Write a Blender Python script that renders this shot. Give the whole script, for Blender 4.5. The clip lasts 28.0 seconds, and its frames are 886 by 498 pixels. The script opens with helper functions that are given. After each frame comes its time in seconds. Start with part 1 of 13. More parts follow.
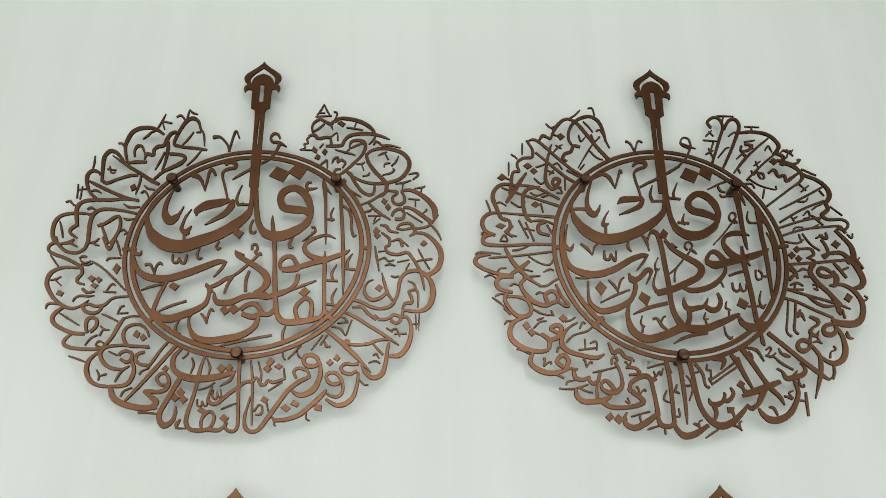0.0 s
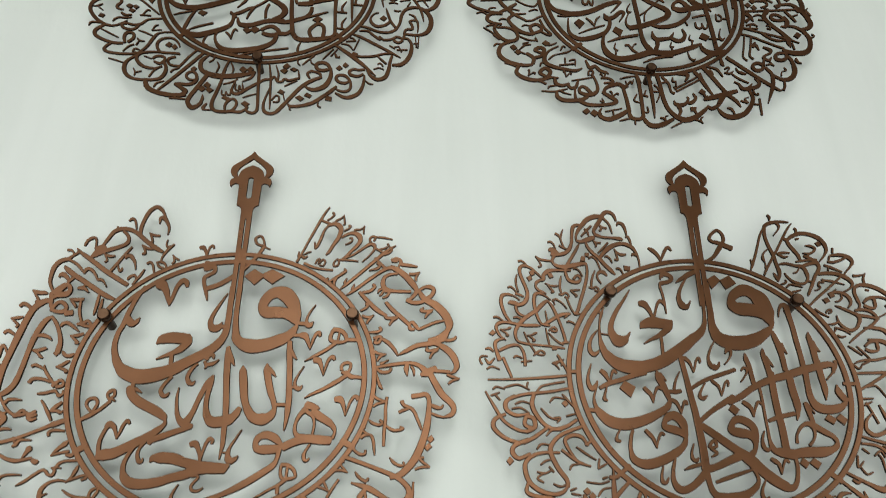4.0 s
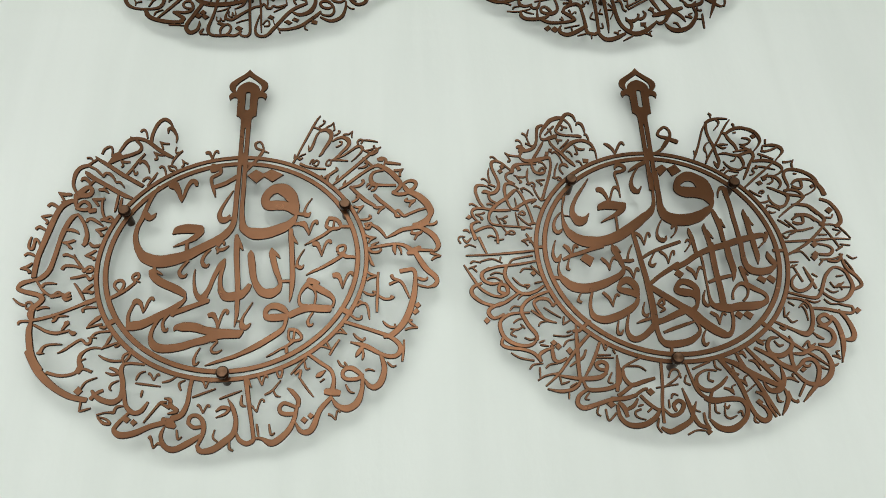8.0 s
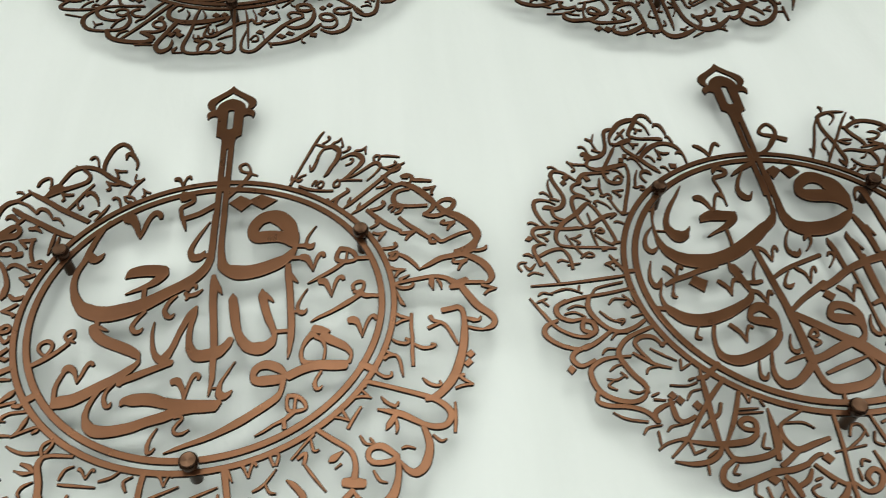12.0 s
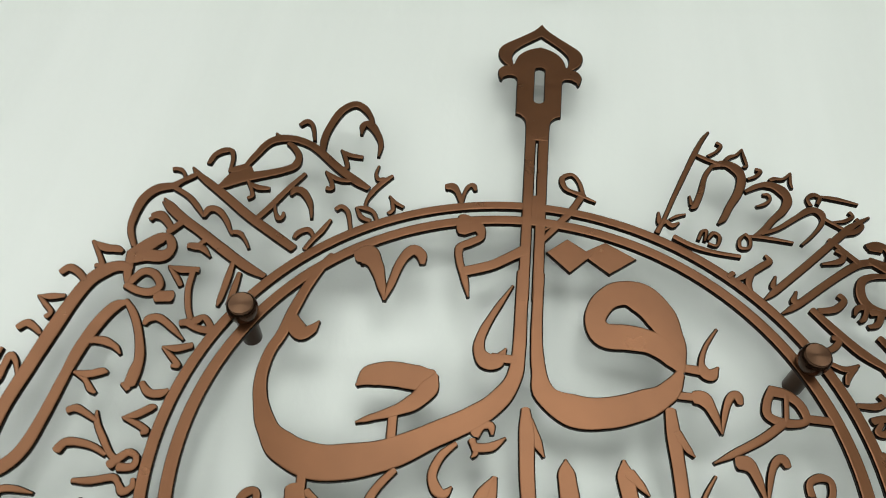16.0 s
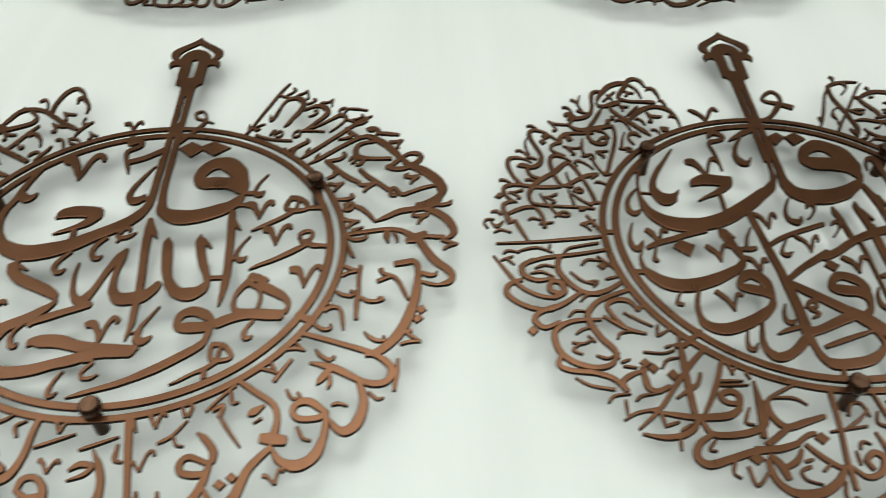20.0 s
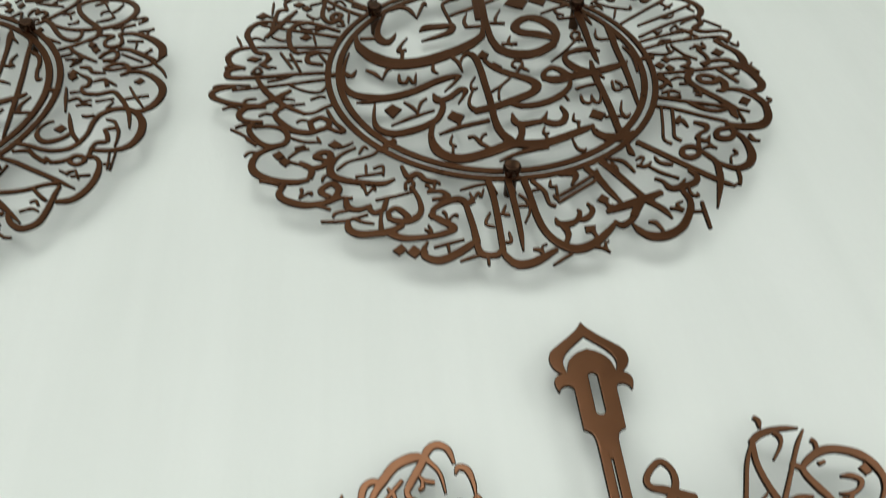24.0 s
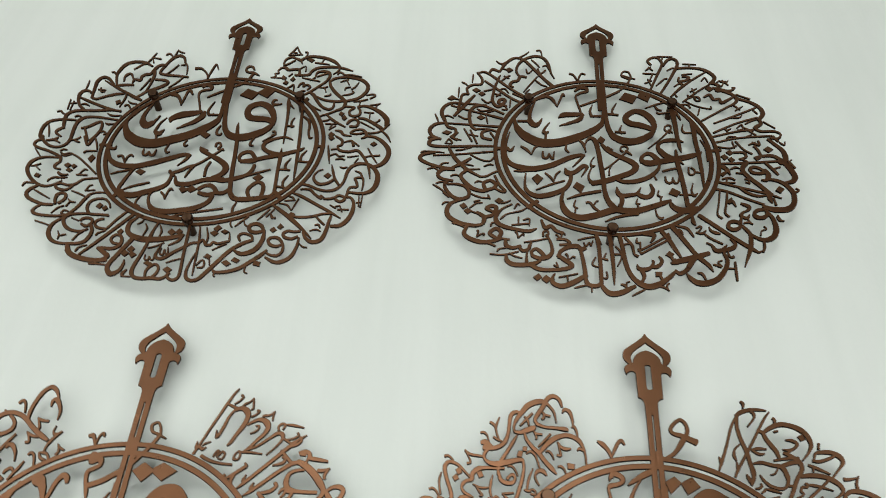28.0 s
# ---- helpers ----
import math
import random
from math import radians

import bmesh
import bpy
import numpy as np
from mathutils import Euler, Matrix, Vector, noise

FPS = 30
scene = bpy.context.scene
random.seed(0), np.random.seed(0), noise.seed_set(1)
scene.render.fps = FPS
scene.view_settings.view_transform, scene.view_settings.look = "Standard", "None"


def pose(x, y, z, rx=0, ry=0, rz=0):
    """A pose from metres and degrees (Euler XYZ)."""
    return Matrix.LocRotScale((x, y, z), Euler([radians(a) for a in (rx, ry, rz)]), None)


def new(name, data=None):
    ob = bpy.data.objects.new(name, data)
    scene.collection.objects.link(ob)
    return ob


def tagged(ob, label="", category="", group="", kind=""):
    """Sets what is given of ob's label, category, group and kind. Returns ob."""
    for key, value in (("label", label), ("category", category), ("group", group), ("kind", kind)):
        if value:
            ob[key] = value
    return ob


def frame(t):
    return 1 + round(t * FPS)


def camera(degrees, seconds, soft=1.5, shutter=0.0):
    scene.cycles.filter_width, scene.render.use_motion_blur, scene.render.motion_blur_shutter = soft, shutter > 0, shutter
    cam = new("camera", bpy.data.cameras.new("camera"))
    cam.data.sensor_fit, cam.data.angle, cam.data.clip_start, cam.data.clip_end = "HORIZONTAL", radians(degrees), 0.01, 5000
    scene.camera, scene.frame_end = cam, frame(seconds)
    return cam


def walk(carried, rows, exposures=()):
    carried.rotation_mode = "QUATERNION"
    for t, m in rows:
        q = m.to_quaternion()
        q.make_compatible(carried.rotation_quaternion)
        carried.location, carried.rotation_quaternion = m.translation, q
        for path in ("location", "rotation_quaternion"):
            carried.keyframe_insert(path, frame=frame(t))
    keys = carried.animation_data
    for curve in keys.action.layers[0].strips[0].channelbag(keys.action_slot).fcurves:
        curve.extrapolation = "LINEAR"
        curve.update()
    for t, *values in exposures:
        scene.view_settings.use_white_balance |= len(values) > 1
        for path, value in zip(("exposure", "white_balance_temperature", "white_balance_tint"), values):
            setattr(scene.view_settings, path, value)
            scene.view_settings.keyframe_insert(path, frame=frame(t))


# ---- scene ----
cam = camera(57.67, 28.0, soft=0.8, shutter=0.25)
PATH = [
    (0, -0.0626, -0.1300, 1.5768, 26.549, -1.506, -0.077),
    (0.5, -0.0663, -0.1661, 1.5740, 27.087, -1.791, 0.005),
    (1, -0.0690, -0.1977, 1.5694, 27.929, -1.874, 0.062),
    (1.5, -0.0690, -0.2471, 1.5487, 29.109, -2.278, -0.252),
    (2, -0.0631, -0.2966, 1.5282, 30.337, -2.294, -0.407),
    (2.5, -0.0666, -0.3629, 1.5145, 31.998, -2.293, -0.225),
    (3, -0.0676, -0.4332, 1.4972, 33.210, -2.291, 0.115),
    (3.5, -0.0629, -0.4847, 1.4796, 32.909, -2.162, 0.086),
    (4, -0.0590, -0.5351, 1.4746, 31.378, -2.116, 0.315),
    (4.5, -0.0288, -0.5719, 1.4687, 30.381, -2.470, 1.497),
    (6.5, -0.0786, -0.6202, 1.4882, 27.146, -3.119, -2.128),
    (7, -0.0686, -0.6386, 1.4953, 27.757, -2.977, -2.031),
    (7.5, -0.0633, -0.6546, 1.5120, 28.557, -2.532, -2.053),
    (8, -0.0656, -0.6641, 1.5218, 29.608, -2.552, -2.055),
    (8.5, -0.0645, -0.6628, 1.5249, 29.881, -2.615, -2.032),
    (9, -0.0708, -0.6530, 1.5153, 29.529, -2.608, -1.993),
    (9.5, -0.0810, -0.6453, 1.5061, 29.110, -2.076, -2.304),
    (10, -0.0723, -0.6270, 1.4439, 30.012, -0.923, -3.579),
    (10.5, -0.0687, -0.6151, 1.3749, 32.173, -1.652, -4.557),
    (11, -0.0645, -0.6249, 1.3354, 34.768, -1.753, -5.411),
    (11.5, -0.0572, -0.6215, 1.2951, 38.527, -1.179, -6.061),
    (12, -0.0954, -0.6195, 1.2650, 40.201, -0.609, -4.521),
    (12.5, -0.1368, -0.6129, 1.2290, 39.561, 0.429, -2.295),
    (14.5, -0.2350, -0.4931, 1.1526, 31.401, 0.964, 0.858),
    (15, -0.2529, -0.4343, 1.1185, 33.057, -0.731, 2.034),
    (15.5, -0.2716, -0.3637, 1.0908, 34.776, -1.643, 3.403),
    (16, -0.2586, -0.3562, 1.0675, 35.397, -1.112, 6.835),
    (16.5, -0.2530, -0.3795, 1.0470, 34.952, -1.461, 7.732),
    (17, -0.2763, -0.4308, 1.0934, 36.681, -2.050, 3.860),
    (17.5, -0.2616, -0.4593, 1.0984, 39.811, -2.603, 1.650),
    (18, -0.2458, -0.5100, 1.0733, 40.312, -2.851, 2.981),
    (18.5, -0.2384, -0.5809, 1.0820, 39.892, -2.584, 4.379),
    (19, -0.2283, -0.6384, 1.1081, 39.467, -2.020, 5.442),
    (19.5, -0.1543, -0.6391, 1.1559, 40.929, -0.545, 2.790),
    (20, -0.0440, -0.6303, 1.1804, 42.872, -0.567, -1.519),
    (20.5, 0.0542, -0.6349, 1.1862, 43.767, -0.118, -5.915),
    (22.5, 0.1433, -0.3899, 1.0920, 40.261, -0.998, -9.826),
    (23, 0.1367, -0.3340, 1.0745, 39.494, -0.911, -8.510),
    (23.5, 0.1293, -0.3054, 1.0920, 39.183, -1.073, -6.513),
    (24, 0.1147, -0.2639, 1.1514, 42.628, -0.957, -5.745),
    (24.5, 0.1069, -0.2438, 1.2063, 47.861, -0.334, -5.343),
    (25, 0.0891, -0.2521, 1.2300, 50.252, -0.351, -3.805),
    (25.5, 0.0451, -0.2859, 1.2494, 50.669, -0.406, -1.071),
    (26, -0.0000, -0.3432, 1.2638, 49.984, -0.753, 1.354),
    (26.5, -0.0176, -0.4106, 1.2945, 47.318, -0.751, 1.303),
    (27, -0.0107, -0.4226, 1.3590, 43.232, -0.165, 0.077),
    (27.5, 0.0043, -0.4111, 1.4156, 40.747, 1.162, -0.048),
    (28, 0.0649, -0.4320, 1.4357, 39.741, 0.912, 2.692),
]
walk(cam, [(t, pose(x, y, z, rx, ry, rz)) for t, x, y, z, rx, ry, rz in PATH],
     [(0, -0.06), (4.5, -0.03), (8, 0.0), (10, 0.05), (12, 0.18), (14, 0.1), (16, 0.05), (18, 0.2), (20, 0.22), (22, 0.12), (24, 0.03), (28, 0.0)])

TOP = 0.7555      # the display board's upper face
SHEET = 0.0195    # upper face of the cut metal above the board
CENTRES = {"a": (-0.2570, 0.2714), "b": (0.2138, 0.2739), "c": (-0.2369, -0.2509), "d": (0.2231, -0.2459)}

# ---- light ----
world = bpy.data.worlds.new("room_air")
scene.world = world
world.use_nodes = True
world.node_tree.nodes["Background"].inputs[0].default_value = (0.9, 1.0, 0.95, 1)
world.node_tree.nodes["Background"].inputs[1].default_value = 0.02


def area_lamp(name, m, sx, sy, watts, colour):
    data = bpy.data.lights.new(name, "AREA")
    data.shape, data.size, data.size_y, data.energy, data.color = "RECTANGLE", sx, sy, watts, colour
    ob = new(name, data)
    ob.matrix_world = m
    return ob


# each panel: its place on the ceiling, the side of its diffuser and its power
LAMPS = ((-0.05, 0.62, 1.3, 12.2), (0.0, -1.6, 1.5, 10.3), (-1.8, 0.5, 1.5, 10.3), (2.12, 0.22, 1.5, 10.3), (-1.8, -1.6, 1.5, 10.3), (2.2, -1.75, 1.5, 10.3))
for lx, ly, side, watts in LAMPS:
    area_lamp("panel_light", pose(lx, ly, 2.735), side, side, watts, (0.945, 1.0, 0.955))


# ---- materials ----
def material(name, colour, rough=0.5, metal=0.0):
    m = bpy.data.materials.new(name)
    m.use_nodes = True
    b = m.node_tree.nodes["Principled BSDF"]
    b.inputs["Base Color"].default_value = (*colour, 1)
    b.inputs["Roughness"].default_value = rough
    b.inputs["Metallic"].default_value = metal
    return m, m.node_tree, b


def noise_tex(tree, scale, detail=4, stretch=(1, 1, 1), rot=0.0):
    co = tree.nodes.new("ShaderNodeTexCoord")
    mp = tree.nodes.new("ShaderNodeMapping")
    mp.inputs["Scale"].default_value = stretch
    mp.inputs["Rotation"].default_value = (0, 0, rot)
    n = tree.nodes.new("ShaderNodeTexNoise")
    n.inputs["Scale"].default_value, n.inputs["Detail"].default_value = scale, detail
    tree.links.new(co.outputs["Object"], mp.inputs[0])
    tree.links.new(mp.outputs[0], n.inputs["Vector"])
    return n


def ramp(tree, source, lo, hi, p0=0.3, p1=0.7):
    r = tree.nodes.new("ShaderNodeValToRGB")
    r.color_ramp.elements[0].position, r.color_ramp.elements[1].position = p0, p1
    r.color_ramp.elements[0].color, r.color_ramp.elements[1].color = (*lo, 1), (*hi, 1)
    tree.links.new(source.outputs[0], r.inputs[0])
    return r


def bump(tree, b, source, strength, distance):
    n = tree.nodes.new("ShaderNodeBump")
    n.inputs["Strength"].default_value, n.inputs["Distance"].default_value = strength, distance
    tree.links.new(source.outputs[0], n.inputs["Height"])
    tree.links.new(n.outputs[0], b.inputs["Normal"])
    return n


def copper_material():
    """A satin copper-brown metallic coat, half pigment and half metal."""
    m, t, b = material("copper_plate", (0.235, 0.098, 0.047), 0.3, 0.86)
    t.links.new(ramp(t, noise_tex(t, 30, 3), (0.156, 0.066, 0.0294), (0.192, 0.082, 0.0372)).outputs[0], b.inputs["Base Color"])
    t.links.new(ramp(t, noise_tex(t, 55, 3), (0.27, 0.27, 0.27), (0.35, 0.35, 0.35)).outputs[0], b.inputs["Roughness"])
    b.inputs["Coat Weight"].default_value, b.inputs["Coat Roughness"].default_value = 0.18, 0.22
    bump(t, b, noise_tex(t, 260, 2), 0.03, 0.0003)
    return m


def cut_edge_material():
    # near-black metal, far darker than the coat, for the plate's sides and underside
    m, t, b = material("dark_cut_edge", (0.05, 0.03, 0.02), 0.42, 1.0)
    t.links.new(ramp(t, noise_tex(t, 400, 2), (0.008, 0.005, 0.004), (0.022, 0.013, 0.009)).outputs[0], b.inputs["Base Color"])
    return m


def bronze_material():
    m, t, b = material("bronze_turned", (0.07, 0.038, 0.024), 0.26, 1.0)
    t.links.new(ramp(t, noise_tex(t, 60, 3), (0.04, 0.022, 0.014), (0.07, 0.038, 0.024)).outputs[0], b.inputs["Base Color"])
    return m


def turned_face_material():
    m, t, b = material("bronze_turned_face", (0.15, 0.082, 0.05), 0.34, 1.0)
    b.inputs["Anisotropic"].default_value = 0.8
    tg = t.nodes.new("ShaderNodeTangent")
    tg.direction_type, tg.axis = "RADIAL", "Z"
    t.links.new(tg.outputs[0], b.inputs["Tangent"])
    return m


def board_material():
    """White lacquer laid with a roller: long faint streaks, fine stipple and duller patches."""
    m, t, b = material("white_lacquer", (0.78, 0.8, 0.77), 0.3)
    streaks = t.nodes.new("ShaderNodeMixRGB")
    streaks.blend_type, streaks.inputs[0].default_value = "MULTIPLY", 1.0
    t.links.new(ramp(t, noise_tex(t, 1.6, 3), (0.785, 0.807, 0.775), (0.83, 0.845, 0.82)).outputs[0], streaks.inputs[1])
    t.links.new(ramp(t, noise_tex(t, 26, 4, (1, 0.07, 1)), (0.965, 0.968, 0.965), (1, 1, 1), 0.36, 0.62).outputs[0], streaks.inputs[2])
    t.links.new(streaks.outputs[0], b.inputs["Base Color"])
    t.links.new(ramp(t, noise_tex(t, 34, 6, (1, 0.2, 1)), (0.28, 0.28, 0.28), (0.5, 0.5, 0.5), 0.3, 0.7).outputs[0], b.inputs["Roughness"])
    fine = noise_tex(t, 210, 4, (1, 0.5, 1))
    n1 = bump(t, b, fine, 0.3, 0.0006)
    coarse = noise_tex(t, 22, 4, (1, 0.14, 1))
    n2 = t.nodes.new("ShaderNodeBump")
    n2.inputs["Strength"].default_value, n2.inputs["Distance"].default_value = 0.055, 0.002
    b.inputs["Specular IOR Level"].default_value = 0.36
    t.links.new(coarse.outputs[0], n2.inputs["Height"])
    t.links.new(n2.outputs[0], n1.inputs["Normal"])
    return m


def plaster_material(name, lo, hi):
    m, t, b = material(name, lo, 0.85)
    t.links.new(ramp(t, noise_tex(t, 3, 5), lo, hi).outputs[0], b.inputs["Base Color"])
    bump(t, b, noise_tex(t, 120, 3), 0.2, 0.002)
    return m


def wood_material():
    m, t, b = material("brown_wood", (0.1, 0.05, 0.025), 0.45)
    t.links.new(ramp(t, noise_tex(t, 9, 6, (0.3, 6, 6)), (0.06, 0.03, 0.014), (0.15, 0.08, 0.04)).outputs[0], b.inputs["Base Color"])
    return m


def glow_material(name, colour, strength):
    m, t, b = material(name, (0.8, 0.8, 0.8))
    b.inputs["Emission Color"].default_value = (*colour, 1)
    b.inputs["Emission Strength"].default_value = strength
    return m


COPPER, EDGE, BRONZE, FACE = copper_material(), cut_edge_material(), bronze_material(), turned_face_material()
WHITE, WOOD = board_material(), wood_material()
PLASTER = plaster_material("wall_plaster", (0.16, 0.15, 0.135), (0.2, 0.19, 0.17))
CEILING = plaster_material("ceiling_paint", (0.62, 0.62, 0.6), (0.68, 0.68, 0.66))
FLOORING = plaster_material("floor_stone", (0.2, 0.19, 0.17), (0.27, 0.25, 0.23))
GLOW = glow_material("lamp_diffuser", (0.945, 1.0, 0.955), 0.68)


# ---- mesh helpers ----
def part(name, bm, mat, parent=None, label="", smooth=False):
    me = bpy.data.meshes.new(name)
    bmesh.ops.recalc_face_normals(bm, faces=bm.faces)
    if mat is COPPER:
        # every face not turned upwards takes the near-black edge metal
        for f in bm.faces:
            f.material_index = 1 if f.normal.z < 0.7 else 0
    bm.to_mesh(me)
    bm.free()
    me.materials.append(mat)
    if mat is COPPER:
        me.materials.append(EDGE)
    if smooth:
        me.shade_smooth()
    ob = new(name, me)
    ob.parent = parent
    return tagged(ob, label) if label else ob


def box(x0, x1, y0, y1, z0, z1, bevel=0.0):
    bm = bmesh.new()
    bmesh.ops.create_cube(bm, size=1)
    for v in bm.verts:
        v.co = ((x0, x1)[v.co.x > 0], (y0, y1)[v.co.y > 0], (z0, z1)[v.co.z > 0])
    if bevel:
        bmesh.ops.bevel(bm, geom=bm.edges, offset=bevel, segments=2, affect="EDGES")
    return bm


def lathe(profile, steps=32):
    """A turned solid from (radius, height) pairs, from top to bottom."""
    bm = bmesh.new()
    rings = []
    for r, z in profile:
        rings.append([bm.verts.new((r * math.cos(a), r * math.sin(a), z)) for a in (2 * math.pi * i / steps for i in range(steps))])
    for up, low in zip(rings, rings[1:]):
        for i in range(steps):
            bm.faces.new((up[i], up[(i + 1) % steps], low[(i + 1) % steps], low[i]))
    bm.faces.new(rings[0])
    bm.faces.new(rings[-1][::-1])
    return bm


THICK = 0.0021
# across the cut, from the flat of the face to the foot: outward step and depth; the coat rolls over the rim, a dark
# flare widens below
RIM = ((-0.0004, 0.0), (-0.0001, 0.000035), (0.00008, 0.00016), (0.00044, 0.0007), (0.00044, THICK))


def ribbon(left, right, rise, closed=False):
    """A strip of cut plate with rolled shoulders between two edge lines. rise: its upper face."""
    bm = bmesh.new()
    rows = []
    for k, (a, b) in enumerate(zip(left, right)):
        d = b - a
        out = d.normalized() if d.length > 1e-7 else Vector((0, 0))
        roll = min(1.0, d.length / 0.0016)
        climb = rise + (0 if closed else 0.00002 * k / len(left))
        rim = [(o * roll if o < 0 else o, z) for o, z in RIM]
        line = [(a - out * o, -z) for o, z in reversed(rim)] + [(b + out * o, -z) for o, z in rim]
        rows.append([bm.verts.new((p.x, p.y, climb + z)) for p, z in line])
    n = len(rows[0])
    for r, s in list(zip(rows, rows[1:])) + ([(rows[-1], rows[0])] if closed else []):
        for i in range(n):
            bm.faces.new((r[i], r[(i + 1) % n], s[(i + 1) % n], s[i]))
    if not closed:
        bm.faces.new(rows[0][::-1])
        bm.faces.new(rows[-1])
    return bm


def plate(outline, rise, hole=()):
    """A piece of cut plate with the outline given, in metres, and at most one opening."""
    bm = bmesh.new()
    tops, lows = [], []
    for sign, line in ((1, outline), (-1, hole)):
        if not line:
            continue
        pts = [Vector(p) for p in line]
        n = len(pts)
        area = sum(pts[i].cross(pts[(i + 1) % n]) for i in range(n))
        turn = sign if area > 0 else -sign
        outs = []
        for i in range(n):
            d = (pts[(i + 1) % n] - pts[i - 1]).normalized()
            outs.append(Vector((d.y, -d.x)) * turn)
        loops = [[bm.verts.new((*(p + o * step), rise - depth)) for p, o in zip(pts, outs)] for step, depth in RIM]
        for up, low in zip(loops, loops[1:]):
            for i in range(n):
                bm.faces.new((up[i], up[(i + 1) % n], low[(i + 1) % n], low[i]))
        tops += [bm.edges.get((loops[0][i], loops[0][(i + 1) % n])) for i in range(n)]
        lows += [bm.edges.get((loops[-1][i], loops[-1][(i + 1) % n])) for i in range(n)]
    for edges in (tops, lows):
        bmesh.ops.triangle_fill(bm, use_beauty=True, edges=edges, normal=(0, 0, 1))
    return bm


def glide(points, steps):
    """A smooth line through points, with the share of the way at each."""
    n = len(points)
    line = []
    for i in range(n - 1):
        p0, p1, p2, p3 = points[max(i - 1, 0)], points[i], points[i + 1], points[min(i + 2, n - 1)]
        for k in range(steps):
            t = k / steps
            line.append(((2 * p1 + (p2 - p0) * t + (2 * p0 - 5 * p1 + 4 * p2 - p3) * t * t + (3 * p1 - p0 - 3 * p2 + p3) * t ** 3) * 0.5, (i + t) / (n - 1)))
    line.append((points[-1], 1.0))
    return line


LEVEL = [0]


def next_rise():
    """Neighbouring cuts lie a few hundredths of a millimetre apart, so that no two faces share a plane."""
    LEVEL[0] = (LEVEL[0] + 17) % 61
    return LEVEL[0] * 0.000003


def read(text):
    return [Vector([float(v) / 1000 for v in p.split(",")]) for p in text.split()]


def pen(medallion, text, *widths):
    """One stroke of the lettering, in millimetres from the ring's centre, with its widths along the way."""
    pts = read(text)
    line = glide(pts, 6 if len(pts) > 2 else 4)
    rows = []
    for i, (p, s) in enumerate(line):
        q = (line[min(i + 1, len(line) - 1)][0] - line[max(i - 1, 0)][0]).normalized()
        u = s * (len(widths) - 1)
        k = min(int(u), len(widths) - 2)
        f = u - k
        f = f * f * (3 - 2 * f)
        rows.append((p, q, (widths[k] + (widths[k + 1] - widths[k]) * f) * 0.0005))
    # the pen leaves round ends
    ends = ((0.48, 0.3), (0.4, 0.6), (0.22, 0.9))
    p, q, w = rows[0]
    rows = [(p - q * w * e, q, w * g) for e, g in ends] + rows
    p, q, w = rows[-1]
    rows += [(p + q * w * e, q, w * g) for e, g in reversed(ends)]
    left, right = [], []
    for p, q, w in rows:
        side = Vector((-q.y, q.x))
        left.append(p + side * w)
        right.append(p - side * w)
    name = "letter_stroke" if max(widths) > 3.3 else "vowel_mark"
    return part(name, ribbon(left, right, next_rise()), COPPER, medallion)


def vee(medallion, text):
    """The small v-shaped reading mark with a curled right arm: left end, foot, right end."""
    a, b, c = read(text)
    up = c - b
    w = (a - b).length * 1000
    out = Vector((up.y, -up.x)).normalized() * up.length
    arm = [a + (a - b) * 0.02 - out * 0.02, a + (b - a) * 0.3 + up * 0.1, a + (b - a) * 0.62 + up * 0.05, b]
    curl = [b, b + up * 0.5 - out * 0.06, c - out * 0.04 - up * 0.06, c + out * 0.13, c + out * 0.25 - up * 0.16]
    for pts, shares in ((arm, (0.26, 0.19, 0.13, 0.07)), (curl, (0.07, 0.12, 0.15, 0.17, 0.07))):
        pen(medallion, " ".join(f"{p.x * 1000:.2f},{p.y * 1000:.2f}" for p in pts), *(max(v * w, 1.1) for v in shares))


def dot(medallion, text):
    """A lozenge-shaped letter dot, by its four corners."""
    return part("letter_dot", plate([tuple(p) for p in read(text)], next_rise()), COPPER, medallion)


def ring_part(medallion, name, cx, cy, outer, inner):
    """One of the two hoops. cx, cy: its centre; outer, inner: half its breadth and half its height at either edge, all in millimetres."""
    n = 144

    def edge(half):
        return [Vector((cx + half[0] * math.cos(2 * math.pi * i / n), cy + half[1] * math.sin(2 * math.pi * i / n))) / 1000 for i in range(n)]

    return part(name, ribbon(edge(outer), edge(inner), next_rise(), closed=True), COPPER, medallion)


def standoff(medallion, x, y):
    """A turned bronze spacer: cap above the plate, barrel down to the board."""
    ob = part("standoff", lathe([(0.0043, -0.0022), (0.0043, -SHEET)]), BRONZE, medallion, "turned dark bronze spacer barrel", smooth=False)
    ob.data.shade_smooth()
    ob.data.set_sharp_from_angle(angle=radians(40))
    ob.location = (x, y, 0)
    cap = part("cap", lathe([(0.0052, 0.0090), (0.0058, 0.0085), (0.0063, 0.0074), (0.0065, 0.0056), (0.0063, 0.0034), (0.0056, 0.0012), (0.0054, 0.0006)]), BRONZE, ob, "polished bronze cap")
    cap.data.shade_smooth()
    cap.data.set_sharp_from_angle(angle=radians(40))
    face = part("cap_face", lathe([(0.0050, 0.0092), (0.0052, 0.0088)]), FACE, ob, "cap face with turning marks")
    return ob


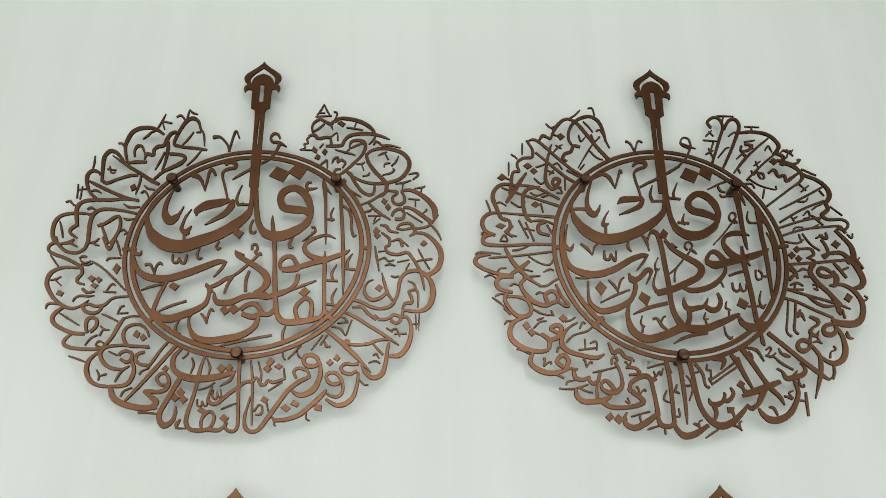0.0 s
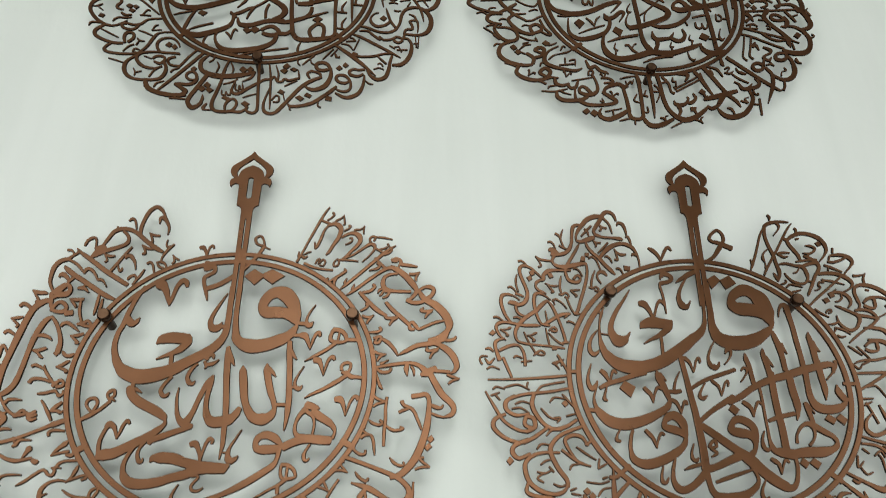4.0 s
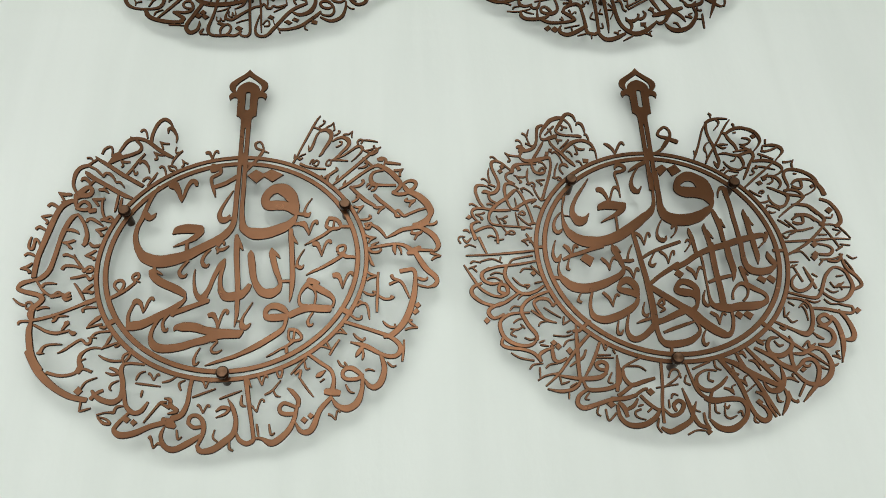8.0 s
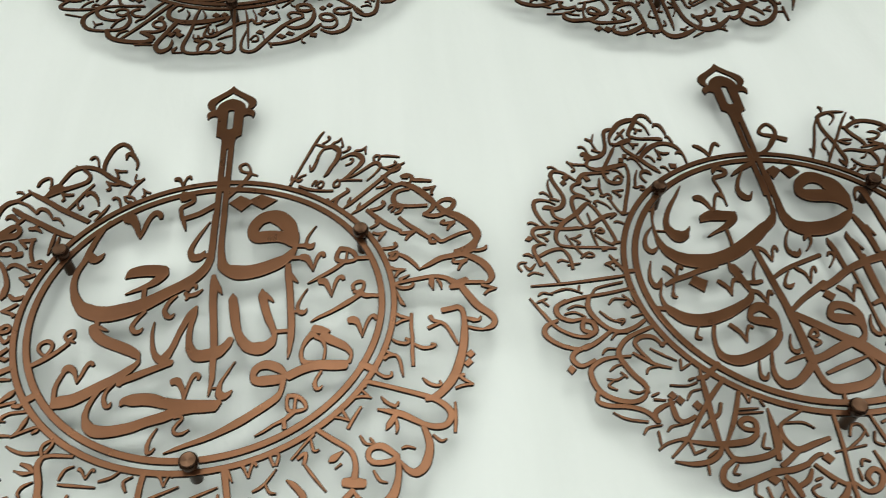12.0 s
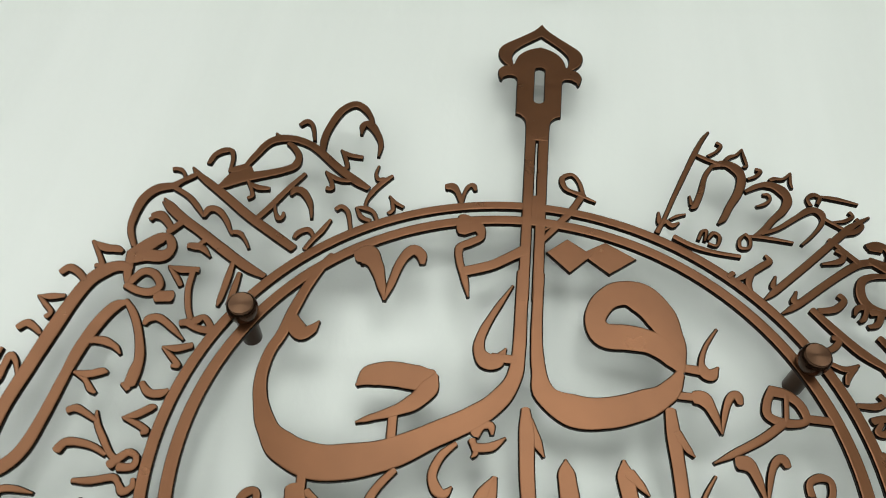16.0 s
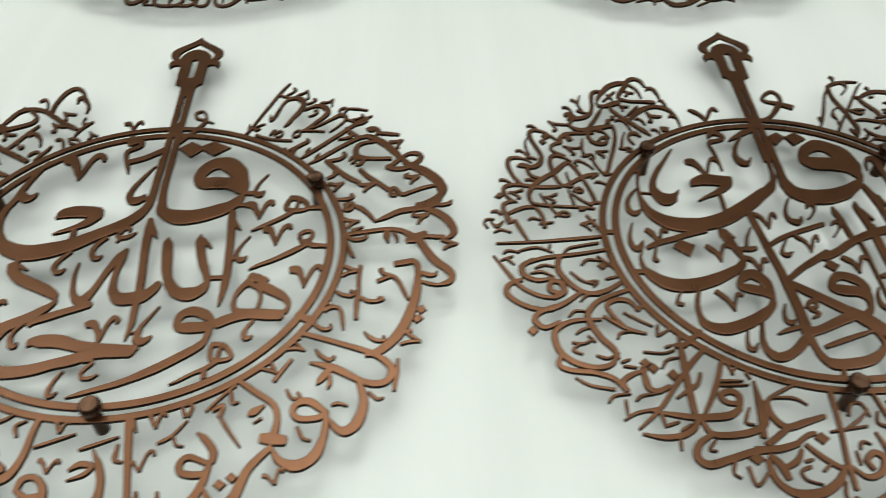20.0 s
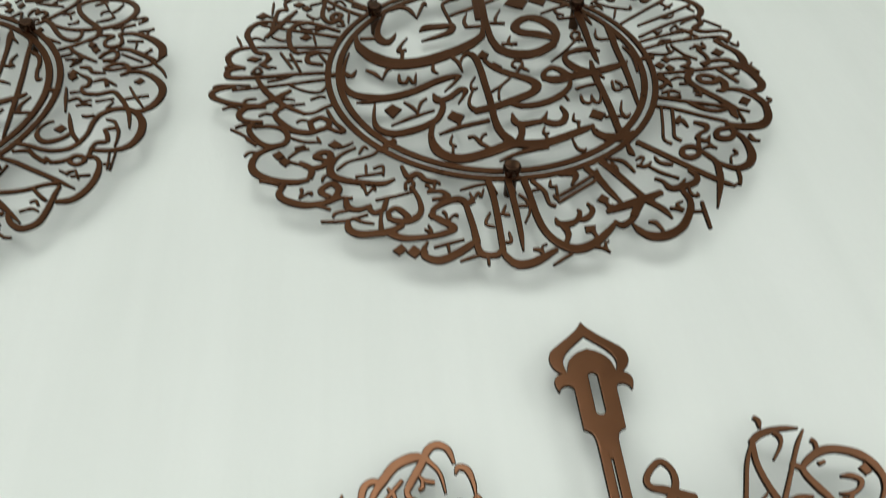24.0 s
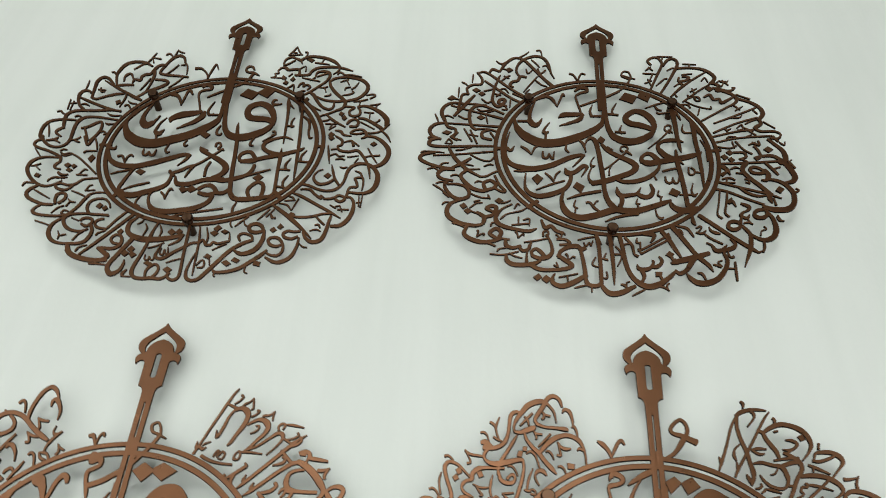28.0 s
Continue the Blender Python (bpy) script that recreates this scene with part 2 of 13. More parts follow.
def minaret(medallion, lean, shift, rise):
    """The shaft and its pointed onion-dome finial above the ring. lean: degrees to the left; shift, rise: millimetres."""
    turn = Matrix.Rotation(radians(lean), 2)

    def smooth(*runs):
        """Half an outline from several smooth runs that meet in corners."""
        pts = []
        for run in runs:
            pts += [tuple(p) for p, s in glide([Vector(p) for p in run], 5)]
        return pts

    def place(pairs):
        return [tuple(turn @ Vector(((x + shift) / 1000, (y + rise) / 1000))) for x, y in pairs]

    def both(half):
        right = [p for i, p in enumerate(half) if i == 0 or (Vector(p) - Vector(half[i - 1])).length > 0.05]
        return right + [(-x, y) for x, y in reversed(right) if abs(x) > 0.05]

    def line(name, pts, *widths):
        pen(medallion, " ".join(f"{x * 1000:.2f},{y * 1000:.2f}" for x, y in place(pts)), *widths).name = name

    body = smooth([(0, 246), (6.4, 243.2), (11.3, 238.3), (13.4, 231.6)], [(15.2, 230), (19.6, 228.6), (21.8, 224.5), (20.4, 218)],
                  [(19.4, 220.4), (16.6, 222.2), (13.2, 222), (11.5, 219.6)], [(11.3, 207), (11.1, 195.2)],
                  [(11.1, 194.6), (8.6, 193.4), (6.6, 191), (5.7, 187), (5.5, 177)])
    slot = [(3.1 * math.cos(a), (227.3 if math.sin(a) > 0 else 205.6) + 2.9 * math.sin(a)) for a in (math.pi * (i + 0.5) / 6 for i in range(12))]
    part("minaret", plate(place(both(body)), next_rise(), place(slot)), COPPER, medallion, "minaret finial cut from copper plate")
    outer = smooth([(0, 265), (3, 260.6), (9, 255), (16, 249.4), (20.9, 244.8), (22.4, 239.6), (21.2, 234.6), (17.8, 230.6), (15, 229)])
    inner = smooth([(14.6, 231), (15.5, 236.6), (13.9, 241.8), (9.6, 246.9), (4.2, 251.6), (0, 255.2)])
    arch = outer + inner + [(-x, y) for x, y in reversed(inner) if x > 0.05] + [(-x, y) for x, y in reversed(outer) if x > 0.05]
    part("dome_arch", plate(place(arch), next_rise()), COPPER, medallion)
    for side in (1, -1):
        line("shaft", [(side * 3.2, 181), (side * 3.1, 130), (side * 3.1, 84)], 4.6, 4.3, 4.4)
    line("shaft_web", [(0, 188), (0, 181)], 10, 10)
    line("shaft_web", [(0, 139), (0, 127)], 10, 10)


# ---- the place ----
def build_room():
    x0, x1, y0, y1, h = -3.0, 3.0, -3.2, 1.6, 2.8
    tagged(part("floor", box(x0, x1, y0, y1, -0.1, 0), FLOORING), "dull grey stone floor of the workshop", "floor", kind="structure")
    tagged(part("ceiling", box(x0, x1, y0, y1, h, h + 0.1), CEILING), "plain off-white painted ceiling", "ceiling", kind="structure")
    for name, b in (("wall_north", (x0, x1, y1, y1 + 0.15)), ("wall_south", (x0, x1, y0 - 0.15, y0)),
                    ("wall_west", (x0 - 0.15, x0, y0, y1)), ("wall_east", (x1, x1 + 0.15, y0, y1))):
        tagged(part(name, box(*b, 0, h), PLASTER), "dim beige plastered room wall", "wall", kind="structure")
    for lx, ly, side, watts in LAMPS:
        half = side / 2
        lamp = tagged(new("ceiling_light"), "square white ceiling light panel, switched on", "light", "ceiling lights")
        lamp.location = (lx, ly, h)
        part("frame", box(-half - 0.03, half + 0.03, -half - 0.03, half + 0.03, -0.045, -0.001, 0.004), CEILING, lamp)
        part("diffuser", box(-half - 0.005, half + 0.005, -half - 0.005, half + 0.005, -0.051, -0.0455), GLOW, lamp, "glowing diffuser")


CREASE = 0.0960    # a faint raised crease across one side of the board


def build_table():
    table = tagged(new("display_table"), "white lacquered display board on a wooden table", "table")
    # the board's face runs back flat and bends up in a soft cove at its far edge, leaning back more to one side
    bm = bmesh.new()
    flat = [-1.35, -0.9, -0.4, CREASE - 0.02, CREASE - 0.004, CREASE, CREASE + 0.004, CREASE + 0.02, 0.3, 0.5, 0.66]
    xs = [-1.3 + 0.1 * i for i in range(27)]
    prof = flat + [k / 12 for k in range(13)]
    top, low = [], []
    for x in xs:
        back = min(max((x + 0.15) / 0.75, 0), 1)
        back = back * back * (3 - 2 * back)
        bend = radians(86 - 52 * back)
        rise = 0.066 + 0.12 * min(max((x + 0.36) / 0.12, 0), 1)
        radius = 0.016 + 0.05 * back
        fade = min(max((0.3 - x) / 0.6, 0), 1)
        start = 0.7365 - radius * math.tan(bend / 2) + 0.03 * x
        up, under = [], []
        for k, v in enumerate(prof):
            if k < len(flat):
                y, z, a = v, (0.00035 * fade if v == CREASE else 0.0), 0.0
            elif v <= 0.75:
                a = bend * v / 0.75
                y, z = start + radius * math.sin(a), radius * (1 - math.cos(a))
            else:
                a = bend
                f = (v - 0.75) / 0.25
                z0 = radius * (1 - math.cos(a))
                z = z0 + (rise - z0) * f
                y = start + radius * math.sin(a) + (z - z0) / math.tan(a)
            up.append(bm.verts.new((x, y, TOP + z)))
            under.append(bm.verts.new((x, y + 0.015 * math.sin(a), TOP + z - 0.015 * math.cos(a))))
        top.append(up)
        low.append(under)
    n, m = len(xs), len(prof)
    for i in range(n - 1):
        for j in range(m - 1):
            bm.faces.new((top[i][j], top[i + 1][j], top[i + 1][j + 1], top[i][j + 1]))
            bm.faces.new((low[i][j], low[i][j + 1], low[i + 1][j + 1], low[i + 1][j]))
        for j in (0, m - 1):
            bm.faces.new((top[i][j], low[i][j], low[i + 1][j], top[i + 1][j]))
    for i in (0, n - 1):
        for j in range(m - 1):
            bm.faces.new((top[i][j], top[i][j + 1], low[i][j + 1], low[i][j]))
    ob = part("tabletop", bm, WHITE, table, "glossy white lacquered board with faint roller marks")
    ob.data.shade_smooth()
    ob.data.set_sharp_from_angle(angle=radians(40))
    part("apron", box(-1.2, 1.2, -1.25, 0.66, TOP - 0.1, TOP - 0.0185), WOOD, table, "brown wooden apron")
    for x in (-1.1, 1.1):
        for y in (-1.15, 0.55):
            part("leg", box(x - 0.035, x + 0.035, y - 0.035, y + 0.035, 0, TOP - 0.1005, 0.004), WOOD, table)


def build_plank():
    plank = tagged(new("wooden_plank"), "brown wooden plank standing upright on the floor behind the table", "plank")
    plank.location = (-0.62, 0.93, 0)
    part("board", box(-0.3, 0.3, -0.011, 0.011, 0, 1.0, 0.002), WOOD, plank)
    for z in (0.25, 0.78):
        part("cleat", box(-0.26, 0.26, 0.0115, 0.031, z - 0.02, z + 0.02, 0.002), WOOD, plank)


build_room()
build_table()
build_plank()


def medallion(key, label, lean, shift, rise, rings, posts):
    ob = tagged(new("calligraphy_medallion"), label, "wall art", "four calligraphy medallions")
    ob.location = (*CENTRES[key], TOP + SHEET)
    cx, cy, ox, oy, ix, iy = rings
    ring_part(ob, "outer_ring", cx, cy, (ox, oy), (ox - 4.2, oy - 4.0))
    ring_part(ob, "inner_ring", cx, cy, (ix + 4.6, iy + 4.4), (ix, iy))
    minaret(ob, lean, shift, rise)
    for x, y in posts:
        standoff(ob, x, y)
    return ob


def medallion_a():
    m = medallion("a", "copper-coloured round metal medallion of cut calligraphy with close-set ring lettering", 1.67, 0.2, -5.8, (-0.1, -1.6, 136, 129, 123.4, 117), [(-0.0946, 0.0837), (0.0929, 0.0855), (0.0026, -0.1257)])
    pen(m, "-7.8,118.7 -4.5,90.1 -2.6,64.0 -2.7,49.4 -6.4,39.3 -17.5,27.7 -34.5,15.2 -54.9,6.2 -72.3,-0.1 -89.4,1.7 -104.6,10.9 -113.3,23.0 -117.1,35.4 -116.4,46.1 -112.0,57.1 -105.5,66.3 -99.0,75.7", 3.34, 3.54, 4.24, 4.94, 8.84, 11.84, 12.84, 13.84, 14.84, 14.84, 11.84, 6.84, 4.04, 3.14, 2.64, 1.94, 0.84)
    pen(m, "-91.8,73.9 -96.8,61.0 -98.7,48.2 -96.4,37.5 -90.4,32.2 -85.3,35.8 -81.4,41.3 -78.1,50.3", 0.7, 3.84, 4.84, 8.14, 10.84, 7.74, 2.54, 0.7)
    pen(m, "-68.8,46.8 -74.0,37.0 -76.2,27.0 -76.3,20.7 -71.1,17.3 -68.6,20.8 -66.1,25.3", 0.7, 2.14, 2.64, 3.94, 7.54, 3.94, 0.7)
    pen(m, "-73.2,16.5 -71.6,5.3", 2.24, 2.14)
    pen(m, "-62.4,38.6 -61.8,45.8 -51.7,52.5 -39.6,55.5 -27.4,59.0", 1.04, 7.64, 10.84, 9.44, 4.24)
    pen(m, "-23.6,59.4 -24.8,51.0 -31.5,41.2 -41.5,33.9 -51.5,26.9", 3.04, 7.34, 6.24, 4.14, 0.83)
    pen(m, "-74.3,91.0 -69.5,91.0 -63.0,85.5 -57.3,71.1", 3.94, 5.44, 3.54, 0.7)
    pen(m, "-57.3,71.1 -56.1,85.6 -54.9,97.0 -52.0,99.7 -47.3,92.1", 1.04, 2.44, 2.84, 3.64, 1.94)
    pen(m, "-37.8,106.7 -33.4,110.6 -26.8,108.8 -26.2,103.0 -34.0,101.0 -38.9,97.2 -39.0,89.6 -35.4,78.5 -30.1,61.2", 2.84, 4.44, 4.54, 3.54, 3.64, 2.64, 2.24, 2.24, 1.64)
    pen(m, "-27.5,86.7 -18.6,93.7 -6.1,102.6", 0.7, 2.74, 2.84)
    pen(m, "-15.4,79.1 -18.8,67.5 -19.5,59.5 -16.6,53.6 -11.0,55.9", 0.7, 2.04, 2.54, 3.24, 1.24)
    pen(m, "-17.2,53.6 -4.8,53.8", 2.34, 2.34)
    pen(m, "-4.4,116.8 -0.1,82.6 3.1,56.8 6.4,37.0 10.8,24.6 19.4,15.8 33.6,13.6 48.5,19.7 60.2,28.7 66.3,39.5", 3.64, 4.24, 4.74, 5.34, 6.54, 9.84, 11.84, 10.84, 8.14, 4.54)
    pen(m, "67.0,37.0 65.5,50.3 60.8,63.0 53.7,72.2 43.8,76.6 33.1,71.2 30.3,60.9 34.9,50.7 46.1,48.2 58.8,46.7 66.3,39.5", 2.84, 6.04, 8.14, 8.74, 8.04, 8.44, 7.34, 8.54, 9.14, 8.14, 3.04)
    pen(m, "23.3,39.7 24.0,30.0 26.2,18.4", 0.68, 3.44, 4.04)
    dot(m, "14.3,92.3 22.1,104.9 37.9,97.5 31.0,84.2")
    dot(m, "35.6,97.5 45.9,109.8 57.2,101.2 49.9,87.9")
    pen(m, "63.9,84.3 59.8,83.5 58.7,77.8 63.0,75.4 71.2,76.9", 1.64, 3.04, 2.64, 3.14, 0.84)
    pen(m, "62.1,75.3 56.6,68.5", 2.64, 1.84)
    pen(m, "2.1,34.0 -0.2,26.2 0.6,19.1 4.7,17.4 6.6,20.6", 1.44, 2.34, 2.84, 2.64, 0.7)
    pen(m, "48.4,12.7 45.3,5.7 45.7,0.5 49.8,-0.2", 1.44, 2.34, 2.84, 1.14)
    pen(m, "-32.8,6.6 -35.1,0.3 -32.9,-3.2 -29.7,-1.4", 1.44, 1.94, 2.74, 0.8)
    pen(m, "-53.2,-1.6 -55.0,-10.3 -52.6,-15.0 -48.8,-14.0", 1.34, 2.24, 2.64, 0.79)
    dot(m, "-19.3,17.1 -14.7,22.5 -7.0,17.3 -10.9,10.2")
    pen(m, "-81.5,-10.2 -80.2,-18.7 -75.5,-20.0 -73.9,-14.6", 1.24, 2.34, 2.84, 2.04)
    pen(m, "-73.9,-14.6 -71.0,-20.0 -67.1,-19.9 -66.0,-10.7", 1.84, 2.54, 2.74, 1.04)
    pen(m, "-109.4,-23.4 -103.6,-23.3 -98.0,-34.6", 2.84, 2.44, 0.7)
    pen(m, "-98.0,-34.6 -97.4,-25.0 -94.1,-20.9 -90.4,-23.6", 0.94, 2.04, 2.84, 0.94)
    pen(m, "-125.9,1.3 -124.9,-10.0 -122.2,-18.5 -116.0,-30.2 -102.7,-38.3 -84.6,-39.8 -67.4,-34.7 -47.5,-26.1 -33.3,-19.5 -24.4,-18.1", 0.66, 2.74, 3.24, 5.04, 7.44, 7.84, 8.04, 7.34, 6.04, 3.54)
    pen(m, "-22.8,-18.4 -26.3,-26.9 -33.8,-37.3", 3.04, 3.04, 0.7)
    pen(m, "-123.3,-9.0 -117.7,-10.9 -116.2,-6.2", 4.34, 3.24, 0.7)
    dot(m, "-80.2,-48.6 -76.5,-44.1 -69.0,-47.9 -72.9,-53.8")
    pen(m, "-108.9,-53.5 -100.9,-49.9 -89.5,-46.5 -81.9,-44.1", 0.76, 2.14, 2.14, 1.74)
    pen(m, "-83.4,-44.1 -88.0,-56.2 -91.2,-69.2 -92.1,-77.2 -87.3,-84.7", 2.34, 3.54, 4.14, 3.74, 5.34)
    pen(m, "-89.5,-83.5 -74.5,-86.5 -60.6,-81.7 -46.8,-75.2 -38.9,-68.7 -36.4,-60.6 -36.6,-52.5 -40.5,-45.3", 5.34, 8.14, 7.64, 6.34, 4.94, 3.44, 3.24, 1.74)
    pen(m, "-40.0,-46.9 -33.0,-54.4", 3.54, 2.64)
    pen(m, "-86.4,-77.7 -76.7,-72.2 -59.1,-65.6", 0.74, 2.44, 2.04)
    pen(m, "-35.5,-49.2 -27.1,-44.8 -20.2,-39.1 -13.1,-36.7", 3.84, 4.44, 3.84, 3.84)
    pen(m, "-14.0,-36.7 -17.4,-45.8 -20.0,-56.2", 3.64, 2.64, 1.34)
    pen(m, "-30.7,-55.6 -29.0,-62.8 -24.4,-67.0 -12.6,-66.9 1.6,-60.3 13.3,-58.5 25.2,-58.4", 1.74, 3.74, 6.34, 6.34, 5.74, 6.34, 6.34)
    pen(m, "-13.7,-5.0 -10.0,-10.4 -0.2,-17.1 12.9,-25.4 22.1,-33.7 25.0,-42.0 21.3,-50.3 12.5,-56.6", 1.24, 5.34, 4.84, 6.04, 6.94, 7.04, 6.34, 5.74)
    pen(m, "-12.0,-7.1 -3.3,-10.0", 3.04, 0.7)
    pen(m, "14.3,-7.0 5.9,-17.1 -4.9,-28.9 -13.7,-36.4", 2.14, 2.44, 2.44, 2.44)
    pen(m, "4.4,-3.5 4.5,1.7 8.4,2.8 10.5,-2.7 8.4,-6.8 16.1,-9.8", 2.24, 2.44, 2.34, 2.24, 2.54, 1.04)
    pen(m, "4.2,-29.9 1.8,-40.6 2.6,-53.7", 2.54, 2.84, 2.74)
    pen(m, "27.3,14.2 30.5,-13.4 33.0,-40.2 35.2,-59.9 37.6,-76.6", 4.04, 4.04, 4.54, 4.54, 5.04)
    pen(m, "57.4,-33.3 56.6,-41.7 51.3,-50.0 39.8,-55.9 25.3,-60.0 6.5,-56.6", 3.44, 4.14, 4.34, 5.74, 5.64, 2.64)
    pen(m, "38.7,-26.8 36.6,-20.1 40.5,-13.3 48.0,-11.5 53.0,-16.5 57.1,-25.7 49.3,-27.4 40.2,-27.5", 2.74, 3.44, 4.54, 4.44, 4.04, 4.84, 5.84, 5.14)
    pen(m, "41.8,-27.5 55.2,-25.0 70.0,-19.8 85.0,-15.5 96.9,-10.9 107.3,-6.4 112.1,-2.6", 5.24, 5.24, 5.94, 5.94, 5.24, 3.84, 0.7)
    pen(m, "95.8,11.5 86.0,15.6 75.4,13.0 65.0,6.9 61.9,-1.0 66.1,-7.9 75.7,-13.0 85.5,-14.8", 0.7, 2.54, 3.24, 4.54, 4.04, 4.84, 5.74, 5.14)
    pen(m, "84.9,-4.6 85.9,-19.6 86.5,-39.8 87.8,-59.4 88.4,-77.1 84.1,-83.9", 0.66, 4.04, 3.34, 3.34, 3.34, 3.84)
    pen(m, "85.8,-83.2 72.0,-86.8 54.5,-89.2 44.1,-87.1 38.0,-78.6", 3.94, 6.14, 6.74, 5.74, 5.04)
    pen(m, "61.6,-86.0 57.8,-75.8 60.2,-67.8 67.1,-61.3 73.3,-64.4 75.4,-72.5 74.7,-84.3", 3.24, 3.84, 4.14, 4.34, 3.94, 3.94, 3.94)
    dot(m, "60.0,-54.8 66.1,-48.1 71.8,-53.1 66.4,-59.7")
    pen(m, "47.7,-54.2 62.9,-46.6 77.8,-40.2", 0.74, 2.44, 1.44)
    pen(m, "77.2,88.7 79.4,78.1 81.8,57.9 83.6,32.6 85.2,4.4", 0.7, 4.84, 2.94, 2.54, 0.67)
    pen(m, "79.3,79.2 87.7,68.6", 3.14, 0.7)
    pen(m, "91.6,51.0 88.9,42.7 90.5,33.7", 0.7, 1.94, 2.24)
    pen(m, "83.4,36.1 93.2,35.5", 1.94, 1.94)
    pen(m, "98.3,72.1 100.4,47.2 103.3,18.7 105.6,-12.6 107.1,-39.5 108.0,-56.6", 2.64, 3.24, 3.44, 3.44, 2.44, 0.7)
    pen(m, "101.2,54.4 109.2,47.3 112.3,36.5 112.8,25.8 115.5,15.3 118.9,16.4", 1.84, 3.04, 2.54, 2.24, 2.34, 0.7)
    pen(m, "68.3,24.6 71.4,25.3 72.6,20.0 68.8,18.2", 2.24, 2.04, 2.04, 1.84)
    pen(m, "71.6,18.9 59.1,7.2", 1.84, 0.7)
    pen(m, "99.0,-20.8 94.4,-31.3 96.2,-40.3", 0.7, 2.24, 2.44)
    pen(m, "88.3,-39.7 100.8,-40.5", 2.04, 2.04)
    pen(m, "100.6,-49.2 96.2,-59.3 97.4,-69.4", 0.7, 2.14, 2.14)
    pen(m, "90.2,-67.5 101.6,-69.7", 2.04, 1.94)
    pen(m, "115.7,-7.0 111.0,-15.9 110.5,-25.0", 0.7, 2.24, 2.54)
    pen(m, "106.3,-25.4 119.7,-26.7", 2.14, 2.14)
    dot(m, "-21.9,-74.9 -17.9,-70.7 -11.3,-77.1 -16.7,-81.3")
    dot(m, "-13.9,-74.9 -7.7,-69.3 -1.3,-74.8 -7.4,-80.3")
    pen(m, "0.2,-74.8 5.5,-69.9 12.7,-68.2 19.2,-73.0 21.3,-79.3 12.9,-83.2 2.3,-80.2", 4.34, 4.34, 4.84, 4.44, 4.84, 5.54, 4.44)
    pen(m, "19.8,-79.3 30.2,-79.9 36.1,-73.8", 5.54, 4.94, 3.64)
    pen(m, "19.4,-84.4 15.6,-95.2 3.5,-104.0 -13.4,-108.5 -30.5,-110.5 -44.0,-106.5 -51.1,-97.3 -53.6,-86.3 -50.4,-79.4", 4.04, 5.44, 6.74, 7.34, 7.14, 5.54, 3.14, 2.14, 1.04)
    pen(m, "-41.5,-80.2 -37.4,-84.6 -34.4,-91.2", 1.74, 2.24, 0.7)
    pen(m, "-34.4,-91.2 -33.7,-81.4 -31.6,-75.1 -28.0,-77.5", 0.94, 1.84, 2.34, 0.94)
    pen(m, "-62.4,-85.8 -66.0,-94.3 -65.2,-100.5 -60.2,-102.7", 0.7, 1.84, 2.24, 0.79)
    pen(m, "-21.1,-118.0 -7.1,-113.3 9.8,-109.2 35.4,-103.8", 0.69, 2.24, 2.24, 1.94)
    pen(m, "49.1,-93.3 46.8,-101.2 47.5,-108.9 52.3,-109.8", 0.94, 2.14, 2.34, 0.66)
    pen(m, "-101.9,133.9 -100.8,142.7 -96.7,155.9 -91.1,167.9 -84.3,171.9 -77.7,168.1 -74.1,159.3 -72.2,154.3", 1.74, 3.44, 3.54, 4.44, 4.64, 3.24, 2.14, 1.44)
    pen(m, "-100.6,133.3 -90.7,130.6 -76.0,129.1 -62.1,127.0", 3.74, 3.14, 3.24, 2.34)
    pen(m, "-72.9,156.3 -68.4,149.0 -65.5,132.4", 1.74, 1.84, 0.69)
    pen(m, "-77.7,151.5 -72.7,152.5", 0.94, 2.74)
    pen(m, "-80.9,152.0 -86.1,141.4 -92.3,132.3", 1.14, 1.94, 1.14)
    pen(m, "-103.7,173.3 -99.6,175.8 -95.4,172.3 -91.9,166.3", 1.84, 2.44, 1.74, 1.24)
    pen(m, "-89.8,184.7 -90.6,177.8 -91.4,171.8", 0.7, 1.54, 1.34)
    pen(m, "-89.8,184.4 -85.5,180.0 -79.6,178.0", 0.79, 1.94, 0.94)
    pen(m, "-151.4,108.3 -155.1,118.7 -157.6,130.1 -156.5,140.2 -152.7,150.6 -145.1,156.0 -135.7,157.3 -125.7,155.4 -115.6,148.3", 2.04, 2.54, 3.14, 4.54, 4.94, 5.24, 4.54, 3.64, 2.14)
    pen(m, "-123.9,154.5 -130.3,151.0 -134.0,146.5 -138.6,141.1", 2.14, 2.14, 2.34, 1.24)
    pen(m, "-117.5,177.6 -120.3,167.4 -124.1,156.0", 0.7, 1.64, 1.64)
    pen(m, "-120.8,167.4 -108.4,164.3", 1.54, 1.74)
    pen(m, "-120.3,167.4 -115.8,155.3", 1.14, 0.94)
    pen(m, "-150.1,107.5 -142.0,109.0 -129.7,109.2", 2.64, 3.74, 2.94)
    pen(m, "-144.5,116.6 -145.9,124.6 -143.4,131.0 -138.6,131.0 -134.4,123.3 -131.5,117.9", 1.44, 2.24, 3.84, 2.74, 1.64, 0.67)
    pen(m, "-132.5,113.0 -130.9,120.5 -123.5,118.6 -123.5,126.4 -119.4,130.8 -113.6,132.2 -111.8,138.7", 1.04, 3.84, 3.24, 3.54, 4.44, 3.84, 2.64)
    pen(m, "-111.2,139.5 -107.7,148.4 -102.1,151.4 -99.2,146.5", 4.14, 4.34, 3.84, 1.94)
    pen(m, "-110.2,141.0 -107.9,130.9 -107.6,119.4 -108.3,108.1 -110.0,97.6", 3.04, 3.54, 3.24, 2.24, 1.54)
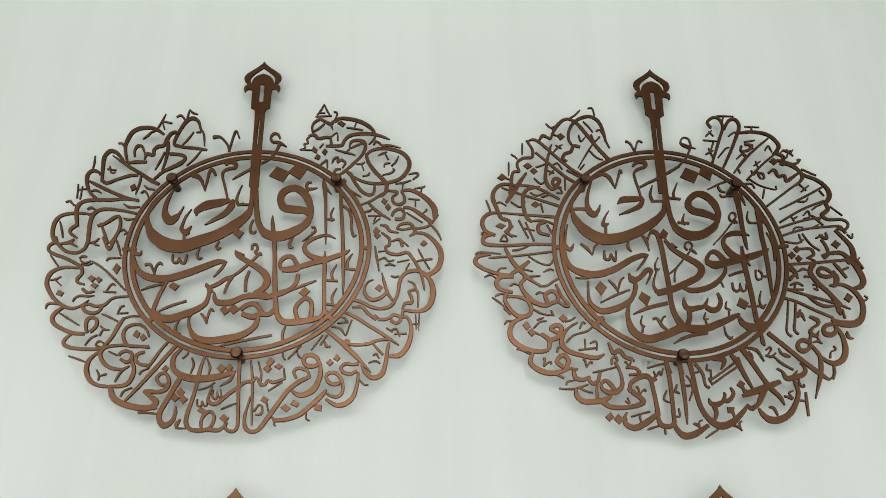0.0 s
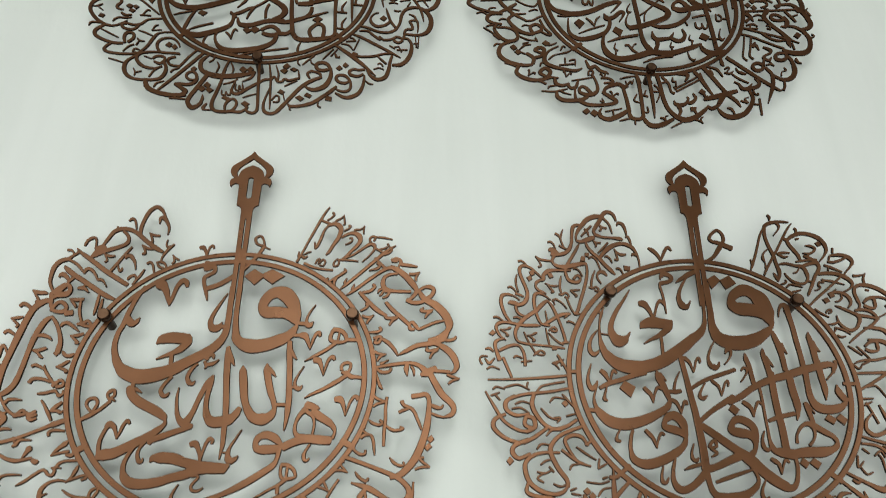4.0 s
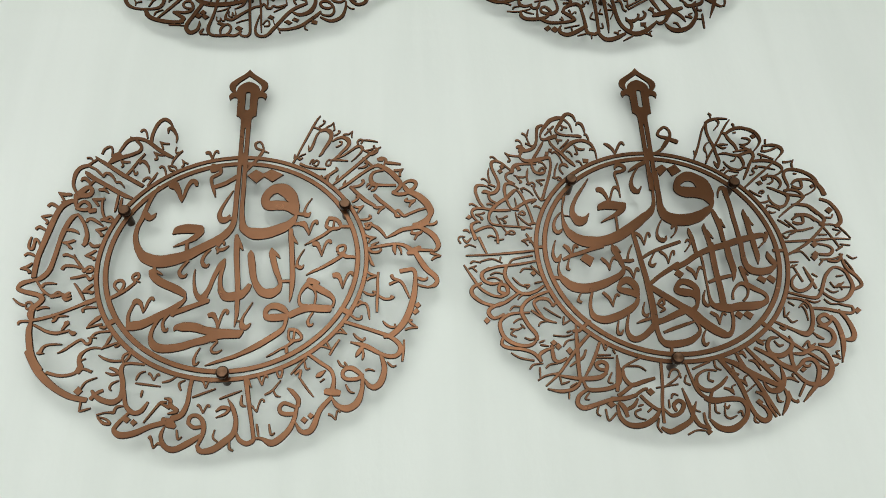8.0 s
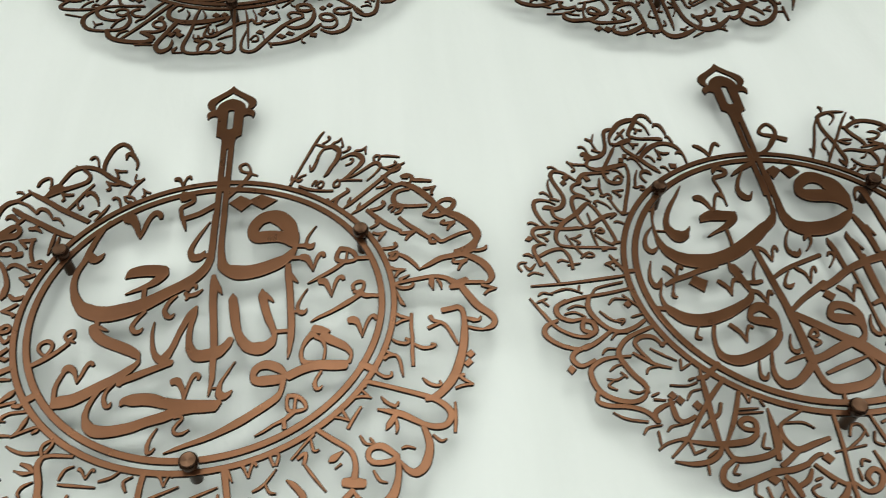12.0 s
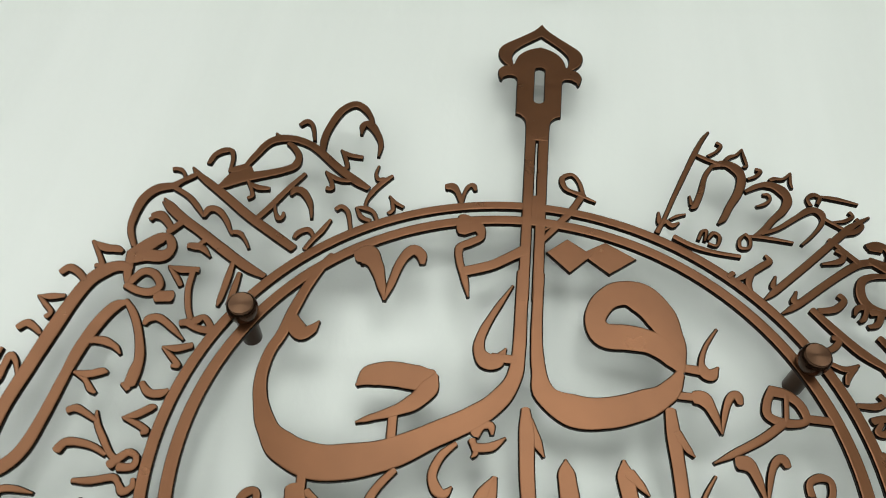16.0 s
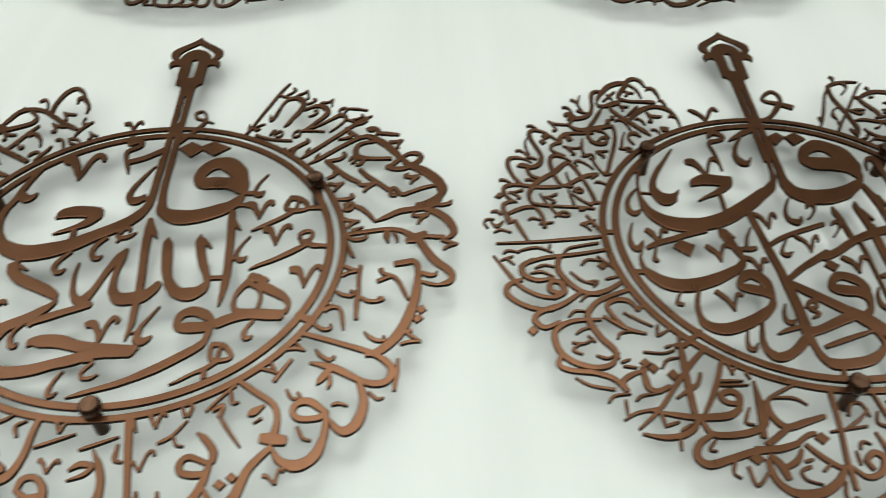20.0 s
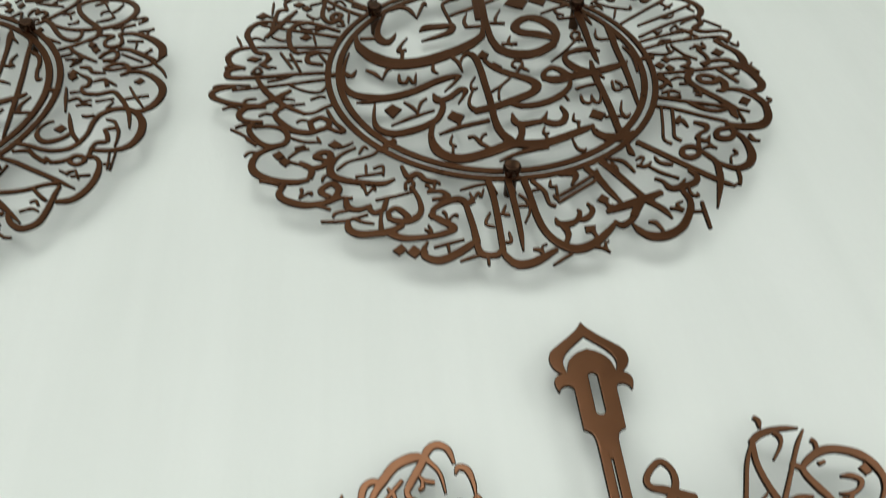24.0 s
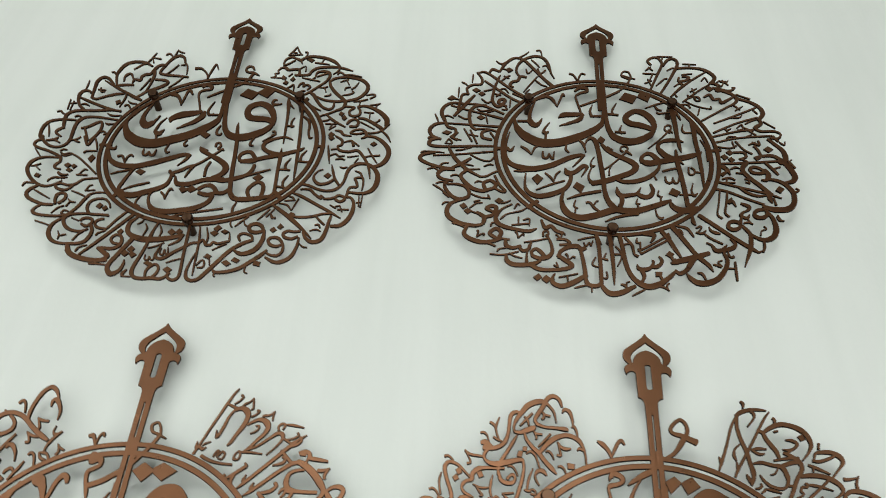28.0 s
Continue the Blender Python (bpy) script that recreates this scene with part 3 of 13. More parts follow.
    pen(m, "-110.8,122.8 -113.9,110.8 -118.1,98.6", 1.34, 2.14, 1.04)
    pen(m, "-104.0,120.9 -91.4,119.7 -85.6,115.5 -89.8,108.3 -100.6,101.2 -109.2,95.4 -117.4,85.6", 3.44, 3.64, 3.04, 4.84, 4.34, 3.14, 2.54)
    pen(m, "-68.7,126.0 -74.2,115.7 -82.4,104.8", 1.14, 1.94, 1.14)
    pen(m, "-166.2,134.3 -162.4,134.4 -158.6,129.5 -156.3,123.8", 1.84, 2.14, 1.64, 0.84)
    pen(m, "-176.5,84.8 -178.4,101.4 -179.2,115.5 -174.2,123.5 -166.9,121.9 -159.5,114.4 -154.5,108.2", 2.54, 3.54, 4.44, 5.04, 3.94, 2.64, 1.64)
    pen(m, "-176.8,83.9 -169.8,79.9 -159.1,85.0 -145.8,90.2 -136.6,90.8", 3.24, 3.14, 3.14, 3.74, 2.24)
    pen(m, "-169.8,117.4 -158.7,109.6 -145.3,100.5 -132.2,92.3 -120.2,84.2 -110.9,79.4", 0.7, 2.24, 3.34, 3.74, 4.34, 3.04)
    pen(m, "-172.6,98.7 -162.6,97.4", 1.44, 1.44)
    pen(m, "-170.4,102.3 -167.7,94.5 -163.1,94.6", 1.14, 1.64, 1.14)
    pen(m, "-190.3,116.5 -189.4,106.8 -189.6,97.3", 0.7, 1.74, 0.73)
    dot(m, "-142.9,75.6 -138.2,79.2 -134.8,73.0 -140.0,69.6")
    pen(m, "-133.0,91.7 -132.7,81.3 -134.9,65.2", 1.64, 2.24, 0.73)
    pen(m, "-128.8,67.3 -125.7,69.8 -122.0,66.3 -119.9,61.8", 1.74, 2.14, 1.54, 0.84)
    pen(m, "-127.1,77.5 -122.0,73.2 -114.4,71.9", 0.7, 1.84, 1.14)
    pen(m, "-179.5,60.2 -187.3,68.1 -192.4,79.0 -193.9,90.1 -189.7,96.2 -183.2,95.1 -179.6,91.1", 2.94, 2.84, 3.34, 4.34, 4.44, 2.84, 1.64)
    pen(m, "-191.9,83.2 -178.4,75.9 -163.1,68.5 -148.0,62.0 -129.9,56.6", 1.74, 3.34, 3.34, 3.34, 2.04)
    pen(m, "-185.6,68.7 -180.7,70.4 -174.0,66.7", 1.14, 2.44, 0.7)
    pen(m, "-130.6,57.9 -145.2,59.3 -161.1,57.8 -179.5,57.5 -191.7,55.2 -197.1,47.9 -195.8,36.1 -192.2,23.8", 1.94, 3.04, 3.54, 3.64, 4.24, 4.34, 3.84, 2.34)
    pen(m, "-202.0,77.8 -199.9,59.4", 0.94, 1.14)
    pen(m, "-196.7,75.1 -196.1,58.1", 0.94, 1.14)
    pen(m, "-201.0,70.7 -192.1,71.6", 1.44, 1.14)
    pen(m, "-211.2,54.1 -207.2,55.8 -203.1,51.8 -199.5,49.5", 1.74, 2.04, 1.64, 0.94)
    pen(m, "-146.1,52.8 -138.7,48.7 -127.2,48.8", 0.7, 2.34, 1.14)
    pen(m, "-142.9,34.4 -138.2,32.3 -131.2,33.7", 0.7, 2.14, 0.82)
    pen(m, "-143.8,17.6 -140.5,19.7 -136.5,15.9 -139.2,13.6", 1.64, 1.74, 1.54, 1.04)
    pen(m, "-130.0,40.6 -142.3,43.3 -158.8,45.7 -170.1,44.8 -177.1,39.4 -179.1,29.7 -178.1,15.4 -176.6,2.2", 2.34, 2.34, 2.94, 3.64, 4.54, 4.04, 3.84, 3.34)
    pen(m, "-185.3,45.1 -182.1,47.3 -176.7,45.2", 1.64, 2.44, 0.75)
    pen(m, "-180.0,38.6 -189.8,40.0 -201.1,39.9 -212.0,37.1 -217.4,30.6 -218.6,20.1 -216.1,8.6 -210.2,1.7", 1.84, 2.44, 3.04, 3.64, 4.44, 3.94, 3.54, 2.74)
    pen(m, "-192.6,25.6 -198.3,20.4 -198.4,15.2 -189.8,8.6", 3.54, 3.94, 2.74, 1.34)
    pen(m, "-212.9,29.6 -208.7,18.9 -205.4,8.9", 0.7, 1.74, 0.83)
    pen(m, "-169.7,24.3 -162.3,27.3 -154.4,34.0 -149.2,36.7 -146.0,31.4 -145.2,21.0 -148.0,10.7 -152.0,2.5", 2.74, 3.54, 4.14, 2.84, 2.84, 3.14, 3.24, 3.34)
    pen(m, "-167.1,27.5 -161.2,15.6 -155.1,2.4", 1.24, 2.34, 2.74)
    pen(m, "-213.3,9.3 -209.6,1.8 -199.0,-7.4 -187.6,-9.7 -179.8,-5.2 -177.1,3.5 -177.3,9.7", 3.04, 3.04, 2.94, 2.74, 3.34, 3.54, 2.94)
    pen(m, "-205.6,1.6 -196.7,3.3 -192.8,7.2", 2.04, 3.44, 2.04)
    pen(m, "-196.7,3.3 -187.5,-2.3", 2.84, 0.79)
    pen(m, "-176.0,2.3 -168.6,4.9 -165.4,8.9", 1.34, 1.84, 1.04)
    pen(m, "-172.2,2.8 -166.7,0.4 -163.5,-0.6", 1.14, 1.84, 0.7)
    pen(m, "-160.8,9.9 -152.6,-4.9 -149.6,2.6 -148.2,10.1", 2.64, 2.84, 3.14, 2.64)
    pen(m, "-147.3,8.1 -142.4,-1.1 -137.9,-12.8", 1.44, 1.84, 1.04)
    pen(m, "-212.7,3.0 -217.7,-0.7 -217.5,-6.8 -210.0,-11.6 -197.0,-16.4 -185.0,-22.4 -177.1,-27.0", 3.44, 3.24, 2.54, 2.94, 2.94, 2.84, 1.94)
    pen(m, "-214.3,-12.7 -208.1,-20.2 -203.0,-26.2", 0.7, 1.34, 0.7)
    pen(m, "-182.1,-16.5 -179.1,-13.8 -174.3,-14.5", 1.54, 2.04, 0.94)
    pen(m, "-180.6,-18.7 -175.5,-21.8 -169.0,-19.3", 1.24, 1.94, 1.24)
    pen(m, "-178.7,-23.0 -172.7,-24.6 -166.3,-22.1", 1.14, 1.24, 0.76)
    pen(m, "-167.7,-19.8 -156.1,-26.8 -143.4,-37.5 -125.9,-53.8", 1.24, 1.64, 1.84, 1.44)
    pen(m, "-152.4,-18.8 -149.5,-15.8 -137.1,-15.2", 2.04, 2.04, 0.94)
    dot(m, "-143.8,-29.1 -140.8,-21.8 -135.7,-26.6 -138.5,-35.1")
    pen(m, "-178.0,-28.2 -192.6,-27.3 -202.9,-29.3 -210.1,-35.8 -211.0,-46.4 -205.5,-57.0 -197.2,-66.2 -187.4,-72.9 -178.6,-75.2 -170.6,-72.8 -162.2,-65.6", 1.64, 2.24, 3.34, 4.64, 3.94, 3.64, 3.34, 3.14, 2.54, 2.14, 0.72)
    pen(m, "-208.0,-42.8 -202.5,-41.6 -197.4,-38.5", 0.73, 1.74, 1.04)
    pen(m, "-202.8,-42.3 -195.1,-49.1", 0.94, 0.71)
    dot(m, "-198.2,-59.2 -196.6,-54.5 -190.6,-57.5 -192.3,-61.5")
    pen(m, "-177.8,-26.5 -175.8,-34.2 -179.3,-40.2 -178.3,-45.0 -170.8,-47.5", 2.74, 2.94, 3.54, 2.24, 1.54)
    dot(m, "-168.6,-40.1 -165.4,-36.5 -160.0,-40.0 -163.0,-44.8")
    dot(m, "-159.8,-41.2 -157.2,-38.4 -152.9,-41.6 -155.8,-45.9")
    dot(m, "-163.8,-48.4 -161.2,-45.5 -155.9,-48.3 -158.2,-51.8")
    pen(m, "-171.7,-52.5 -166.4,-56.5 -158.7,-55.8", 2.44, 2.94, 1.44)
    pen(m, "-157.9,-60.0 -164.5,-61.2 -173.0,-60.6 -177.7,-63.6 -179.2,-67.6", 0.71, 1.84, 1.94, 1.94, 0.94)
    pen(m, "-146.7,-56.8 -141.7,-46.9 -137.8,-48.1", 0.94, 1.74, 0.84)
    pen(m, "-149.0,-55.7 -135.7,-56.3", 1.14, 1.44)
    pen(m, "-121.6,-60.8 -130.5,-61.6 -137.6,-63.3 -141.2,-66.8 -145.6,-71.5 -153.8,-72.7 -161.6,-70.4 -167.4,-72.8 -163.2,-78.5 -154.3,-80.7 -148.7,-77.2 -146.4,-71.0", 1.64, 1.94, 2.14, 2.64, 3.14, 2.54, 2.54, 2.94, 3.04, 3.04, 2.64, 2.04)
    pen(m, "-205.9,-75.9 -205.0,-70.9 -200.7,-69.7 -193.7,-70.9", 0.84, 2.14, 1.84, 1.14)
    pen(m, "-186.8,-73.8 -194.3,-79.9 -196.6,-86.7 -192.4,-93.4 -181.8,-99.4 -170.7,-103.3 -159.8,-103.7", 2.14, 4.14, 3.94, 3.64, 3.44, 3.24, 2.94)
    pen(m, "-192.1,-79.6 -180.4,-86.6 -166.9,-94.5", 0.7, 1.54, 0.76)
    pen(m, "-157.4,-102.5 -160.1,-94.3 -159.3,-87.5 -154.4,-85.6 -149.7,-88.5 -149.4,-95.3 -153.9,-101.4", 2.54, 3.14, 4.04, 2.94, 2.94, 3.44, 3.54)
    pen(m, "-134.8,-99.3 -140.5,-98.6 -144.5,-94.8", 0.84, 1.64, 0.73)
    pen(m, "-141.5,-99.1 -143.5,-105.8", 1.14, 1.54)
    pen(m, "-156.9,-116.7 -152.1,-108.7 -146.2,-105.1", 0.7, 1.64, 1.44)
    pen(m, "-145.8,-115.6 -143.2,-111.9 -137.7,-113.8", 1.34, 1.84, 0.74)
    pen(m, "-145.9,-116.3 -139.6,-118.2", 1.04, 0.7)
    pen(m, "-172.7,-104.0 -177.8,-108.9 -179.1,-114.4 -172.7,-118.7 -156.9,-120.7 -140.8,-119.6 -133.7,-112.9 -129.1,-104.0 -125.8,-94.0 -121.6,-85.6", 1.64, 3.04, 3.24, 3.14, 2.84, 2.54, 3.04, 3.44, 3.84, 2.54)
    pen(m, "-145.6,-81.5 -136.7,-85.0 -127.6,-89.7", 0.7, 1.64, 1.04)
    pen(m, "-129.4,-80.9 -127.3,-73.5 -123.6,-71.7", 0.84, 1.64, 0.94)
    pen(m, "-130.0,-80.9 -118.4,-79.9", 1.14, 1.14)
    pen(m, "-122.3,-86.3 -114.0,-83.7 -104.0,-83.6", 1.64, 1.64, 1.14)
    pen(m, "-91.1,-117.2 -104.2,-117.1 -112.6,-116.1 -117.8,-109.5 -119.2,-101.7 -116.1,-95.7 -109.2,-92.9 -101.8,-93.8 -95.6,-99.4 -92.2,-106.6", 1.54, 2.84, 2.64, 2.94, 3.24, 3.04, 2.54, 2.24, 1.74, 1.14)
    dot(m, "-109.2,-105.0 -106.1,-99.4 -101.9,-102.8 -103.9,-108.3")
    dot(m, "-101.6,-107.2 -98.1,-103.4 -94.2,-108.2 -97.8,-111.5")
    pen(m, "-89.8,-118.8 -104.2,-117.1 -116.7,-116.1 -130.8,-117.3 -137.4,-120.6 -138.9,-127.2 -133.5,-135.7 -124.5,-141.1 -114.1,-142.1 -107.2,-138.6", 1.24, 1.94, 2.44, 2.94, 3.44, 3.34, 3.54, 3.04, 2.34, 1.54)
    pen(m, "-131.0,-123.0 -121.4,-127.2", 0.76, 0.94)
    pen(m, "-119.8,-127.0 -117.4,-123.7 -112.4,-122.6 -106.9,-124.8 -106.0,-130.2 -110.4,-134.5 -117.4,-131.3", 2.44, 2.94, 2.84, 2.44, 3.24, 3.24, 2.14)
    pen(m, "-106.9,-130.8 -102.3,-139.9 -101.9,-148.3 -105.4,-156.8 -112.9,-160.0 -123.3,-160.2", 2.84, 3.34, 4.04, 4.24, 3.24, 2.74)
    pen(m, "-139.7,-122.6 -146.2,-128.3 -150.0,-134.8 -149.7,-144.5 -144.3,-153.9 -135.2,-159.1 -122.4,-160.7", 2.54, 2.94, 4.14, 4.44, 3.84, 2.94, 2.64)
    pen(m, "-170.9,-128.3 -162.0,-131.2 -151.6,-135.0", 0.7, 1.34, 0.94)
    pen(m, "-139.5,-143.0 -136.3,-148.6 -136.1,-154.3", 0.7, 1.34, 0.78)
    pen(m, "-136.4,-149.8 -128.9,-147.3", 1.04, 1.34)
    pen(m, "-109.9,-140.6 -115.4,-146.4 -119.0,-155.5", 1.14, 1.74, 1.54)
    pen(m, "-123.0,-159.6 -120.1,-170.4", 2.54, 3.24)
    pen(m, "-86.7,-138.0 -96.7,-136.5 -101.8,-131.3 -100.6,-125.8 -94.2,-123.4", 2.54, 2.54, 2.54, 2.94, 2.74)
    pen(m, "-70.8,-110.9 -78.6,-122.4 -84.8,-134.3 -88.4,-140.4", 1.84, 2.44, 2.44, 1.54)
    pen(m, "-63.0,-116.4 -79.5,-140.1 -92.4,-158.1 -105.1,-175.1", 3.5, 3.8, 3.4, 2.1)
    pen(m, "-95.4,-147.7 -93.5,-144.0 -86.5,-140.6", 1.34, 1.54, 0.8)
    pen(m, "-88.2,-166.1 -82.9,-165.0 -73.7,-166.0 -66.2,-162.9 -64.1,-156.6 -66.3,-149.1 -70.8,-146.0 -75.5,-148.2 -76.7,-153.4 -71.9,-158.3 -65.4,-158.7", 1.24, 3.14, 3.64, 3.74, 3.44, 2.84, 2.74, 2.84, 2.44, 2.54, 2.04)
    dot(m, "-73.4,-141.8 -70.1,-137.5 -66.5,-140.7 -68.9,-144.9")
    pen(m, "-56.5,-119.5 -63.4,-129.5 -60.2,-143.0 -43.7,-151.1 -23.1,-150.8 -6.0,-146.7 0.2,-143.4", 2.2, 4.5, 4.6, 7, 6.6, 4.7, 2.8)
    pen(m, "0.2,-143.4 -2.3,-152.4 -12.0,-159.5", 3.8, 2.7, 0.7)
    pen(m, "-48.5,-122.0 -50.2,-126.6 -54.2,-130.1", 0.7, 1.34, 1.14)
    pen(m, "-44.7,-129.3 -41.6,-136.2 -43.5,-146.3", 0.7, 1.64, 0.8)
    pen(m, "-31.3,-127.9 -34.0,-139.4 -36.4,-151.7", 2.14, 2.34, 1.84)
    pen(m, "-28.3,-130.3 -24.4,-139.3 -25.0,-147.2", 0.74, 1.74, 0.79)
    pen(m, "-32.2,-127.7 -34.1,-143.6 -35.8,-159.6 -38.4,-175.2 -41.2,-188.8 -40.7,-198.4 -35.3,-203.9 -25.9,-204.9 -18.6,-203.9 -9.2,-204.7 -3.9,-201.9 -0.4,-196.8", 0.74, 2.54, 2.94, 3.24, 3.64, 3.74, 3.34, 3.54, 3.54, 3.24, 2.54, 1.94)
    pen(m, "-2.5,-197.7 0.0,-203.8 5.8,-205.7 9.6,-202.8 10.4,-196.2 8.6,-177.0 6.9,-157.3 5.6,-137.3 5.1,-130.1", 1.54, 2.54, 2.84, 2.84, 2.74, 2.74, 2.84, 2.84, 2.44)
    dot(m, "-8.4,-192.5 -4.6,-188.6 1.0,-192.5 -2.6,-197.1")
    pen(m, "-25.2,-203.4 -26.2,-195.4 -23.4,-188.7 -18.1,-185.8 -13.8,-190.6 -14.6,-198.2 -18.9,-204.3", 1.64, 2.44, 2.94, 2.44, 2.34, 2.54, 2.54)
    dot(m, "-31.4,-184.6 -28.4,-181.5 -21.5,-185.1 -23.9,-188.8")
    pen(m, "-33.0,-173.1 -32.1,-179.1 -28.2,-180.1 -28.0,-175.2 -25.5,-179.5 -22.7,-179.1 -23.2,-171.5", 0.7, 1.14, 1.34, 0.94, 1.24, 1.34, 0.7)
    pen(m, "-18.1,-163.2 -18.2,-170.3 -14.1,-172.8 -14.1,-165.3 -12.0,-170.3 -9.3,-170.2 -11.0,-162.2", 0.7, 1.24, 1.34, 0.94, 1.24, 1.34, 0.7)
    pen(m, "-17.1,-155.3 -24.3,-160.5 -33.3,-163.7", 0.7, 1.44, 0.72)
    pen(m, "-19.5,-158.9 -21.9,-171.3 -19.3,-177.1 -12.6,-177.1 -4.1,-169.2 5.4,-161.3 13.4,-155.3 21.3,-154.3", 1.14, 2.04, 3.04, 3.44, 3.44, 3.04, 2.64, 2.54)
    pen(m, "-7.9,-183.4 -0.9,-179.9 6.7,-177.2", 0.7, 1.34, 0.71)
    dot(m, "-17.2,-140.4 -13.9,-135.7 -8.0,-140.4 -11.8,-145.5")
    dot(m, "-8.5,-140.4 -5.2,-135.3 -0.9,-139.3 -4.3,-143.8")
    pen(m, "20.9,-154.3 24.4,-150.2 28.9,-157.1 33.7,-157.1 36.2,-153.1 41.2,-155.1 47.8,-153.1 53.6,-150.8", 2.64, 2.04, 2.74, 2.64, 2.24, 2.54, 2.64, 2.04)
    pen(m, "28.7,-155.1 28.6,-145.2 24.5,-132.7", 1.64, 1.64, 0.84)
    pen(m, "51.2,-139.6 53.1,-149.4", 0.7, 1.64)
    dot(m, "30.1,-140.1 33.7,-137.0 38.8,-140.1 35.4,-144.8")
    dot(m, "32.4,-134.0 36.7,-128.5 41.0,-132.5 36.7,-138.0")
    dot(m, "41.5,-138.0 45.1,-134.9 50.3,-138.0 46.6,-141.1")
    pen(m, "37.4,-164.3 44.4,-159.1 51.2,-154.9", 0.7, 1.34, 0.72)
    pen(m, "16.7,-131.7 19.9,-149.3 21.7,-167.1 23.2,-184.6 24.4,-199.3", 1.04, 2.04, 2.04, 1.64, 0.7)
    pen(m, "20.6,-169.5 18.1,-180.7 16.6,-192.3 18.5,-201.9 24.5,-205.9 31.7,-203.6 38.2,-194.1 46.4,-180.7 56.4,-164.9 67.1,-154.9 76.7,-149.6", 1.14, 1.64, 2.44, 3.34, 3.44, 3.64, 4.04, 4.14, 4.14, 4.24, 3.24)
    pen(m, "78.3,-150.2 76.8,-143.9 71.7,-140.8 65.8,-139.9 62.0,-143.9 65.0,-150.4", 2.04, 2.44, 2.54, 2.64, 2.44, 1.84)
    pen(m, "25.2,-185.6 29.3,-178.7 32.8,-180.7 32.9,-187.5 27.0,-188.6", 1.34, 1.34, 1.44, 1.74, 1.14)
    dot(m, "30.6,-173.9 33.6,-169.4 38.7,-172.9 36.2,-176.8")
    pen(m, "37.3,-176.4 39.5,-184.9", 0.84, 0.7)
    pen(m, "88.1,-135.6 84.6,-128.5 79.0,-125.3 72.5,-126.7 71.1,-132.0 74.4,-136.5 80.5,-137.7 88.1,-135.0", 2.4, 3.7, 4.1, 4.1, 3.6, 3.8, 4.1, 2.8)
    pen(m, "88.6,-134.3 89.0,-148.5 82.9,-162.6 70.4,-168.4 60.0,-162.9", 2.4, 4.3, 5.8, 4.5, 1.3)
    pen(m, "44.2,-191.0 47.6,-194.1 58.9,-193.1 71.7,-188.1 82.3,-178.5 91.2,-169.6 96.6,-162.3", 1.34, 3.14, 3.64, 4.14, 4.14, 4.14, 1.94)
    dot(m, "51.6,-181.1 56.0,-177.9 61.6,-182.2 57.9,-185.9")
    dot(m, "61.3,-177.8 63.8,-173.5 70.0,-177.1 67.9,-180.8")
    dot(m, "86.3,-177.5 92.9,-179.3 92.7,-184.8 85.6,-183.1")
    pen(m, "48.2,-193.7 46.6,-197.9 48.4,-200.0", 0.94, 1.24, 0.7)
    pen(m, "78.1,-185.8 78.0,-192.0 81.6,-194.5", 0.69, 1.24, 0.7)
    pen(m, "110.7,-154.2 105.7,-156.7 98.9,-154.7 95.5,-148.8 98.2,-144.7 105.0,-144.7 110.1,-149.6 113.0,-156.6 112.9,-164.5 108.3,-169.5 100.7,-168.6 96.2,-165.3", 2.14, 3.34, 3.24, 2.84, 3.04, 3.34, 2.84, 2.44, 2.54, 2.94, 2.04, 1.04)
    pen(m, "128.2,-144.1 127.8,-156.6 123.7,-170.4 115.5,-177.3 107.0,-178.3 96.7,-172.3", 1.74, 2.84, 4.04, 4.54, 3.64, 1.84)
    pen(m, "126.6,-142.0 120.5,-145.5 112.7,-143.6 110.4,-138.5 115.1,-134.4 121.0,-135.4 128.3,-134.4", 2.24, 3.04, 3.24, 2.94, 2.64, 2.64, 2.64)
    dot(m, "94.5,-133.6 98.2,-129.5 102.0,-133.6 98.3,-137.0")
    dot(m, "102.1,-129.4 104.7,-124.2 108.9,-128.4 105.8,-132.1")
    pen(m, "91.9,-97.8 106.9,-110.7 119.4,-122.1 131.2,-132.9", 1.74, 2.14, 2.54, 2.54)
    pen(m, "48.5,-119.1 49.2,-126.7 52.1,-131.0", 0.7, 1.24, 0.7)
    pen(m, "67.2,-114.8 60.5,-122.5 54.8,-130.0", 1.24, 1.44, 0.73)
    pen(m, "63.3,-120.0 65.3,-126.6 70.4,-129.9", 0.71, 1.04, 1.14)
    pen(m, "89.0,-103.1 83.3,-111.9 77.8,-120.1", 1.04, 1.44, 0.7)
    pen(m, "94.0,-103.1 87.0,-114.6", 0.94, 1.14)
    pen(m, "91.1,-109.4 93.4,-116.1 97.7,-114.8", 0.72, 1.34, 0.7)
    dot(m, "-54.8,-166.6 -51.2,-161.2 -46.7,-165.5 -49.4,-170.5")
    dot(m, "-59.1,-171.5 -56.5,-167.5 -51.2,-171.5 -54.4,-175.4")
    dot(m, "-51.1,-172.4 -48.8,-168.5 -42.4,-173.4 -46.6,-177.7")
    pen(m, "-53.6,-180.8 -52.7,-186.9 -54.0,-195.0", 0.68, 2.44, 0.71)
    pen(m, "-46.9,-193.8 -49.0,-199.3 -50.4,-202.6", 0.7, 1.34, 0.94)
    pen(m, "-50.7,-202.7 -40.6,-203.0", 0.84, 0.7)
    pen(m, "140.2,2.1 142.3,-10.0 145.6,-27.8", 1.04, 2.24, 0.73)
    pen(m, "144.3,-4.4 152.3,-3.0", 1.14, 0.68)
    pen(m, "136.9,30.5 144.7,37.8", 0.94, 0.68)
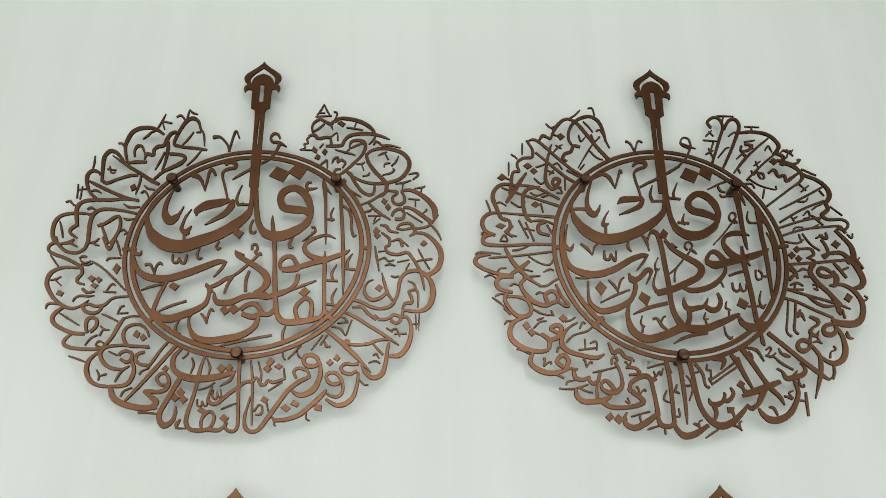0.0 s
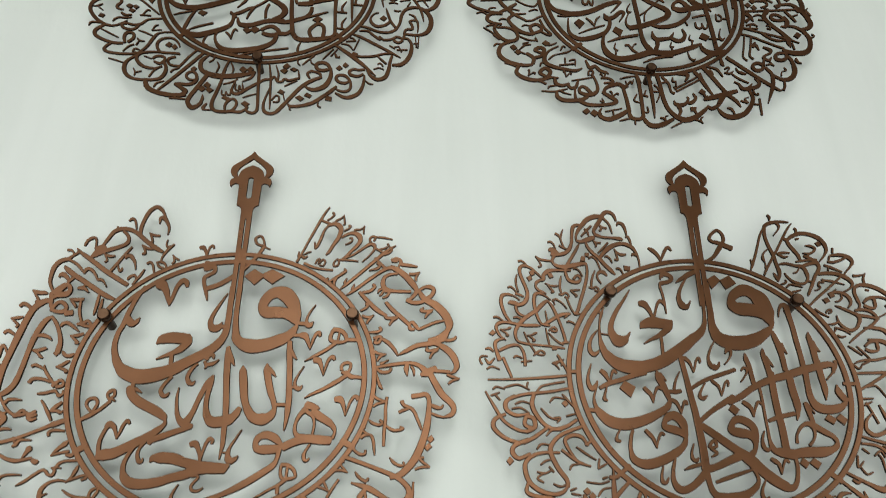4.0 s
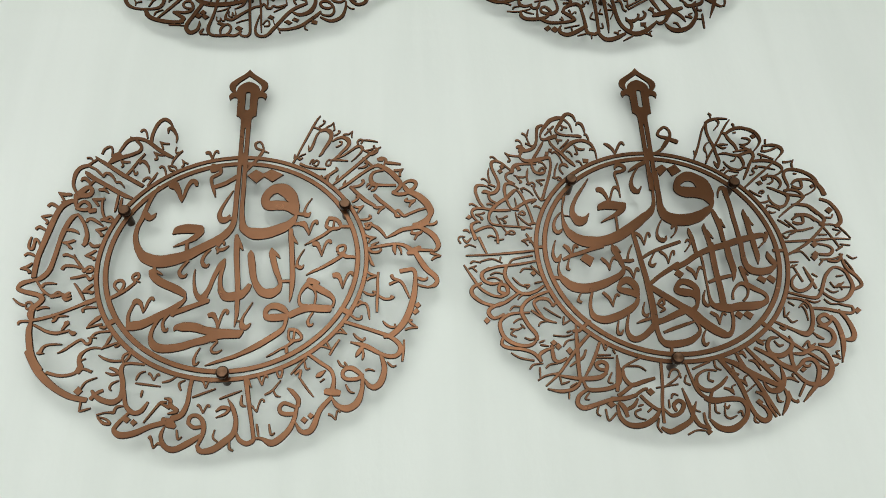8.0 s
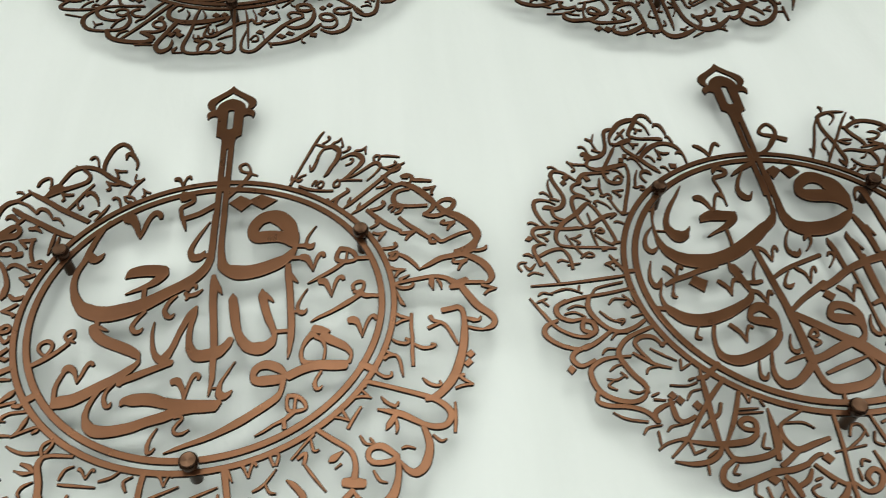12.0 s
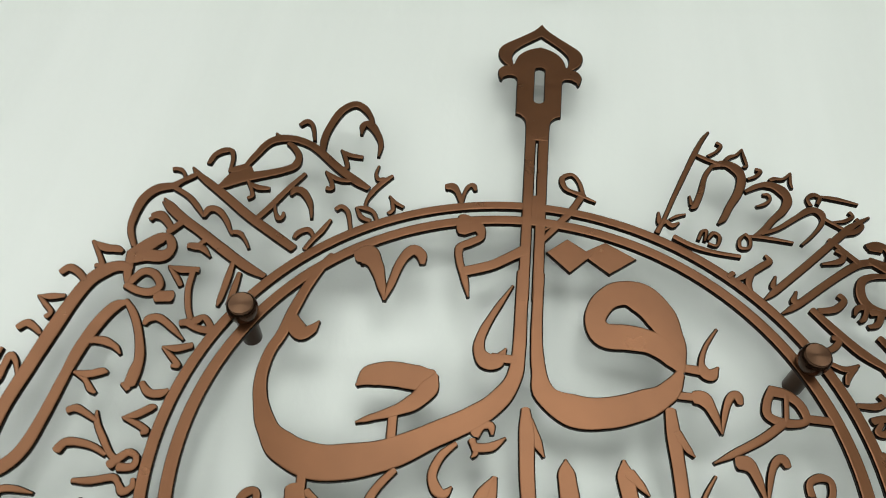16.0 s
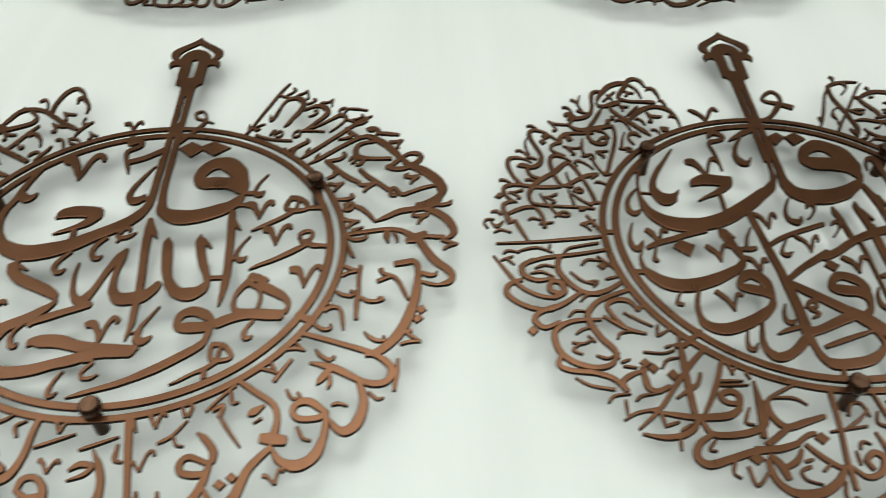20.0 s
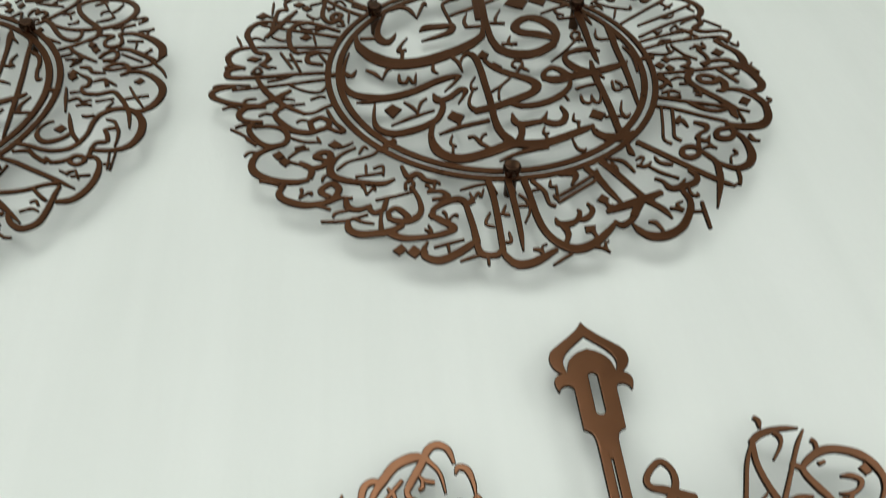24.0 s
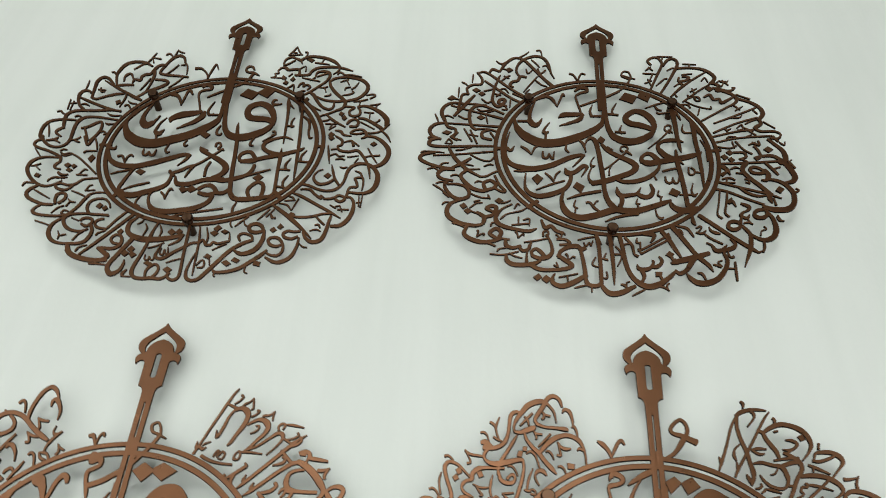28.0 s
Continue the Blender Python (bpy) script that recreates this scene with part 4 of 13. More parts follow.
    dot(m, "137.4,20.6 140.4,26.6 145.4,21.9 141.7,17.1")
    dot(m, "138.6,16.3 141.7,19.5 146.0,15.9 142.4,11.5")
    pen(m, "145.1,29.3 152.0,28.0 156.4,22.0 166.4,19.7", 1.44, 3.04, 2.54, 0.94)
    pen(m, "146.8,19.8 155.6,12.4 155.9,4.2 151.8,1.7 155.1,-5.2 165.6,-7.5 176.0,-5.0 182.4,-12.0 188.8,-23.4 193.1,-34.8 195.9,-51.1", 1.34, 2.84, 2.74, 1.84, 2.94, 3.04, 3.04, 2.84, 2.74, 2.64, 0.73)
    pen(m, "158.5,8.7 167.2,11.3 170.6,2.7", 0.94, 2.54, 2.94)
    pen(m, "168.9,10.5 177.4,2.7", 1.54, 1.34)
    pen(m, "163.8,25.7 168.9,30.6 177.4,31.9 182.8,27.1 184.0,19.9 178.4,16.0", 1.64, 2.64, 2.64, 2.84, 3.24, 1.34)
    pen(m, "163.8,25.2 171.2,23.9 180.7,25.9 190.3,26.0 200.9,29.8 209.8,43.3", 1.64, 1.94, 2.14, 2.14, 2.04, 2.44)
    pen(m, "200.4,32.7 209.4,21.5 214.3,11.0", 1.54, 2.04, 0.7)
    pen(m, "182.5,19.9 194.6,18.9 205.2,10.7 212.7,-1.1 213.8,-12.7 209.6,-24.3 201.4,-31.3 192.6,-31.4", 2.14, 3.04, 4.34, 5.34, 5.24, 5.34, 4.24, 2.94)
    dot(m, "190.6,5.7 194.7,10.5 198.5,6.5 194.8,2.9")
    pen(m, "188.5,-0.8 195.0,-14.1 201.5,-25.5", 1.04, 1.64, 0.76)
    pen(m, "184.2,-16.8 192.9,-14.1 204.1,-12.8", 0.94, 1.64, 1.64)
    pen(m, "144.6,-14.9 151.2,-11.8 155.4,-15.7 162.1,-14.5", 0.94, 1.64, 1.54, 0.94)
    pen(m, "152.0,-21.2 157.6,-19.6 163.3,-21.4", 1.14, 1.64, 0.84)
    pen(m, "165.5,-16.9 178.7,-14.0", 0.94, 0.67)
    pen(m, "175.2,-26.3 178.8,-18.4", 1.24, 0.81)
    pen(m, "158.8,-33.7 163.2,-35.1 167.7,-33.7", 0.65, 1.84, 0.7)
    pen(m, "149.0,-30.5 152.1,-42.0 155.6,-53.1 161.3,-62.6", 0.7, 2.64, 2.64, 2.24)
    pen(m, "155.6,-52.7 148.6,-59.8 138.6,-62.1 131.8,-55.6 130.8,-47.8 134.7,-41.0 139.9,-38.5", 2.74, 3.24, 3.74, 3.04, 1.84, 1.24, 0.7)
    dot(m, "142.1,-48.8 146.4,-43.9 150.6,-47.6 147.4,-52.8")
    pen(m, "162.6,-65.9 166.8,-55.2 168.5,-41.8 172.4,-32.7 180.6,-27.6 190.9,-27.9 199.3,-34.7 204.5,-46.0 204.5,-59.3 199.6,-70.4 189.5,-75.3 172.9,-73.9", 2.64, 2.64, 3.54, 3.64, 3.84, 3.44, 4.04, 5.14, 5.54, 4.84, 3.24, 2.34)
    pen(m, "163.4,-64.8 157.1,-70.8 147.0,-72.6 136.9,-69.8 128.6,-65.5 117.9,-62.1", 2.74, 3.24, 2.84, 2.74, 2.74, 2.54)
    pen(m, "172.1,-73.2 175.2,-66.2 182.3,-65.1 181.2,-57.3 178.9,-51.8 187.1,-50.6 189.3,-59.5 188.8,-70.9", 1.44, 2.74, 2.74, 2.64, 1.94, 2.34, 1.74, 0.76)
    pen(m, "177.6,-39.7 183.9,-42.8 187.3,-50.0", 0.8, 1.94, 1.64)
    pen(m, "118.3,-71.1 128.8,-71.0 135.1,-77.4 141.8,-83.3", 1.24, 2.74, 2.64, 2.64)
    dot(m, "139.4,-82.8 143.3,-79.1 147.4,-82.8 143.5,-86.1")
    pen(m, "147.1,-85.0 153.5,-84.9 159.4,-82.7 163.4,-79.4 169.5,-81.5 170.6,-85.8 165.7,-89.1 160.6,-85.8", 2.34, 2.74, 2.74, 2.84, 2.64, 2.64, 2.74, 2.74)
    pen(m, "173.3,-74.5 172.5,-81.1 177.6,-82.5 181.7,-90.0 181.9,-102.8 178.2,-115.4 170.5,-124.7 160.3,-125.9", 2.54, 2.64, 2.24, 2.94, 4.14, 4.64, 4.74, 3.04)
    pen(m, "190.6,-77.6 189.8,-96.8", 0.71, 0.94)
    pen(m, "186.5,-78.7 187.8,-95.7", 0.71, 0.94)
    pen(m, "184.3,-90.0 190.1,-89.5", 0.82, 0.82)
    pen(m, "155.6,-94.3 162.3,-98.9", 0.73, 1.44)
    pen(m, "161.4,-96.6 166.2,-95.3", 1.04, 1.24)
    pen(m, "166.6,-95.1 170.3,-104.4", 0.94, 0.94)
    pen(m, "164.6,-101.2 177.3,-100.7", 1.24, 1.44)
    pen(m, "108.6,-76.4 121.3,-81.9 137.8,-92.5 154.1,-103.0 169.6,-113.8", 0.81, 3.14, 3.04, 3.04, 0.77)
    pen(m, "107.2,-83.0 111.3,-84.1 114.9,-88.9", 0.81, 1.64, 1.14)
    pen(m, "97.8,-93.7 107.0,-96.0 112.7,-103.7", 0.75, 1.64, 0.7)
    pen(m, "118.6,-85.8 113.3,-103.7", 1.14, 0.94)
    pen(m, "103.3,-89.6 114.1,-88.4", 1.04, 1.04)
    pen(m, "93.9,-97.8 100.5,-103.4 110.9,-111.8 123.4,-124.2 132.6,-134.3 141.3,-144.0", 1.54, 2.94, 2.94, 3.34, 2.54, 0.7)
    pen(m, "159.2,-111.0 157.6,-119.7 156.0,-134.1 152.5,-145.4 144.0,-149.5 136.0,-144.4 131.3,-135.8", 2.14, 2.94, 3.74, 4.54, 4.54, 3.24, 2.24)
    pen(m, "159.5,-107.0 148.3,-108.3 136.7,-112.6 122.8,-113.7 112.5,-111.8", 2.54, 2.24, 2.74, 2.64, 2.04)
    dot(m, "109.9,-111.8 113.6,-107.1 118.3,-109.2 115.9,-113.7")
    pen(m, "142.3,-112.3 148.8,-119.8 153.2,-124.3", 1.34, 2.14, 1.74)
    pen(m, "142.8,-125.2 146.5,-123.9 149.2,-128.5", 0.78, 1.54, 1.14)
    pen(m, "138.3,-133.5 145.3,-131.2 150.5,-133.9", 0.73, 1.34, 0.75)
    pen(m, "91.1,-109.4 94.4,-115.0 97.8,-116.9", 0.7, 1.34, 0.71)
    pen(m, "130.0,-152.2 134.6,-156.5 139.3,-157.2", 0.71, 1.34, 0.74)
    pen(m, "71.5,195.6 68.1,186.8 63.9,179.4", 0.7, 1.74, 1.24)
    pen(m, "71.5,195.3 75.0,186.9 79.0,180.0", 0.94, 1.64, 0.94)
    pen(m, "62.4,176.9 81.6,178.4", 1.44, 1.14)
    pen(m, "67.1,182.6 73.4,182.1", 1.44, 1.14)
    pen(m, "84.1,184.2 87.3,183.4 87.6,178.7 85.3,172.3", 1.94, 1.64, 1.34, 1.24)
    pen(m, "85.8,170.1 91.6,174.6 99.6,174.8 113.4,171.7 125.1,165.5 133.3,156.1 134.3,146.6 128.1,137.9", 2.94, 3.64, 4.24, 4.64, 4.44, 3.04, 2.04, 0.73)
    dot(m, "89.1,167.7 93.1,171.0 98.9,167.0 95.8,162.3")
    pen(m, "100.5,161.8 109.5,160.3 120.1,158.6", 1.34, 1.94, 0.84)
    pen(m, "111.5,168.6 109.4,160.6", 0.94, 0.94)
    pen(m, "60.3,154.3 59.2,161.7 61.5,168.6 67.9,172.9 73.8,170.2 80.8,166.7 84.6,171.0", 1.94, 2.04, 2.84, 3.14, 2.94, 4.14, 2.64)
    pen(m, "80.7,167.5 83.8,158.8", 3.64, 0.7)
    pen(m, "59.8,154.6 66.6,159.1 73.3,166.3", 2.14, 2.14, 1.84)
    pen(m, "55.6,149.4 62.8,150.0 67.6,145.5 75.3,146.9 82.5,147.1", 0.72, 4.04, 3.54, 3.54, 2.44)
    pen(m, "81.9,147.9 83.9,135.0", 1.94, 3.34)
    pen(m, "77.8,134.9 88.3,135.1 96.1,136.5 99.0,143.3 105.4,150.2 118.8,153.1 132.3,152.7 143.7,149.4 152.8,145.3", 2.74, 3.54, 3.44, 3.24, 4.04, 4.14, 3.54, 2.94, 0.7)
    pen(m, "57.7,148.6 54.3,143.9 55.8,138.6 51.4,137.1 52.9,131.9 46.7,129.1", 1.24, 1.64, 1.44, 1.44, 1.44, 0.7)
    pen(m, "46.7,129.1 61.4,128.5", 0.81, 1.34)
    pen(m, "82.6,147.9 89.3,153.5 90.9,142.7", 1.34, 0.78, 1.34)
    dot(m, "61.0,128.0 62.8,133.9 67.5,129.4 66.9,124.1")
    dot(m, "73.4,125.5 76.3,131.5 79.5,127.0 76.9,121.6")
    dot(m, "65.1,117.5 68.0,123.3 71.6,120.2 70.1,115.0")
    pen(m, "70.1,131.9 74.1,137.8", 1.04, 1.24)
    pen(m, "88.2,129.8 99.9,126.5 112.8,122.7", 0.8, 2.14, 1.04)
    pen(m, "99.8,124.4 105.7,131.6", 0.74, 1.04)
    pen(m, "105.4,129.4 105.6,136.7 108.1,142.1 115.9,143.5 122.0,140.9 124.2,133.0 120.2,122.3 111.8,111.7 102.4,101.1 94.8,94.0", 1.04, 1.54, 2.94, 3.54, 4.14, 3.34, 2.64, 2.74, 2.74, 1.74)
    pen(m, "107.0,132.4 115.0,136.9 121.0,139.8", 1.84, 1.84, 1.84)
    pen(m, "85.9,110.3 88.2,117.1 92.2,118.8 92.6,112.1 96.5,115.6 101.5,111.5 98.5,104.8", 1, 2.4, 2.2, 2, 2.6, 2.2, 1.1)
    pen(m, "88.8,96.3 91.2,102.1 96.5,103.1", 1.8, 2.4, 1.3)
    pen(m, "69.9,105.5 75.4,111.1 79.6,114.6 81.0,103.7", 1.04, 2.04, 1.84, 0.78)
    pen(m, "126.7,124.5 132.1,129.6 144.2,132.5 157.7,130.8 169.0,125.7 175.8,116.5 176.0,106.1 170.7,95.6 163.2,89.0 152.0,84.9", 2.74, 2.94, 3.54, 4.04, 4.34, 4.34, 4.24, 4.04, 3.74, 3.34)
    pen(m, "125.6,124.2 128.3,113.2 136.6,100.2 145.7,90.1 150.7,82.5 149.5,72.4 143.9,66.7", 2.84, 3.44, 4.04, 4.04, 4.14, 2.94, 2.64)
    pen(m, "133.8,137.4 136.1,142.0 140.0,140.4 144.1,136.7 153.0,136.9 165.9,133.4", 1.44, 2.14, 2.04, 1.84, 1.94, 0.7)
    pen(m, "148.1,137.9 146.5,132.8", 1.14, 0.94)
    pen(m, "139.5,122.3 144.5,125.3 149.8,127.5", 0.78, 1.84, 1.04)
    pen(m, "147.8,125.3 151.7,116.9", 1.14, 0.94)
    pen(m, "163.7,122.2 160.4,113.6 155.6,108.1", 0.67, 1.64, 1.44)
    pen(m, "147.1,106.4 148.3,110.9 154.2,112.2", 0.84, 1.74, 1.34)
    pen(m, "145.3,95.5 154.2,98.0 158.9,101.9 157.3,104.7", 0.7, 1.84, 1.84, 0.94)
    pen(m, "113.9,110.1 120.7,110.5 124.3,112.9", 0.79, 1.84, 1.04)
    pen(m, "120.8,109.2 123.5,101.6", 1.14, 0.84)
    pen(m, "122.4,93.4 129.0,95.5 130.2,98.7", 0.77, 1.74, 0.94)
    pen(m, "102.0,100.3 108.2,96.0 114.3,84.6 122.3,73.3 131.2,68.3 136.5,72.2 136.8,82.8", 1.44, 3.94, 3.34, 3.04, 3.24, 2.44, 1.54)
    pen(m, "110.5,93.4 124.0,86.0 139.4,83.6 148.4,85.1", 2.24, 2.74, 3.34, 3.34)
    pen(m, "153.2,75.1 144.3,68.5 133.7,60.9 122.7,55.5", 1.74, 2.64, 2.24, 1.44)
    pen(m, "175.8,96.8 184.9,98.9 187.2,95.9 181.4,90.1", 0.78, 2.04, 1.84, 1.44)
    pen(m, "161.0,83.7 169.9,85.4 179.0,88.8", 0.77, 2.04, 1.04)
    pen(m, "169.9,84.6 169.0,75.9", 1.04, 0.78)
    pen(m, "182.7,77.6 191.8,79.3 195.5,81.4", 0.76, 1.74, 0.74)
    pen(m, "191.8,78.5 189.7,68.6", 1.04, 0.78)
    pen(m, "167.5,73.7 176.6,75.7 187.5,71.6 198.5,62.9 206.1,51.8 207.2,40.3", 2.24, 3.34, 4.24, 5.44, 6.04, 5.34)
    pen(m, "167.9,73.2 171.3,67.6 171.5,60.2 166.1,56.3 159.6,58.7 158.4,66.2 163.6,72.6 152.3,74.6", 1.54, 2.34, 2.94, 3.24, 2.54, 2.44, 2.54, 2.24)
    dot(m, "145.6,59.8 147.6,64.3 152.1,61.1 150.0,55.4")
    dot(m, "150.1,52.4 153.2,57.4 156.6,52.4 153.5,48.0")
    pen(m, "176.4,63.9 189.2,62.8", 1.04, 1.24)
    pen(m, "184.4,62.0 184.5,53.6", 1.04, 0.77)
    pen(m, "192.9,45.1 197.5,49.3 196.4,50.7", 0.94, 1.54, 0.7)
    pen(m, "171.2,52.6 179.2,51.5 190.1,44.3 201.3,34.9", 2.74, 3.14, 4.04, 4.04)
    pen(m, "158.0,41.4 161.0,47.6 167.4,50.6 171.8,45.3 169.8,37.9 161.9,37.3", 2.44, 3.04, 2.74, 2.74, 3.04, 3.14)
    pen(m, "131.3,57.4 140.6,47.4 156.4,36.2", 1.84, 3.04, 1.44)
    pen(m, "174.6,45.6 192.8,33.1", 1.14, 1.14)
    pen(m, "125.5,45.7 132.1,47.3 135.4,49.9", 0.73, 1.74, 0.7)
    pen(m, "131.1,41.1 145.5,41.2", 0.94, 1.24)
    pen(m, "139.9,40.4 137.7,34.1", 1.04, 0.78)
    dot(m, "98.8,86.9 100.8,90.7 103.9,87.0 102.4,81.8")
    pen(m, "105.5,77.0 113.8,70.6 122.1,65.4", 1.44, 1.94, 0.94)
    pen(m, "-56.4,145.1 -48.4,145.3 -39.4,135.7 -35.4,125.4", 4.54, 1.94, 1.94)
    pen(m, "-36.1,125.4 -33.5,143.1 -30.8,154.4 -25.6,144.0", 1.74, 2.44, 0.94)
    pen(m, "31.1,132.5 22.4,138.3 14.0,139.8 11.3,145.7 14.3,151.0 19.2,150.3 22.5,144.3", 0.7, 3.8, 2.8, 2.3, 3.2, 2.8, 1.7)
    pen(m, "22.5,136.6 18.8,125.4 11.0,114.3 0.1,108.1", 3.3, 2.7, 2.9, 2.2)
    pen(m, "-121.5,-164.0 -116.5,-172.8 -104.7,-179.1 -87.2,-182.6 -73.3,-181.3", 4.54, 5.34, 5.34, 4.54)
    pen(m, "-87.2,-165.0 -78.9,-171.4 -73.4,-176.6 -78.7,-182.4", 3.64, 4.54, 4.54)
    pen(m, "-110.6,-171.1 -108.3,-165.2 -100.4,-161.6", 1.14, 1.84, 1.44, 0.7)
    pen(m, "-84.4,-182.5 -83.1,-187.1", 1.74, 0.94)
    pen(m, "-90.3,-187.2 -81.9,-187.1 -68.1,-188.8", 1.14, 1.84, 1.44, 0.7)
    pen(m, "-53.2,-150.6 -61.4,-169.6 -68.1,-185.7 -67.9,-194.2 -61.8,-200.2 -54.2,-194.0 -53.6,-182.4", 4.6, 4.5, 4.4, 4.4, 5.5, 3.8, 0.7)
    dot(m, "-59.9,-172.5 -56.5,-168.3 -51.5,-171.8 -54.9,-176.0")
    pen(m, "-47.2,-193.8 -50.9,-198.9 -48.7,-202.4 -41.4,-202.9", 1.14, 1.84, 1.44, 0.7)
    pen(m, "-137.1,-4.6 -123.0,-4.4", 3.64, 3.64)
    pen(m, "125.6,0.5 135.7,0.6", 3.64, 3.64)
    pen(m, "-95.4,-90.2 -86.5,-79.2", 4.54, 4.54)
    pen(m, "98.3,-86.7 90.0,-77.0", 4.54, 4.54)


medallion_a()


def medallion_b():
    m = medallion("b", "copper-coloured metal medallion of cut calligraphy with fanned upright letters", -1.55, 0.3, -10.6, (0.3, -0.2, 132.6, 132.6, 119.6, 120.6), [(-0.0893, 0.0874), (0.0876, 0.0834), (-0.0035, -0.1268)])
    pen(m, "3.8,121.6 3.2,94.4 2.9,71.7 0.8,55.0 -3.0,45.0 -17.4,31.8 -37.7,20.1 -57.4,12.8 -76.4,12.5 -91.4,21.2 -101.6,33.6 -106.1,46.3 -106.2,58.0", 3.04, 2.94, 2.84, 3.44, 6.54, 9.54, 11.64, 12.64, 13.64, 12.64, 8.74, 4.24, 0.84)
    pen(m, "-80.0,90.2 -85.5,74.3 -88.4,59.3 -86.7,48.4 -81.6,44.0 -76.4,48.5 -73.2,56.2", 0.84, 2.74, 4.14, 7.34, 7.64, 3.44, 0.7)
    pen(m, "-103.1,50.6 -88.4,50.8", 2.84, 2.94)
    pen(m, "-53.0,57.9 -46.0,63.6 -34.6,64.5 -23.1,65.8", 0.76, 7.54, 7.04, 4.04)
    pen(m, "-22.6,64.7 -27.4,55.7 -39.4,49.0 -52.2,43.6", 3.34, 5.54, 3.74, 0.7)
    pen(m, "-76.4,93.0 -67.2,98.0 -59.4,93.5 -53.6,78.8", 2.04, 4.24, 4.14, 0.7)
    pen(m, "-53.6,78.8 -48.9,93.7 -45.3,103.3 -43.7,99.2", 0.84, 2.14, 2.94, 1.34)
    pen(m, "-29.8,109.3 -24.2,115.3 -15.9,115.5 -14.8,109.6 -23.6,105.6 -29.2,99.8 -28.6,90.2 -26.5,78.8 -24.6,66.8", 2.24, 4.04, 5.24, 3.54, 3.14, 2.14, 2.34, 2.34, 1.64)
    pen(m, "-25.0,81.5 -10.7,88.5 6.9,98.3 25.7,110.6", 0.7, 2.74, 2.74, 2.44)
    pen(m, "-9.7,83.2 -13.3,71.5 -12.1,62.9", 0.7, 2.54, 3.34)
    pen(m, "-13.2,62.2 -0.1,62.4", 2.54, 2.54)
    pen(m, "20.3,87.4 14.3,73.8 14.2,65.8", 0.7, 2.14, 2.54)
    pen(m, "8.2,66.9 20.9,65.3", 2.64, 2.64)
    pen(m, "7.2,121.7 5.9,90.6 5.7,68.0 5.7,49.5 8.0,34.9 13.6,24.3 25.4,17.9 39.9,19.2 54.0,28.3 60.8,37.4", 3.04, 3.24, 3.94, 5.04, 5.94, 9.24, 11.64, 9.64, 7.84, 3.24)
    pen(m, "60.8,34.9 62.6,48.4 59.0,61.3 50.7,70.5 41.1,72.3 32.0,65.4 29.1,56.5 34.7,49.8 45.5,47.1 56.1,42.1 60.7,36.3", 2.84, 6.44, 8.64, 9.04, 6.94, 6.54, 7.34, 8.84, 8.84, 7.24, 2.54)
    pen(m, "22.9,45.7 20.1,36.9 22.6,31.9", 0.7, 2.24, 2.44)
    pen(m, "14.3,34.3 26.6,33.4", 2.54, 2.54)
    pen(m, "-64.2,48.7 -70.4,37.6 -71.6,30.4 -66.1,31.5", 0.7, 2.04, 4.54, 1.74)
    pen(m, "-69.1,30.5 -70.5,15.4", 2.44, 2.44)
    dot(m, "25.1,95.4 33.0,108.1 48.0,100.9 40.5,87.4")
    dot(m, "47.9,100.1 53.1,112.0 66.2,106.4 59.7,91.2")
    pen(m, "55.1,78.7 70.0,86.5 84.9,92.6", 0.8, 1.79, 1.87)
    pen(m, "68.1,83.2 70.0,77.5 75.1,75.1", 1.87, 2.45, 1.4)
    pen(m, "68.5,72.5 70.7,69.3 77.7,70.3 87.5,71.3", 1.01, 2.05, 1.64, 1.64)
    pen(m, "87.1,77.0 87.8,68.9 88.1,50.4 87.7,28.3 88.1,11.3 88.9,0.7", 5.45, 6.75, 5.15, 4.35, 3.65, 0.7)
    pen(m, "91.4,73.9 94.1,65.8 96.1,57.8", 3.45, 2.65, 0.7)
    pen(m, "107.2,54.8 109.0,46.1 108.2,19.4 108.6,-0.5 108.1,-24.4 107.0,-47.9 106.3,-61.5", 1.79, 5.25, 4.75, 4.65, 4.15, 2.75, 0.7)
    pen(m, "112.1,47.8 112.9,41.4 114.2,33.6", 3.15, 2.45, 0.7)
    pen(m, "114.2,22.7 118.2,11.9 118.7,0.5 117.5,-13.1", 0.8, 2.45, 2.15, 1.56)
    pen(m, "80.6,34.4 75.8,37.5 74.6,43.0 78.1,47.8 82.1,47.1 81.8,41.5 77.8,37.5", 1.33, 1.95, 1.48, 1.95, 1.4, 1.25)
    pen(m, "79.5,39.9 83.4,34.5", 1.95, 1.33)
    pen(m, "77.5,35.9 65.8,21.6 50.7,6.0", 1.48, 1.17, 0.7)
    pen(m, "97.5,49.8 95.3,41.1 97.0,35.6 102.3,34.9 111.8,35.1", 0.7, 1.64, 2.45, 1.64, 1.64)
    pen(m, "94.0,18.4 86.5,21.3 75.7,21.1 66.4,17.0 62.5,9.3 65.6,0.2 71.7,-7.2 79.5,-11.6", 0.7, 5.15, 5.55, 3.35, 4.15, 7.15, 8.15, 8.25)
    pen(m, "40.8,-15.3 48.8,-18.9 63.1,-15.6 81.0,-10.8 94.9,-6.8 109.1,-1.2", 5.75, 8.55, 7.45, 7.45, 7.35, 4.45)
    pen(m, "108.6,-4.2 112.3,1.9", 3.65, 1.4)
    pen(m, "41.0,-18.3 40.7,-11.6 44.3,-5.5 50.0,-2.4 55.4,-6.1 59.1,-12.0 62.9,-16.4", 4.25, 3.85, 3.25, 4.85, 5.75, 6.45, 7.25)
    pen(m, "82.9,4.3 82.4,-6.3", 2.15, 4.15)
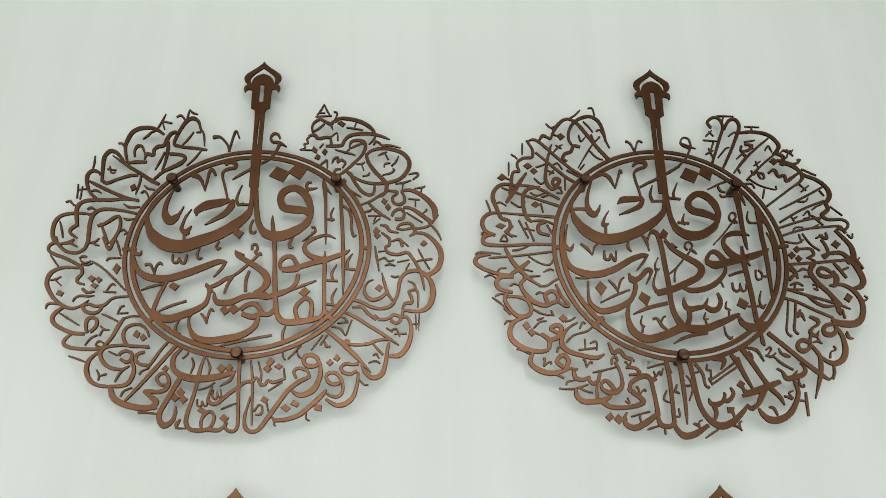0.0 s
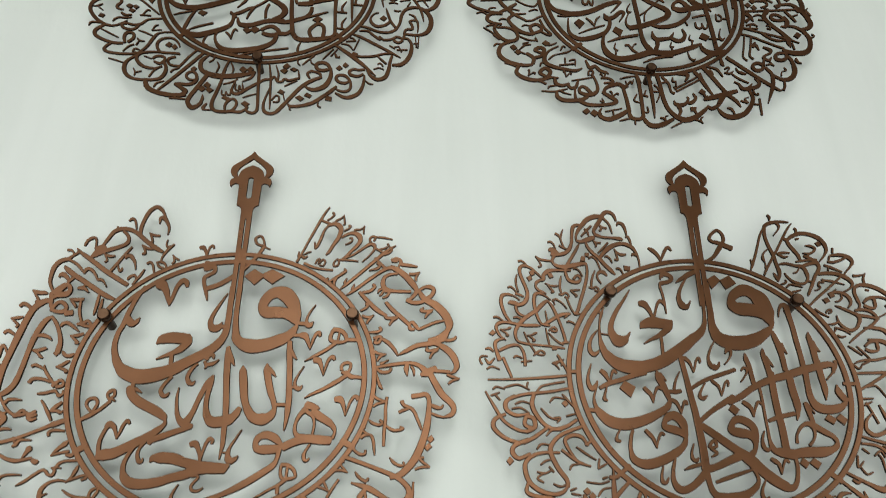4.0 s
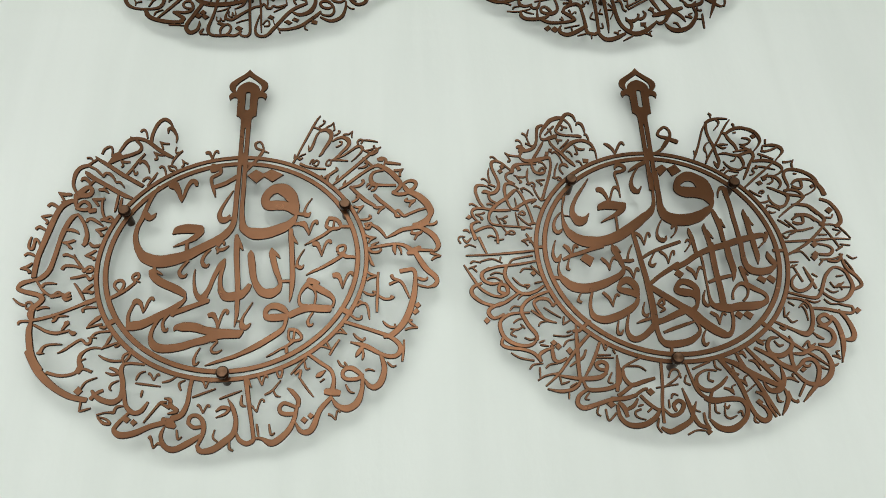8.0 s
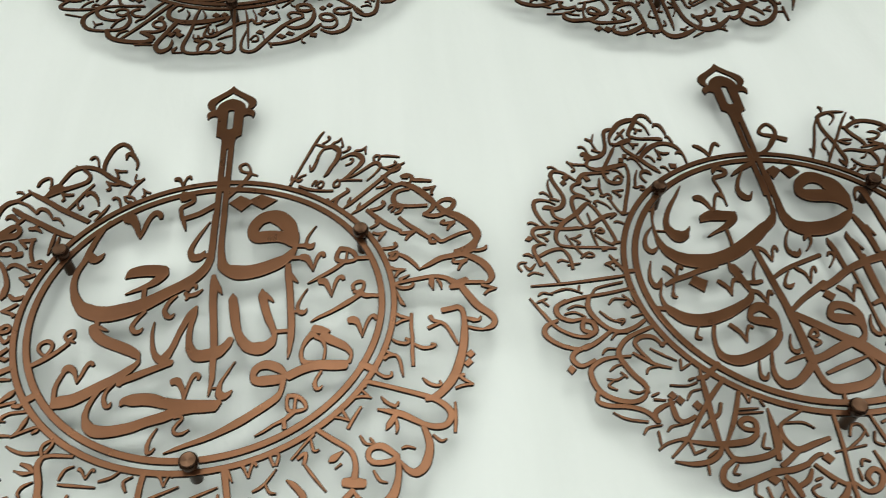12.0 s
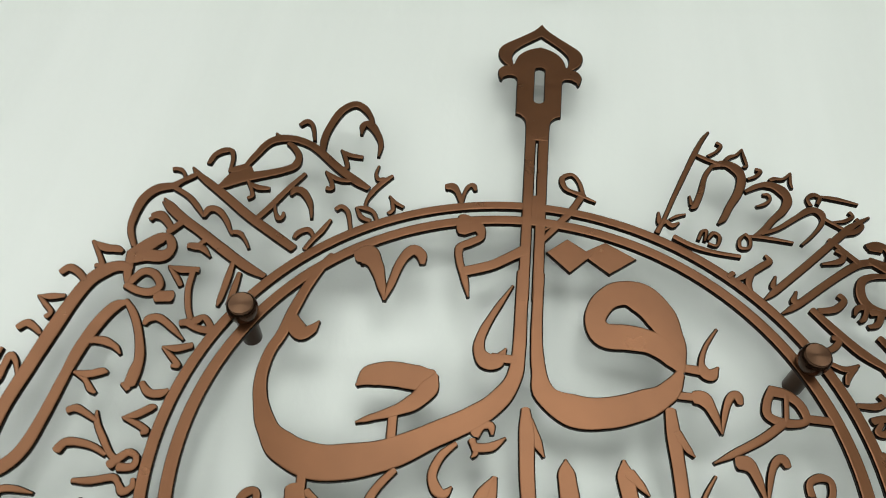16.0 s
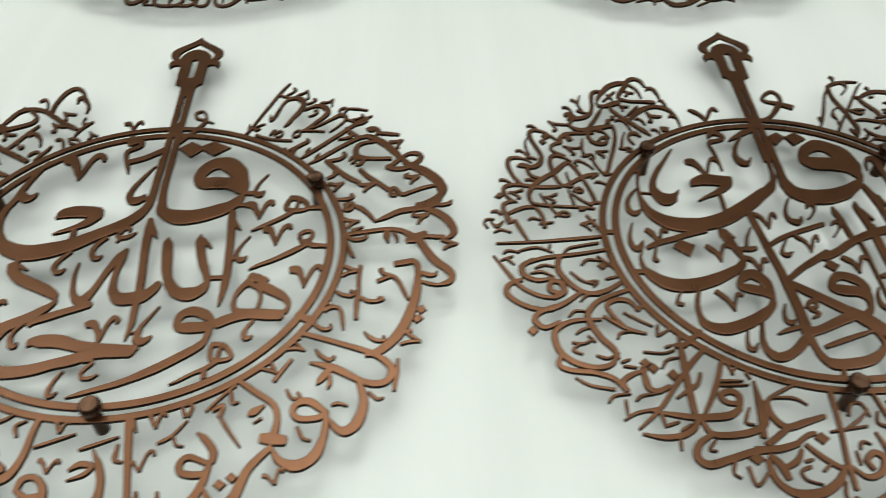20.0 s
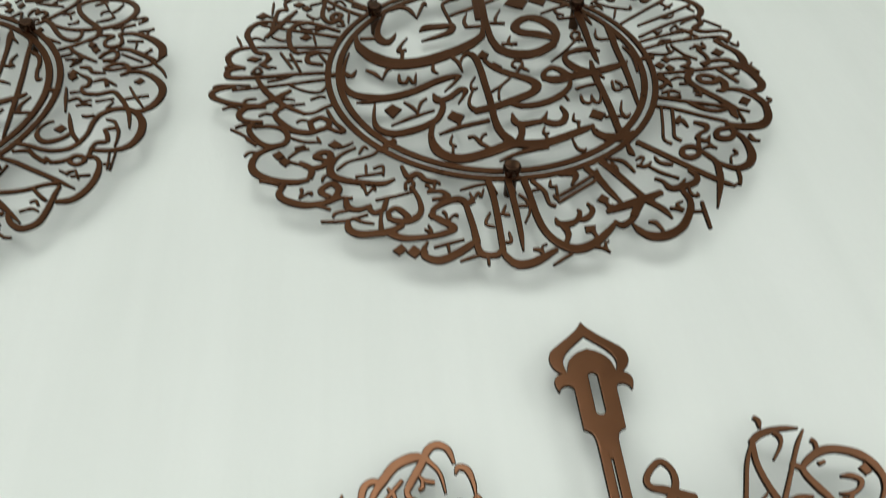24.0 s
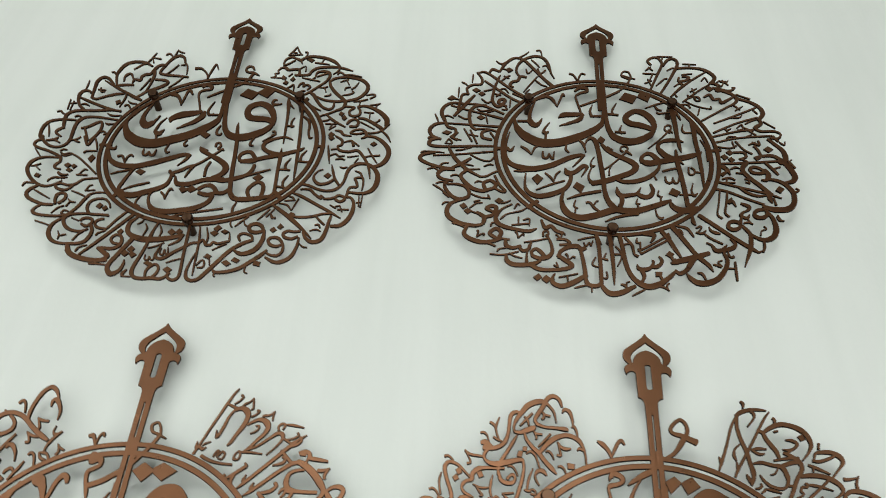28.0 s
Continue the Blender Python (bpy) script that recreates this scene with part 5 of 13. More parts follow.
    pen(m, "84.5,-13.0 88.6,-19.6", 3.35, 0.8)
    pen(m, "61.3,-18.7 57.5,-29.8 45.9,-41.7 31.9,-48.5 18.2,-50.2 7.7,-46.8", 1.87, 3.65, 5.25, 5.65, 5.35, 1.79)
    dot(m, "-3.8,25.6 0.9,20.3 -2.8,12.5 -9.5,17.0")
    pen(m, "-3.5,11.7 3.0,1.2 11.9,-6.2 21.0,-12.0 29.3,-17.8 32.9,-24.4 28.4,-33.3 13.6,-41.6 -3.5,-49.2 -19.5,-53.7", 3.25, 4.85, 5.75, 6.45, 7.15, 7.35, 6.45, 6.85, 6.95, 6.35)
    pen(m, "2.4,6.5 9.1,2.1", 3.45, 0.7)
    pen(m, "-29.4,17.3 -25.4,11.3 -23.1,-2.4", 1.79, 3.05, 0.7)
    pen(m, "-23.6,9.8 -20.6,18.3 -15.5,22.3 -10.8,16.9 -8.4,-0.5 -7.5,-19.3 -6.7,-34.0 -6.2,-49.9 -6.2,-64.2 -4.2,-78.2 1.7,-90.6", 0.94, 1.95, 5.05, 5.25, 4.95, 4.85, 4.75, 4.65, 4.65, 5.55, 7.75)
    pen(m, "20.6,-0.7 17.8,3.0 19.9,8.4 24.0,9.2 26.8,5.5 24.0,0.1", 1.79, 1.56, 1.48, 1.87, 1.56, 1.4)
    pen(m, "23.5,0.9 27.0,-2.1 30.4,-5.8", 2.65, 2.65, 0.8)
    pen(m, "23.8,-1.4 15.2,-11.4 5.1,-22.7 -3.7,-30.3", 1.4, 1.4, 1.4, 1.48)
    pen(m, "5.9,-22.0 2.2,-30.1 0.8,-40.4", 1.4, 1.17, 1.4)
    pen(m, "-14.2,-10.4 -18.6,-19.5 -18.1,-26.1 -14.0,-24.6", 0.7, 1.17, 2.45, 0.7)
    pen(m, "-16.6,-24.6 -21.2,-35.7 -23.0,-45.2 -20.0,-52.3", 0.86, 1.4, 2.05, 4.35)
    pen(m, "52.2,-38.7 54.3,-45.9", 1.09, 1.4)
    pen(m, "63.0,-31.9 70.7,-28.8 79.6,-26.5", 2.15, 2.25, 2.25)
    pen(m, "64.8,-40.7 64.9,-47.9 68.3,-50.7 72.0,-47.8 73.2,-41.2", 1.56, 2.35, 2.35, 1.79, 0.94)
    pen(m, "72.8,-43.4 74.3,-49.9 78.3,-49.1 80.3,-41.1", 1.64, 2.55, 1.56, 0.94)
    pen(m, "81.8,-13.8 82.9,-33.7 83.9,-57.6 84.0,-85.8", 5.05, 4.95, 4.85, 4.65)
    pen(m, "93.6,-24.7 92.7,-33.6 94.8,-36.5 99.1,-34.2 99.5,-28.3 96.3,-24.7", 1.48, 1.64, 1.79, 1.33, 1.72, 1.56)
    pen(m, "98.9,-32.0 106.6,-32.6", 1.79, 1.79)
    pen(m, "94.9,-50.2 91.5,-61.8 93.3,-69.5 97.8,-65.9", 0.7, 1.48, 3.25, 0.7)
    pen(m, "77.5,-68.4 92.9,-68.1", 1.64, 1.64)
    dot(m, "70.2,-58.6 78.8,-64.8 73.7,-72.0 65.5,-67.2")
    pen(m, "64.9,-78.5 67.8,-87.4 75.7,-92.8 85.4,-92.0 94.9,-88.4", 1.64, 5.95, 8.85, 8.15, 4.65)
    pen(m, "-50.3,-60.7 -55.5,-79.8 -51.3,-98.4 -37.3,-107.0 -18.0,-102.6 1.9,-94.1 14.3,-95.2 28.2,-94.3 43.0,-88.6 55.9,-82.8 66.3,-77.7", 1.33, 3.85, 7.65, 8.35, 7.95, 8.15, 8.45, 7.45, 6.55, 5.85, 2.65)
    pen(m, "-9.3,-111.9 2.2,-105.7 16.5,-101.3 28.0,-99.8", 0.86, 2.55, 3.35, 2.75)
    pen(m, "8.0,-59.0 8.6,-68.2 13.1,-72.3 22.2,-70.8 29.6,-68.5 34.8,-59.2", 1.01, 5.05, 5.95, 4.95, 3.65, 0.7)
    pen(m, "30.2,-68.5 37.1,-73.3 44.5,-71.1 48.4,-62.5 46.6,-53.3", 4.65, 5.95, 4.85, 3.85, 2.15)
    pen(m, "12.4,-73.0 11.8,-81.4 8.8,-89.1", 5.15, 4.35, 4.75)
    pen(m, "54.7,-63.1 52.9,-70.2 57.6,-73.0", 0.7, 1.64, 1.17)
    pen(m, "55.8,-72.3 54.4,-84.2", 1.4, 1.4)
    pen(m, "29.7,-76.3 27.4,-83.3 31.7,-83.9", 0.7, 1.56, 0.78)
    pen(m, "28.5,-83.9 29.3,-91.5", 1.48, 1.48)
    pen(m, "47.5,-91.9 48.5,-101.5 52.2,-105.5 55.0,-103.5", 0.7, 1.56, 2.95, 0.7)
    dot(m, "-41.3,-59.9 -37.3,-52.6 -28.5,-58.9 -32.8,-68.9")
    pen(m, "-33.8,-66.1 -32.5,-71.7", 2.05, 2.05)
    pen(m, "-49.2,-79.0 -33.2,-71.7 -10.8,-65.7", 0.94, 3.45, 3.55)
    pen(m, "-49.0,-30.4 -46.0,-38.4 -37.3,-35.3 -28.5,-26.3 -24.0,-27.0 -26.2,-34.3 -31.1,-43.2", 1.64, 6.95, 4.75, 4.85, 4.35, 1.87, 0.7)
    pen(m, "-39.9,-80.9 -42.1,-89.3 -38.2,-93.3", 0.7, 1.48, 1.09)
    pen(m, "-40.5,-92.0 -41.4,-99.6", 1.4, 1.4)
    pen(m, "-28.3,-84.2 -23.9,-84.1 -19.3,-92.3 -13.0,-97.7", 2.25, 2.25, 2.95, 1.09)
    pen(m, "-20.8,-89.6 -17.4,-82.6 -14.7,-81.2", 0.86, 1.33, 1.48)
    pen(m, "151.4,131.5 155.6,135.1 158.8,133.4 164.0,134.4", 0.7, 1.72, 1.87, 1.4)
    pen(m, "160.8,132.6 157.1,124.8 154.4,125.6", 1.01, 1.56, 0.86)
    pen(m, "154.4,117.9 162.3,115.5 169.0,117.4 172.8,121.8 169.2,121.7", 4.05, 3.05, 2.15, 1.79, 0.78)
    pen(m, "-99.6,5.6 -93.1,0.1 -87.6,-8.2", 2.04, 3.04, 0.7)
    pen(m, "-87.6,-8.2 -83.5,3.6 -79.8,5.4", 0.74, 2.04, 0.84)
    pen(m, "-74.0,-2.9 -74.0,-11.9 -69.4,-13.6 -66.9,-6.6", 1.44, 2.64, 2.44, 1.74)
    pen(m, "-66.9,-6.6 -62.8,-15.2 -60.6,-2.8", 1.94, 2.44, 0.84)
    pen(m, "-44.9,12.2 -46.6,2.3 -43.1,-3.3", 1.14, 2.54, 1.34)
    pen(m, "-117.9,3.2 -112.0,-1.9 -107.7,5.5", 4.14, 3.74, 0.7)
    pen(m, "-113.0,30.2 -116.5,15.6 -118.1,1.5 -117.5,-12.3 -112.2,-24.3 -98.7,-30.9 -83.4,-31.8 -64.4,-25.4 -44.5,-13.2 -31.4,-8.0 -25.7,-7.9", 0.7, 2.04, 2.44, 2.84, 5.74, 7.94, 7.64, 6.74, 6.14, 5.04, 2.34)
    pen(m, "-25.7,-7.2 -31.7,-16.6 -40.1,-27.3", 2.64, 1.94, 0.7)
    dot(m, "-87.8,-47.5 -81.7,-40.8 -75.1,-47.4 -82.0,-57.4")
    pen(m, "-72.4,-38.7 -66.3,-45.7 -62.5,-54.3", 1.24, 2.54, 0.73)
    pen(m, "-63.3,-52.3 -59.7,-40.6 -55.1,-35.2", 1.04, 1.94, 1.34)
    pen(m, "-83.7,-65.9 -67.4,-57.3 -50.5,-50.2", 0.68, 2.04, 1.44)
    pen(m, "-94.9,-40.3 -96.2,-56.0 -94.1,-67.3 -84.2,-75.3 -70.5,-73.6 -56.2,-67.0 -47.8,-58.8 -43.2,-45.5 -45.4,-34.1", 1.14, 2.34, 4.14, 6.24, 6.54, 5.64, 4.34, 3.94, 1.84)
    pen(m, "-108.7,-36.1 -99.2,-36.7 -89.3,-35.2", 0.94, 1.94, 1.54)
    pen(m, "-24.0,80.8 -8.4,89.6 16.9,104.0 33.9,120.1 42.9,136.2", 1.84, 1.84, 1.84)
    pen(m, "42.7,134.7 32.1,141.8 35.3,150.8 42.1,149.3 44.3,136.3", 1.54, 1.54)
    pen(m, "32.2,143.4 49.0,135.5", 0.94, 1.64, 1.24, 0.7)
    pen(m, "-34.7,144.8 -29.6,141.6 -25.3,130.4", 2.91, 2.13, 1.45)
    pen(m, "-25.3,130.4 -19.7,145.1 -14.3,143.5", 1.27, 1.88, 1.27)
    pen(m, "-130.4,1.1 -115.1,1.3", 4.34, 4.34)
    pen(m, "123.5,4.1 135.5,5.7", 3.68, 3.68)
    pen(m, "-93.9,-93.9 -82.6,-83.4", 4.34, 4.34)
    pen(m, "93.2,-91.6 83.9,-82.0", 4.34, 4.34)
    pen(m, "-125.3,146.6 -117.5,164.0 -105.7,175.9 -93.5,172.0 -81.1,153.9 -69.1,134.5 -57.1,117.9", 2.13, 3.68, 2.91, 3.68, 3.68, 4.37)
    pen(m, "-100.0,138.1 -103.5,147.8 -101.1,161.8 -91.9,174.4 -77.5,180.6 -66.9,175.7 -61.2,162.4 -58.7,144.4", 2.13, 2.91, 3.68, 3.68, 2.13)
    pen(m, "-58.6,145.2 -54.8,134.8", 0.94, 1.64, 1.24, 0.7)
    pen(m, "-101.5,175.9 -92.7,182.8 -86.6,189.7", 0.94, 1.64, 1.24, 0.7)
    pen(m, "-76.6,192.5 -71.0,192.6 -69.2,180.7", 0.94, 1.64, 1.24, 0.7)
    pen(m, "-83.7,172.9 -77.5,164.7 -73.3,157.3", 0.94, 1.64, 1.24, 0.7)
    pen(m, "-69.1,159.1 -64.0,160.8 -60.7,151.8", 0.94, 1.64, 1.24, 0.7)
    pen(m, "-90.8,152.9 -88.7,144.0 -82.7,150.6", 0.94, 1.64, 1.24, 0.7)
    pen(m, "-75.6,154.0 -72.3,144.2 -65.6,150.9", 1.54, 1.54)
    pen(m, "-90.7,135.8 -98.1,137.3 -102.0,129.2 -109.0,125.8 -112.3,119.4 -107.8,115.5", 2.91, 3.68, 3.68, 2.13)
    pen(m, "-74.6,140.9 -84.9,123.8 -95.0,106.2", 0.94, 1.64, 1.24, 0.7)
    pen(m, "-79.6,131.1 -72.2,121.6 -64.5,117.8", 0.94, 1.64, 1.24, 0.7)
    pen(m, "-93.1,103.9 -87.3,111.1", 0.94, 1.64, 1.24, 0.7)
    pen(m, "-138.4,145.6 -134.0,151.4 -125.3,146.6", 2.13, 3.68, 2.13)
    dot(m, "-117.6,151.6 -112.5,155.0 -108.0,150.1 -113.2,145.2")
    pen(m, "-122.2,153.2 -115.6,150.8", 0.94, 1.64, 1.24, 0.7)
    pen(m, "-129.6,168.9 -123.7,163.1 -115.9,167.4", 0.94, 1.64, 1.24, 0.7)
    pen(m, "-123.0,163.9 -120.0,157.4", 0.94, 1.64, 1.24, 0.7)
    pen(m, "-153.5,142.9 -145.2,145.5 -135.4,138.3 -119.5,120.9 -103.8,105.3 -88.6,93.9", 1.45, 2.91, 2.91, 2.91, 2.91)
    pen(m, "-154.1,143.8 -148.0,130.9 -149.2,120.4 -160.0,118.7 -167.1,111.4 -164.8,100.5", 2.13, 2.91, 2.91, 2.13)
    pen(m, "-159.7,139.6 -160.5,123.5", 0.94, 1.64, 1.24, 0.7)
    pen(m, "-173.9,124.1 -169.3,120.9 -166.8,117.8", 0.94, 1.64, 1.24, 0.7)
    pen(m, "-144.1,126.9 -126.9,109.7 -111.3,94.3 -98.6,85.2", 2.13, 2.91, 2.91)
    pen(m, "-123.2,127.2 -116.5,135.4 -111.6,138.7", 0.94, 1.64, 1.24, 0.7)
    pen(m, "-119.8,137.8 -112.7,133.0", 0.94, 1.64, 1.24, 0.7)
    pen(m, "-124.5,138.5 -129.1,130.4", 0.94, 1.64, 1.24, 0.7)
    pen(m, "-126.1,133.6 -130.4,119.1 -133.3,103.3 -134.3,87.7 -128.3,77.1 -121.5,80.2", 2.13, 2.91, 3.68, 3.68)
    pen(m, "-122.8,79.4 -118.3,88.7 -123.4,91.0 -126.5,84.0 -117.0,77.9", 3.68, 3.68, 2.91)
    dot(m, "-159.8,108.4 -155.0,112.4 -149.8,107.7 -154.7,103.8")
    dot(m, "-152.1,101.5 -147.9,105.5 -143.5,100.8 -147.7,96.9")
    pen(m, "-145.2,106.3 -137.0,109.5 -131.4,112.8", 1.54, 1.54)
    pen(m, "-124.2,110.5 -118.7,112.2 -113.9,103.6", 0.94, 1.64, 1.24, 0.7)
    pen(m, "-131.4,101.8 -123.6,98.7", 0.94, 1.64, 1.24, 0.7)
    pen(m, "-129.8,96.3 -124.0,102.7", 0.94, 1.64, 1.24, 0.7)
    pen(m, "-148.0,91.4 -140.4,83.8 -133.5,89.3", 0.94, 1.64, 1.24, 0.7)
    pen(m, "-122.7,71.8 -116.1,71.9 -118.4,77.2", 0.94, 1.64, 1.24, 0.7)
    pen(m, "-111.5,91.9 -112.5,75.8", 0.94, 1.64, 1.24, 0.7)
    pen(m, "-108.7,102.9 -97.8,96.0 -88.8,91.5", 1.88, 1.88)
    dot(m, "-191.1,90.8 -185.6,97.1 -179.8,91.7 -185.9,87.8")
    pen(m, "-181.2,90.9 -175.2,88.7", 0.94, 1.64, 1.24, 0.7)
    pen(m, "-177.0,112.9 -177.7,94.1", 0.94, 1.64, 1.24, 0.7)
    pen(m, "-164.8,100.5 -172.2,98.8 -174.7,87.2 -176.7,70.3", 2.91, 2.91, 3.68)
    pen(m, "-157.0,98.2 -166.3,83.4 -173.3,71.9 -181.6,58.2", 2.13, 4.37, 4.37, 2.91)
    pen(m, "-170.3,81.1 -184.8,82.4 -194.2,75.4 -197.2,64.0 -193.6,52.0 -188.8,38.7 -182.6,34.5", 2.91, 3.68, 4.37, 3.68, 2.91)
    pen(m, "-186.2,77.8 -165.5,69.7 -146.2,63.2 -121.9,54.5", 1.45, 2.13, 2.91)
    pen(m, "-166.3,81.9 -145.3,78.3 -120.0,63.5", 2.13, 2.91, 2.13)
    pen(m, "-142.1,79.1 -155.3,76.7 -161.7,67.5 -162.3,53.2 -159.1,39.1 -153.5,33.3", 2.91, 3.68, 3.68, 2.91)
    pen(m, "-153.6,72.1 -145.9,67.7 -134.5,72.4", 0.94, 1.64, 1.24, 0.7)
    pen(m, "-140.8,65.5 -129.3,70.2", 0.94, 1.64, 1.24, 0.7)
    pen(m, "-176.4,58.9 -166.2,52.4 -160.0,59.2", 0.94, 1.64, 1.24, 0.7)
    dot(m, "-153.1,55.6 -148.3,60.1 -143.3,55.7 -148.1,51.9")
    pen(m, "-141.9,57.2 -139.9,45.3", 0.94, 1.64, 1.24, 0.7)
    pen(m, "-194.7,56.5 -188.9,58.1 -181.8,53.7", 0.94, 1.64, 1.24, 0.7)
    pen(m, "-205.1,60.8 -201.4,49.7 -200.4,42.3", 0.94, 1.64, 1.24, 0.7)
    pen(m, "-191.3,44.7 -203.5,42.3 -210.2,32.6 -206.7,21.0 -196.0,15.5", 2.13, 3.68, 4.37, 3.68, 2.91)
    pen(m, "-193.8,44.6 -160.2,42.1 -125.4,39.5", 1.45, 2.13, 2.91)
    pen(m, "-154.2,34.1 -139.9,35.0 -127.3,30.0", 1.88, 1.88)
    pen(m, "-186.2,37.4 -179.3,33.8 -179.0,25.8 -184.3,19.1", 2.13, 2.91, 2.91)
    dot(m, "-195.0,26.9 -190.4,30.7 -183.4,27.8 -188.0,23.5")
    pen(m, "-176.4,27.9 -181.2,19.2 -176.2,13.5", 2.91, 2.91, 1.45)
    pen(m, "-183.1,17.7 -171.1,14.3", 0.94, 1.64, 1.24, 0.7)
    pen(m, "-189.8,9.7 -185.8,15.6 -182.2,8.4 -191.1,8.3", 0.94, 1.64, 1.24, 0.7)
    pen(m, "-199.7,17.5 -207.3,19.6 -211.2,16.6 -203.6,15.3", 0.94, 1.64, 1.24, 0.7)
    pen(m, "-197.2,16.8 -207.5,13.9 -209.5,6.6 -202.7,3.2 -181.1,2.7 -155.7,4.5 -131.4,4.7", 2.91, 4.37, 3.68, 2.91, 2.13)
    pen(m, "-168.3,34.6 -158.4,12.3", 1.54, 1.54)
    pen(m, "-160.6,32.5 -152.2,8.7", 1.54, 1.54)
    pen(m, "-162.4,24.5 -150.9,21.7", 0.94, 1.64, 1.24, 0.7)
    pen(m, "-137.4,33.5 -146.0,29.0 -145.3,19.6 -134.5,16.2", 2.91, 3.68, 2.91)
    pen(m, "-136.3,29.1 -129.5,15.5", 1.88, 1.88)
    pen(m, "-177.5,-3.7 -168.6,-2.1 -158.3,2.3", 0.94, 1.64, 1.24, 0.7)
    pen(m, "-203.7,-13.0 -175.3,-10.6 -132.0,-4.5", 1.53, 1.53, 1.88)
    pen(m, "-218.7,-9.0 -213.0,-6.2 -190.4,-8.0", 0.94, 1.64, 1.24, 0.7)
    pen(m, "-201.7,-8.1 -215.6,-11.8 -218.9,-18.8 -210.3,-26.3 -194.9,-32.3 -182.4,-34.3", 2.91, 4.37, 3.68, 2.91)
    pen(m, "-185.1,-0.9 -178.6,-15.5 -169.8,-27.9 -160.8,-37.4 -147.6,-46.8", 2.91, 4.37, 3.68, 2.13)
    pen(m, "-183.7,-35.0 -169.6,-25.8 -159.2,-16.7", 2.13, 4.37, 2.91)
    pen(m, "-194.8,-30.2 -191.5,-26.1 -184.7,-25.4", 0.94, 1.64, 1.24, 0.7)
    pen(m, "-209.3,-36.6 -202.4,-33.8 -195.7,-38.5", 0.94, 1.64, 1.24, 0.7)
    pen(m, "-148.9,-46.8 -140.8,-46.1 -133.0,-40.6 -125.2,-36.4", 1.88, 1.88, 1.88)
    pen(m, "-169.8,-29.3 -163.5,-27.2 -155.4,-29.2", 0.94, 1.64, 1.24, 0.7)
    pen(m, "-167.0,-36.1 -147.6,-34.5", 0.94, 1.64, 1.24, 0.7)
    pen(m, "-159.5,-10.5 -147.4,-18.7 -136.7,-20.7 -131.3,-13.6", 1.14, 1.54)
    pen(m, "-143.6,-29.7 -136.5,-26.2 -132.1,-27.6", 0.94, 1.64, 1.24, 0.7)
    pen(m, "-177.6,-35.6 -191.3,-36.4 -196.5,-44.6 -191.7,-51.3 -178.9,-54.5", 3.68, 4.37, 3.68, 2.91)
    pen(m, "-162.7,-36.7 -169.9,-45.0 -164.8,-56.4 -155.4,-66.2 -143.4,-69.5 -134.5,-65.4", 2.91, 3.68, 5.14, 4.37, 2.91)
    pen(m, "-140.8,-68.1 -143.3,-57.5 -135.6,-52.7 -129.2,-58.8 -132.7,-65.4 -142.0,-68.1", 3.68, 3.68, 3.68, 2.91)
    pen(m, "-131.4,-64.1 -122.6,-70.0 -118.7,-68.6 -125.5,-58.7 -130.7,-44.6", 2.13, 2.91, 2.13)
    pen(m, "-181.7,-47.2 -176.7,-44.4 -169.9,-47.0", 0.94, 1.64, 1.24, 0.7)
    pen(m, "-153.7,-56.9 -149.3,-54.3 -142.6,-56.2", 0.94, 1.64, 1.24, 0.7)
    pen(m, "-184.5,-54.6 -187.9,-63.3 -181.0,-76.4 -172.2,-82.8 -162.4,-80.8 -159.4,-72.9 -164.0,-63.7 -174.2,-59.8 -184.6,-60.0", 2.91, 3.68, 4.37, 3.68, 2.91, 2.13)
    pen(m, "-201.3,-60.8 -192.9,-67.3 -185.8,-74.5", 0.94, 1.64, 1.24, 0.7)
    pen(m, "-198.1,-59.4 -192.6,-56.7 -186.4,-57.3", 0.94, 1.64, 1.24, 0.7)
    pen(m, "-188.8,-73.2 -181.8,-80.4", 1.88, 1.88)
    pen(m, "-159.4,-72.9 -147.6,-79.4 -136.7,-80.6", 0.94, 1.64, 1.24, 0.7)
    pen(m, "-138.2,-75.3 -135.6,-81.9", 0.94, 1.64, 1.24, 0.7)
    pen(m, "-154.1,-86.6 -146.7,-84.0", 0.94, 1.64, 1.24, 0.7)
    pen(m, "-158.3,-96.3 -151.2,-89.1 -143.9,-87.8", 0.94, 1.64, 1.24, 0.7)
    pen(m, "-166.0,-82.8 -179.1,-89.4 -183.7,-101.0 -180.0,-111.2 -167.7,-119.2 -153.0,-122.2 -143.9,-120.3", 2.91, 4.37, 5.14, 4.37, 2.91)
    pen(m, "-189.4,-92.1 -185.7,-88.2 -177.3,-89.4", 0.94, 1.64, 1.24, 0.7)
    dot(m, "-169.5,-92.5 -165.1,-88.7 -161.2,-94.4 -165.6,-98.3")
    dot(m, "-164.5,-100.3 -160.7,-96.4 -155.5,-100.8 -160.5,-105.3")
    pen(m, "-157.2,-100.8 -150.8,-103.9", 0.94, 1.64, 1.24, 0.7)
    pen(m, "-143.2,-119.0 -142.1,-109.6 -150.1,-102.7", 3.68, 4.37, 3.68)
    pen(m, "-142.1,-109.6 -132.2,-105.7 -128.5,-95.4 -133.8,-92.3 -139.5,-96.8 -132.0,-101.3", 3.68, 4.37, 4.37, 2.91)
    dot(m, "-130.2,-84.4 -125.7,-79.9 -121.1,-84.4 -125.7,-89.0")
    pen(m, "-123.8,-88.3 -117.6,-86.3 -112.5,-83.0", 0.94, 1.64, 1.24, 0.7)
    pen(m, "-124.3,-112.0 -117.8,-104.9 -110.3,-101.7", 0.94, 1.64, 1.24, 0.7)
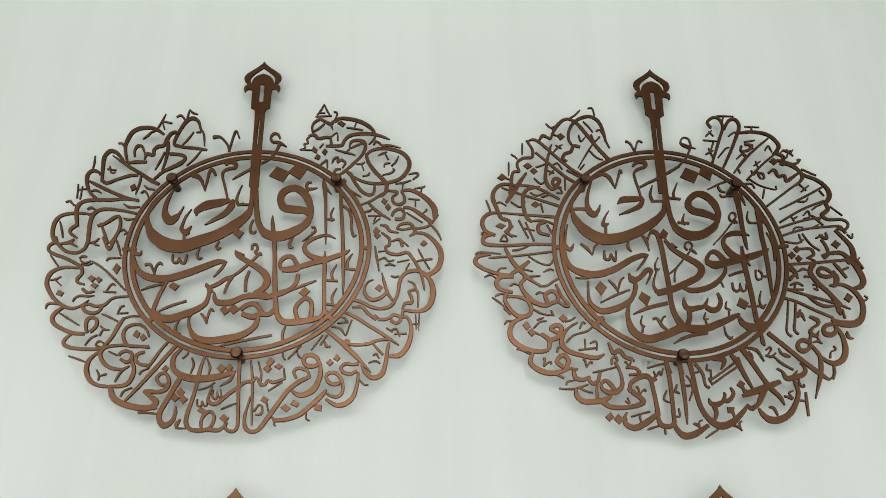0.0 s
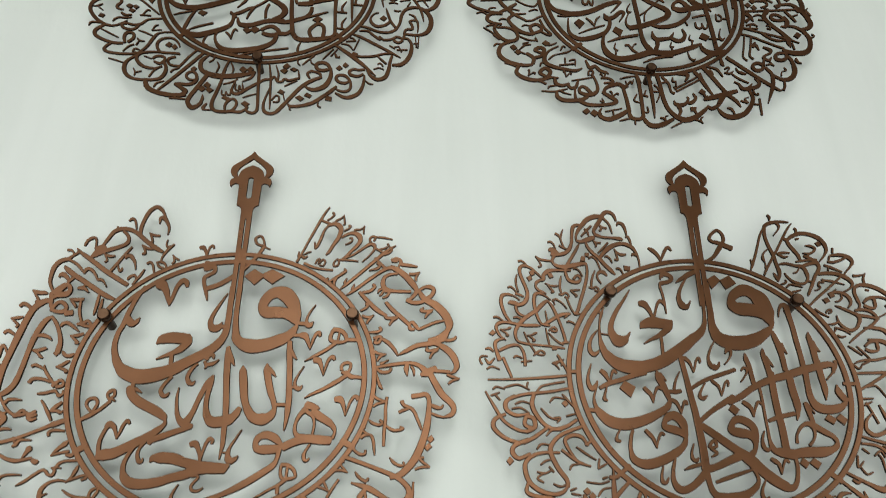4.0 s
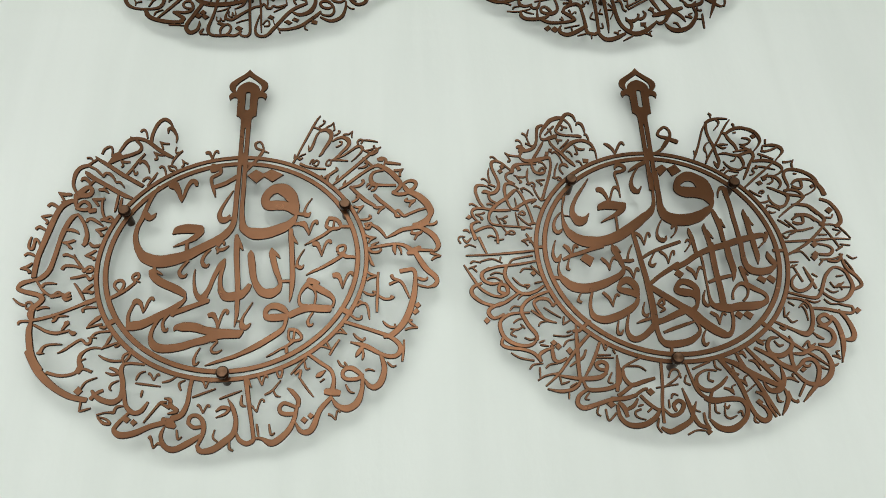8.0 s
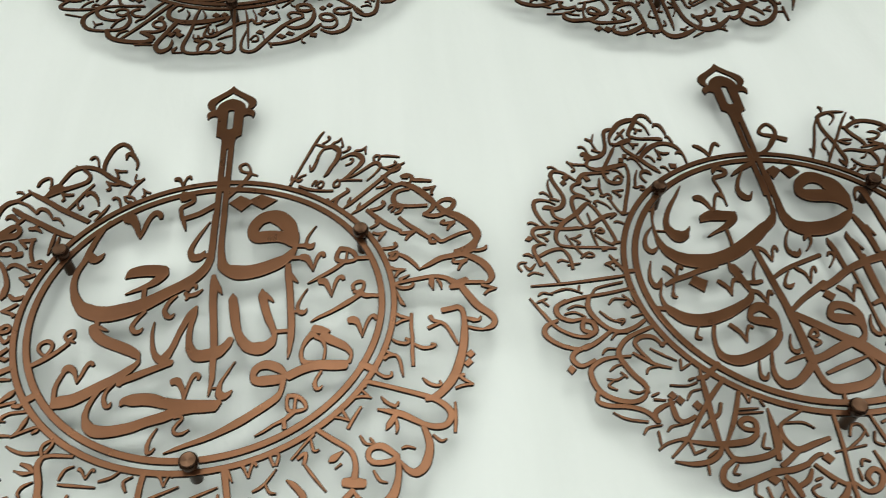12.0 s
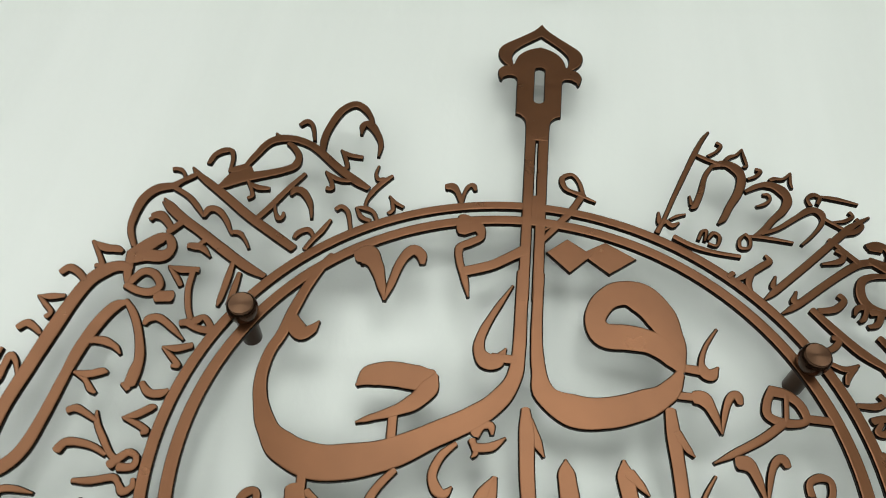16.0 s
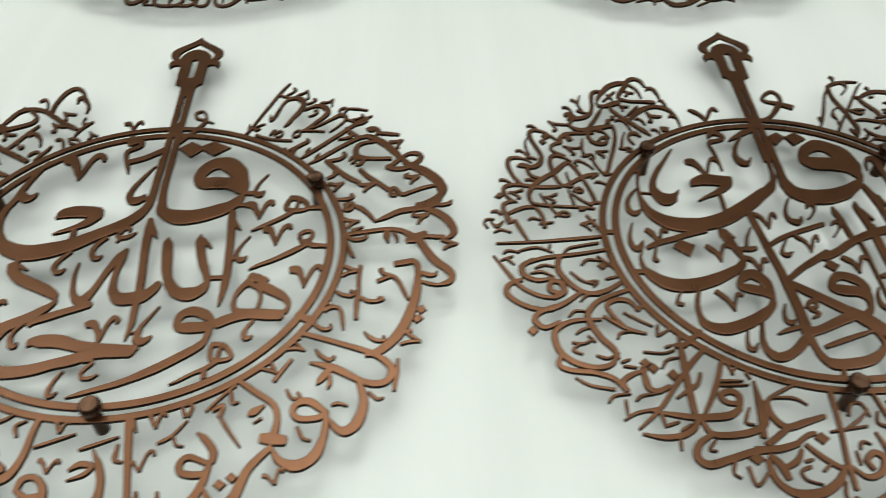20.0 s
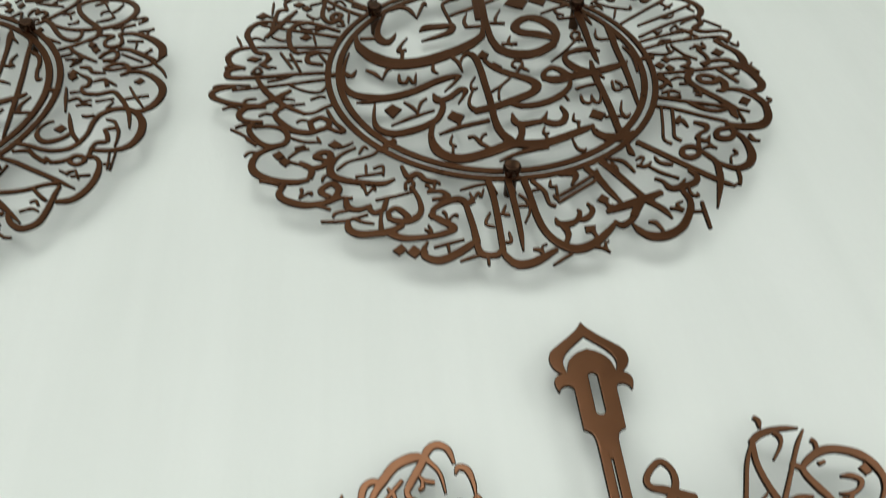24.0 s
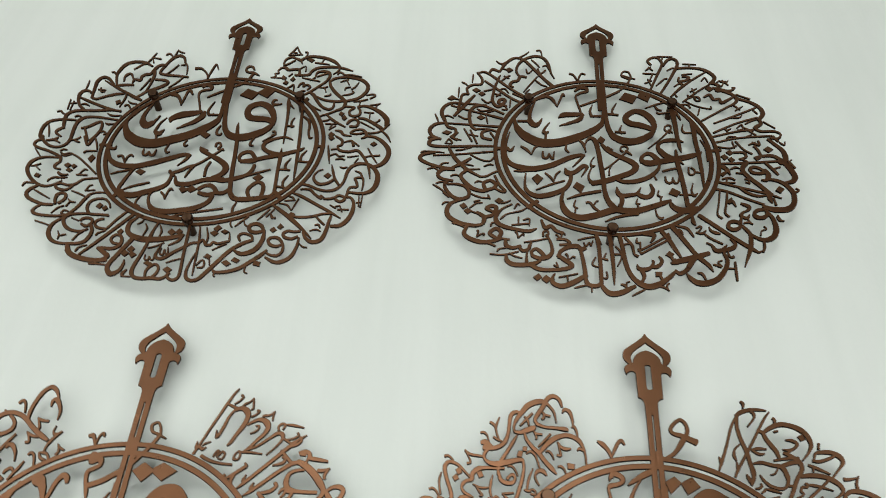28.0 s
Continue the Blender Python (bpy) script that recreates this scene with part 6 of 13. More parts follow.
    pen(m, "-112.7,-102.3 -100.3,-98.4 -92.4,-91.3", 0.94, 1.64, 1.24, 0.7)
    pen(m, "-108.6,-95.9 -105.0,-88.7 -102.1,-90.7", 0.94, 1.64, 1.24, 0.7)
    pen(m, "-104.1,-108.1 -104.3,-118.2", 0.94, 1.64, 1.24, 0.7)
    pen(m, "-111.6,-120.1 -92.2,-117.4", 1.54, 1.54)
    pen(m, "-99.1,-112.4 -92.3,-110.5 -92.5,-120.5", 0.94, 1.64, 1.24, 0.7)
    pen(m, "-134.6,-122.8 -133.0,-117.7 -126.3,-116.4", 0.94, 1.64, 1.24, 0.7)
    pen(m, "-177.3,-119.3 -170.8,-121.2 -162.7,-125.4", 0.94, 1.64, 1.24, 0.7)
    pen(m, "-160.2,-123.5 -163.6,-133.6 -157.5,-140.9 -145.4,-145.6 -133.6,-144.4 -122.7,-140.0", 2.91, 4.37, 5.14, 4.37, 2.91)
    pen(m, "-126.8,-140.6 -123.2,-131.4 -128.8,-125.8 -135.8,-132.7 -129.7,-138.8", 3.68, 4.37, 3.68, 3.68)
    pen(m, "-128.5,-139.4 -114.4,-141.2", 1.88, 1.88)
    pen(m, "-148.4,-145.0 -136.7,-147.5 -129.3,-151.0", 1.27, 1.88)
    vee(m, "-148.7,-129.7 -149.7,-138.4 -142.3,-133.4")
    vee(m, "-107.1,-130.1 -104.7,-138.7 -99.5,-133.0")
    pen(m, "-118.7,-142.5 -117.4,-149.7 -110.7,-152.7 -102.2,-149.7", 2.91, 4.37, 3.68, 2.91)
    pen(m, "-104.6,-150.3 -100.3,-156.3 -94.2,-153.8 -91.1,-144.7", 2.91, 3.68, 2.13)
    pen(m, "-127.5,-158.2 -125.4,-154.7 -117.1,-152.8", 0.94, 1.64, 1.24, 0.7)
    pen(m, "-135.3,-161.9 -120.1,-162.4 -104.6,-157.5", 1.14, 1.54, 1.14)
    pen(m, "-114.7,-160.0 -108.6,-164.1 -100.7,-166.5", 0.94, 1.64, 1.24, 0.7)
    pen(m, "-6.6,-133.2 -6.1,-147.6 -5.8,-163.0 -6.1,-182.6 -7.1,-198.7", 4.45, 3.75, 3.65, 2.95, 0.7)
    pen(m, "-5.7,-135.8 -3.4,-145.6", 1.95, 0.7)
    pen(m, "4.4,-133.7 6.0,-148.7 7.0,-166.6 9.3,-179.9 13.3,-189.2 19.3,-196.5", 4.45, 3.75, 4.35, 4.45, 4.65, 5.95)
    pen(m, "19.3,-196.5 27.7,-200.1 39.6,-196.2 50.8,-186.8 58.2,-178.6", 5.85, 6.75, 6.05, 4.25, 2.05)
    pen(m, "14.1,-199.6 -0.2,-208.3 -11.1,-210.3 -17.4,-204.9 -21.0,-196.4", 3.25, 5.65, 6.25, 4.45, 2.55)
    pen(m, "-0.5,-198.0 3.5,-199.1 5.8,-203.4", 1.4, 2.65, 0.7)
    pen(m, "5.4,-202.2 5.7,-196.0 9.0,-194.2", 0.86, 0.78, 0.78)
    pen(m, "9.8,-212.4 16.4,-208.1 23.6,-203.8", 0.7, 1.64, 1.17)
    pen(m, "9.9,-134.3 16.3,-144.7 17.6,-156.9 21.3,-160.1", 2.85, 2.65, 1.95, 2.75)
    pen(m, "7.9,-144.1 16.1,-142.1", 1.4, 1.4)
    pen(m, "22.7,-134.7 21.8,-140.7 26.1,-141.3", 0.86, 2.05, 1.01)
    pen(m, "25.5,-140.6 24.8,-149.1", 1.33, 1.33)
    pen(m, "22.4,-153.0 36.7,-143.7 52.0,-133.0", 1.72, 1.72, 1.72)
    pen(m, "24.3,-156.8 39.3,-146.9 55.8,-136.2", 1.72, 1.72, 1.72)
    pen(m, "22.3,-149.8 25.0,-156.2", 1.48, 1.48)
    pen(m, "29.8,-128.7 40.3,-129.2 40.9,-133.2 36.6,-140.4", 3.45, 5.05, 3.45, 1.25)
    dot(m, "54.9,-151.9 59.2,-155.7 55.2,-160.9 50.4,-157.1")
    pen(m, "56.2,-159.0 57.6,-164.7", 2.65, 2.65)
    pen(m, "19.0,-171.6 20.6,-176.6 26.5,-177.8 33.0,-174.5 36.5,-167.5 35.1,-165.0", 0.94, 4.05, 4.95, 3.25, 2.25, 0.7)
    pen(m, "33.1,-173.9 38.5,-173.8 43.4,-170.0 45.5,-164.9 43.3,-159.8", 2.55, 4.15, 3.25, 3.15, 1.48)
    pen(m, "22.8,-177.8 24.7,-185.3 23.1,-191.5 18.7,-197.1", 4.45, 3.65, 2.65, 2.05)
    dot(m, "36.8,-180.8 44.0,-180.7 42.5,-186.3 36.5,-186.4")
    pen(m, "41.4,-185.7 43.3,-191.9", 2.55, 1.95)
    pen(m, "39.6,-199.9 43.7,-200.5 48.3,-204.7", 0.94, 1.95, 0.7)
    pen(m, "46.8,-202.9 46.6,-197.4 49.4,-194.9", 1.33, 1.25, 0.7)
    pen(m, "50.3,-124.4 56.1,-134.3 61.1,-147.9 66.3,-160.1", 4.25, 4.85, 4.15, 2.05)
    pen(m, "56.7,-127.0 58.9,-136.2", 2.05, 0.7)
    pen(m, "62.7,-117.5 70.7,-132.1 78.8,-148.3 84.8,-159.2 93.2,-169.3 96.9,-178.1", 5.05, 4.95, 4.25, 4.95, 4.15, 0.7)
    pen(m, "68.9,-120.8 71.5,-124.1 72.5,-128.7", 2.95, 2.15, 0.7)
    pen(m, "66.8,-115.5 77.4,-118.6 81.3,-124.6 83.8,-131.2", 1.64, 3.05, 2.25, 1.01)
    pen(m, "55.1,-168.5 63.6,-165.2 77.8,-160.6 96.3,-153.2", 2.95, 6.05, 6.65, 4.15)
    pen(m, "56.6,-167.3 59.9,-162.1", 2.15, 0.7)
    pen(m, "78.9,-161.2 73.5,-170.8 69.3,-177.2 61.9,-181.7 57.8,-177.4", 6.15, 4.95, 3.75, 4.45, 1.56)
    pen(m, "69.1,-181.6 72.7,-188.4 79.0,-193.3 88.6,-193.2 100.6,-186.8 109.8,-174.2 113.8,-163.3 112.0,-154.3", 1.48, 4.75, 6.65, 6.45, 5.35, 4.35, 3.75, 2.75)
    pen(m, "96.0,-138.9 100.9,-142.1 104.4,-149.2 112.6,-148.5 122.5,-145.1 126.2,-139.1 122.0,-132.6", 1.64, 2.25, 5.05, 5.05, 4.55, 3.35, 1.09)
    pen(m, "112.2,-147.2 117.1,-141.2", 3.25, 0.78)
    pen(m, "111.8,-152.4 114.8,-158.8", 2.85, 1.56)
    pen(m, "98.2,-168.6 102.2,-169.8 106.1,-171.7", 1.56, 2.15, 2.15)
    pen(m, "106.8,-171.0 103.7,-165.3 108.5,-162.7", 1.56, 1.33, 0.78)
    pen(m, "80.2,-180.2 84.8,-181.4 87.6,-188.8", 1.48, 2.75, 1.48)
    pen(m, "116.6,-149.7 117.0,-156.8 121.0,-158.1 121.0,-155.5", 0.94, 2.15, 1.79, 0.7)
    pen(m, "121.5,-164.5 120.4,-175.9 119.4,-189.1", 1.87, 2.45, 1.87)
    pen(m, "111.9,-172.9 120.3,-173.4", 1.48, 1.48)
    pen(m, "88.0,-118.5 92.3,-115.7 93.8,-117.7 88.8,-124.5", 0.86, 2.05, 1.25, 0.78)
    pen(m, "86.9,-124.5 92.9,-125.8 98.0,-121.7", 1.64, 2.55, 0.78)
    pen(m, "94.9,-125.1 102.1,-132.9 113.0,-140.0", 1.09, 2.25, 1.64)
    pen(m, "102.2,-116.2 103.7,-121.6 108.1,-124.2 112.9,-125.5", 1.01, 2.25, 3.75, 1.64)
    pen(m, "94.1,-99.4 105.8,-110.8 125.0,-129.9 140.6,-144.2 149.0,-150.6", 4.55, 4.55, 4.45, 4.45, 2.25)
    pen(m, "149.0,-150.6 154.7,-147.2", 1.72, 0.78)
    pen(m, "139.2,-113.0 144.4,-123.6 143.7,-135.6 140.6,-146.8 130.6,-170.7", 1.64, 3.55, 4.35, 4.05, 0.7)
    pen(m, "86.3,-100.9 86.5,-109.7 88.3,-113.8", 2.65, 4.15, 1.09)
    pen(m, "124.5,-47.5 144.5,-54.4 174.7,-63.9 189.9,-70.7", 2.55, 2.55, 2.55, 1.25)
    pen(m, "144.5,-54.4 154.2,-63.5 163.6,-67.6 174.7,-66.7", 1.25, 3.35, 3.15, 1.09)
    pen(m, "119.8,-58.4 132.5,-62.5 151.6,-72.8 168.3,-80.9", 2.55, 2.55, 2.55, 2.55)
    pen(m, "123.4,-59.8 118.4,-81.7 114.7,-97.0 118.6,-103.1", 1.4, 1.4, 1.48, 2.35)
    pen(m, "131.4,-61.8 126.7,-81.6 123.4,-94.8 126.7,-100.3", 1.95, 1.87, 2.05, 2.35)
    pen(m, "134.3,-72.3 129.1,-79.5 134.1,-76.6 136.9,-84.9", 1.72, 4.05, 4.05, 1.09)
    pen(m, "143.0,-79.9 150.4,-84.0 150.0,-88.9 143.4,-93.1", 2.45, 4.75, 2.75, 1.79)
    pen(m, "144.2,-92.4 139.8,-98.0 145.3,-102.0 149.6,-96.5", 2.25, 3.55, 3.45, 0.78)
    pen(m, "139.7,-101.4 136.5,-111.0", 2.35, 2.95)
    pen(m, "137.2,-110.3 134.7,-116.4 127.8,-119.2 123.5,-115.9 124.8,-109.8 131.0,-107.0 137.9,-110.3", 3.55, 3.35, 4.95, 4.35, 3.35, 4.35, 4.55)
    pen(m, "140.5,-109.6 146.5,-108.1 150.3,-110.8", 0.94, 2.25, 1.17)
    pen(m, "148.6,-110.1 146.3,-103.4", 1.64, 1.09)
    pen(m, "168.9,-89.9 168.9,-95.5 163.3,-100.4 156.5,-99.8 155.2,-94.3 160.1,-89.4 167.9,-88.6", 3.45, 3.45, 4.55, 5.45, 3.65, 3.85, 2.95)
    pen(m, "169.0,-92.0 173.8,-101.6 174.0,-117.2 168.2,-128.6 157.3,-132.8 146.3,-126.3 137.9,-113.0", 3.85, 4.35, 5.65, 5.55, 4.95, 3.05, 2.35)
    pen(m, "161.7,-113.3 163.3,-117.3 157.7,-120.1 155.5,-126.8", 1.09, 1.25, 0.78, 1.33)
    pen(m, "157.3,-132.8 156.5,-142.0 153.5,-149.9", 1.95, 2.45, 1.72)
    pen(m, "178.3,-98.7 180.3,-103.5 185.1,-104.8", 0.7, 2.45, 1.17)
    pen(m, "181.6,-103.5 180.0,-96.7", 1.64, 1.09)
    pen(m, "167.2,-83.0 171.6,-86.4 181.3,-88.3 193.2,-86.8 201.6,-78.2 204.7,-62.6 199.8,-50.5 192.9,-44.1 184.4,-41.4 172.9,-43.0", 4.05, 6.25, 7.35, 6.95, 5.35, 5.15, 4.95, 4.25, 3.25, 1.09)
    pen(m, "177.8,-64.5 176.8,-71.6 178.0,-77.9", 6.65, 4.95, 1.09)
    pen(m, "180.9,-70.8 181.6,-81.4", 1.64, 2.15)
    pen(m, "159.6,-16.7 154.7,-27.2 160.6,-39.6 171.8,-53.9 178.6,-66.6", 4.95, 5.05, 4.95, 4.85, 7.85)
    pen(m, "180.0,-29.0 174.0,-23.2 167.7,-21.8 163.6,-25.6 165.8,-30.7 173.4,-32.0 180.5,-29.7", 2.75, 3.55, 3.85, 3.35, 4.25, 3.95, 3.65)
    pen(m, "180.0,-26.0 182.8,-34.1 179.0,-42.2 173.7,-42.3", 4.85, 5.65, 4.25, 1.72)
    dot(m, "191.0,-52.1 195.9,-56.3 190.4,-62.9 185.6,-58.7")
    pen(m, "201.5,-59.8 207.8,-60.4 211.8,-57.5 209.2,-54.7", 1.79, 1.64, 1.48, 1.25)
    pen(m, "129.4,-42.4 137.7,-40.0 143.5,-43.6", 1.64, 2.45, 1.25)
    pen(m, "134.9,-40.8 132.8,-48.1", 1.4, 1.4)
    pen(m, "126.3,-48.2 142.6,-47.9", 1.72, 1.72)
    pen(m, "154.3,-41.9 158.7,-42.6 158.4,-46.9", 1.17, 1.87, 1.01)
    pen(m, "154.6,-46.3 159.4,-48.3", 1.25, 1.87)
    pen(m, "141.2,-26.0 147.1,-22.9 152.1,-24.3", 1.01, 2.45, 0.8)
    pen(m, "146.6,-31.8 153.0,-32.4", 1.79, 1.79)
    pen(m, "132.9,-21.7 137.1,-26.8 139.4,-34.9", 6.55, 4.85, 1.17)
    pen(m, "129.4,-35.8 135.7,-30.6", 4.35, 2.55)
    pen(m, "172.5,-6.0 183.2,-2.7 195.2,-2.5 202.8,-9.9", 2.35, 3.25, 4.45, 5.25)
    pen(m, "200.6,-10.7 167.4,-14.4 132.5,-17.3", 2.55, 2.45, 2.45)
    pen(m, "201.7,-9.2 207.2,-16.6 210.9,-26.2 212.3,-36.5 207.3,-43.8 196.3,-46.2", 4.35, 5.85, 6.35, 6.05, 5.15, 1.64)
    pen(m, "209.7,-9.0 212.2,-15.0 215.9,-21.6", 1.87, 3.45, 1.87)
    pen(m, "210.8,-12.8 214.5,-8.2", 0.86, 0.86)
    pen(m, "183.8,-14.8 189.1,-23.6 194.1,-33.1", 2.65, 3.45, 2.65)
    pen(m, "189.6,-24.4 199.0,-20.5", 1.56, 1.56)
    pen(m, "-111.0,-89.1 -121.5,-96.1 -128.4,-106.4 -127.9,-116.5 -120.3,-122.4 -108.3,-126.1 -93.8,-128.6 -84.9,-124.5", 1.4, 1.87, 4.15, 5.25, 4.85, 4.05, 3.95, 1.4)
    pen(m, "-117.8,-162.6 -117.2,-170.2 -111.0,-175.2 -100.9,-175.7 -90.7,-174.3 -81.8,-169.7", 2.35, 4.45, 5.15, 4.95, 4.85, 2.35)
    pen(m, "-93.1,-147.5 -96.0,-160.4 -96.4,-171.8", 1.25, 1.72, 2.95)
    pen(m, "-62.1,-165.0 -60.6,-156.7 -53.3,-150.8 -43.3,-148.1 -36.6,-153.2", 2.85, 3.35, 4.25, 5.35, 3.45)
    dot(m, "-41.4,-152.6 -34.2,-148.0 -32.2,-151.8 -38.8,-156.4")
    pen(m, "-63.5,-161.2 -56.4,-167.5 -49.3,-174.4 -54.0,-178.8 -68.1,-181.5 -82.9,-181.1 -92.0,-175.5", 3.35, 4.65, 4.95, 4.15, 3.65, 4.45, 4.55)
    pen(m, "-90.2,-162.9 -90.9,-157.1 -86.3,-153.2 -81.8,-156.4 -78.1,-162.1", 3.05, 2.85, 3.15, 3.95, 3.95)
    pen(m, "-90.8,-162.3 -83.3,-166.0 -74.7,-164.6 -69.2,-157.5 -69.8,-145.2 -74.0,-132.9", 3.35, 4.55, 4.65, 3.45, 2.55, 1.95)
    pen(m, "-77.9,-135.6 -77.4,-129.6 -73.5,-127.6 -72.0,-131.5 -74.9,-135.5", 1.79, 1.72, 2.15, 1.79, 1.72)
    dot(m, "-84.1,-186.7 -81.0,-191.6 -86.1,-195.9 -89.9,-191.7")
    dot(m, "-76.5,-188.4 -71.1,-193.9 -76.4,-198.9 -81.2,-194.0")
    pen(m, "-38.6,-154.5 -36.5,-172.3 -35.6,-189.2", 3.15, 3.65, 4.25)
    pen(m, "-35.3,-187.3 -49.0,-197.3 -60.8,-202.4 -69.3,-198.8 -70.4,-192.7 -67.4,-186.5", 3.85, 5.65, 5.45, 4.45, 2.85, 1.17)
    pen(m, "-36.2,-189.2 -33.8,-199.0 -24.6,-200.7 -19.7,-195.1", 3.05, 4.55, 4.05, 2.05)
    pen(m, "-20.6,-132.1 -19.1,-149.1 -19.2,-173.3 -19.9,-197.0", 3.85, 3.75, 3.65, 3.55)
    pen(m, "-19.0,-134.7 -16.1,-145.1", 1.48, 0.7)
    pen(m, "-98.8,-144.7 -84.9,-141.6 -71.5,-137.8", 0.94, 1.64, 1.24, 0.7)
    pen(m, "-73.6,-194.5 -67.8,-193.9", 0.94, 1.64, 1.24, 0.7)
    pen(m, "-79.1,-111.7 -75.4,-122.9 -68.6,-120.4 -63.3,-127.2 -56.4,-130.2", 2.13, 4.37, 3.68, 3.68)
    vee(m, "-63.8,-132.8 -59.7,-138.9 -55.8,-130.2")
    pen(m, "-63.3,-139.0 -53.9,-139.5 -49.7,-145.0 -60.5,-146.9", 2.13, 2.91, 2.13)
    vee(m, "-54.3,-159.6 -52.3,-167.9 -46.4,-162.6")
    pen(m, "-68.1,-174.6 -63.8,-177.0 -65.4,-171.0", 0.94, 1.64, 1.24, 0.7)
    pen(m, "-63.5,-191.0 -43.8,-185.6", 1.14, 1.14)
    pen(m, "-54.6,-188.6 -54.2,-196.2", 0.94, 1.64, 1.24, 0.7)
    pen(m, "-48.2,-204.2 -39.8,-201.3 -31.6,-199.6", 0.94, 1.64, 1.24, 0.7)
    pen(m, "-30.3,-203.0 -30.5,-209.3", 0.94, 1.64, 1.24, 0.7)
    pen(m, "-40.8,-139.4 -29.0,-135.6 -18.7,-134.3", 0.94, 1.64, 1.24, 0.7)
    pen(m, "-34.7,-143.0 -32.8,-148.0 -28.7,-143.0 -27.5,-147.3 -24.8,-139.9", 0.94, 1.64, 1.24, 0.7)
    pen(m, "-12.1,-156.9 -14.8,-164.2 -10.5,-166.5", 0.94, 1.64, 1.24, 0.7)
    pen(m, "-17.8,-164.2 -11.0,-165.3", 0.94, 1.64, 1.24, 0.7)
    pen(m, "-23.5,-163.0 -27.7,-172.6 -21.6,-176.1", 0.94, 1.64, 1.24, 0.7)
    pen(m, "-13.7,-182.0 -13.6,-190.2 -18.9,-190.2", 0.94, 1.64, 1.24, 0.7)
    pen(m, "-1.3,-147.1 3.1,-153.8 3.5,-162.8 -1.6,-174.2", 0.94, 1.64, 1.24, 0.7)
    pen(m, "-4.6,-158.1 6.0,-158.0", 0.94, 1.64, 1.24, 0.7)
    pen(m, "144.9,120.9 162.7,114.0 171.7,101.5 187.0,93.8 196.9,83.1 197.7,71.5 190.1,60.8", 2.91, 3.68, 3.68, 4.37, 5.14, 3.68)
    pen(m, "171.9,108.6 187.8,100.1", 1.54, 1.54)
    pen(m, "191.6,83.8 165.1,68.9 135.5,53.3", 1.88, 1.88, 1.88, 1.27)
    pen(m, "189.7,65.3 162.0,53.7 132.3,36.1", 1.88, 1.88, 1.88)
    pen(m, "180.9,42.7 159.0,38.7 128.1,28.1", 1.88, 1.88, 1.88)
    pen(m, "200.4,32.6 160.0,27.7 128.7,17.8", 1.88, 1.88, 1.88)
    pen(m, "187.3,79.1 191.8,72.2", 0.94, 1.64, 1.24, 0.7)
    pen(m, "158.2,64.2 167.5,64.3 171.8,68.9", 0.94, 1.64, 1.24, 0.7)
    pen(m, "191.2,63.1 191.9,54.0 183.7,46.4 189.6,40.6 205.5,40.8 211.6,35.7 207.2,28.3 197.6,28.9", 3.68, 4.37, 2.91, 2.13, 2.91)
    pen(m, "173.1,43.4 182.1,33.1", 1.54, 1.54)
    pen(m, "173.1,53.0 179.4,57.6 188.2,61.6", 0.94, 1.64, 1.24, 0.7)
    pen(m, "195.4,57.8 207.4,46.0", 1.14, 1.14)
    pen(m, "161.7,45.4 168.2,51.5 168.6,44.0 161.5,41.7", 0.94, 1.64, 1.24, 0.7)
    pen(m, "169.8,46.3 180.2,39.7", 0.94, 1.64, 1.24, 0.7)
    pen(m, "146.5,45.2 149.6,37.8", 0.94, 1.64, 1.24, 0.7)
    pen(m, "148.1,40.1 154.1,43.8", 0.94, 1.64, 1.24, 0.7)
    pen(m, "145.9,26.0 149.9,29.7 157.8,29.8", 0.94, 1.64, 1.24, 0.7)
    pen(m, "168.8,29.3 177.0,33.8", 0.94, 1.64, 1.24, 0.7)
    pen(m, "132.7,11.4 146.6,9.3 155.2,13.8", 1.54, 1.54)
    pen(m, "151.5,21.0 152.6,10.1", 0.94, 1.64, 1.24, 0.7)
    pen(m, "155.5,21.8 162.5,8.1 171.2,0.4", 1.54, 1.84)
    dot(m, "134.0,-5.1 138.6,-1.4 142.1,-6.4 137.4,-10.7")
    dot(m, "141.2,2.1 145.8,5.8 149.5,1.5 144.8,-2.8")
    dot(m, "141.5,-9.2 145.5,-5.7 149.0,-10.6 144.3,-14.9")
    pen(m, "149.7,2.2 161.3,2.3 163.0,-4.8 154.4,-9.1", 2.13, 2.91, 2.91, 1.45)
    pen(m, "155.7,-9.1 163.2,-13.3 159.8,-20.3", 1.27, 1.88, 1.88)
    pen(m, "170.0,16.1 178.8,20.6", 0.94, 1.64, 1.24, 0.7)
    pen(m, "174.7,19.8 182.4,16.2 182.7,23.5", 2.91, 2.91, 1.45)
    pen(m, "176.0,14.1 179.5,6.2 180.0,-3.9 173.8,-8.9", 2.91, 2.91)
    dot(m, "185.9,8.4 191.5,13.5 196.9,8.5 191.2,3.4")
    pen(m, "194.5,26.6 200.5,18.6 208.1,6.5 208.0,-7.8 200.1,-14.2", 2.91, 4.37, 5.83, 5.14)
    pen(m, "201.5,31.8 206.1,23.1", 2.91, 2.91)
    pen(m, "207.1,21.7 211.7,16.7 213.8,22.5", 0.94, 1.64, 1.24, 0.7)
    pen(m, "72.2,166.3 69.2,174.7 76.6,181.6 84.0,180.0 86.9,167.5 78.8,146.6 66.7,116.6", 2.91, 2.91, 2.91, 2.91, 2.91, 2.13)
    pen(m, "87.9,164.9 96.2,177.6 104.7,178.7 107.1,167.7 98.1,146.9 87.9,126.4 77.4,107.2", 2.91, 3.68, 3.68, 2.91, 2.13)
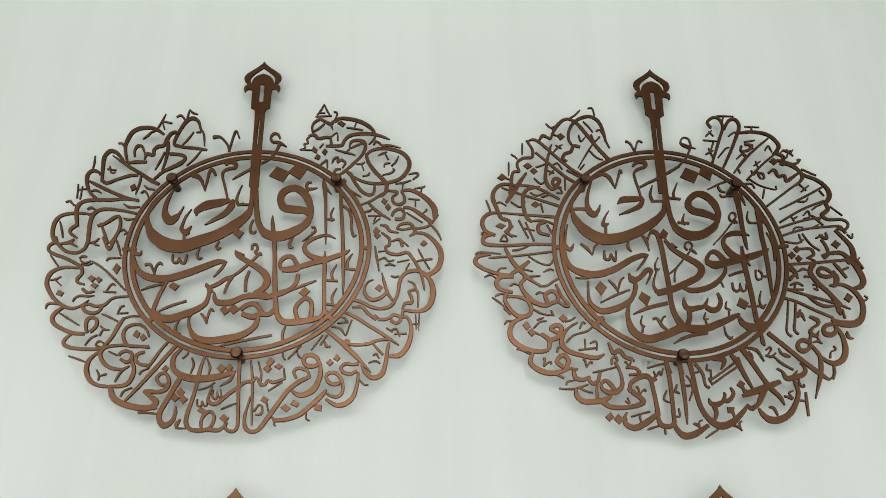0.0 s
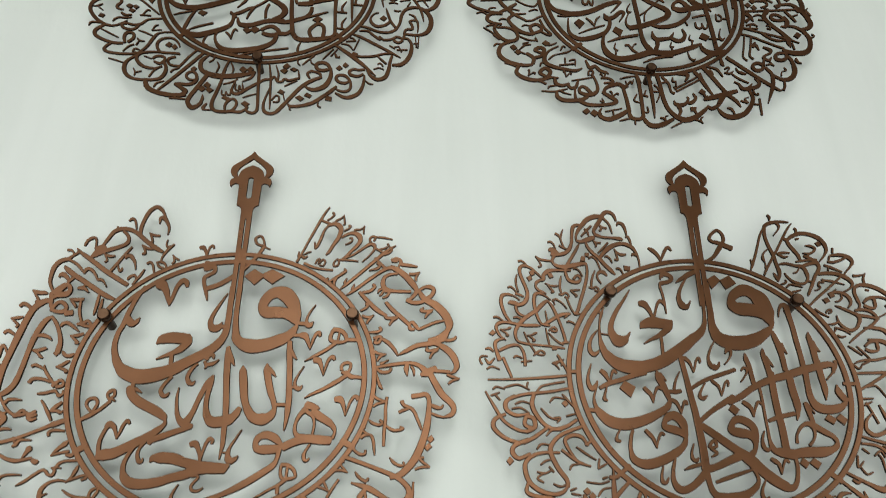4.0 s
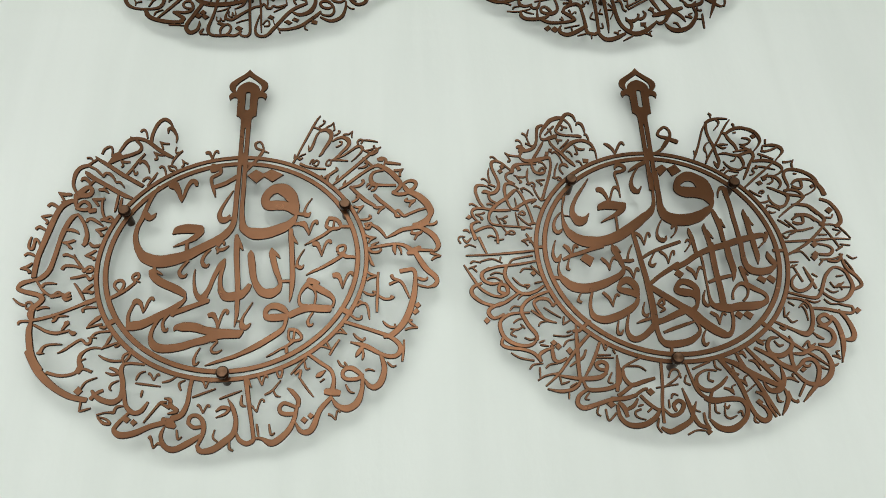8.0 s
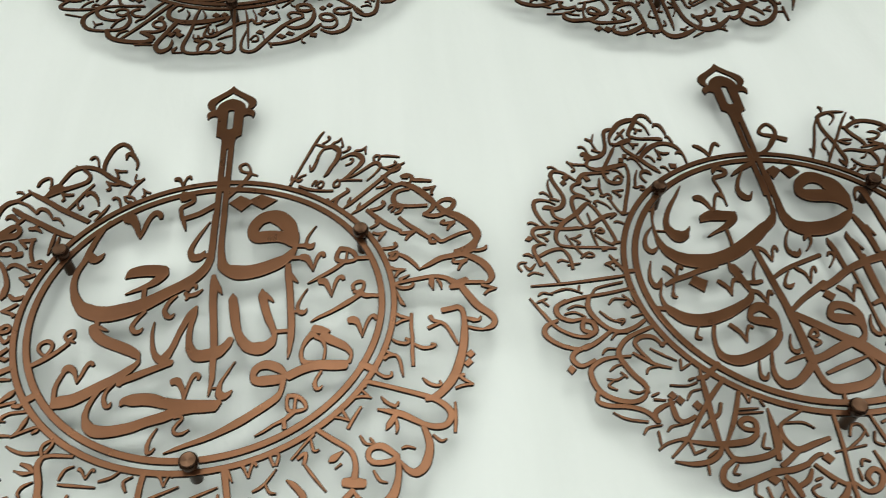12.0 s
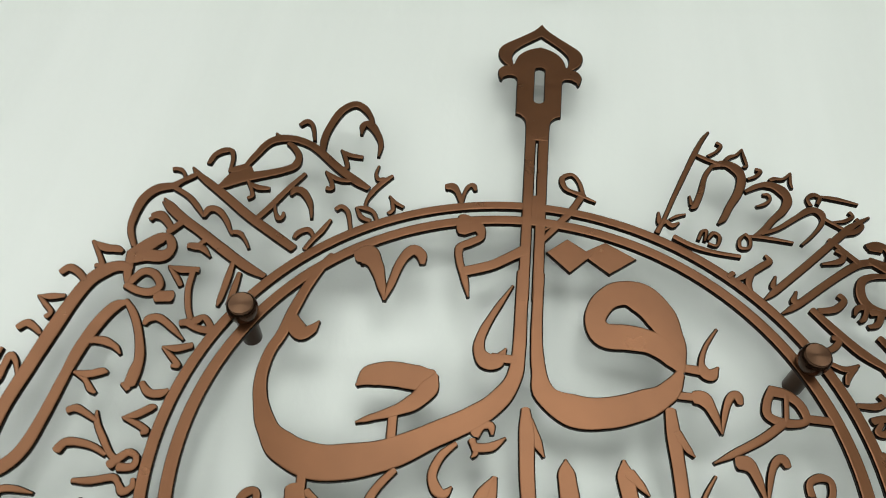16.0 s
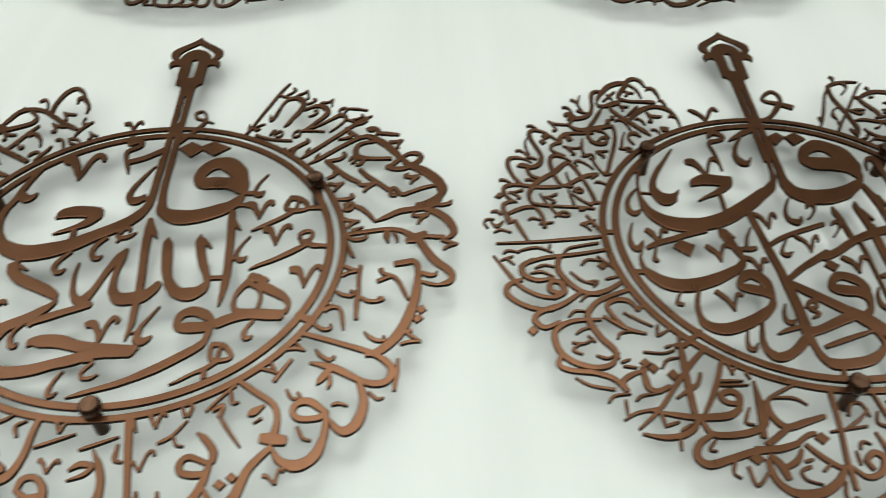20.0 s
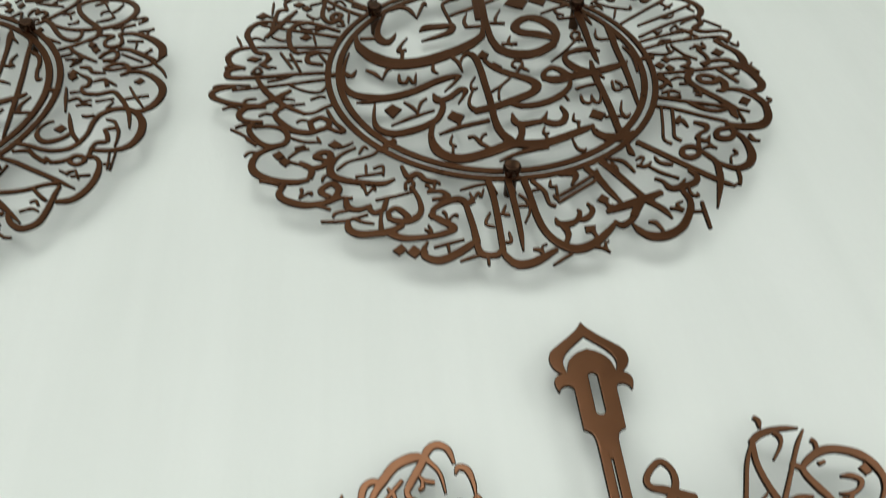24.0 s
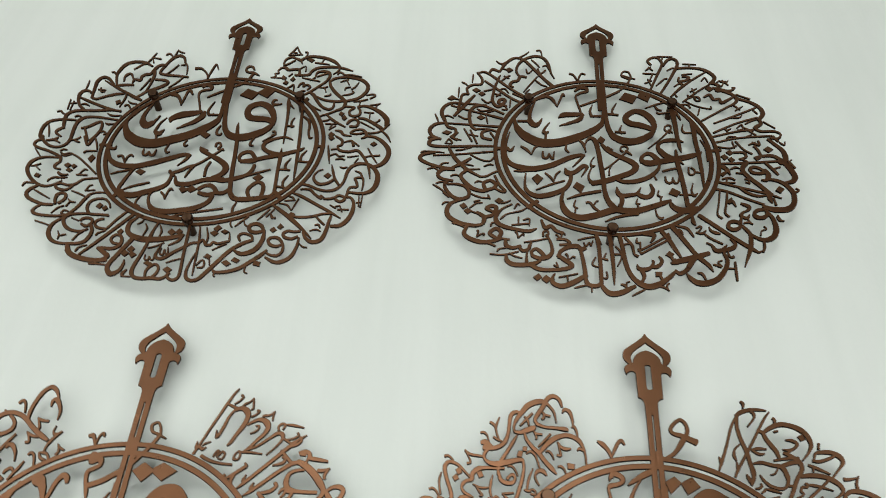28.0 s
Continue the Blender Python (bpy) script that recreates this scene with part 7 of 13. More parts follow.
    pen(m, "81.9,184.1 102.7,183.7", 0.94, 1.64, 1.24, 0.7)
    pen(m, "90.1,183.4 87.3,174.9", 0.94, 1.64, 1.24, 0.7)
    pen(m, "105.0,159.4 121.3,161.3 138.1,158.3 148.2,149.3 150.6,139.6 142.3,128.9", 2.91, 3.68, 4.37, 4.37, 2.91)
    pen(m, "113.6,168.7 131.6,168.2", 0.94, 1.64, 1.24, 0.7)
    pen(m, "122.6,168.9 121.3,161.3", 0.94, 1.64, 1.24, 0.7)
    pen(m, "64.0,153.8 72.2,162.1", 0.94, 1.64, 1.24, 0.7)
    pen(m, "68.6,161.3 73.7,154.0", 0.94, 1.64, 1.24, 0.7)
    pen(m, "59.7,148.0 78.1,146.6", 0.94, 1.64, 1.24, 0.7)
    pen(m, "72.5,146.5 67.1,133.4", 0.94, 1.64, 1.24, 0.7)
    pen(m, "60.2,127.6 69.9,133.4", 0.94, 1.64, 1.24, 0.7)
    pen(m, "64.9,136.6 68.3,123.0", 0.94, 1.64, 1.24, 0.7)
    pen(m, "91.7,154.2 100.3,160.1 103.6,155.2", 0.94, 1.64, 1.24, 0.7)
    pen(m, "74.4,123.1 85.4,136.1 90.4,137.9", 0.94, 1.64, 1.24, 0.7)
    pen(m, "109.7,146.3 123.3,149.0", 0.94, 1.64, 1.24, 0.7)
    pen(m, "105.3,140.5 104.0,133.2 113.3,134.9 118.5,141.5 109.8,143.0", 2.13, 2.91, 2.13)
    pen(m, "114.4,141.5 120.8,135.1", 0.94, 1.64, 1.24, 0.7)
    pen(m, "140.5,152.5 120.1,135.1 103.7,118.7 90.0,101.9", 1.45, 2.13, 2.91, 1.45)
    pen(m, "95.4,109.8 97.5,101.9", 1.54, 1.54)
    pen(m, "96.7,121.8 105.4,129.2 110.1,124.4", 0.94, 1.64, 1.24, 0.7)
    pen(m, "103.3,133.1 108.4,122.0", 0.94, 1.64, 1.24, 0.7)
    pen(m, "149.5,133.9 126.8,115.0 104.0,92.7", 1.27, 1.88, 1.88)
    pen(m, "133.1,134.5 138.4,141.0 140.9,132.1", 0.94, 1.64, 1.24, 0.7)
    pen(m, "115.5,112.5 124.8,119.0", 0.94, 1.64, 1.24, 0.7)
    pen(m, "118.7,118.9 120.8,107.8", 0.94, 1.64, 1.24, 0.7)
    pen(m, "143.5,131.3 153.4,125.9 149.3,115.4 159.9,117.1", 3.68, 4.37, 2.13)
    dot(m, "135.7,119.2 140.8,124.0 145.8,118.5 140.2,113.7")
    pen(m, "159.5,136.5 162.6,130.8 167.0,135.8", 0.94, 1.64, 1.24, 0.7)
    pen(m, "162.7,131.7 165.9,126.8", 0.94, 1.64, 1.24, 0.7)
    pen(m, "149.8,117.8 160.5,113.1 169.3,106.1 170.6,96.0 161.9,86.5", 2.91, 3.68, 3.68, 2.13)
    pen(m, "131.3,102.4 139.0,107.2 142.7,97.9 149.7,99.5 150.9,91.8 158.6,96.6 168.2,103.8", 2.13, 3.68, 2.91, 3.68, 2.13)
    pen(m, "170.1,93.6 146.6,76.3 121.8,57.6", 1.88, 1.88, 1.88)
    pen(m, "111.4,105.8 113.3,100.8 117.6,105.1 119.3,99.3 120.0,95.2", 1.3, 2.8, 2.4, 2.4, 1.2)
    pen(m, "120.0,102.7 124.5,101.1 124.9,95.3 120.0,95.2", 1.5, 2.7, 1.5, 1.4)
    pen(m, "105.7,95.0 118.1,85.1 135.3,79.9 136.8,84.6", 1.14, 1.14)
    pen(m, "122.6,80.5 118.3,67.4", 0.94, 1.64, 1.24, 0.7)
    pen(m, "100.4,87.1 108.4,87.2 111.3,81.1", 1.88, 1.27)
    pen(m, "164.5,88.9 171.8,78.9", 0.94, 1.64, 1.24, 0.7)
    pen(m, "165.5,77.3 176.0,85.9", 0.94, 1.64, 1.24, 0.7)


medallion_b()


def medallion_c():
    m = medallion("c", "copper-coloured round metal medallion of cut calligraphy with wide open letters", 1.15, 1.0, -3.4, (-0.3, -0.7, 140.9, 134, 127.3, 121.3), [(-0.1193, 0.0574), (0.1146, 0.0638), (0.0019, -0.1277)])
    pen(m, "-4.4,94.5 -4.1,73.9 -3.8,56.3 -5.0,42.8 -10.7,32.1 -19.9,23.6 -34.3,14.5 -49.7,5.2 -65.1,0.1 -77.7,-1.4 -90.2,2.7 -98.2,10.3 -103.6,21.7 -105.5,31.8 -104.6,42.2 -101.7,51.0 -99.5,62.7 -96.1,75.6 -91.6,87.1 -88.9,92.2", 5.04, 4.94, 5.14, 6.04, 8.04, 9.24, 9.84, 11.84, 13.84, 13.84, 11.84, 7.54, 5.24, 4.54, 4.24, 4.34, 4.44, 3.84, 3.24, 2.94)
    pen(m, "-99.8,58.0 -94.5,52.4 -90.6,53.6 -87.7,58.4", 6.24, 7.24, 4.64, 0.7)
    pen(m, "2.6,94.4 2.7,76.2 3.1,61.5 4.6,47.9 7.9,37.0 19.6,31.4 32.5,32.3 46.4,37.6 56.5,44.2 61.7,53.0", 4.34, 4.24, 4.54, 5.54, 8.94, 13.84, 12.84, 11.84, 8.44, 3.74)
    pen(m, "62.8,54.7 59.5,68.1 54.4,79.7 46.9,87.5 38.2,88.9 30.6,83.4 27.2,73.8 31.5,67.3 41.0,67.3 51.0,66.0 59.1,59.9 62.4,53.8", 3.04, 9.84, 13.84, 14.84, 11.84, 9.84, 8.74, 11.84, 11.84, 10.84, 8.54, 2.54)
    pen(m, "-67.0,31.5 -61.8,36.5 -53.7,38.2 -43.7,37.8 -37.2,39.0", 1.14, 9.44, 10.84, 10.84, 6.24)
    pen(m, "-36.3,39.8 -38.5,33.7 -43.4,27.2 -50.8,22.3 -58.7,18.7 -64.6,15.9", 2.34, 7.64, 6.54, 4.24, 2.64, 0.68)
    pen(m, "-50.8,21.5 -50.1,11.3", 3.34, 3.34)
    pen(m, "-8.4,86.6 -15.0,73.0 -19.5,61.5 -20.2,53.8 -17.0,49.1 -12.7,49.1 -9.2,55.5", 0.66, 2.54, 3.44, 4.54, 7.24, 6.04, 0.7)
    pen(m, "-14.4,50.8 -5.4,50.8", 3.74, 3.74)
    pen(m, "-77.7,93.1 -73.5,94.1 -69.0,89.4 -65.4,80.7 -62.6,72.1", 6.24, 10.84, 6.24, 4.04, 0.84)
    pen(m, "-62.6,72.1 -60.7,82.0 -58.3,93.1 -54.2,99.7 -50.2,97.8 -48.8,93.1", 0.94, 3.24, 3.84, 5.14, 4.74, 2.34)
    pen(m, "-32.6,121.0 -33.6,113.1 -26.9,116.5 -24.6,111.1 -29.0,107.3 -33.5,103.9 -32.9,96.8 -29.7,87.5 -27.2,78.4", 6.24, 4.04, 5.44, 3.34, 3.64, 3.44, 3.04, 3.04, 0.7)
    pen(m, "-30.5,91.2 -19.1,95.9 -12.2,100.6 -4.5,106.3", 4.64, 4.64, 4.54, 5.04)
    pen(m, "63.2,56.0 70.4,55.6", 3.44, 3.84)
    pen(m, "78.0,76.1 72.9,67.3 70.7,59.9 71.7,55.2 74.3,54.3 77.3,58.1", 0.7, 1.54, 2.14, 5.04, 5.14, 0.7)
    pen(m, "60.4,43.4 66.9,43.4", 3.24, 3.24)
    pen(m, "66.9,43.4 70.5,43.0 73.7,38.0 76.6,29.1", 5.34, 6.44, 3.84, 0.7)
    pen(m, "76.6,29.1 78.7,38.9 81.1,45.1 83.8,46.3 84.9,43.0", 0.76, 2.34, 2.94, 4.14, 2.34)
    pen(m, "97.3,50.1 103.5,49.3 108.6,45.1 109.7,38.6 101.4,36.9 95.3,39.3 95.5,45.1 97.7,50.1", 4.64, 4.24, 3.84, 2.64, 3.64, 3.44, 3.04, 3.14)
    pen(m, "103.4,48.9 102.2,37.7", 1.74, 1.74)
    pen(m, "100.7,36.5 92.7,29.6 82.4,22.8 72.7,16.9", 3.14, 3.14, 2.84, 0.7)
    pen(m, "110.1,39.8 120.5,39.8", 3.24, 3.24)
    pen(m, "81.7,18.1 85.1,18.1 88.0,14.2 91.2,3.2", 5.04, 6.14, 3.74, 0.7)
    pen(m, "91.2,3.2 93.7,15.0 96.2,20.5 98.9,21.6 100.4,19.0", 0.71, 2.24, 2.84, 3.94, 2.44)
    pen(m, "-18.4,16.9 -15.9,20.4 -12.7,21.2 -11.7,17.7", 3.84, 2.54, 3.24, 1.14)
    pen(m, "-19.2,14.5 -17.4,9.9 -18.7,7.6", 2.74, 2.04, 0.7)
    pen(m, "-18.2,11.5 -11.8,12.6 -6.5,16.9", 3.44, 3.34, 0.7)
    pen(m, "-25.2,12.2 -30.1,6.8 -32.6,-0.8 -30.4,-6.4 -27.3,-7.5 -24.9,-4.6", 1.74, 2.94, 3.24, 4.14, 3.24, 0.7)
    pen(m, "-46.8,-0.9 -51.9,-7.7 -54.5,-14.3 -52.0,-19.0 -48.8,-19.3 -46.3,-16.0", 2.34, 2.94, 3.24, 3.74, 3.14, 0.7)
    pen(m, "-80.7,-6.0 -80.0,-11.9", 3.24, 3.24)
    pen(m, "-82.1,-12.0 -80.3,-17.7 -75.3,-23.1 -68.7,-27.3 -56.0,-33.5 -48.1,-38.6 -45.1,-43.1", 6.84, 7.44, 7.94, 8.24, 8.14, 6.44, 1.64)
    pen(m, "-77.7,-13.0 -74.4,-15.1 -71.0,-17.0", 2.94, 2.24, 0.7)
    pen(m, "-44.9,-41.7 -45.7,-46.5 -51.5,-52.5 -58.5,-58.2 -68.1,-63.7 -76.3,-68.6 -85.1,-73.1 -93.1,-74.5 -97.4,-76.7", 1.34, 3.34, 6.04, 7.44, 8.04, 8.34, 9.24, 9.84, 6.04)
    pen(m, "-97.2,-73.6 -98.7,-63.4 -97.1,-55.2 -94.5,-48.5", 3.54, 3.04, 2.94, 2.74)
    pen(m, "-95.8,-49.9 -93.2,-47.2 -89.4,-48.8 -86.6,-53.8 -84.7,-60.0", 3.64, 6.04, 4.24, 2.34, 0.7)
    pen(m, "-84.7,-60.0 -82.8,-53.4 -80.9,-46.8 -78.3,-43.6 -75.9,-46.0", 0.7, 2.34, 2.74, 3.34, 1.94)
    pen(m, "-55.6,-63.9 -53.8,-61.0 -45.3,-57.0 -33.8,-52.3 -22.2,-47.9", 3.24, 4.44, 5.44, 4.84, 4.14)
    pen(m, "-58.6,-62.4 -62.5,-67.3 -63.7,-73.3 -61.4,-79.4 -59.0,-80.0 -58.2,-76.9", 1.44, 2.24, 2.64, 3.44, 2.34, 0.7)
    pen(m, "-113.0,-35.1 -117.6,-29.8 -117.1,-24.9 -112.4,-23.0 -108.6,-26.2 -109.2,-32.2 -112.5,-36.4", 1.84, 2.14, 2.74, 3.04, 2.44, 2.54, 1.64)
    pen(m, "-120.8,-43.7 -113.0,-39.1 -104.8,-33.2 -97.3,-25.4", 3.04, 3.84, 3.04, 2.74)
    pen(m, "-97.6,-25.0 -101.1,-19.7 -99.1,-16.0 -95.8,-15.3 -94.9,-20.0 -97.0,-22.6 -92.9,-25.4", 1.94, 2.24, 3.24, 2.44, 2.44, 2.44, 1.14)
    pen(m, "0.4,29.7 1.5,19.3 2.5,3.8 4.3,-11.0 6.1,-25.4 7.3,-37.5 7.9,-52.7 8.5,-62.4 8.0,-70.3 7.4,-76.9", 3.34, 5.84, 5.44, 5.04, 4.94, 4.84, 4.14, 3.54, 2.04, 0.7)
    pen(m, "1.4,25.3 5.0,17.8 8.5,11.2", 4.24, 3.94, 0.7)
    pen(m, "-9.6,1.1 -13.2,-6.7 -17.2,-16.6 -20.0,-25.6 -22.4,-34.4 -26.8,-43.6 -30.0,-46.7", 1.14, 5.44, 4.34, 3.84, 4.24, 6.54, 5.34)
    pen(m, "-9.0,1.1 -10.1,-7.4 -11.7,-18.4 -11.4,-29.0 -9.1,-37.7 -3.9,-43.0 2.9,-43.0 9.7,-41.2 15.4,-36.5 18.8,-29.9", 1.04, 3.54, 3.74, 4.04, 6.24, 9.44, 9.84, 9.84, 6.44, 4.14)
    pen(m, "16.7,11.2 17.3,5.1 19.1,-5.4 21.3,-18.2 23.7,-25.9 27.4,-33.2 32.7,-38.7 40.1,-40.0 46.7,-36.9 50.2,-30.7", 0.7, 6.44, 7.04, 6.34, 5.74, 7.24, 8.94, 10.84, 7.74, 4.04)
    pen(m, "38.6,13.7 39.4,7.1 41.2,-1.6 44.7,-13.4 48.3,-22.3 50.3,-30.0", 1.14, 6.54, 5.94, 5.64, 4.54, 3.54)
    pen(m, "40.7,8.6 44.4,5.2 47.9,1.1", 4.64, 3.14, 0.7)
    pen(m, "50.8,-26.1 60.2,-26.0", 3.04, 3.04)
    pen(m, "57.1,36.7 58.0,25.5 59.5,11.8 60.7,-3.4 61.9,-17.9 62.0,-30.3 61.6,-40.5 60.6,-50.2", 4.14, 5.34, 4.94, 4.84, 5.04, 4.84, 3.04, 0.7)
    pen(m, "59.4,27.5 62.6,21.9 65.5,18.4", 3.14, 2.84, 0.7)
    pen(m, "72.9,11.8 68.7,4.2 66.0,-3.3 66.8,-8.9 69.5,-10.2 71.3,-9.9 73.0,-6.9", 0.7, 1.34, 2.24, 3.24, 4.64, 2.84, 0.7)
    pen(m, "62.8,-8.8 66.4,-9.2", 2.44, 2.44)
    pen(m, "107.8,8.9 107.7,13.5 111.8,16.2 115.7,15.1 115.4,9.7 112.3,5.2 108.5,7.1", 2.74, 2.34, 2.94, 2.44, 2.24, 3.14, 3.04)
    pen(m, "112.7,3.6 103.3,-3.1 91.7,-10.5 82.2,-15.3 76.0,-19.2", 3.24, 3.94, 2.94, 2.24, 0.7)
    pen(m, "111.8,6.7 116.9,2.6 122.4,2.2 126.6,1.5", 4.14, 4.14, 2.94, 2.94)
    pen(m, "104.3,-20.1 108.2,-20.0 111.6,-24.7 114.0,-35.4", 5.24, 6.44, 3.44, 0.7)
    pen(m, "114.0,-35.4 116.9,-24.6 120.2,-17.9 123.3,-17.1 124.4,-20.4", 0.8, 2.04, 2.54, 3.54, 1.84)
    pen(m, "-38.5,-11.3 -38.7,-20.3 -37.5,-29.3 -35.2,-37.9 -31.3,-43.6 -27.0,-46.3 -21.0,-47.6", 0.7, 1.94, 2.54, 3.64, 5.44, 6.04, 3.84)
    pen(m, "78.5,-25.5 83.2,-27.0 87.9,-28.3 90.8,-28.7", 6.64, 6.64, 4.44, 0.94)
    pen(m, "78.7,-29.8 74.1,-34.3 70.6,-42.1 70.3,-49.8 73.0,-54.3 78.4,-56.3", 6.34, 3.64, 2.34, 2.84, 4.14, 6.74)
    pen(m, "80.3,-32.6 85.2,-36.6 87.1,-43.6 86.2,-52.6", 3.64, 2.84, 1.84, 1.84)
    pen(m, "85.2,-31.1 91.2,-36.2 98.9,-40.9 104.2,-45.8 105.8,-51.1 104.0,-56.4", 5.74, 7.14, 6.34, 4.14, 2.14, 2.84)
    pen(m, "102.0,-58.3 94.0,-58.0 83.2,-57.1 76.2,-58.5 69.4,-60.8 61.3,-65.0", 7.34, 8.04, 7.94, 6.74, 6.94, 6.74)
    pen(m, "59.7,-62.8 53.2,-56.8 45.8,-54.2 39.3,-56.6 37.1,-62.4 39.5,-66.9 45.1,-67.4 53.2,-67.0 58.9,-66.3", 3.34, 6.94, 7.04, 5.54, 4.34, 6.44, 8.04, 7.74, 6.44)
    pen(m, "58.3,-67.6 57.1,-76.3 53.5,-82.2 44.1,-89.2 30.5,-98.2 12.3,-107.6 -6.1,-113.8 -17.3,-117.8", 4.04, 3.34, 5.14, 5.74, 5.74, 3.94, 2.84, 0.7)
    pen(m, "84.7,-62.3 81.5,-68.0 80.3,-72.7 81.6,-76.1 83.8,-76.3 85.7,-74.2", 1.74, 1.94, 2.94, 3.24, 2.14, 0.7)
    pen(m, "61.9,-80.6 67.8,-81.1 73.3,-85.6 74.4,-91.2 66.8,-92.8 62.8,-91.3 61.6,-86.1 61.9,-81.2", 3.14, 3.24, 2.74, 2.14, 3.04, 2.44, 2.04, 2.24)
    pen(m, "67.4,-82.0 66.9,-92.5", 1.94, 1.94)
    pen(m, "66.2,-93.4 60.9,-98.4 53.9,-101.9 46.8,-106.6 41.2,-109.7", 3.34, 2.74, 1.94, 1.64, 0.7)
    pen(m, "60.3,-98.9 60.9,-105.5", 2.84, 2.74)
    pen(m, "-51.7,-80.3 -49.1,-76.8 -42.5,-76.1 -32.4,-76.6 -22.3,-79.9 -12.3,-82.3 -1.0,-84.2 13.0,-84.7", 0.71, 6.44, 9.44, 9.34, 8.04, 8.64, 9.84, 8.54)
    pen(m, "-1.0,-85.4 -12.3,-86.9 -20.5,-90.6 -31.5,-93.6 -42.5,-97.3 -54.9,-99.2 -64.1,-98.4 -70.0,-94.7 -73.4,-87.5 -73.4,-80.5 -71.2,-73.4 -67.8,-66.9 -64.1,-63.4", 7.34, 7.94, 7.84, 7.24, 7.84, 8.34, 8.64, 7.04, 3.94, 3.34, 3.14, 2.94, 2.04)
    pen(m, "23.5,-49.9 19.0,-58.4 15.4,-65.5 14.2,-71.8 15.4,-76.5 17.9,-77.7 20.7,-76.4 23.3,-73.3", 0.7, 1.54, 2.04, 3.44, 5.94, 5.64, 3.64, 0.7)
    pen(m, "9.7,-70.7 13.7,-70.6", 1.34, 1.34)
    pen(m, "11.9,-84.7 15.8,-81.4", 7.64, 3.64)
    pen(m, "-19.2,-63.9 -15.5,-63.3 -12.2,-67.3 -9.7,-73.7 -9.0,-78.3", 4.64, 5.74, 3.54, 2.64, 2.04)
    pen(m, "-9.0,-78.3 -7.6,-69.6 -5.9,-62.6 -3.4,-58.7 -0.8,-59.9 -1.1,-63.1", 1.74, 2.04, 2.44, 3.34, 2.74, 1.54)
    pen(m, "-14.0,-92.3 -9.3,-91.3 -8.4,-93.4 -11.4,-97.2 -13.0,-100.7 -11.2,-103.9 -6.8,-104.1 -2.5,-101.4", 1.24, 1.84, 1.74, 2.04, 1.94, 2.34, 2.04, 0.7)
    pen(m, "-23.8,-98.9 -27.1,-105.2 -28.6,-111.5 -27.8,-116.5", 0.7, 1.74, 2.44, 2.64)
    pen(m, "-28.1,-116.8 -25.5,-116.2 -23.4,-113.4", 2.04, 1.74, 0.7)
    dot(m, "5.4,106.3 14.2,114.5 25.5,107.2 15.9,96.7")
    dot(m, "20.5,107.6 31.3,114.9 44.9,107.6 33.3,98.2")
    pen(m, "20.3,142.0 13.0,144.2 10.7,150.5 15.2,153.6 18.8,149.4 21.0,141.1", 1.68, 2.36, 1.68, 1.68)
    pen(m, "12.6,144.2 26.8,138.0", 1.14, 1.84, 1.44, 0.7)
    pen(m, "21.0,142.0 14.3,128.4 3.5,118.4", 2.44, 1.74, 0.94)
    pen(m, "-118.4,-72.3 -109.4,-66.7", 5.17, 5.17)
    pen(m, "112.6,-58.2 123.4,-64.4", 5.34, 5.34)
    pen(m, "-43.5,137.9 -40.4,138.3 -37.7,135.0 -35.5,129.2", 2.94, 4.11, 2.36, 1.78)
    pen(m, "-35.5,129.2 -34.6,135.4 -33.2,139.5 -31.0,140.6 -29.6,137.7", 1.68, 1.39, 1.78, 2.46, 1.3)
    pen(m, "-176.9,85.7 -181.4,94.0 -182.5,101.9 -181.7,111.9 -177.4,118.7 -170.1,121.4", 2.16, 2.76, 3.44, 4.47, 4.64, 3.78)
    pen(m, "-170.1,121.4 -167.1,124.9 -162.8,128.7 -161.2,130.0", 3.91, 2.56, 2.65, 0.91)
    pen(m, "-173.6,131.6 -170.6,131.7 -167.8,129.7 -166.3,126.5", 1.94, 2.14, 1.34, 1.04)
    pen(m, "-169.3,120.4 -161.8,116.4 -156.4,111.6 -151.1,105.4", 2.17, 2.26, 2.36, 1)
    pen(m, "-151.1,105.4 -150.0,110.1 -145.8,110.1 -140.8,105.3 -136.8,98.8", 1.2, 3.43, 2.94, 2.26, 1.2)
    pen(m, "-136.2,97.4 -135.5,98.6 -132.6,98.5 -129.2,95.2 -126.4,90.9", 1, 2.36, 2.26, 1.2, 0.7)
    pen(m, "-164.6,133.7 -161.3,130.3 -154.4,125.4 -145.0,118.9 -131.7,109.1 -119.3,101.3 -107.1,93.7", 0.7, 2.36, 3.53, 4.01, 4.21, 4.21, 3.82)
    pen(m, "-172.1,111.6 -166.9,106.7 -158.6,101.5 -149.3,96.4 -136.9,89.4", 0.7, 2.17, 3.33, 3.62, 3.23)
    pen(m, "-174.5,100.8 -172.9,102.6 -169.2,101.6 -165.3,97.9 -163.8,95.6", 2.14, 2.14, 1.74, 1.24, 0.71)
    pen(m, "-164.2,94.3 -160.1,99.7", 2.04, 2.04)
    pen(m, "-150.5,122.9 -144.5,126.8 -137.5,131.3 -127.5,135.2 -120.0,138.8 -116.7,142.1 -116.5,147.6 -119.9,152.6 -123.2,155.1", 2.25, 3.78, 4.98, 4.13, 3.78, 3.7, 2.76, 2.68, 2.08)
    pen(m, "-140.1,138.0 -137.0,145.7 -133.3,153.6 -128.6,157.3 -121.7,158.3 -114.2,156.4 -107.8,152.6 -96.1,142.6 -86.5,135.9 -79.9,132.1", 2.33, 3.27, 3.87, 4.47, 4.04, 3.78, 3.78, 3.87, 4.22, 2.59)
    pen(m, "-130.6,160.8 -128.4,158.5", 0.7, 2.34)
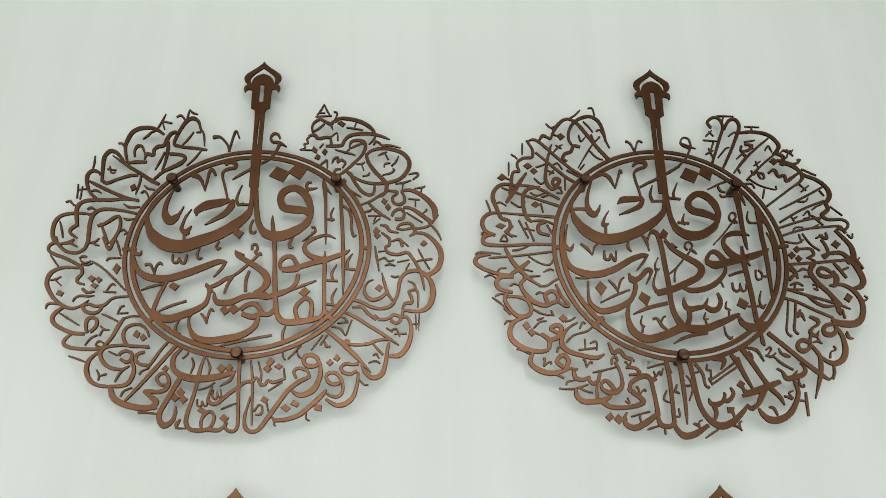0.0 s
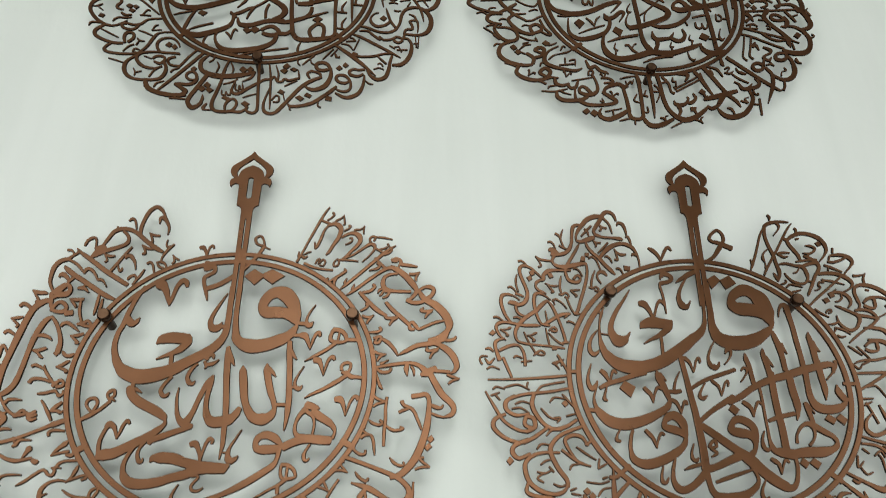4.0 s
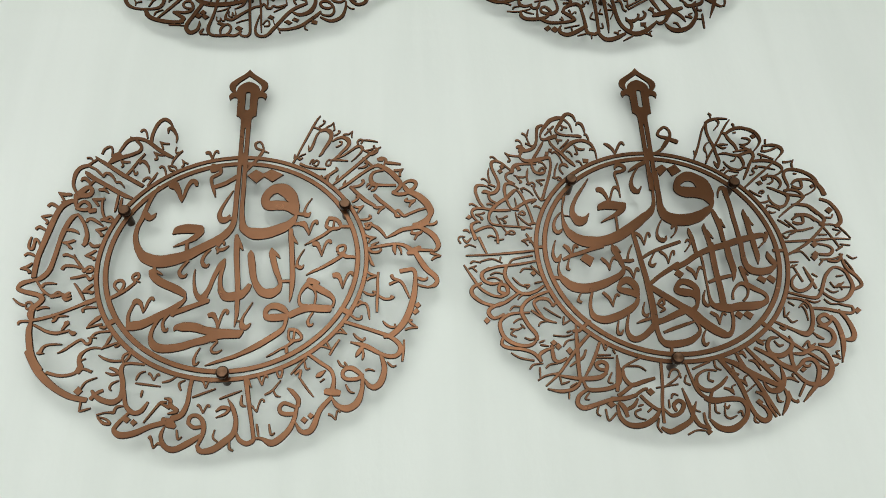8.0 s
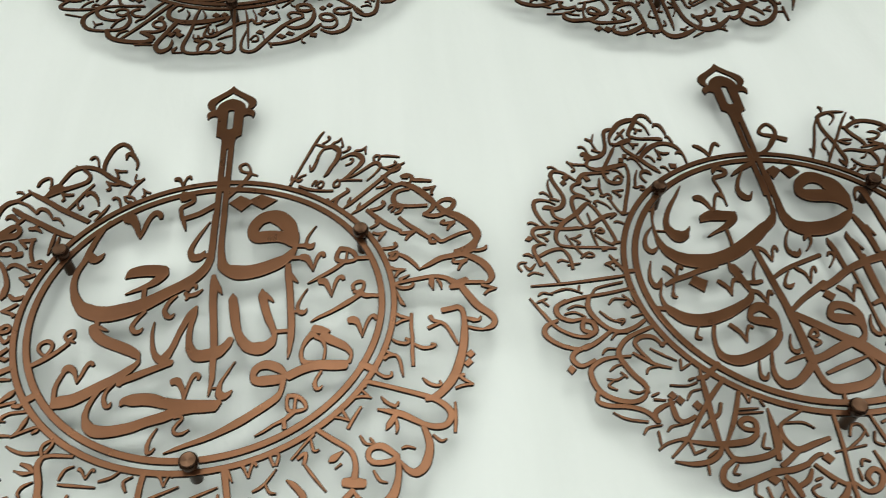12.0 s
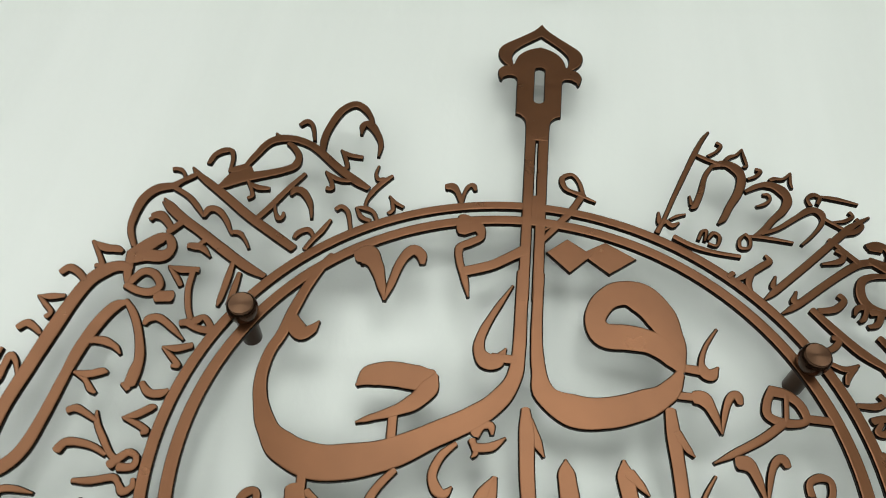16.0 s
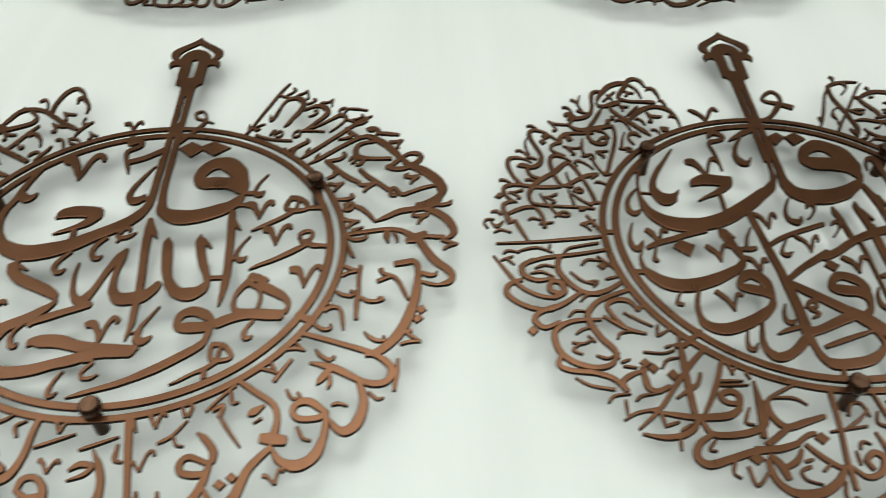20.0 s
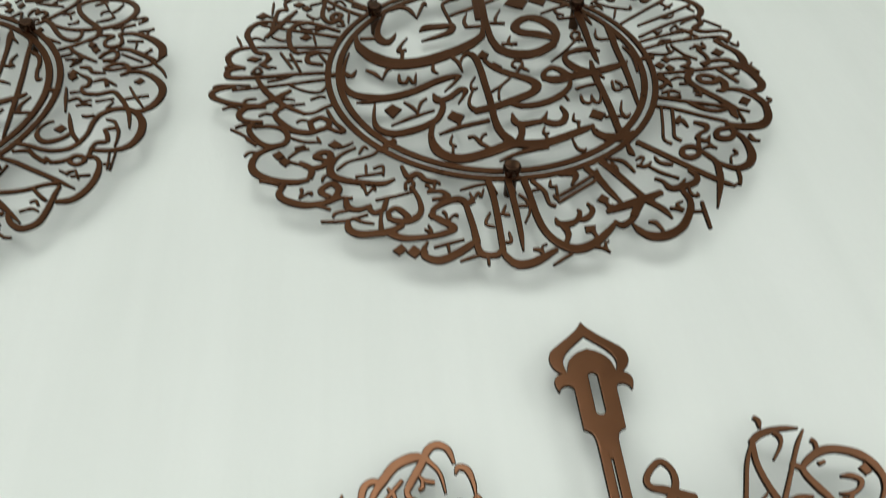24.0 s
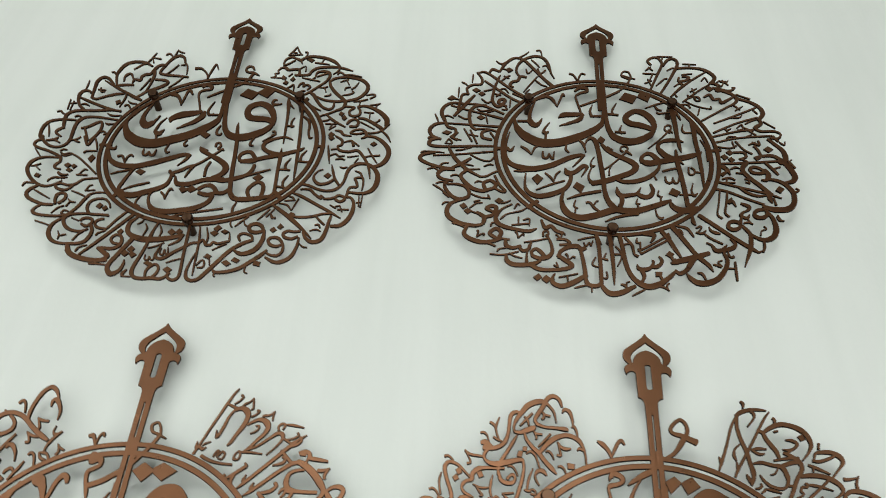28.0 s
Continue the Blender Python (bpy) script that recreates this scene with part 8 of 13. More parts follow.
    pen(m, "-148.2,125.3 -143.2,131.9 -137.2,135.6", 2.51, 5.58, 5.07)
    pen(m, "-147.5,133.7 -144.0,135.3 -139.3,138.2", 0.91, 3.72, 3.04)
    pen(m, "-157.9,137.2 -156.7,142.7 -153.2,146.2 -149.3,146.4 -147.3,141.2 -146.8,134.1", 1.97, 2.56, 3.14, 2.17, 1.59, 1.39)
    pen(m, "-136.9,129.3 -133.7,123.9 -132.5,120.4 -134.2,118.8", 1.34, 1.34, 1.84, 1.54)
    pen(m, "-135.0,127.2 -130.6,125.7 -125.7,125.8", 2.07, 2.75, 1.78)
    pen(m, "-120.2,168.1 -117.4,170.9 -113.9,167.9 -111.1,158.7", 2.07, 2.85, 1.78, 1.1)
    pen(m, "-105.7,151.8 -106.5,160.2 -105.4,169.1 -101.9,180.3 -96.2,185.9 -90.9,183.9 -86.4,177.9 -84.5,172.3", 2.42, 3.27, 3.36, 3.87, 4.04, 3.53, 2.16, 1.73)
    pen(m, "-89.1,165.8 -89.1,172.3 -85.7,172.9 -81.4,167.3 -78.5,160.5 -78.4,152.5", 0.8, 3.14, 4.4, 3.04, 2.17, 0.7)
    pen(m, "-96.8,154.2 -93.9,152.0 -89.9,151.2 -85.9,151.0", 0.7, 2.56, 2.26, 1.97)
    pen(m, "-96.8,154.2 -93.9,149.1 -92.1,143.6 -94.9,142.2", 0.63, 1.68, 1.78, 2.65)
    pen(m, "-101.6,139.7 -97.0,136.5 -93.2,135.3 -89.1,135.2", 0.7, 2.36, 2.17, 1.49)
    pen(m, "-101.2,139.0 -97.9,134.2 -96.8,129.9 -99.2,129.6", 0.78, 1.64, 2.14, 2.24)
    pen(m, "-69.7,141.2 -73.2,137.2 -77.1,131.1 -79.2,125.0 -79.3,120.6", 1.39, 2.36, 2.46, 1.39, 1.1)
    pen(m, "-77.1,146.5 -77.6,141.4 -76.0,138.2 -73.4,138.5", 0.7, 1.14, 2.04, 2.34)
    pen(m, "-83.4,120.1 -80.1,114.9 -75.8,113.3", 0.75, 2.14, 1.94)
    pen(m, "-82.6,120.2 -78.4,120.1 -74.8,118.0 -72.4,113.1", 1.39, 2.36, 1.68, 1.3)
    pen(m, "-92.3,117.8 -90.2,119.7 -86.9,117.3 -84.7,111.0 -83.5,106.4", 1.97, 2.36, 1.88, 1.49, 1.2)
    pen(m, "-69.1,128.8 -65.9,125.3 -61.9,123.2", 0.7, 1.64, 1.44)
    pen(m, "-68.5,128.2 -66.4,121.8 -68.0,118.7", 0.72, 1.64, 1.84)
    pen(m, "-107.9,99.4 -106.5,102.5 -103.0,104.6 -100.2,102.5 -99.1,99.5", 1.49, 2.56, 2.56, 1.59, 1)
    pen(m, "-93.7,111.4 -96.5,104.6 -99.4,99.4 -101.9,93.8", 1.2, 2.36, 2.07, 1.78)
    pen(m, "-121.0,117.3 -119.6,112.5 -117.2,109.0 -115.7,110.5 -115.9,112.8", 1, 1.2, 2.36, 1.78, 0.7)
    pen(m, "-114.8,123.2 -113.5,126.5 -110.1,126.3 -105.8,121.2 -103.6,115.8 -102.5,111.1", 1, 3.53, 3.62, 2.65, 1.3, 0.7)
    pen(m, "-111.1,136.9 -117.2,126.3 -122.6,115.5 -127.3,107.2", 1.78, 2.65, 2.85, 2.56)
    pen(m, "82.6,191.0 79.1,185.1 74.5,174.6 68.9,160.3 63.6,146.7 58.9,133.9 54.9,124.2", 0.7, 1.63, 2.12, 1.91, 1.63, 1.42, 1.98)
    pen(m, "56.0,136.1 56.4,130.2 59.6,131.3", 0.7, 2.54, 1.49)
    pen(m, "59.3,131.6 61.8,129.1 65.1,131.2", 1.7, 2.47, 0.7)
    pen(m, "61.0,132.5 64.5,135.0 68.3,136.5", 0.75, 1.25, 0.7)
    pen(m, "76.1,174.5 82.0,171.7 86.9,169.8", 1.84, 2.05, 2.33)
    pen(m, "81.5,174.9 85.9,178.6 88.2,182.6 86.3,184.3", 1.28, 1.14, 1.42, 1.84)
    pen(m, "83.2,168.9 79.2,161.8 76.3,150.9 73.3,142.7 71.1,140.3", 1.42, 1.84, 2.4, 2.54, 1.07)
    pen(m, "70.9,147.8 71.5,142.6", 0.7, 1.68)
    pen(m, "83.1,168.2 88.9,170.8 94.2,168.3 96.4,162.6 94.2,153.5 89.4,144.3 86.2,137.1 83.2,133.1", 1.63, 3.94, 5.34, 4.08, 3.66, 2.89, 2.68, 0.7)
    pen(m, "89.7,173.1 92.1,175.7 95.6,177.7 98.5,181.6", 1.42, 1.77, 1.21, 0.7)
    pen(m, "98.4,181.2 99.1,175.7 99.7,171.0 97.9,169.7", 0.7, 1.47, 1.18, 0.82)
    pen(m, "99.4,162.3 103.5,164.7 106.1,168.3 103.9,169.0", 1.11, 1.4, 1.47, 1.61)
    pen(m, "97.5,154.3 104.2,158.8 109.8,159.9 114.9,157.1 116.9,151.6 114.1,145.1 108.7,138.7 104.1,132.4 99.2,128.0", 1.42, 2.54, 3.87, 5.26, 4, 3.24, 2.61, 2.61, 1.35)
    pen(m, "110.0,162.8 112.1,164.2 116.6,164.8 120.4,168.9", 1.49, 1.91, 1.28, 0.7)
    pen(m, "120.4,168.9 119.6,163.1 120.0,159.3", 0.7, 1.32, 0.75)
    pen(m, "105.5,153.4 108.2,153.4 108.4,150.4 105.7,147.6 101.8,145.7", 0.94, 1.7, 1.07, 1.35, 0.7)
    pen(m, "102.5,129.7 110.7,134.1 119.5,141.3 126.8,146.9 131.4,145.6 131.4,140.3 126.1,132.4 120.1,125.8", 1.35, 1.7, 2.12, 3.17, 3.59, 1.7, 1.07, 0.7)
    pen(m, "127.3,149.7 126.4,153.6 129.5,156.5 132.3,155.2 130.6,150.8", 1.84, 1.42, 2.12, 1.7, 1.21)
    pen(m, "132.9,155.7 140.0,155.3 149.6,153.3", 1.21, 1.98, 0.94)
    pen(m, "97.1,127.6 104.8,127.7 116.2,126.6", 1.49, 1.77, 1.07)
    pen(m, "95.1,128.6 92.2,125.0 92.1,120.6 96.0,121.1 96.9,125.7 95.1,128.6", 0.72, 1.21, 1.7, 1.28, 1.42, 1.49)
    pen(m, "73.4,122.4 75.3,127.1 77.4,128.0 76.2,122.1", 1.04, 1.32, 1.32, 0.75)
    pen(m, "77.6,122.9 80.5,127.2 83.2,125.3 81.5,120.3 77.9,121.0", 0.75, 1.68, 1.47, 1.04, 1.11)
    pen(m, "62.6,122.8 70.6,118.8 80.7,116.4 91.5,115.6", 2.47, 2.4, 1.91, 1.7)
    pen(m, "136.5,141.0 142.0,142.5 146.0,145.7 144.9,147.9", 1.11, 1.47, 1.25, 1.61)
    pen(m, "132.8,142.1 137.5,139.2 141.6,136.5", 1.7, 1.63, 1.63)
    pen(m, "-176.6,80.7 -171.4,86.2 -167.0,90.9 -162.9,91.8 -160.2,86.6 -162.9,82.1 -170.4,81.2 -175.8,78.4", 5.95, 6.92, 6.14, 3.62, 3.91, 6.05, 6.05, 5.08)
    pen(m, "-176.5,81.6 -174.8,71.5 -172.2,65.3", 4.3, 3.43, 2.36)
    pen(m, "-174.1,73.4 -179.5,74.3 -185.2,71.1 -189.8,64.9 -192.8,55.2 -195.5,41.1 -198.4,22.6 -201.1,2.9 -200.5,-17.8", 3.44, 5.24, 6.43, 6, 5.92, 6.34, 5.75, 5.4, 4.81)
    pen(m, "-172.3,65.7 -168.7,72.5 -163.4,72.5 -159.0,67.2 -161.7,63.2 -167.5,63.1 -173.2,65.3", 2.94, 3.62, 3.53, 3.14, 4.01, 3.33, 3.23)
    pen(m, "-158.6,61.4 -152.5,62.3", 5.4, 5.4)
    pen(m, "-195.5,85.8 -189.2,83.0 -184.2,83.0 -180.9,82.1", 0.7, 3.91, 3.62, 1.68)
    pen(m, "-195.5,85.8 -190.5,79.3 -187.2,73.9 -189.9,73.4", 1.2, 1.88, 2.36, 1.78)
    pen(m, "-203.0,68.0 -200.5,70.7 -195.8,68.9 -191.6,65.3", 3.14, 3.62, 3.04, 2.46)
    pen(m, "-208.2,55.2 -202.4,55.6 -197.1,56.6", 0.7, 3.04, 1.78)
    pen(m, "-207.4,54.8 -203.1,51.4 -199.7,48.3 -200.7,45.7", 0.91, 1.97, 1.97, 2.36)
    pen(m, "-210.0,39.4 -207.2,41.9 -202.7,39.9 -199.8,37.7", 2.94, 3.33, 2.46, 1.59)
    pen(m, "-212.5,29.5 -213.3,22.5 -212.5,16.9 -208.9,15.3 -208.2,21.8 -207.8,26.6 -204.6,24.6 -201.6,19.3", 1.39, 2.75, 2.46, 3.62, 2.85, 3.33, 1.97, 1.3)
    pen(m, "-170.4,56.9 -174.6,53.9 -178.5,45.4 -181.5,32.9 -182.7,21.8 -184.3,3.0 -186.5,-10.3 -191.1,-17.7 -197.5,-22.1", 2.68, 5.24, 5.49, 5.15, 4.29, 4.55, 5.32, 5.58, 3.62)
    pen(m, "-170.6,57.8 -165.3,51.9 -160.2,43.3 -156.2,32.9 -155.8,26.0 -156.0,20.3", 1.91, 3.02, 3.11, 3.7, 4.89, 4.73)
    pen(m, "-159.0,20.3 -155.7,18.3", 1.34, 2.34)
    pen(m, "-159.3,47.6 -158.2,50.5 -154.3,51.4 -148.3,48.0 -141.2,42.5", 1.88, 3.43, 3.23, 2.85, 0.7)
    pen(m, "-178.0,36.6 -176.3,37.8 -172.6,37.8 -167.4,35.8 -164.2,32.8", 1.68, 3.33, 3.53, 2.46, 0.7)
    pen(m, "-179.3,22.7 -173.6,22.6 -169.0,24.3 -166.4,24.3", 1.49, 3.23, 3.23, 1.1)
    pen(m, "-179.3,22.7 -174.1,20.2 -170.7,16.7 -168.1,15.1", 1.3, 1.88, 2.46, 1.2)
    pen(m, "-172.1,113.5 -166.9,109.1 -160.4,103.7 -148.4,96.0 -136.4,88.1 -124.8,81.2 -116.2,77.5", 0.7, 3.19, 3.96, 4.38, 4.64, 4.38, 2.51)
    pen(m, "-174.0,102.8 -170.7,104.2 -165.9,99.9 -163.3,96.1", 3.43, 3.62, 2.85, 1.59)
    pen(m, "-164.2,95.1 -159.4,101.8", 3.14, 3.23)
    pen(m, "-153.2,89.0 -149.9,89.0 -146.3,88.1 -142.1,84.3", 2.75, 3.62, 2.85, 0.7)
    pen(m, "-148.7,89.9 -145.5,94.2", 2.24, 2.34)
    pen(m, "-131.2,82.1 -131.3,73.9 -131.6,65.0 -131.9,60.1", 1.97, 2.75, 2.36, 0.91)
    pen(m, "-127.0,77.5 -127.1,69.4 -127.3,61.5", 1.68, 2.65, 2.26)
    pen(m, "-158.4,77.1 -151.9,76.1 -145.1,77.0", 0.81, 3.53, 2.65)
    pen(m, "-157.5,76.1 -152.9,71.6 -150.2,68.0", 1, 2.36, 1.88)
    pen(m, "-147.0,75.7 -146.5,67.1 -144.0,58.3 -141.1,52.3", 2.36, 2.46, 2.36, 2.07)
    pen(m, "-144.6,50.1 -139.1,51.8 -136.0,54.0 -132.9,51.4 -131.8,48.4 -136.8,48.5 -142.1,50.1", 2.94, 3.82, 2.46, 2.56, 3.33, 2.85, 1.97)
    pen(m, "-148.5,38.3 -142.5,38.3 -136.8,40.5", 0.7, 3.23, 2.46)
    pen(m, "-148.1,37.9 -143.1,34.1 -139.8,30.9 -142.1,30.5", 0.91, 2.26, 2.36, 1.59)
    pen(m, "-151.4,21.6 -147.4,17.9 -142.8,18.0 -140.2,20.0", 2.17, 3.14, 3.53, 1.49)
    pen(m, "-154.0,6.5 -148.9,8.5 -144.6,11.7 -142.5,12.4", 0.7, 3.04, 3.04, 1.1)
    pen(m, "-153.2,6.2 -147.2,4.6 -143.2,2.4 -144.7,1.2", 1, 2.36, 2.56, 1.39)
    pen(m, "-175.7,6.8 -172.8,8.0 -168.6,6.5 -163.8,4.2", 2.75, 2.94, 2.36, 1.59)
    pen(m, "-164.6,8.0 -162.6,3.1 -158.2,-2.6 -153.3,-8.2 -149.0,-10.5", 0.7, 2.17, 2.46, 2.26, 2.46)
    pen(m, "-152.2,-12.3 -149.3,-9.0 -146.6,-6.7 -143.2,-8.2 -143.7,-11.9 -148.6,-12.7", 3.62, 3.23, 2.85, 2.17, 2.85, 3.23)
    pen(m, "-173.7,-9.2 -171.6,-5.8 -166.0,-5.3 -160.0,-6.4 -155.1,-8.7", 3.62, 3.43, 2.85, 2.36, 1.49)
    pen(m, "-163.5,-19.7 -156.8,-18.9 -149.4,-16.8 -146.6,-18.5 -143.9,-21.4 -141.1,-19.2 -141.7,-16.3", 1.68, 2.85, 2.75, 1.97, 3.04, 2.26, 1.3)
    pen(m, "-158.5,-25.8 -154.4,-30.7 -150.0,-37.1 -145.5,-44.3", 1.2, 2.07, 2.56, 1.97)
    pen(m, "-147.8,-35.6 -144.3,-31.7 -139.9,-27.5", 2.36, 3.43, 2.75)
    pen(m, "-147.7,-35.9 -141.7,-35.6 -139.4,-36.9 -137.1,-35.5", 1.97, 2.56, 2.94, 1.3)
    pen(m, "-189.9,-28.5 -188.1,-26.0 -183.0,-25.3 -175.9,-26.0", 3.53, 2.85, 2.36, 0.7)
    pen(m, "-196.2,-22.5 -192.1,-28.5 -186.9,-34.6 -180.9,-39.0 -177.7,-39.6", 1.97, 1.97, 2.36, 2.26, 2.85)
    pen(m, "-179.1,-41.4 -176.4,-40.0 -174.1,-36.5 -171.7,-35.8 -169.6,-38.6 -173.2,-40.0 -176.8,-40.7", 2.07, 4.21, 2.75, 2.36, 2.56, 2.75, 2.36)
    pen(m, "-169.6,-37.2 -165.5,-39.2 -162.2,-37.1 -160.4,-35.8", 1.97, 2.94, 3.14, 1.3)
    pen(m, "-166.7,-42.0 -163.1,-44.4 -158.6,-42.6", 2.17, 2.85, 1.97)
    pen(m, "-167.8,-39.9 -163.7,-41.3 -159.3,-39.1", 2.14, 2.34, 2.04)
    pen(m, "-216.3,-7.8 -210.5,-6.4 -207.3,-4.1 -205.0,-1.7", 0.7, 3.04, 3.14, 1.49)
    pen(m, "-215.8,-8.2 -209.1,-9.3 -205.2,-12.3 -207.2,-13.0", 1.04, 2.34, 2.14, 1.54)
    pen(m, "-214.9,7.5 -211.7,9.8 -206.9,8.3 -203.1,5.9", 2.36, 2.75, 2.26, 1.49)
    pen(m, "-196.6,-21.0 -203.0,-22.5 -210.2,-25.1 -213.4,-30.5 -207.8,-34.0 -199.4,-36.4 -191.0,-39.1 -186.7,-43.5 -189.6,-48.3 -193.6,-52.8 -194.8,-59.5 -192.4,-65.9", 2.84, 3.87, 5.32, 3.53, 4.04, 4.47, 4.29, 4.89, 5.15, 5.67, 6.26, 3.96)
    pen(m, "-188.8,-39.5 -185.5,-36.6", 2.46, 1.68)
    pen(m, "-215.7,-42.0 -210.5,-46.5 -205.0,-49.5 -201.3,-49.8", 0.7, 1.84, 2.34, 2.24)
    pen(m, "-201.9,-47.8 -199.0,-46.7 -195.6,-48.4 -196.3,-52.8 -199.6,-53.8 -201.8,-50.5", 1.97, 2.56, 1.97, 2.65, 1.88, 1.1)
    pen(m, "-189.9,-55.0 -185.9,-53.0 -181.5,-52.6 -177.6,-53.6", 2.36, 2.65, 2.17, 0.7)
    pen(m, "-133.4,-44.4 -141.8,-47.6 -150.1,-51.7 -161.0,-56.8 -171.9,-61.5 -182.9,-64.8 -191.4,-66.6", 4.4, 3.62, 2.94, 2.56, 2.94, 3.23, 2.85)
    pen(m, "-143.2,-48.2 -137.0,-45.9", 5.07, 4.47)
    pen(m, "-143.6,-58.6 -144.5,-55.3 -140.7,-53.3 -131.1,-53.6", 1.78, 2.46, 2.56, 1.49)
    pen(m, "-192.3,-67.5 -192.7,-77.1 -189.9,-89.4 -185.9,-101.4 -180.1,-111.4 -173.1,-119.8", 2.84, 5.24, 5.83, 5.67, 5.32, 4.98)
    pen(m, "-204.3,-71.2 -204.2,-68.3 -200.1,-67.3 -192.3,-67.5", 1.39, 2.65, 2.46, 2.07)
    pen(m, "-189.5,-71.4 -183.3,-74.8 -174.9,-79.1 -166.6,-80.9 -160.2,-79.9 -153.3,-78.2", 1.68, 2.26, 2.65, 3.14, 2.65, 2.07)
    pen(m, "-152.4,-79.8 -149.1,-81.6 -147.3,-80.4", 2.75, 4.3, 2.46)
    pen(m, "-161.4,-78.3 -159.0,-73.6 -157.4,-70.1 -156.4,-68.1", 1.22, 3.02, 5.32, 1.91)
    pen(m, "-174.0,-60.2 -171.6,-64.8", 1.14, 1.74)
    pen(m, "-172.5,-68.3 -170.0,-66.7 -167.9,-63.0 -163.3,-62.4 -157.3,-62.6", 1.88, 3.23, 2.56, 1.78, 0.7)
    pen(m, "-180.0,-102.2 -177.3,-100.7 -176.2,-97.1 -173.3,-94.0 -167.2,-92.8 -157.8,-93.0", 1.73, 4.04, 2.93, 2.08, 1.73, 0.7)
    pen(m, "-178.2,-102.5 -173.2,-102.1", 1.94, 0.7)
    pen(m, "-160.5,-102.2 -154.5,-98.6 -148.5,-93.5 -142.4,-88.9 -138.9,-88.9 -135.4,-92.4 -131.9,-92.4 -131.1,-88.2 -134.3,-86.4", 0.74, 2.36, 2.36, 2.36, 2.17, 2.17, 2.65, 2.17, 0.77)
    pen(m, "-130.6,-86.7 -128.7,-82.7 -123.9,-80.4 -114.2,-79.7", 2.26, 2.36, 1.97, 1.97)
    pen(m, "-132.1,-85.7 -125.9,-86.6", 1.34, 0.7)
    pen(m, "-137.6,-75.6 -133.1,-70.1 -128.0,-65.3 -125.9,-62.4", 0.7, 2.75, 4.4, 1.1)
    pen(m, "-137.5,-75.9 -130.9,-73.6 -123.1,-71.9", 1.14, 2.14, 2.14)
    pen(m, "-124.4,-74.8 -120.1,-75.4 -117.6,-73.5", 2.26, 3.33, 0.79)
    pen(m, "-120.2,-97.6 -126.6,-97.1 -133.2,-99.3 -137.8,-104.3 -138.4,-109.5 -137.2,-113.7 -135.2,-117.4 -137.3,-122.9", 1.31, 1.91, 2.25, 3.53, 3.44, 4.04, 4.38, 3.62)
    pen(m, "-136.6,-110.0 -132.3,-108.3", 1.94, 0.7)
    pen(m, "-119.8,-98.5 -115.7,-94.6 -113.3,-88.6 -111.6,-83.7", 0.72, 1.88, 3.04, 0.7)
    pen(m, "-119.8,-98.5 -114.1,-95.8 -106.1,-92.7 -102.8,-92.7", 1.04, 2.04, 1.94, 1.04)
    pen(m, "-106.6,-96.6 -103.8,-95.1 -101.8,-92.9", 1.34, 2.34, 0.7)
    pen(m, "-120.6,-104.9 -114.7,-108.6 -107.3,-111.1 -98.5,-111.3", 0.7, 1.94, 2.34, 2.04)
    pen(m, "-95.4,-113.8 -97.2,-109.0 -95.8,-105.0 -91.9,-103.1 -90.5,-103.7 -91.4,-107.5 -94.0,-111.7", 1.84, 1.94, 2.24, 1.84, 1.64, 2.14, 2.14)
    pen(m, "100.0,93.8 106.5,100.2 122.1,116.1 141.5,136.5 147.2,141.5 153.4,146.0", 0.7, 2.8, 2.9, 3.1, 2, 0.7)
    pen(m, "106.1,106.7 104.4,101.1 107.3,100.9", 0.7, 2.5, 2.3)
    pen(m, "147.5,144.1 149.4,140.5 145.3,136.4 138.9,134.5", 1.98, 1.63, 2.33, 2.05)
    pen(m, "133.0,130.4 137.7,125.4 143.9,118.9", 2.4, 2.4, 2.68)
    pen(m, "135.1,124.5 138.0,122.4 135.7,118.6 127.6,116.1", 1.77, 2.12, 2.54, 1)
    pen(m, "106.7,87.6 114.8,93.8 131.5,108.6 143.9,118.1 152.1,120.1", 0.7, 2.9, 3, 3.4, 3.5)
    pen(m, "114.2,99.8 112.3,94.3 115.7,95.0", 0.7, 2.6, 2.1)
    pen(m, "149.3,120.7 155.8,117.5 163.6,111.3 170.7,102.9 175.6,94.4 172.1,87.5 167.5,83.4", 3.87, 5.46, 5.81, 5.98, 4.05, 3.17, 2.46)
    pen(m, "156.0,113.2 148.8,112.2 143.4,108.4 142.2,100.3 146.2,94.7 155.5,93.3 169.9,93.3", 2.08, 2.76, 3.27, 4.29, 4.47, 2.84, 2.76)
    pen(m, "166.5,83.8 172.1,81.1 178.9,81.4 185.0,83.8", 4.11, 4.01, 3.82, 2.94)
    pen(m, "177.9,94.2 183.1,98.3 189.0,98.8 192.5,95.6 190.5,89.6 185.2,84.7", 2.33, 3.02, 4.13, 3.7, 3.62, 4.38)
    pen(m, "178.2,93.8 181.1,88.3 185.1,84.2 195.0,78.3 203.2,69.5 207.6,60.0 206.8,52.5 201.2,46.2 193.9,42.0 188.8,40.8", 3.02, 4.98, 6, 7.45, 7.88, 7.63, 4.81, 4.98, 4.89, 4.38)
    pen(m, "202.5,62.2 194.5,60.1 185.5,55.8 179.0,52.8 175.7,55.7 172.5,59.5 169.7,57.4 170.6,52.8 174.4,52.3", 1.97, 2.75, 2.56, 2.85, 3.33, 3.43, 2.26, 3.62, 2.46)
    pen(m, "146.1,80.6 152.3,73.1 160.9,65.1 169.3,57.0", 2.94, 3.82, 3.82, 3.33)
    pen(m, "119.7,91.1 128.3,81.5 137.1,72.6 146.8,66.0", 3.04, 3.82, 4.3, 2.94)
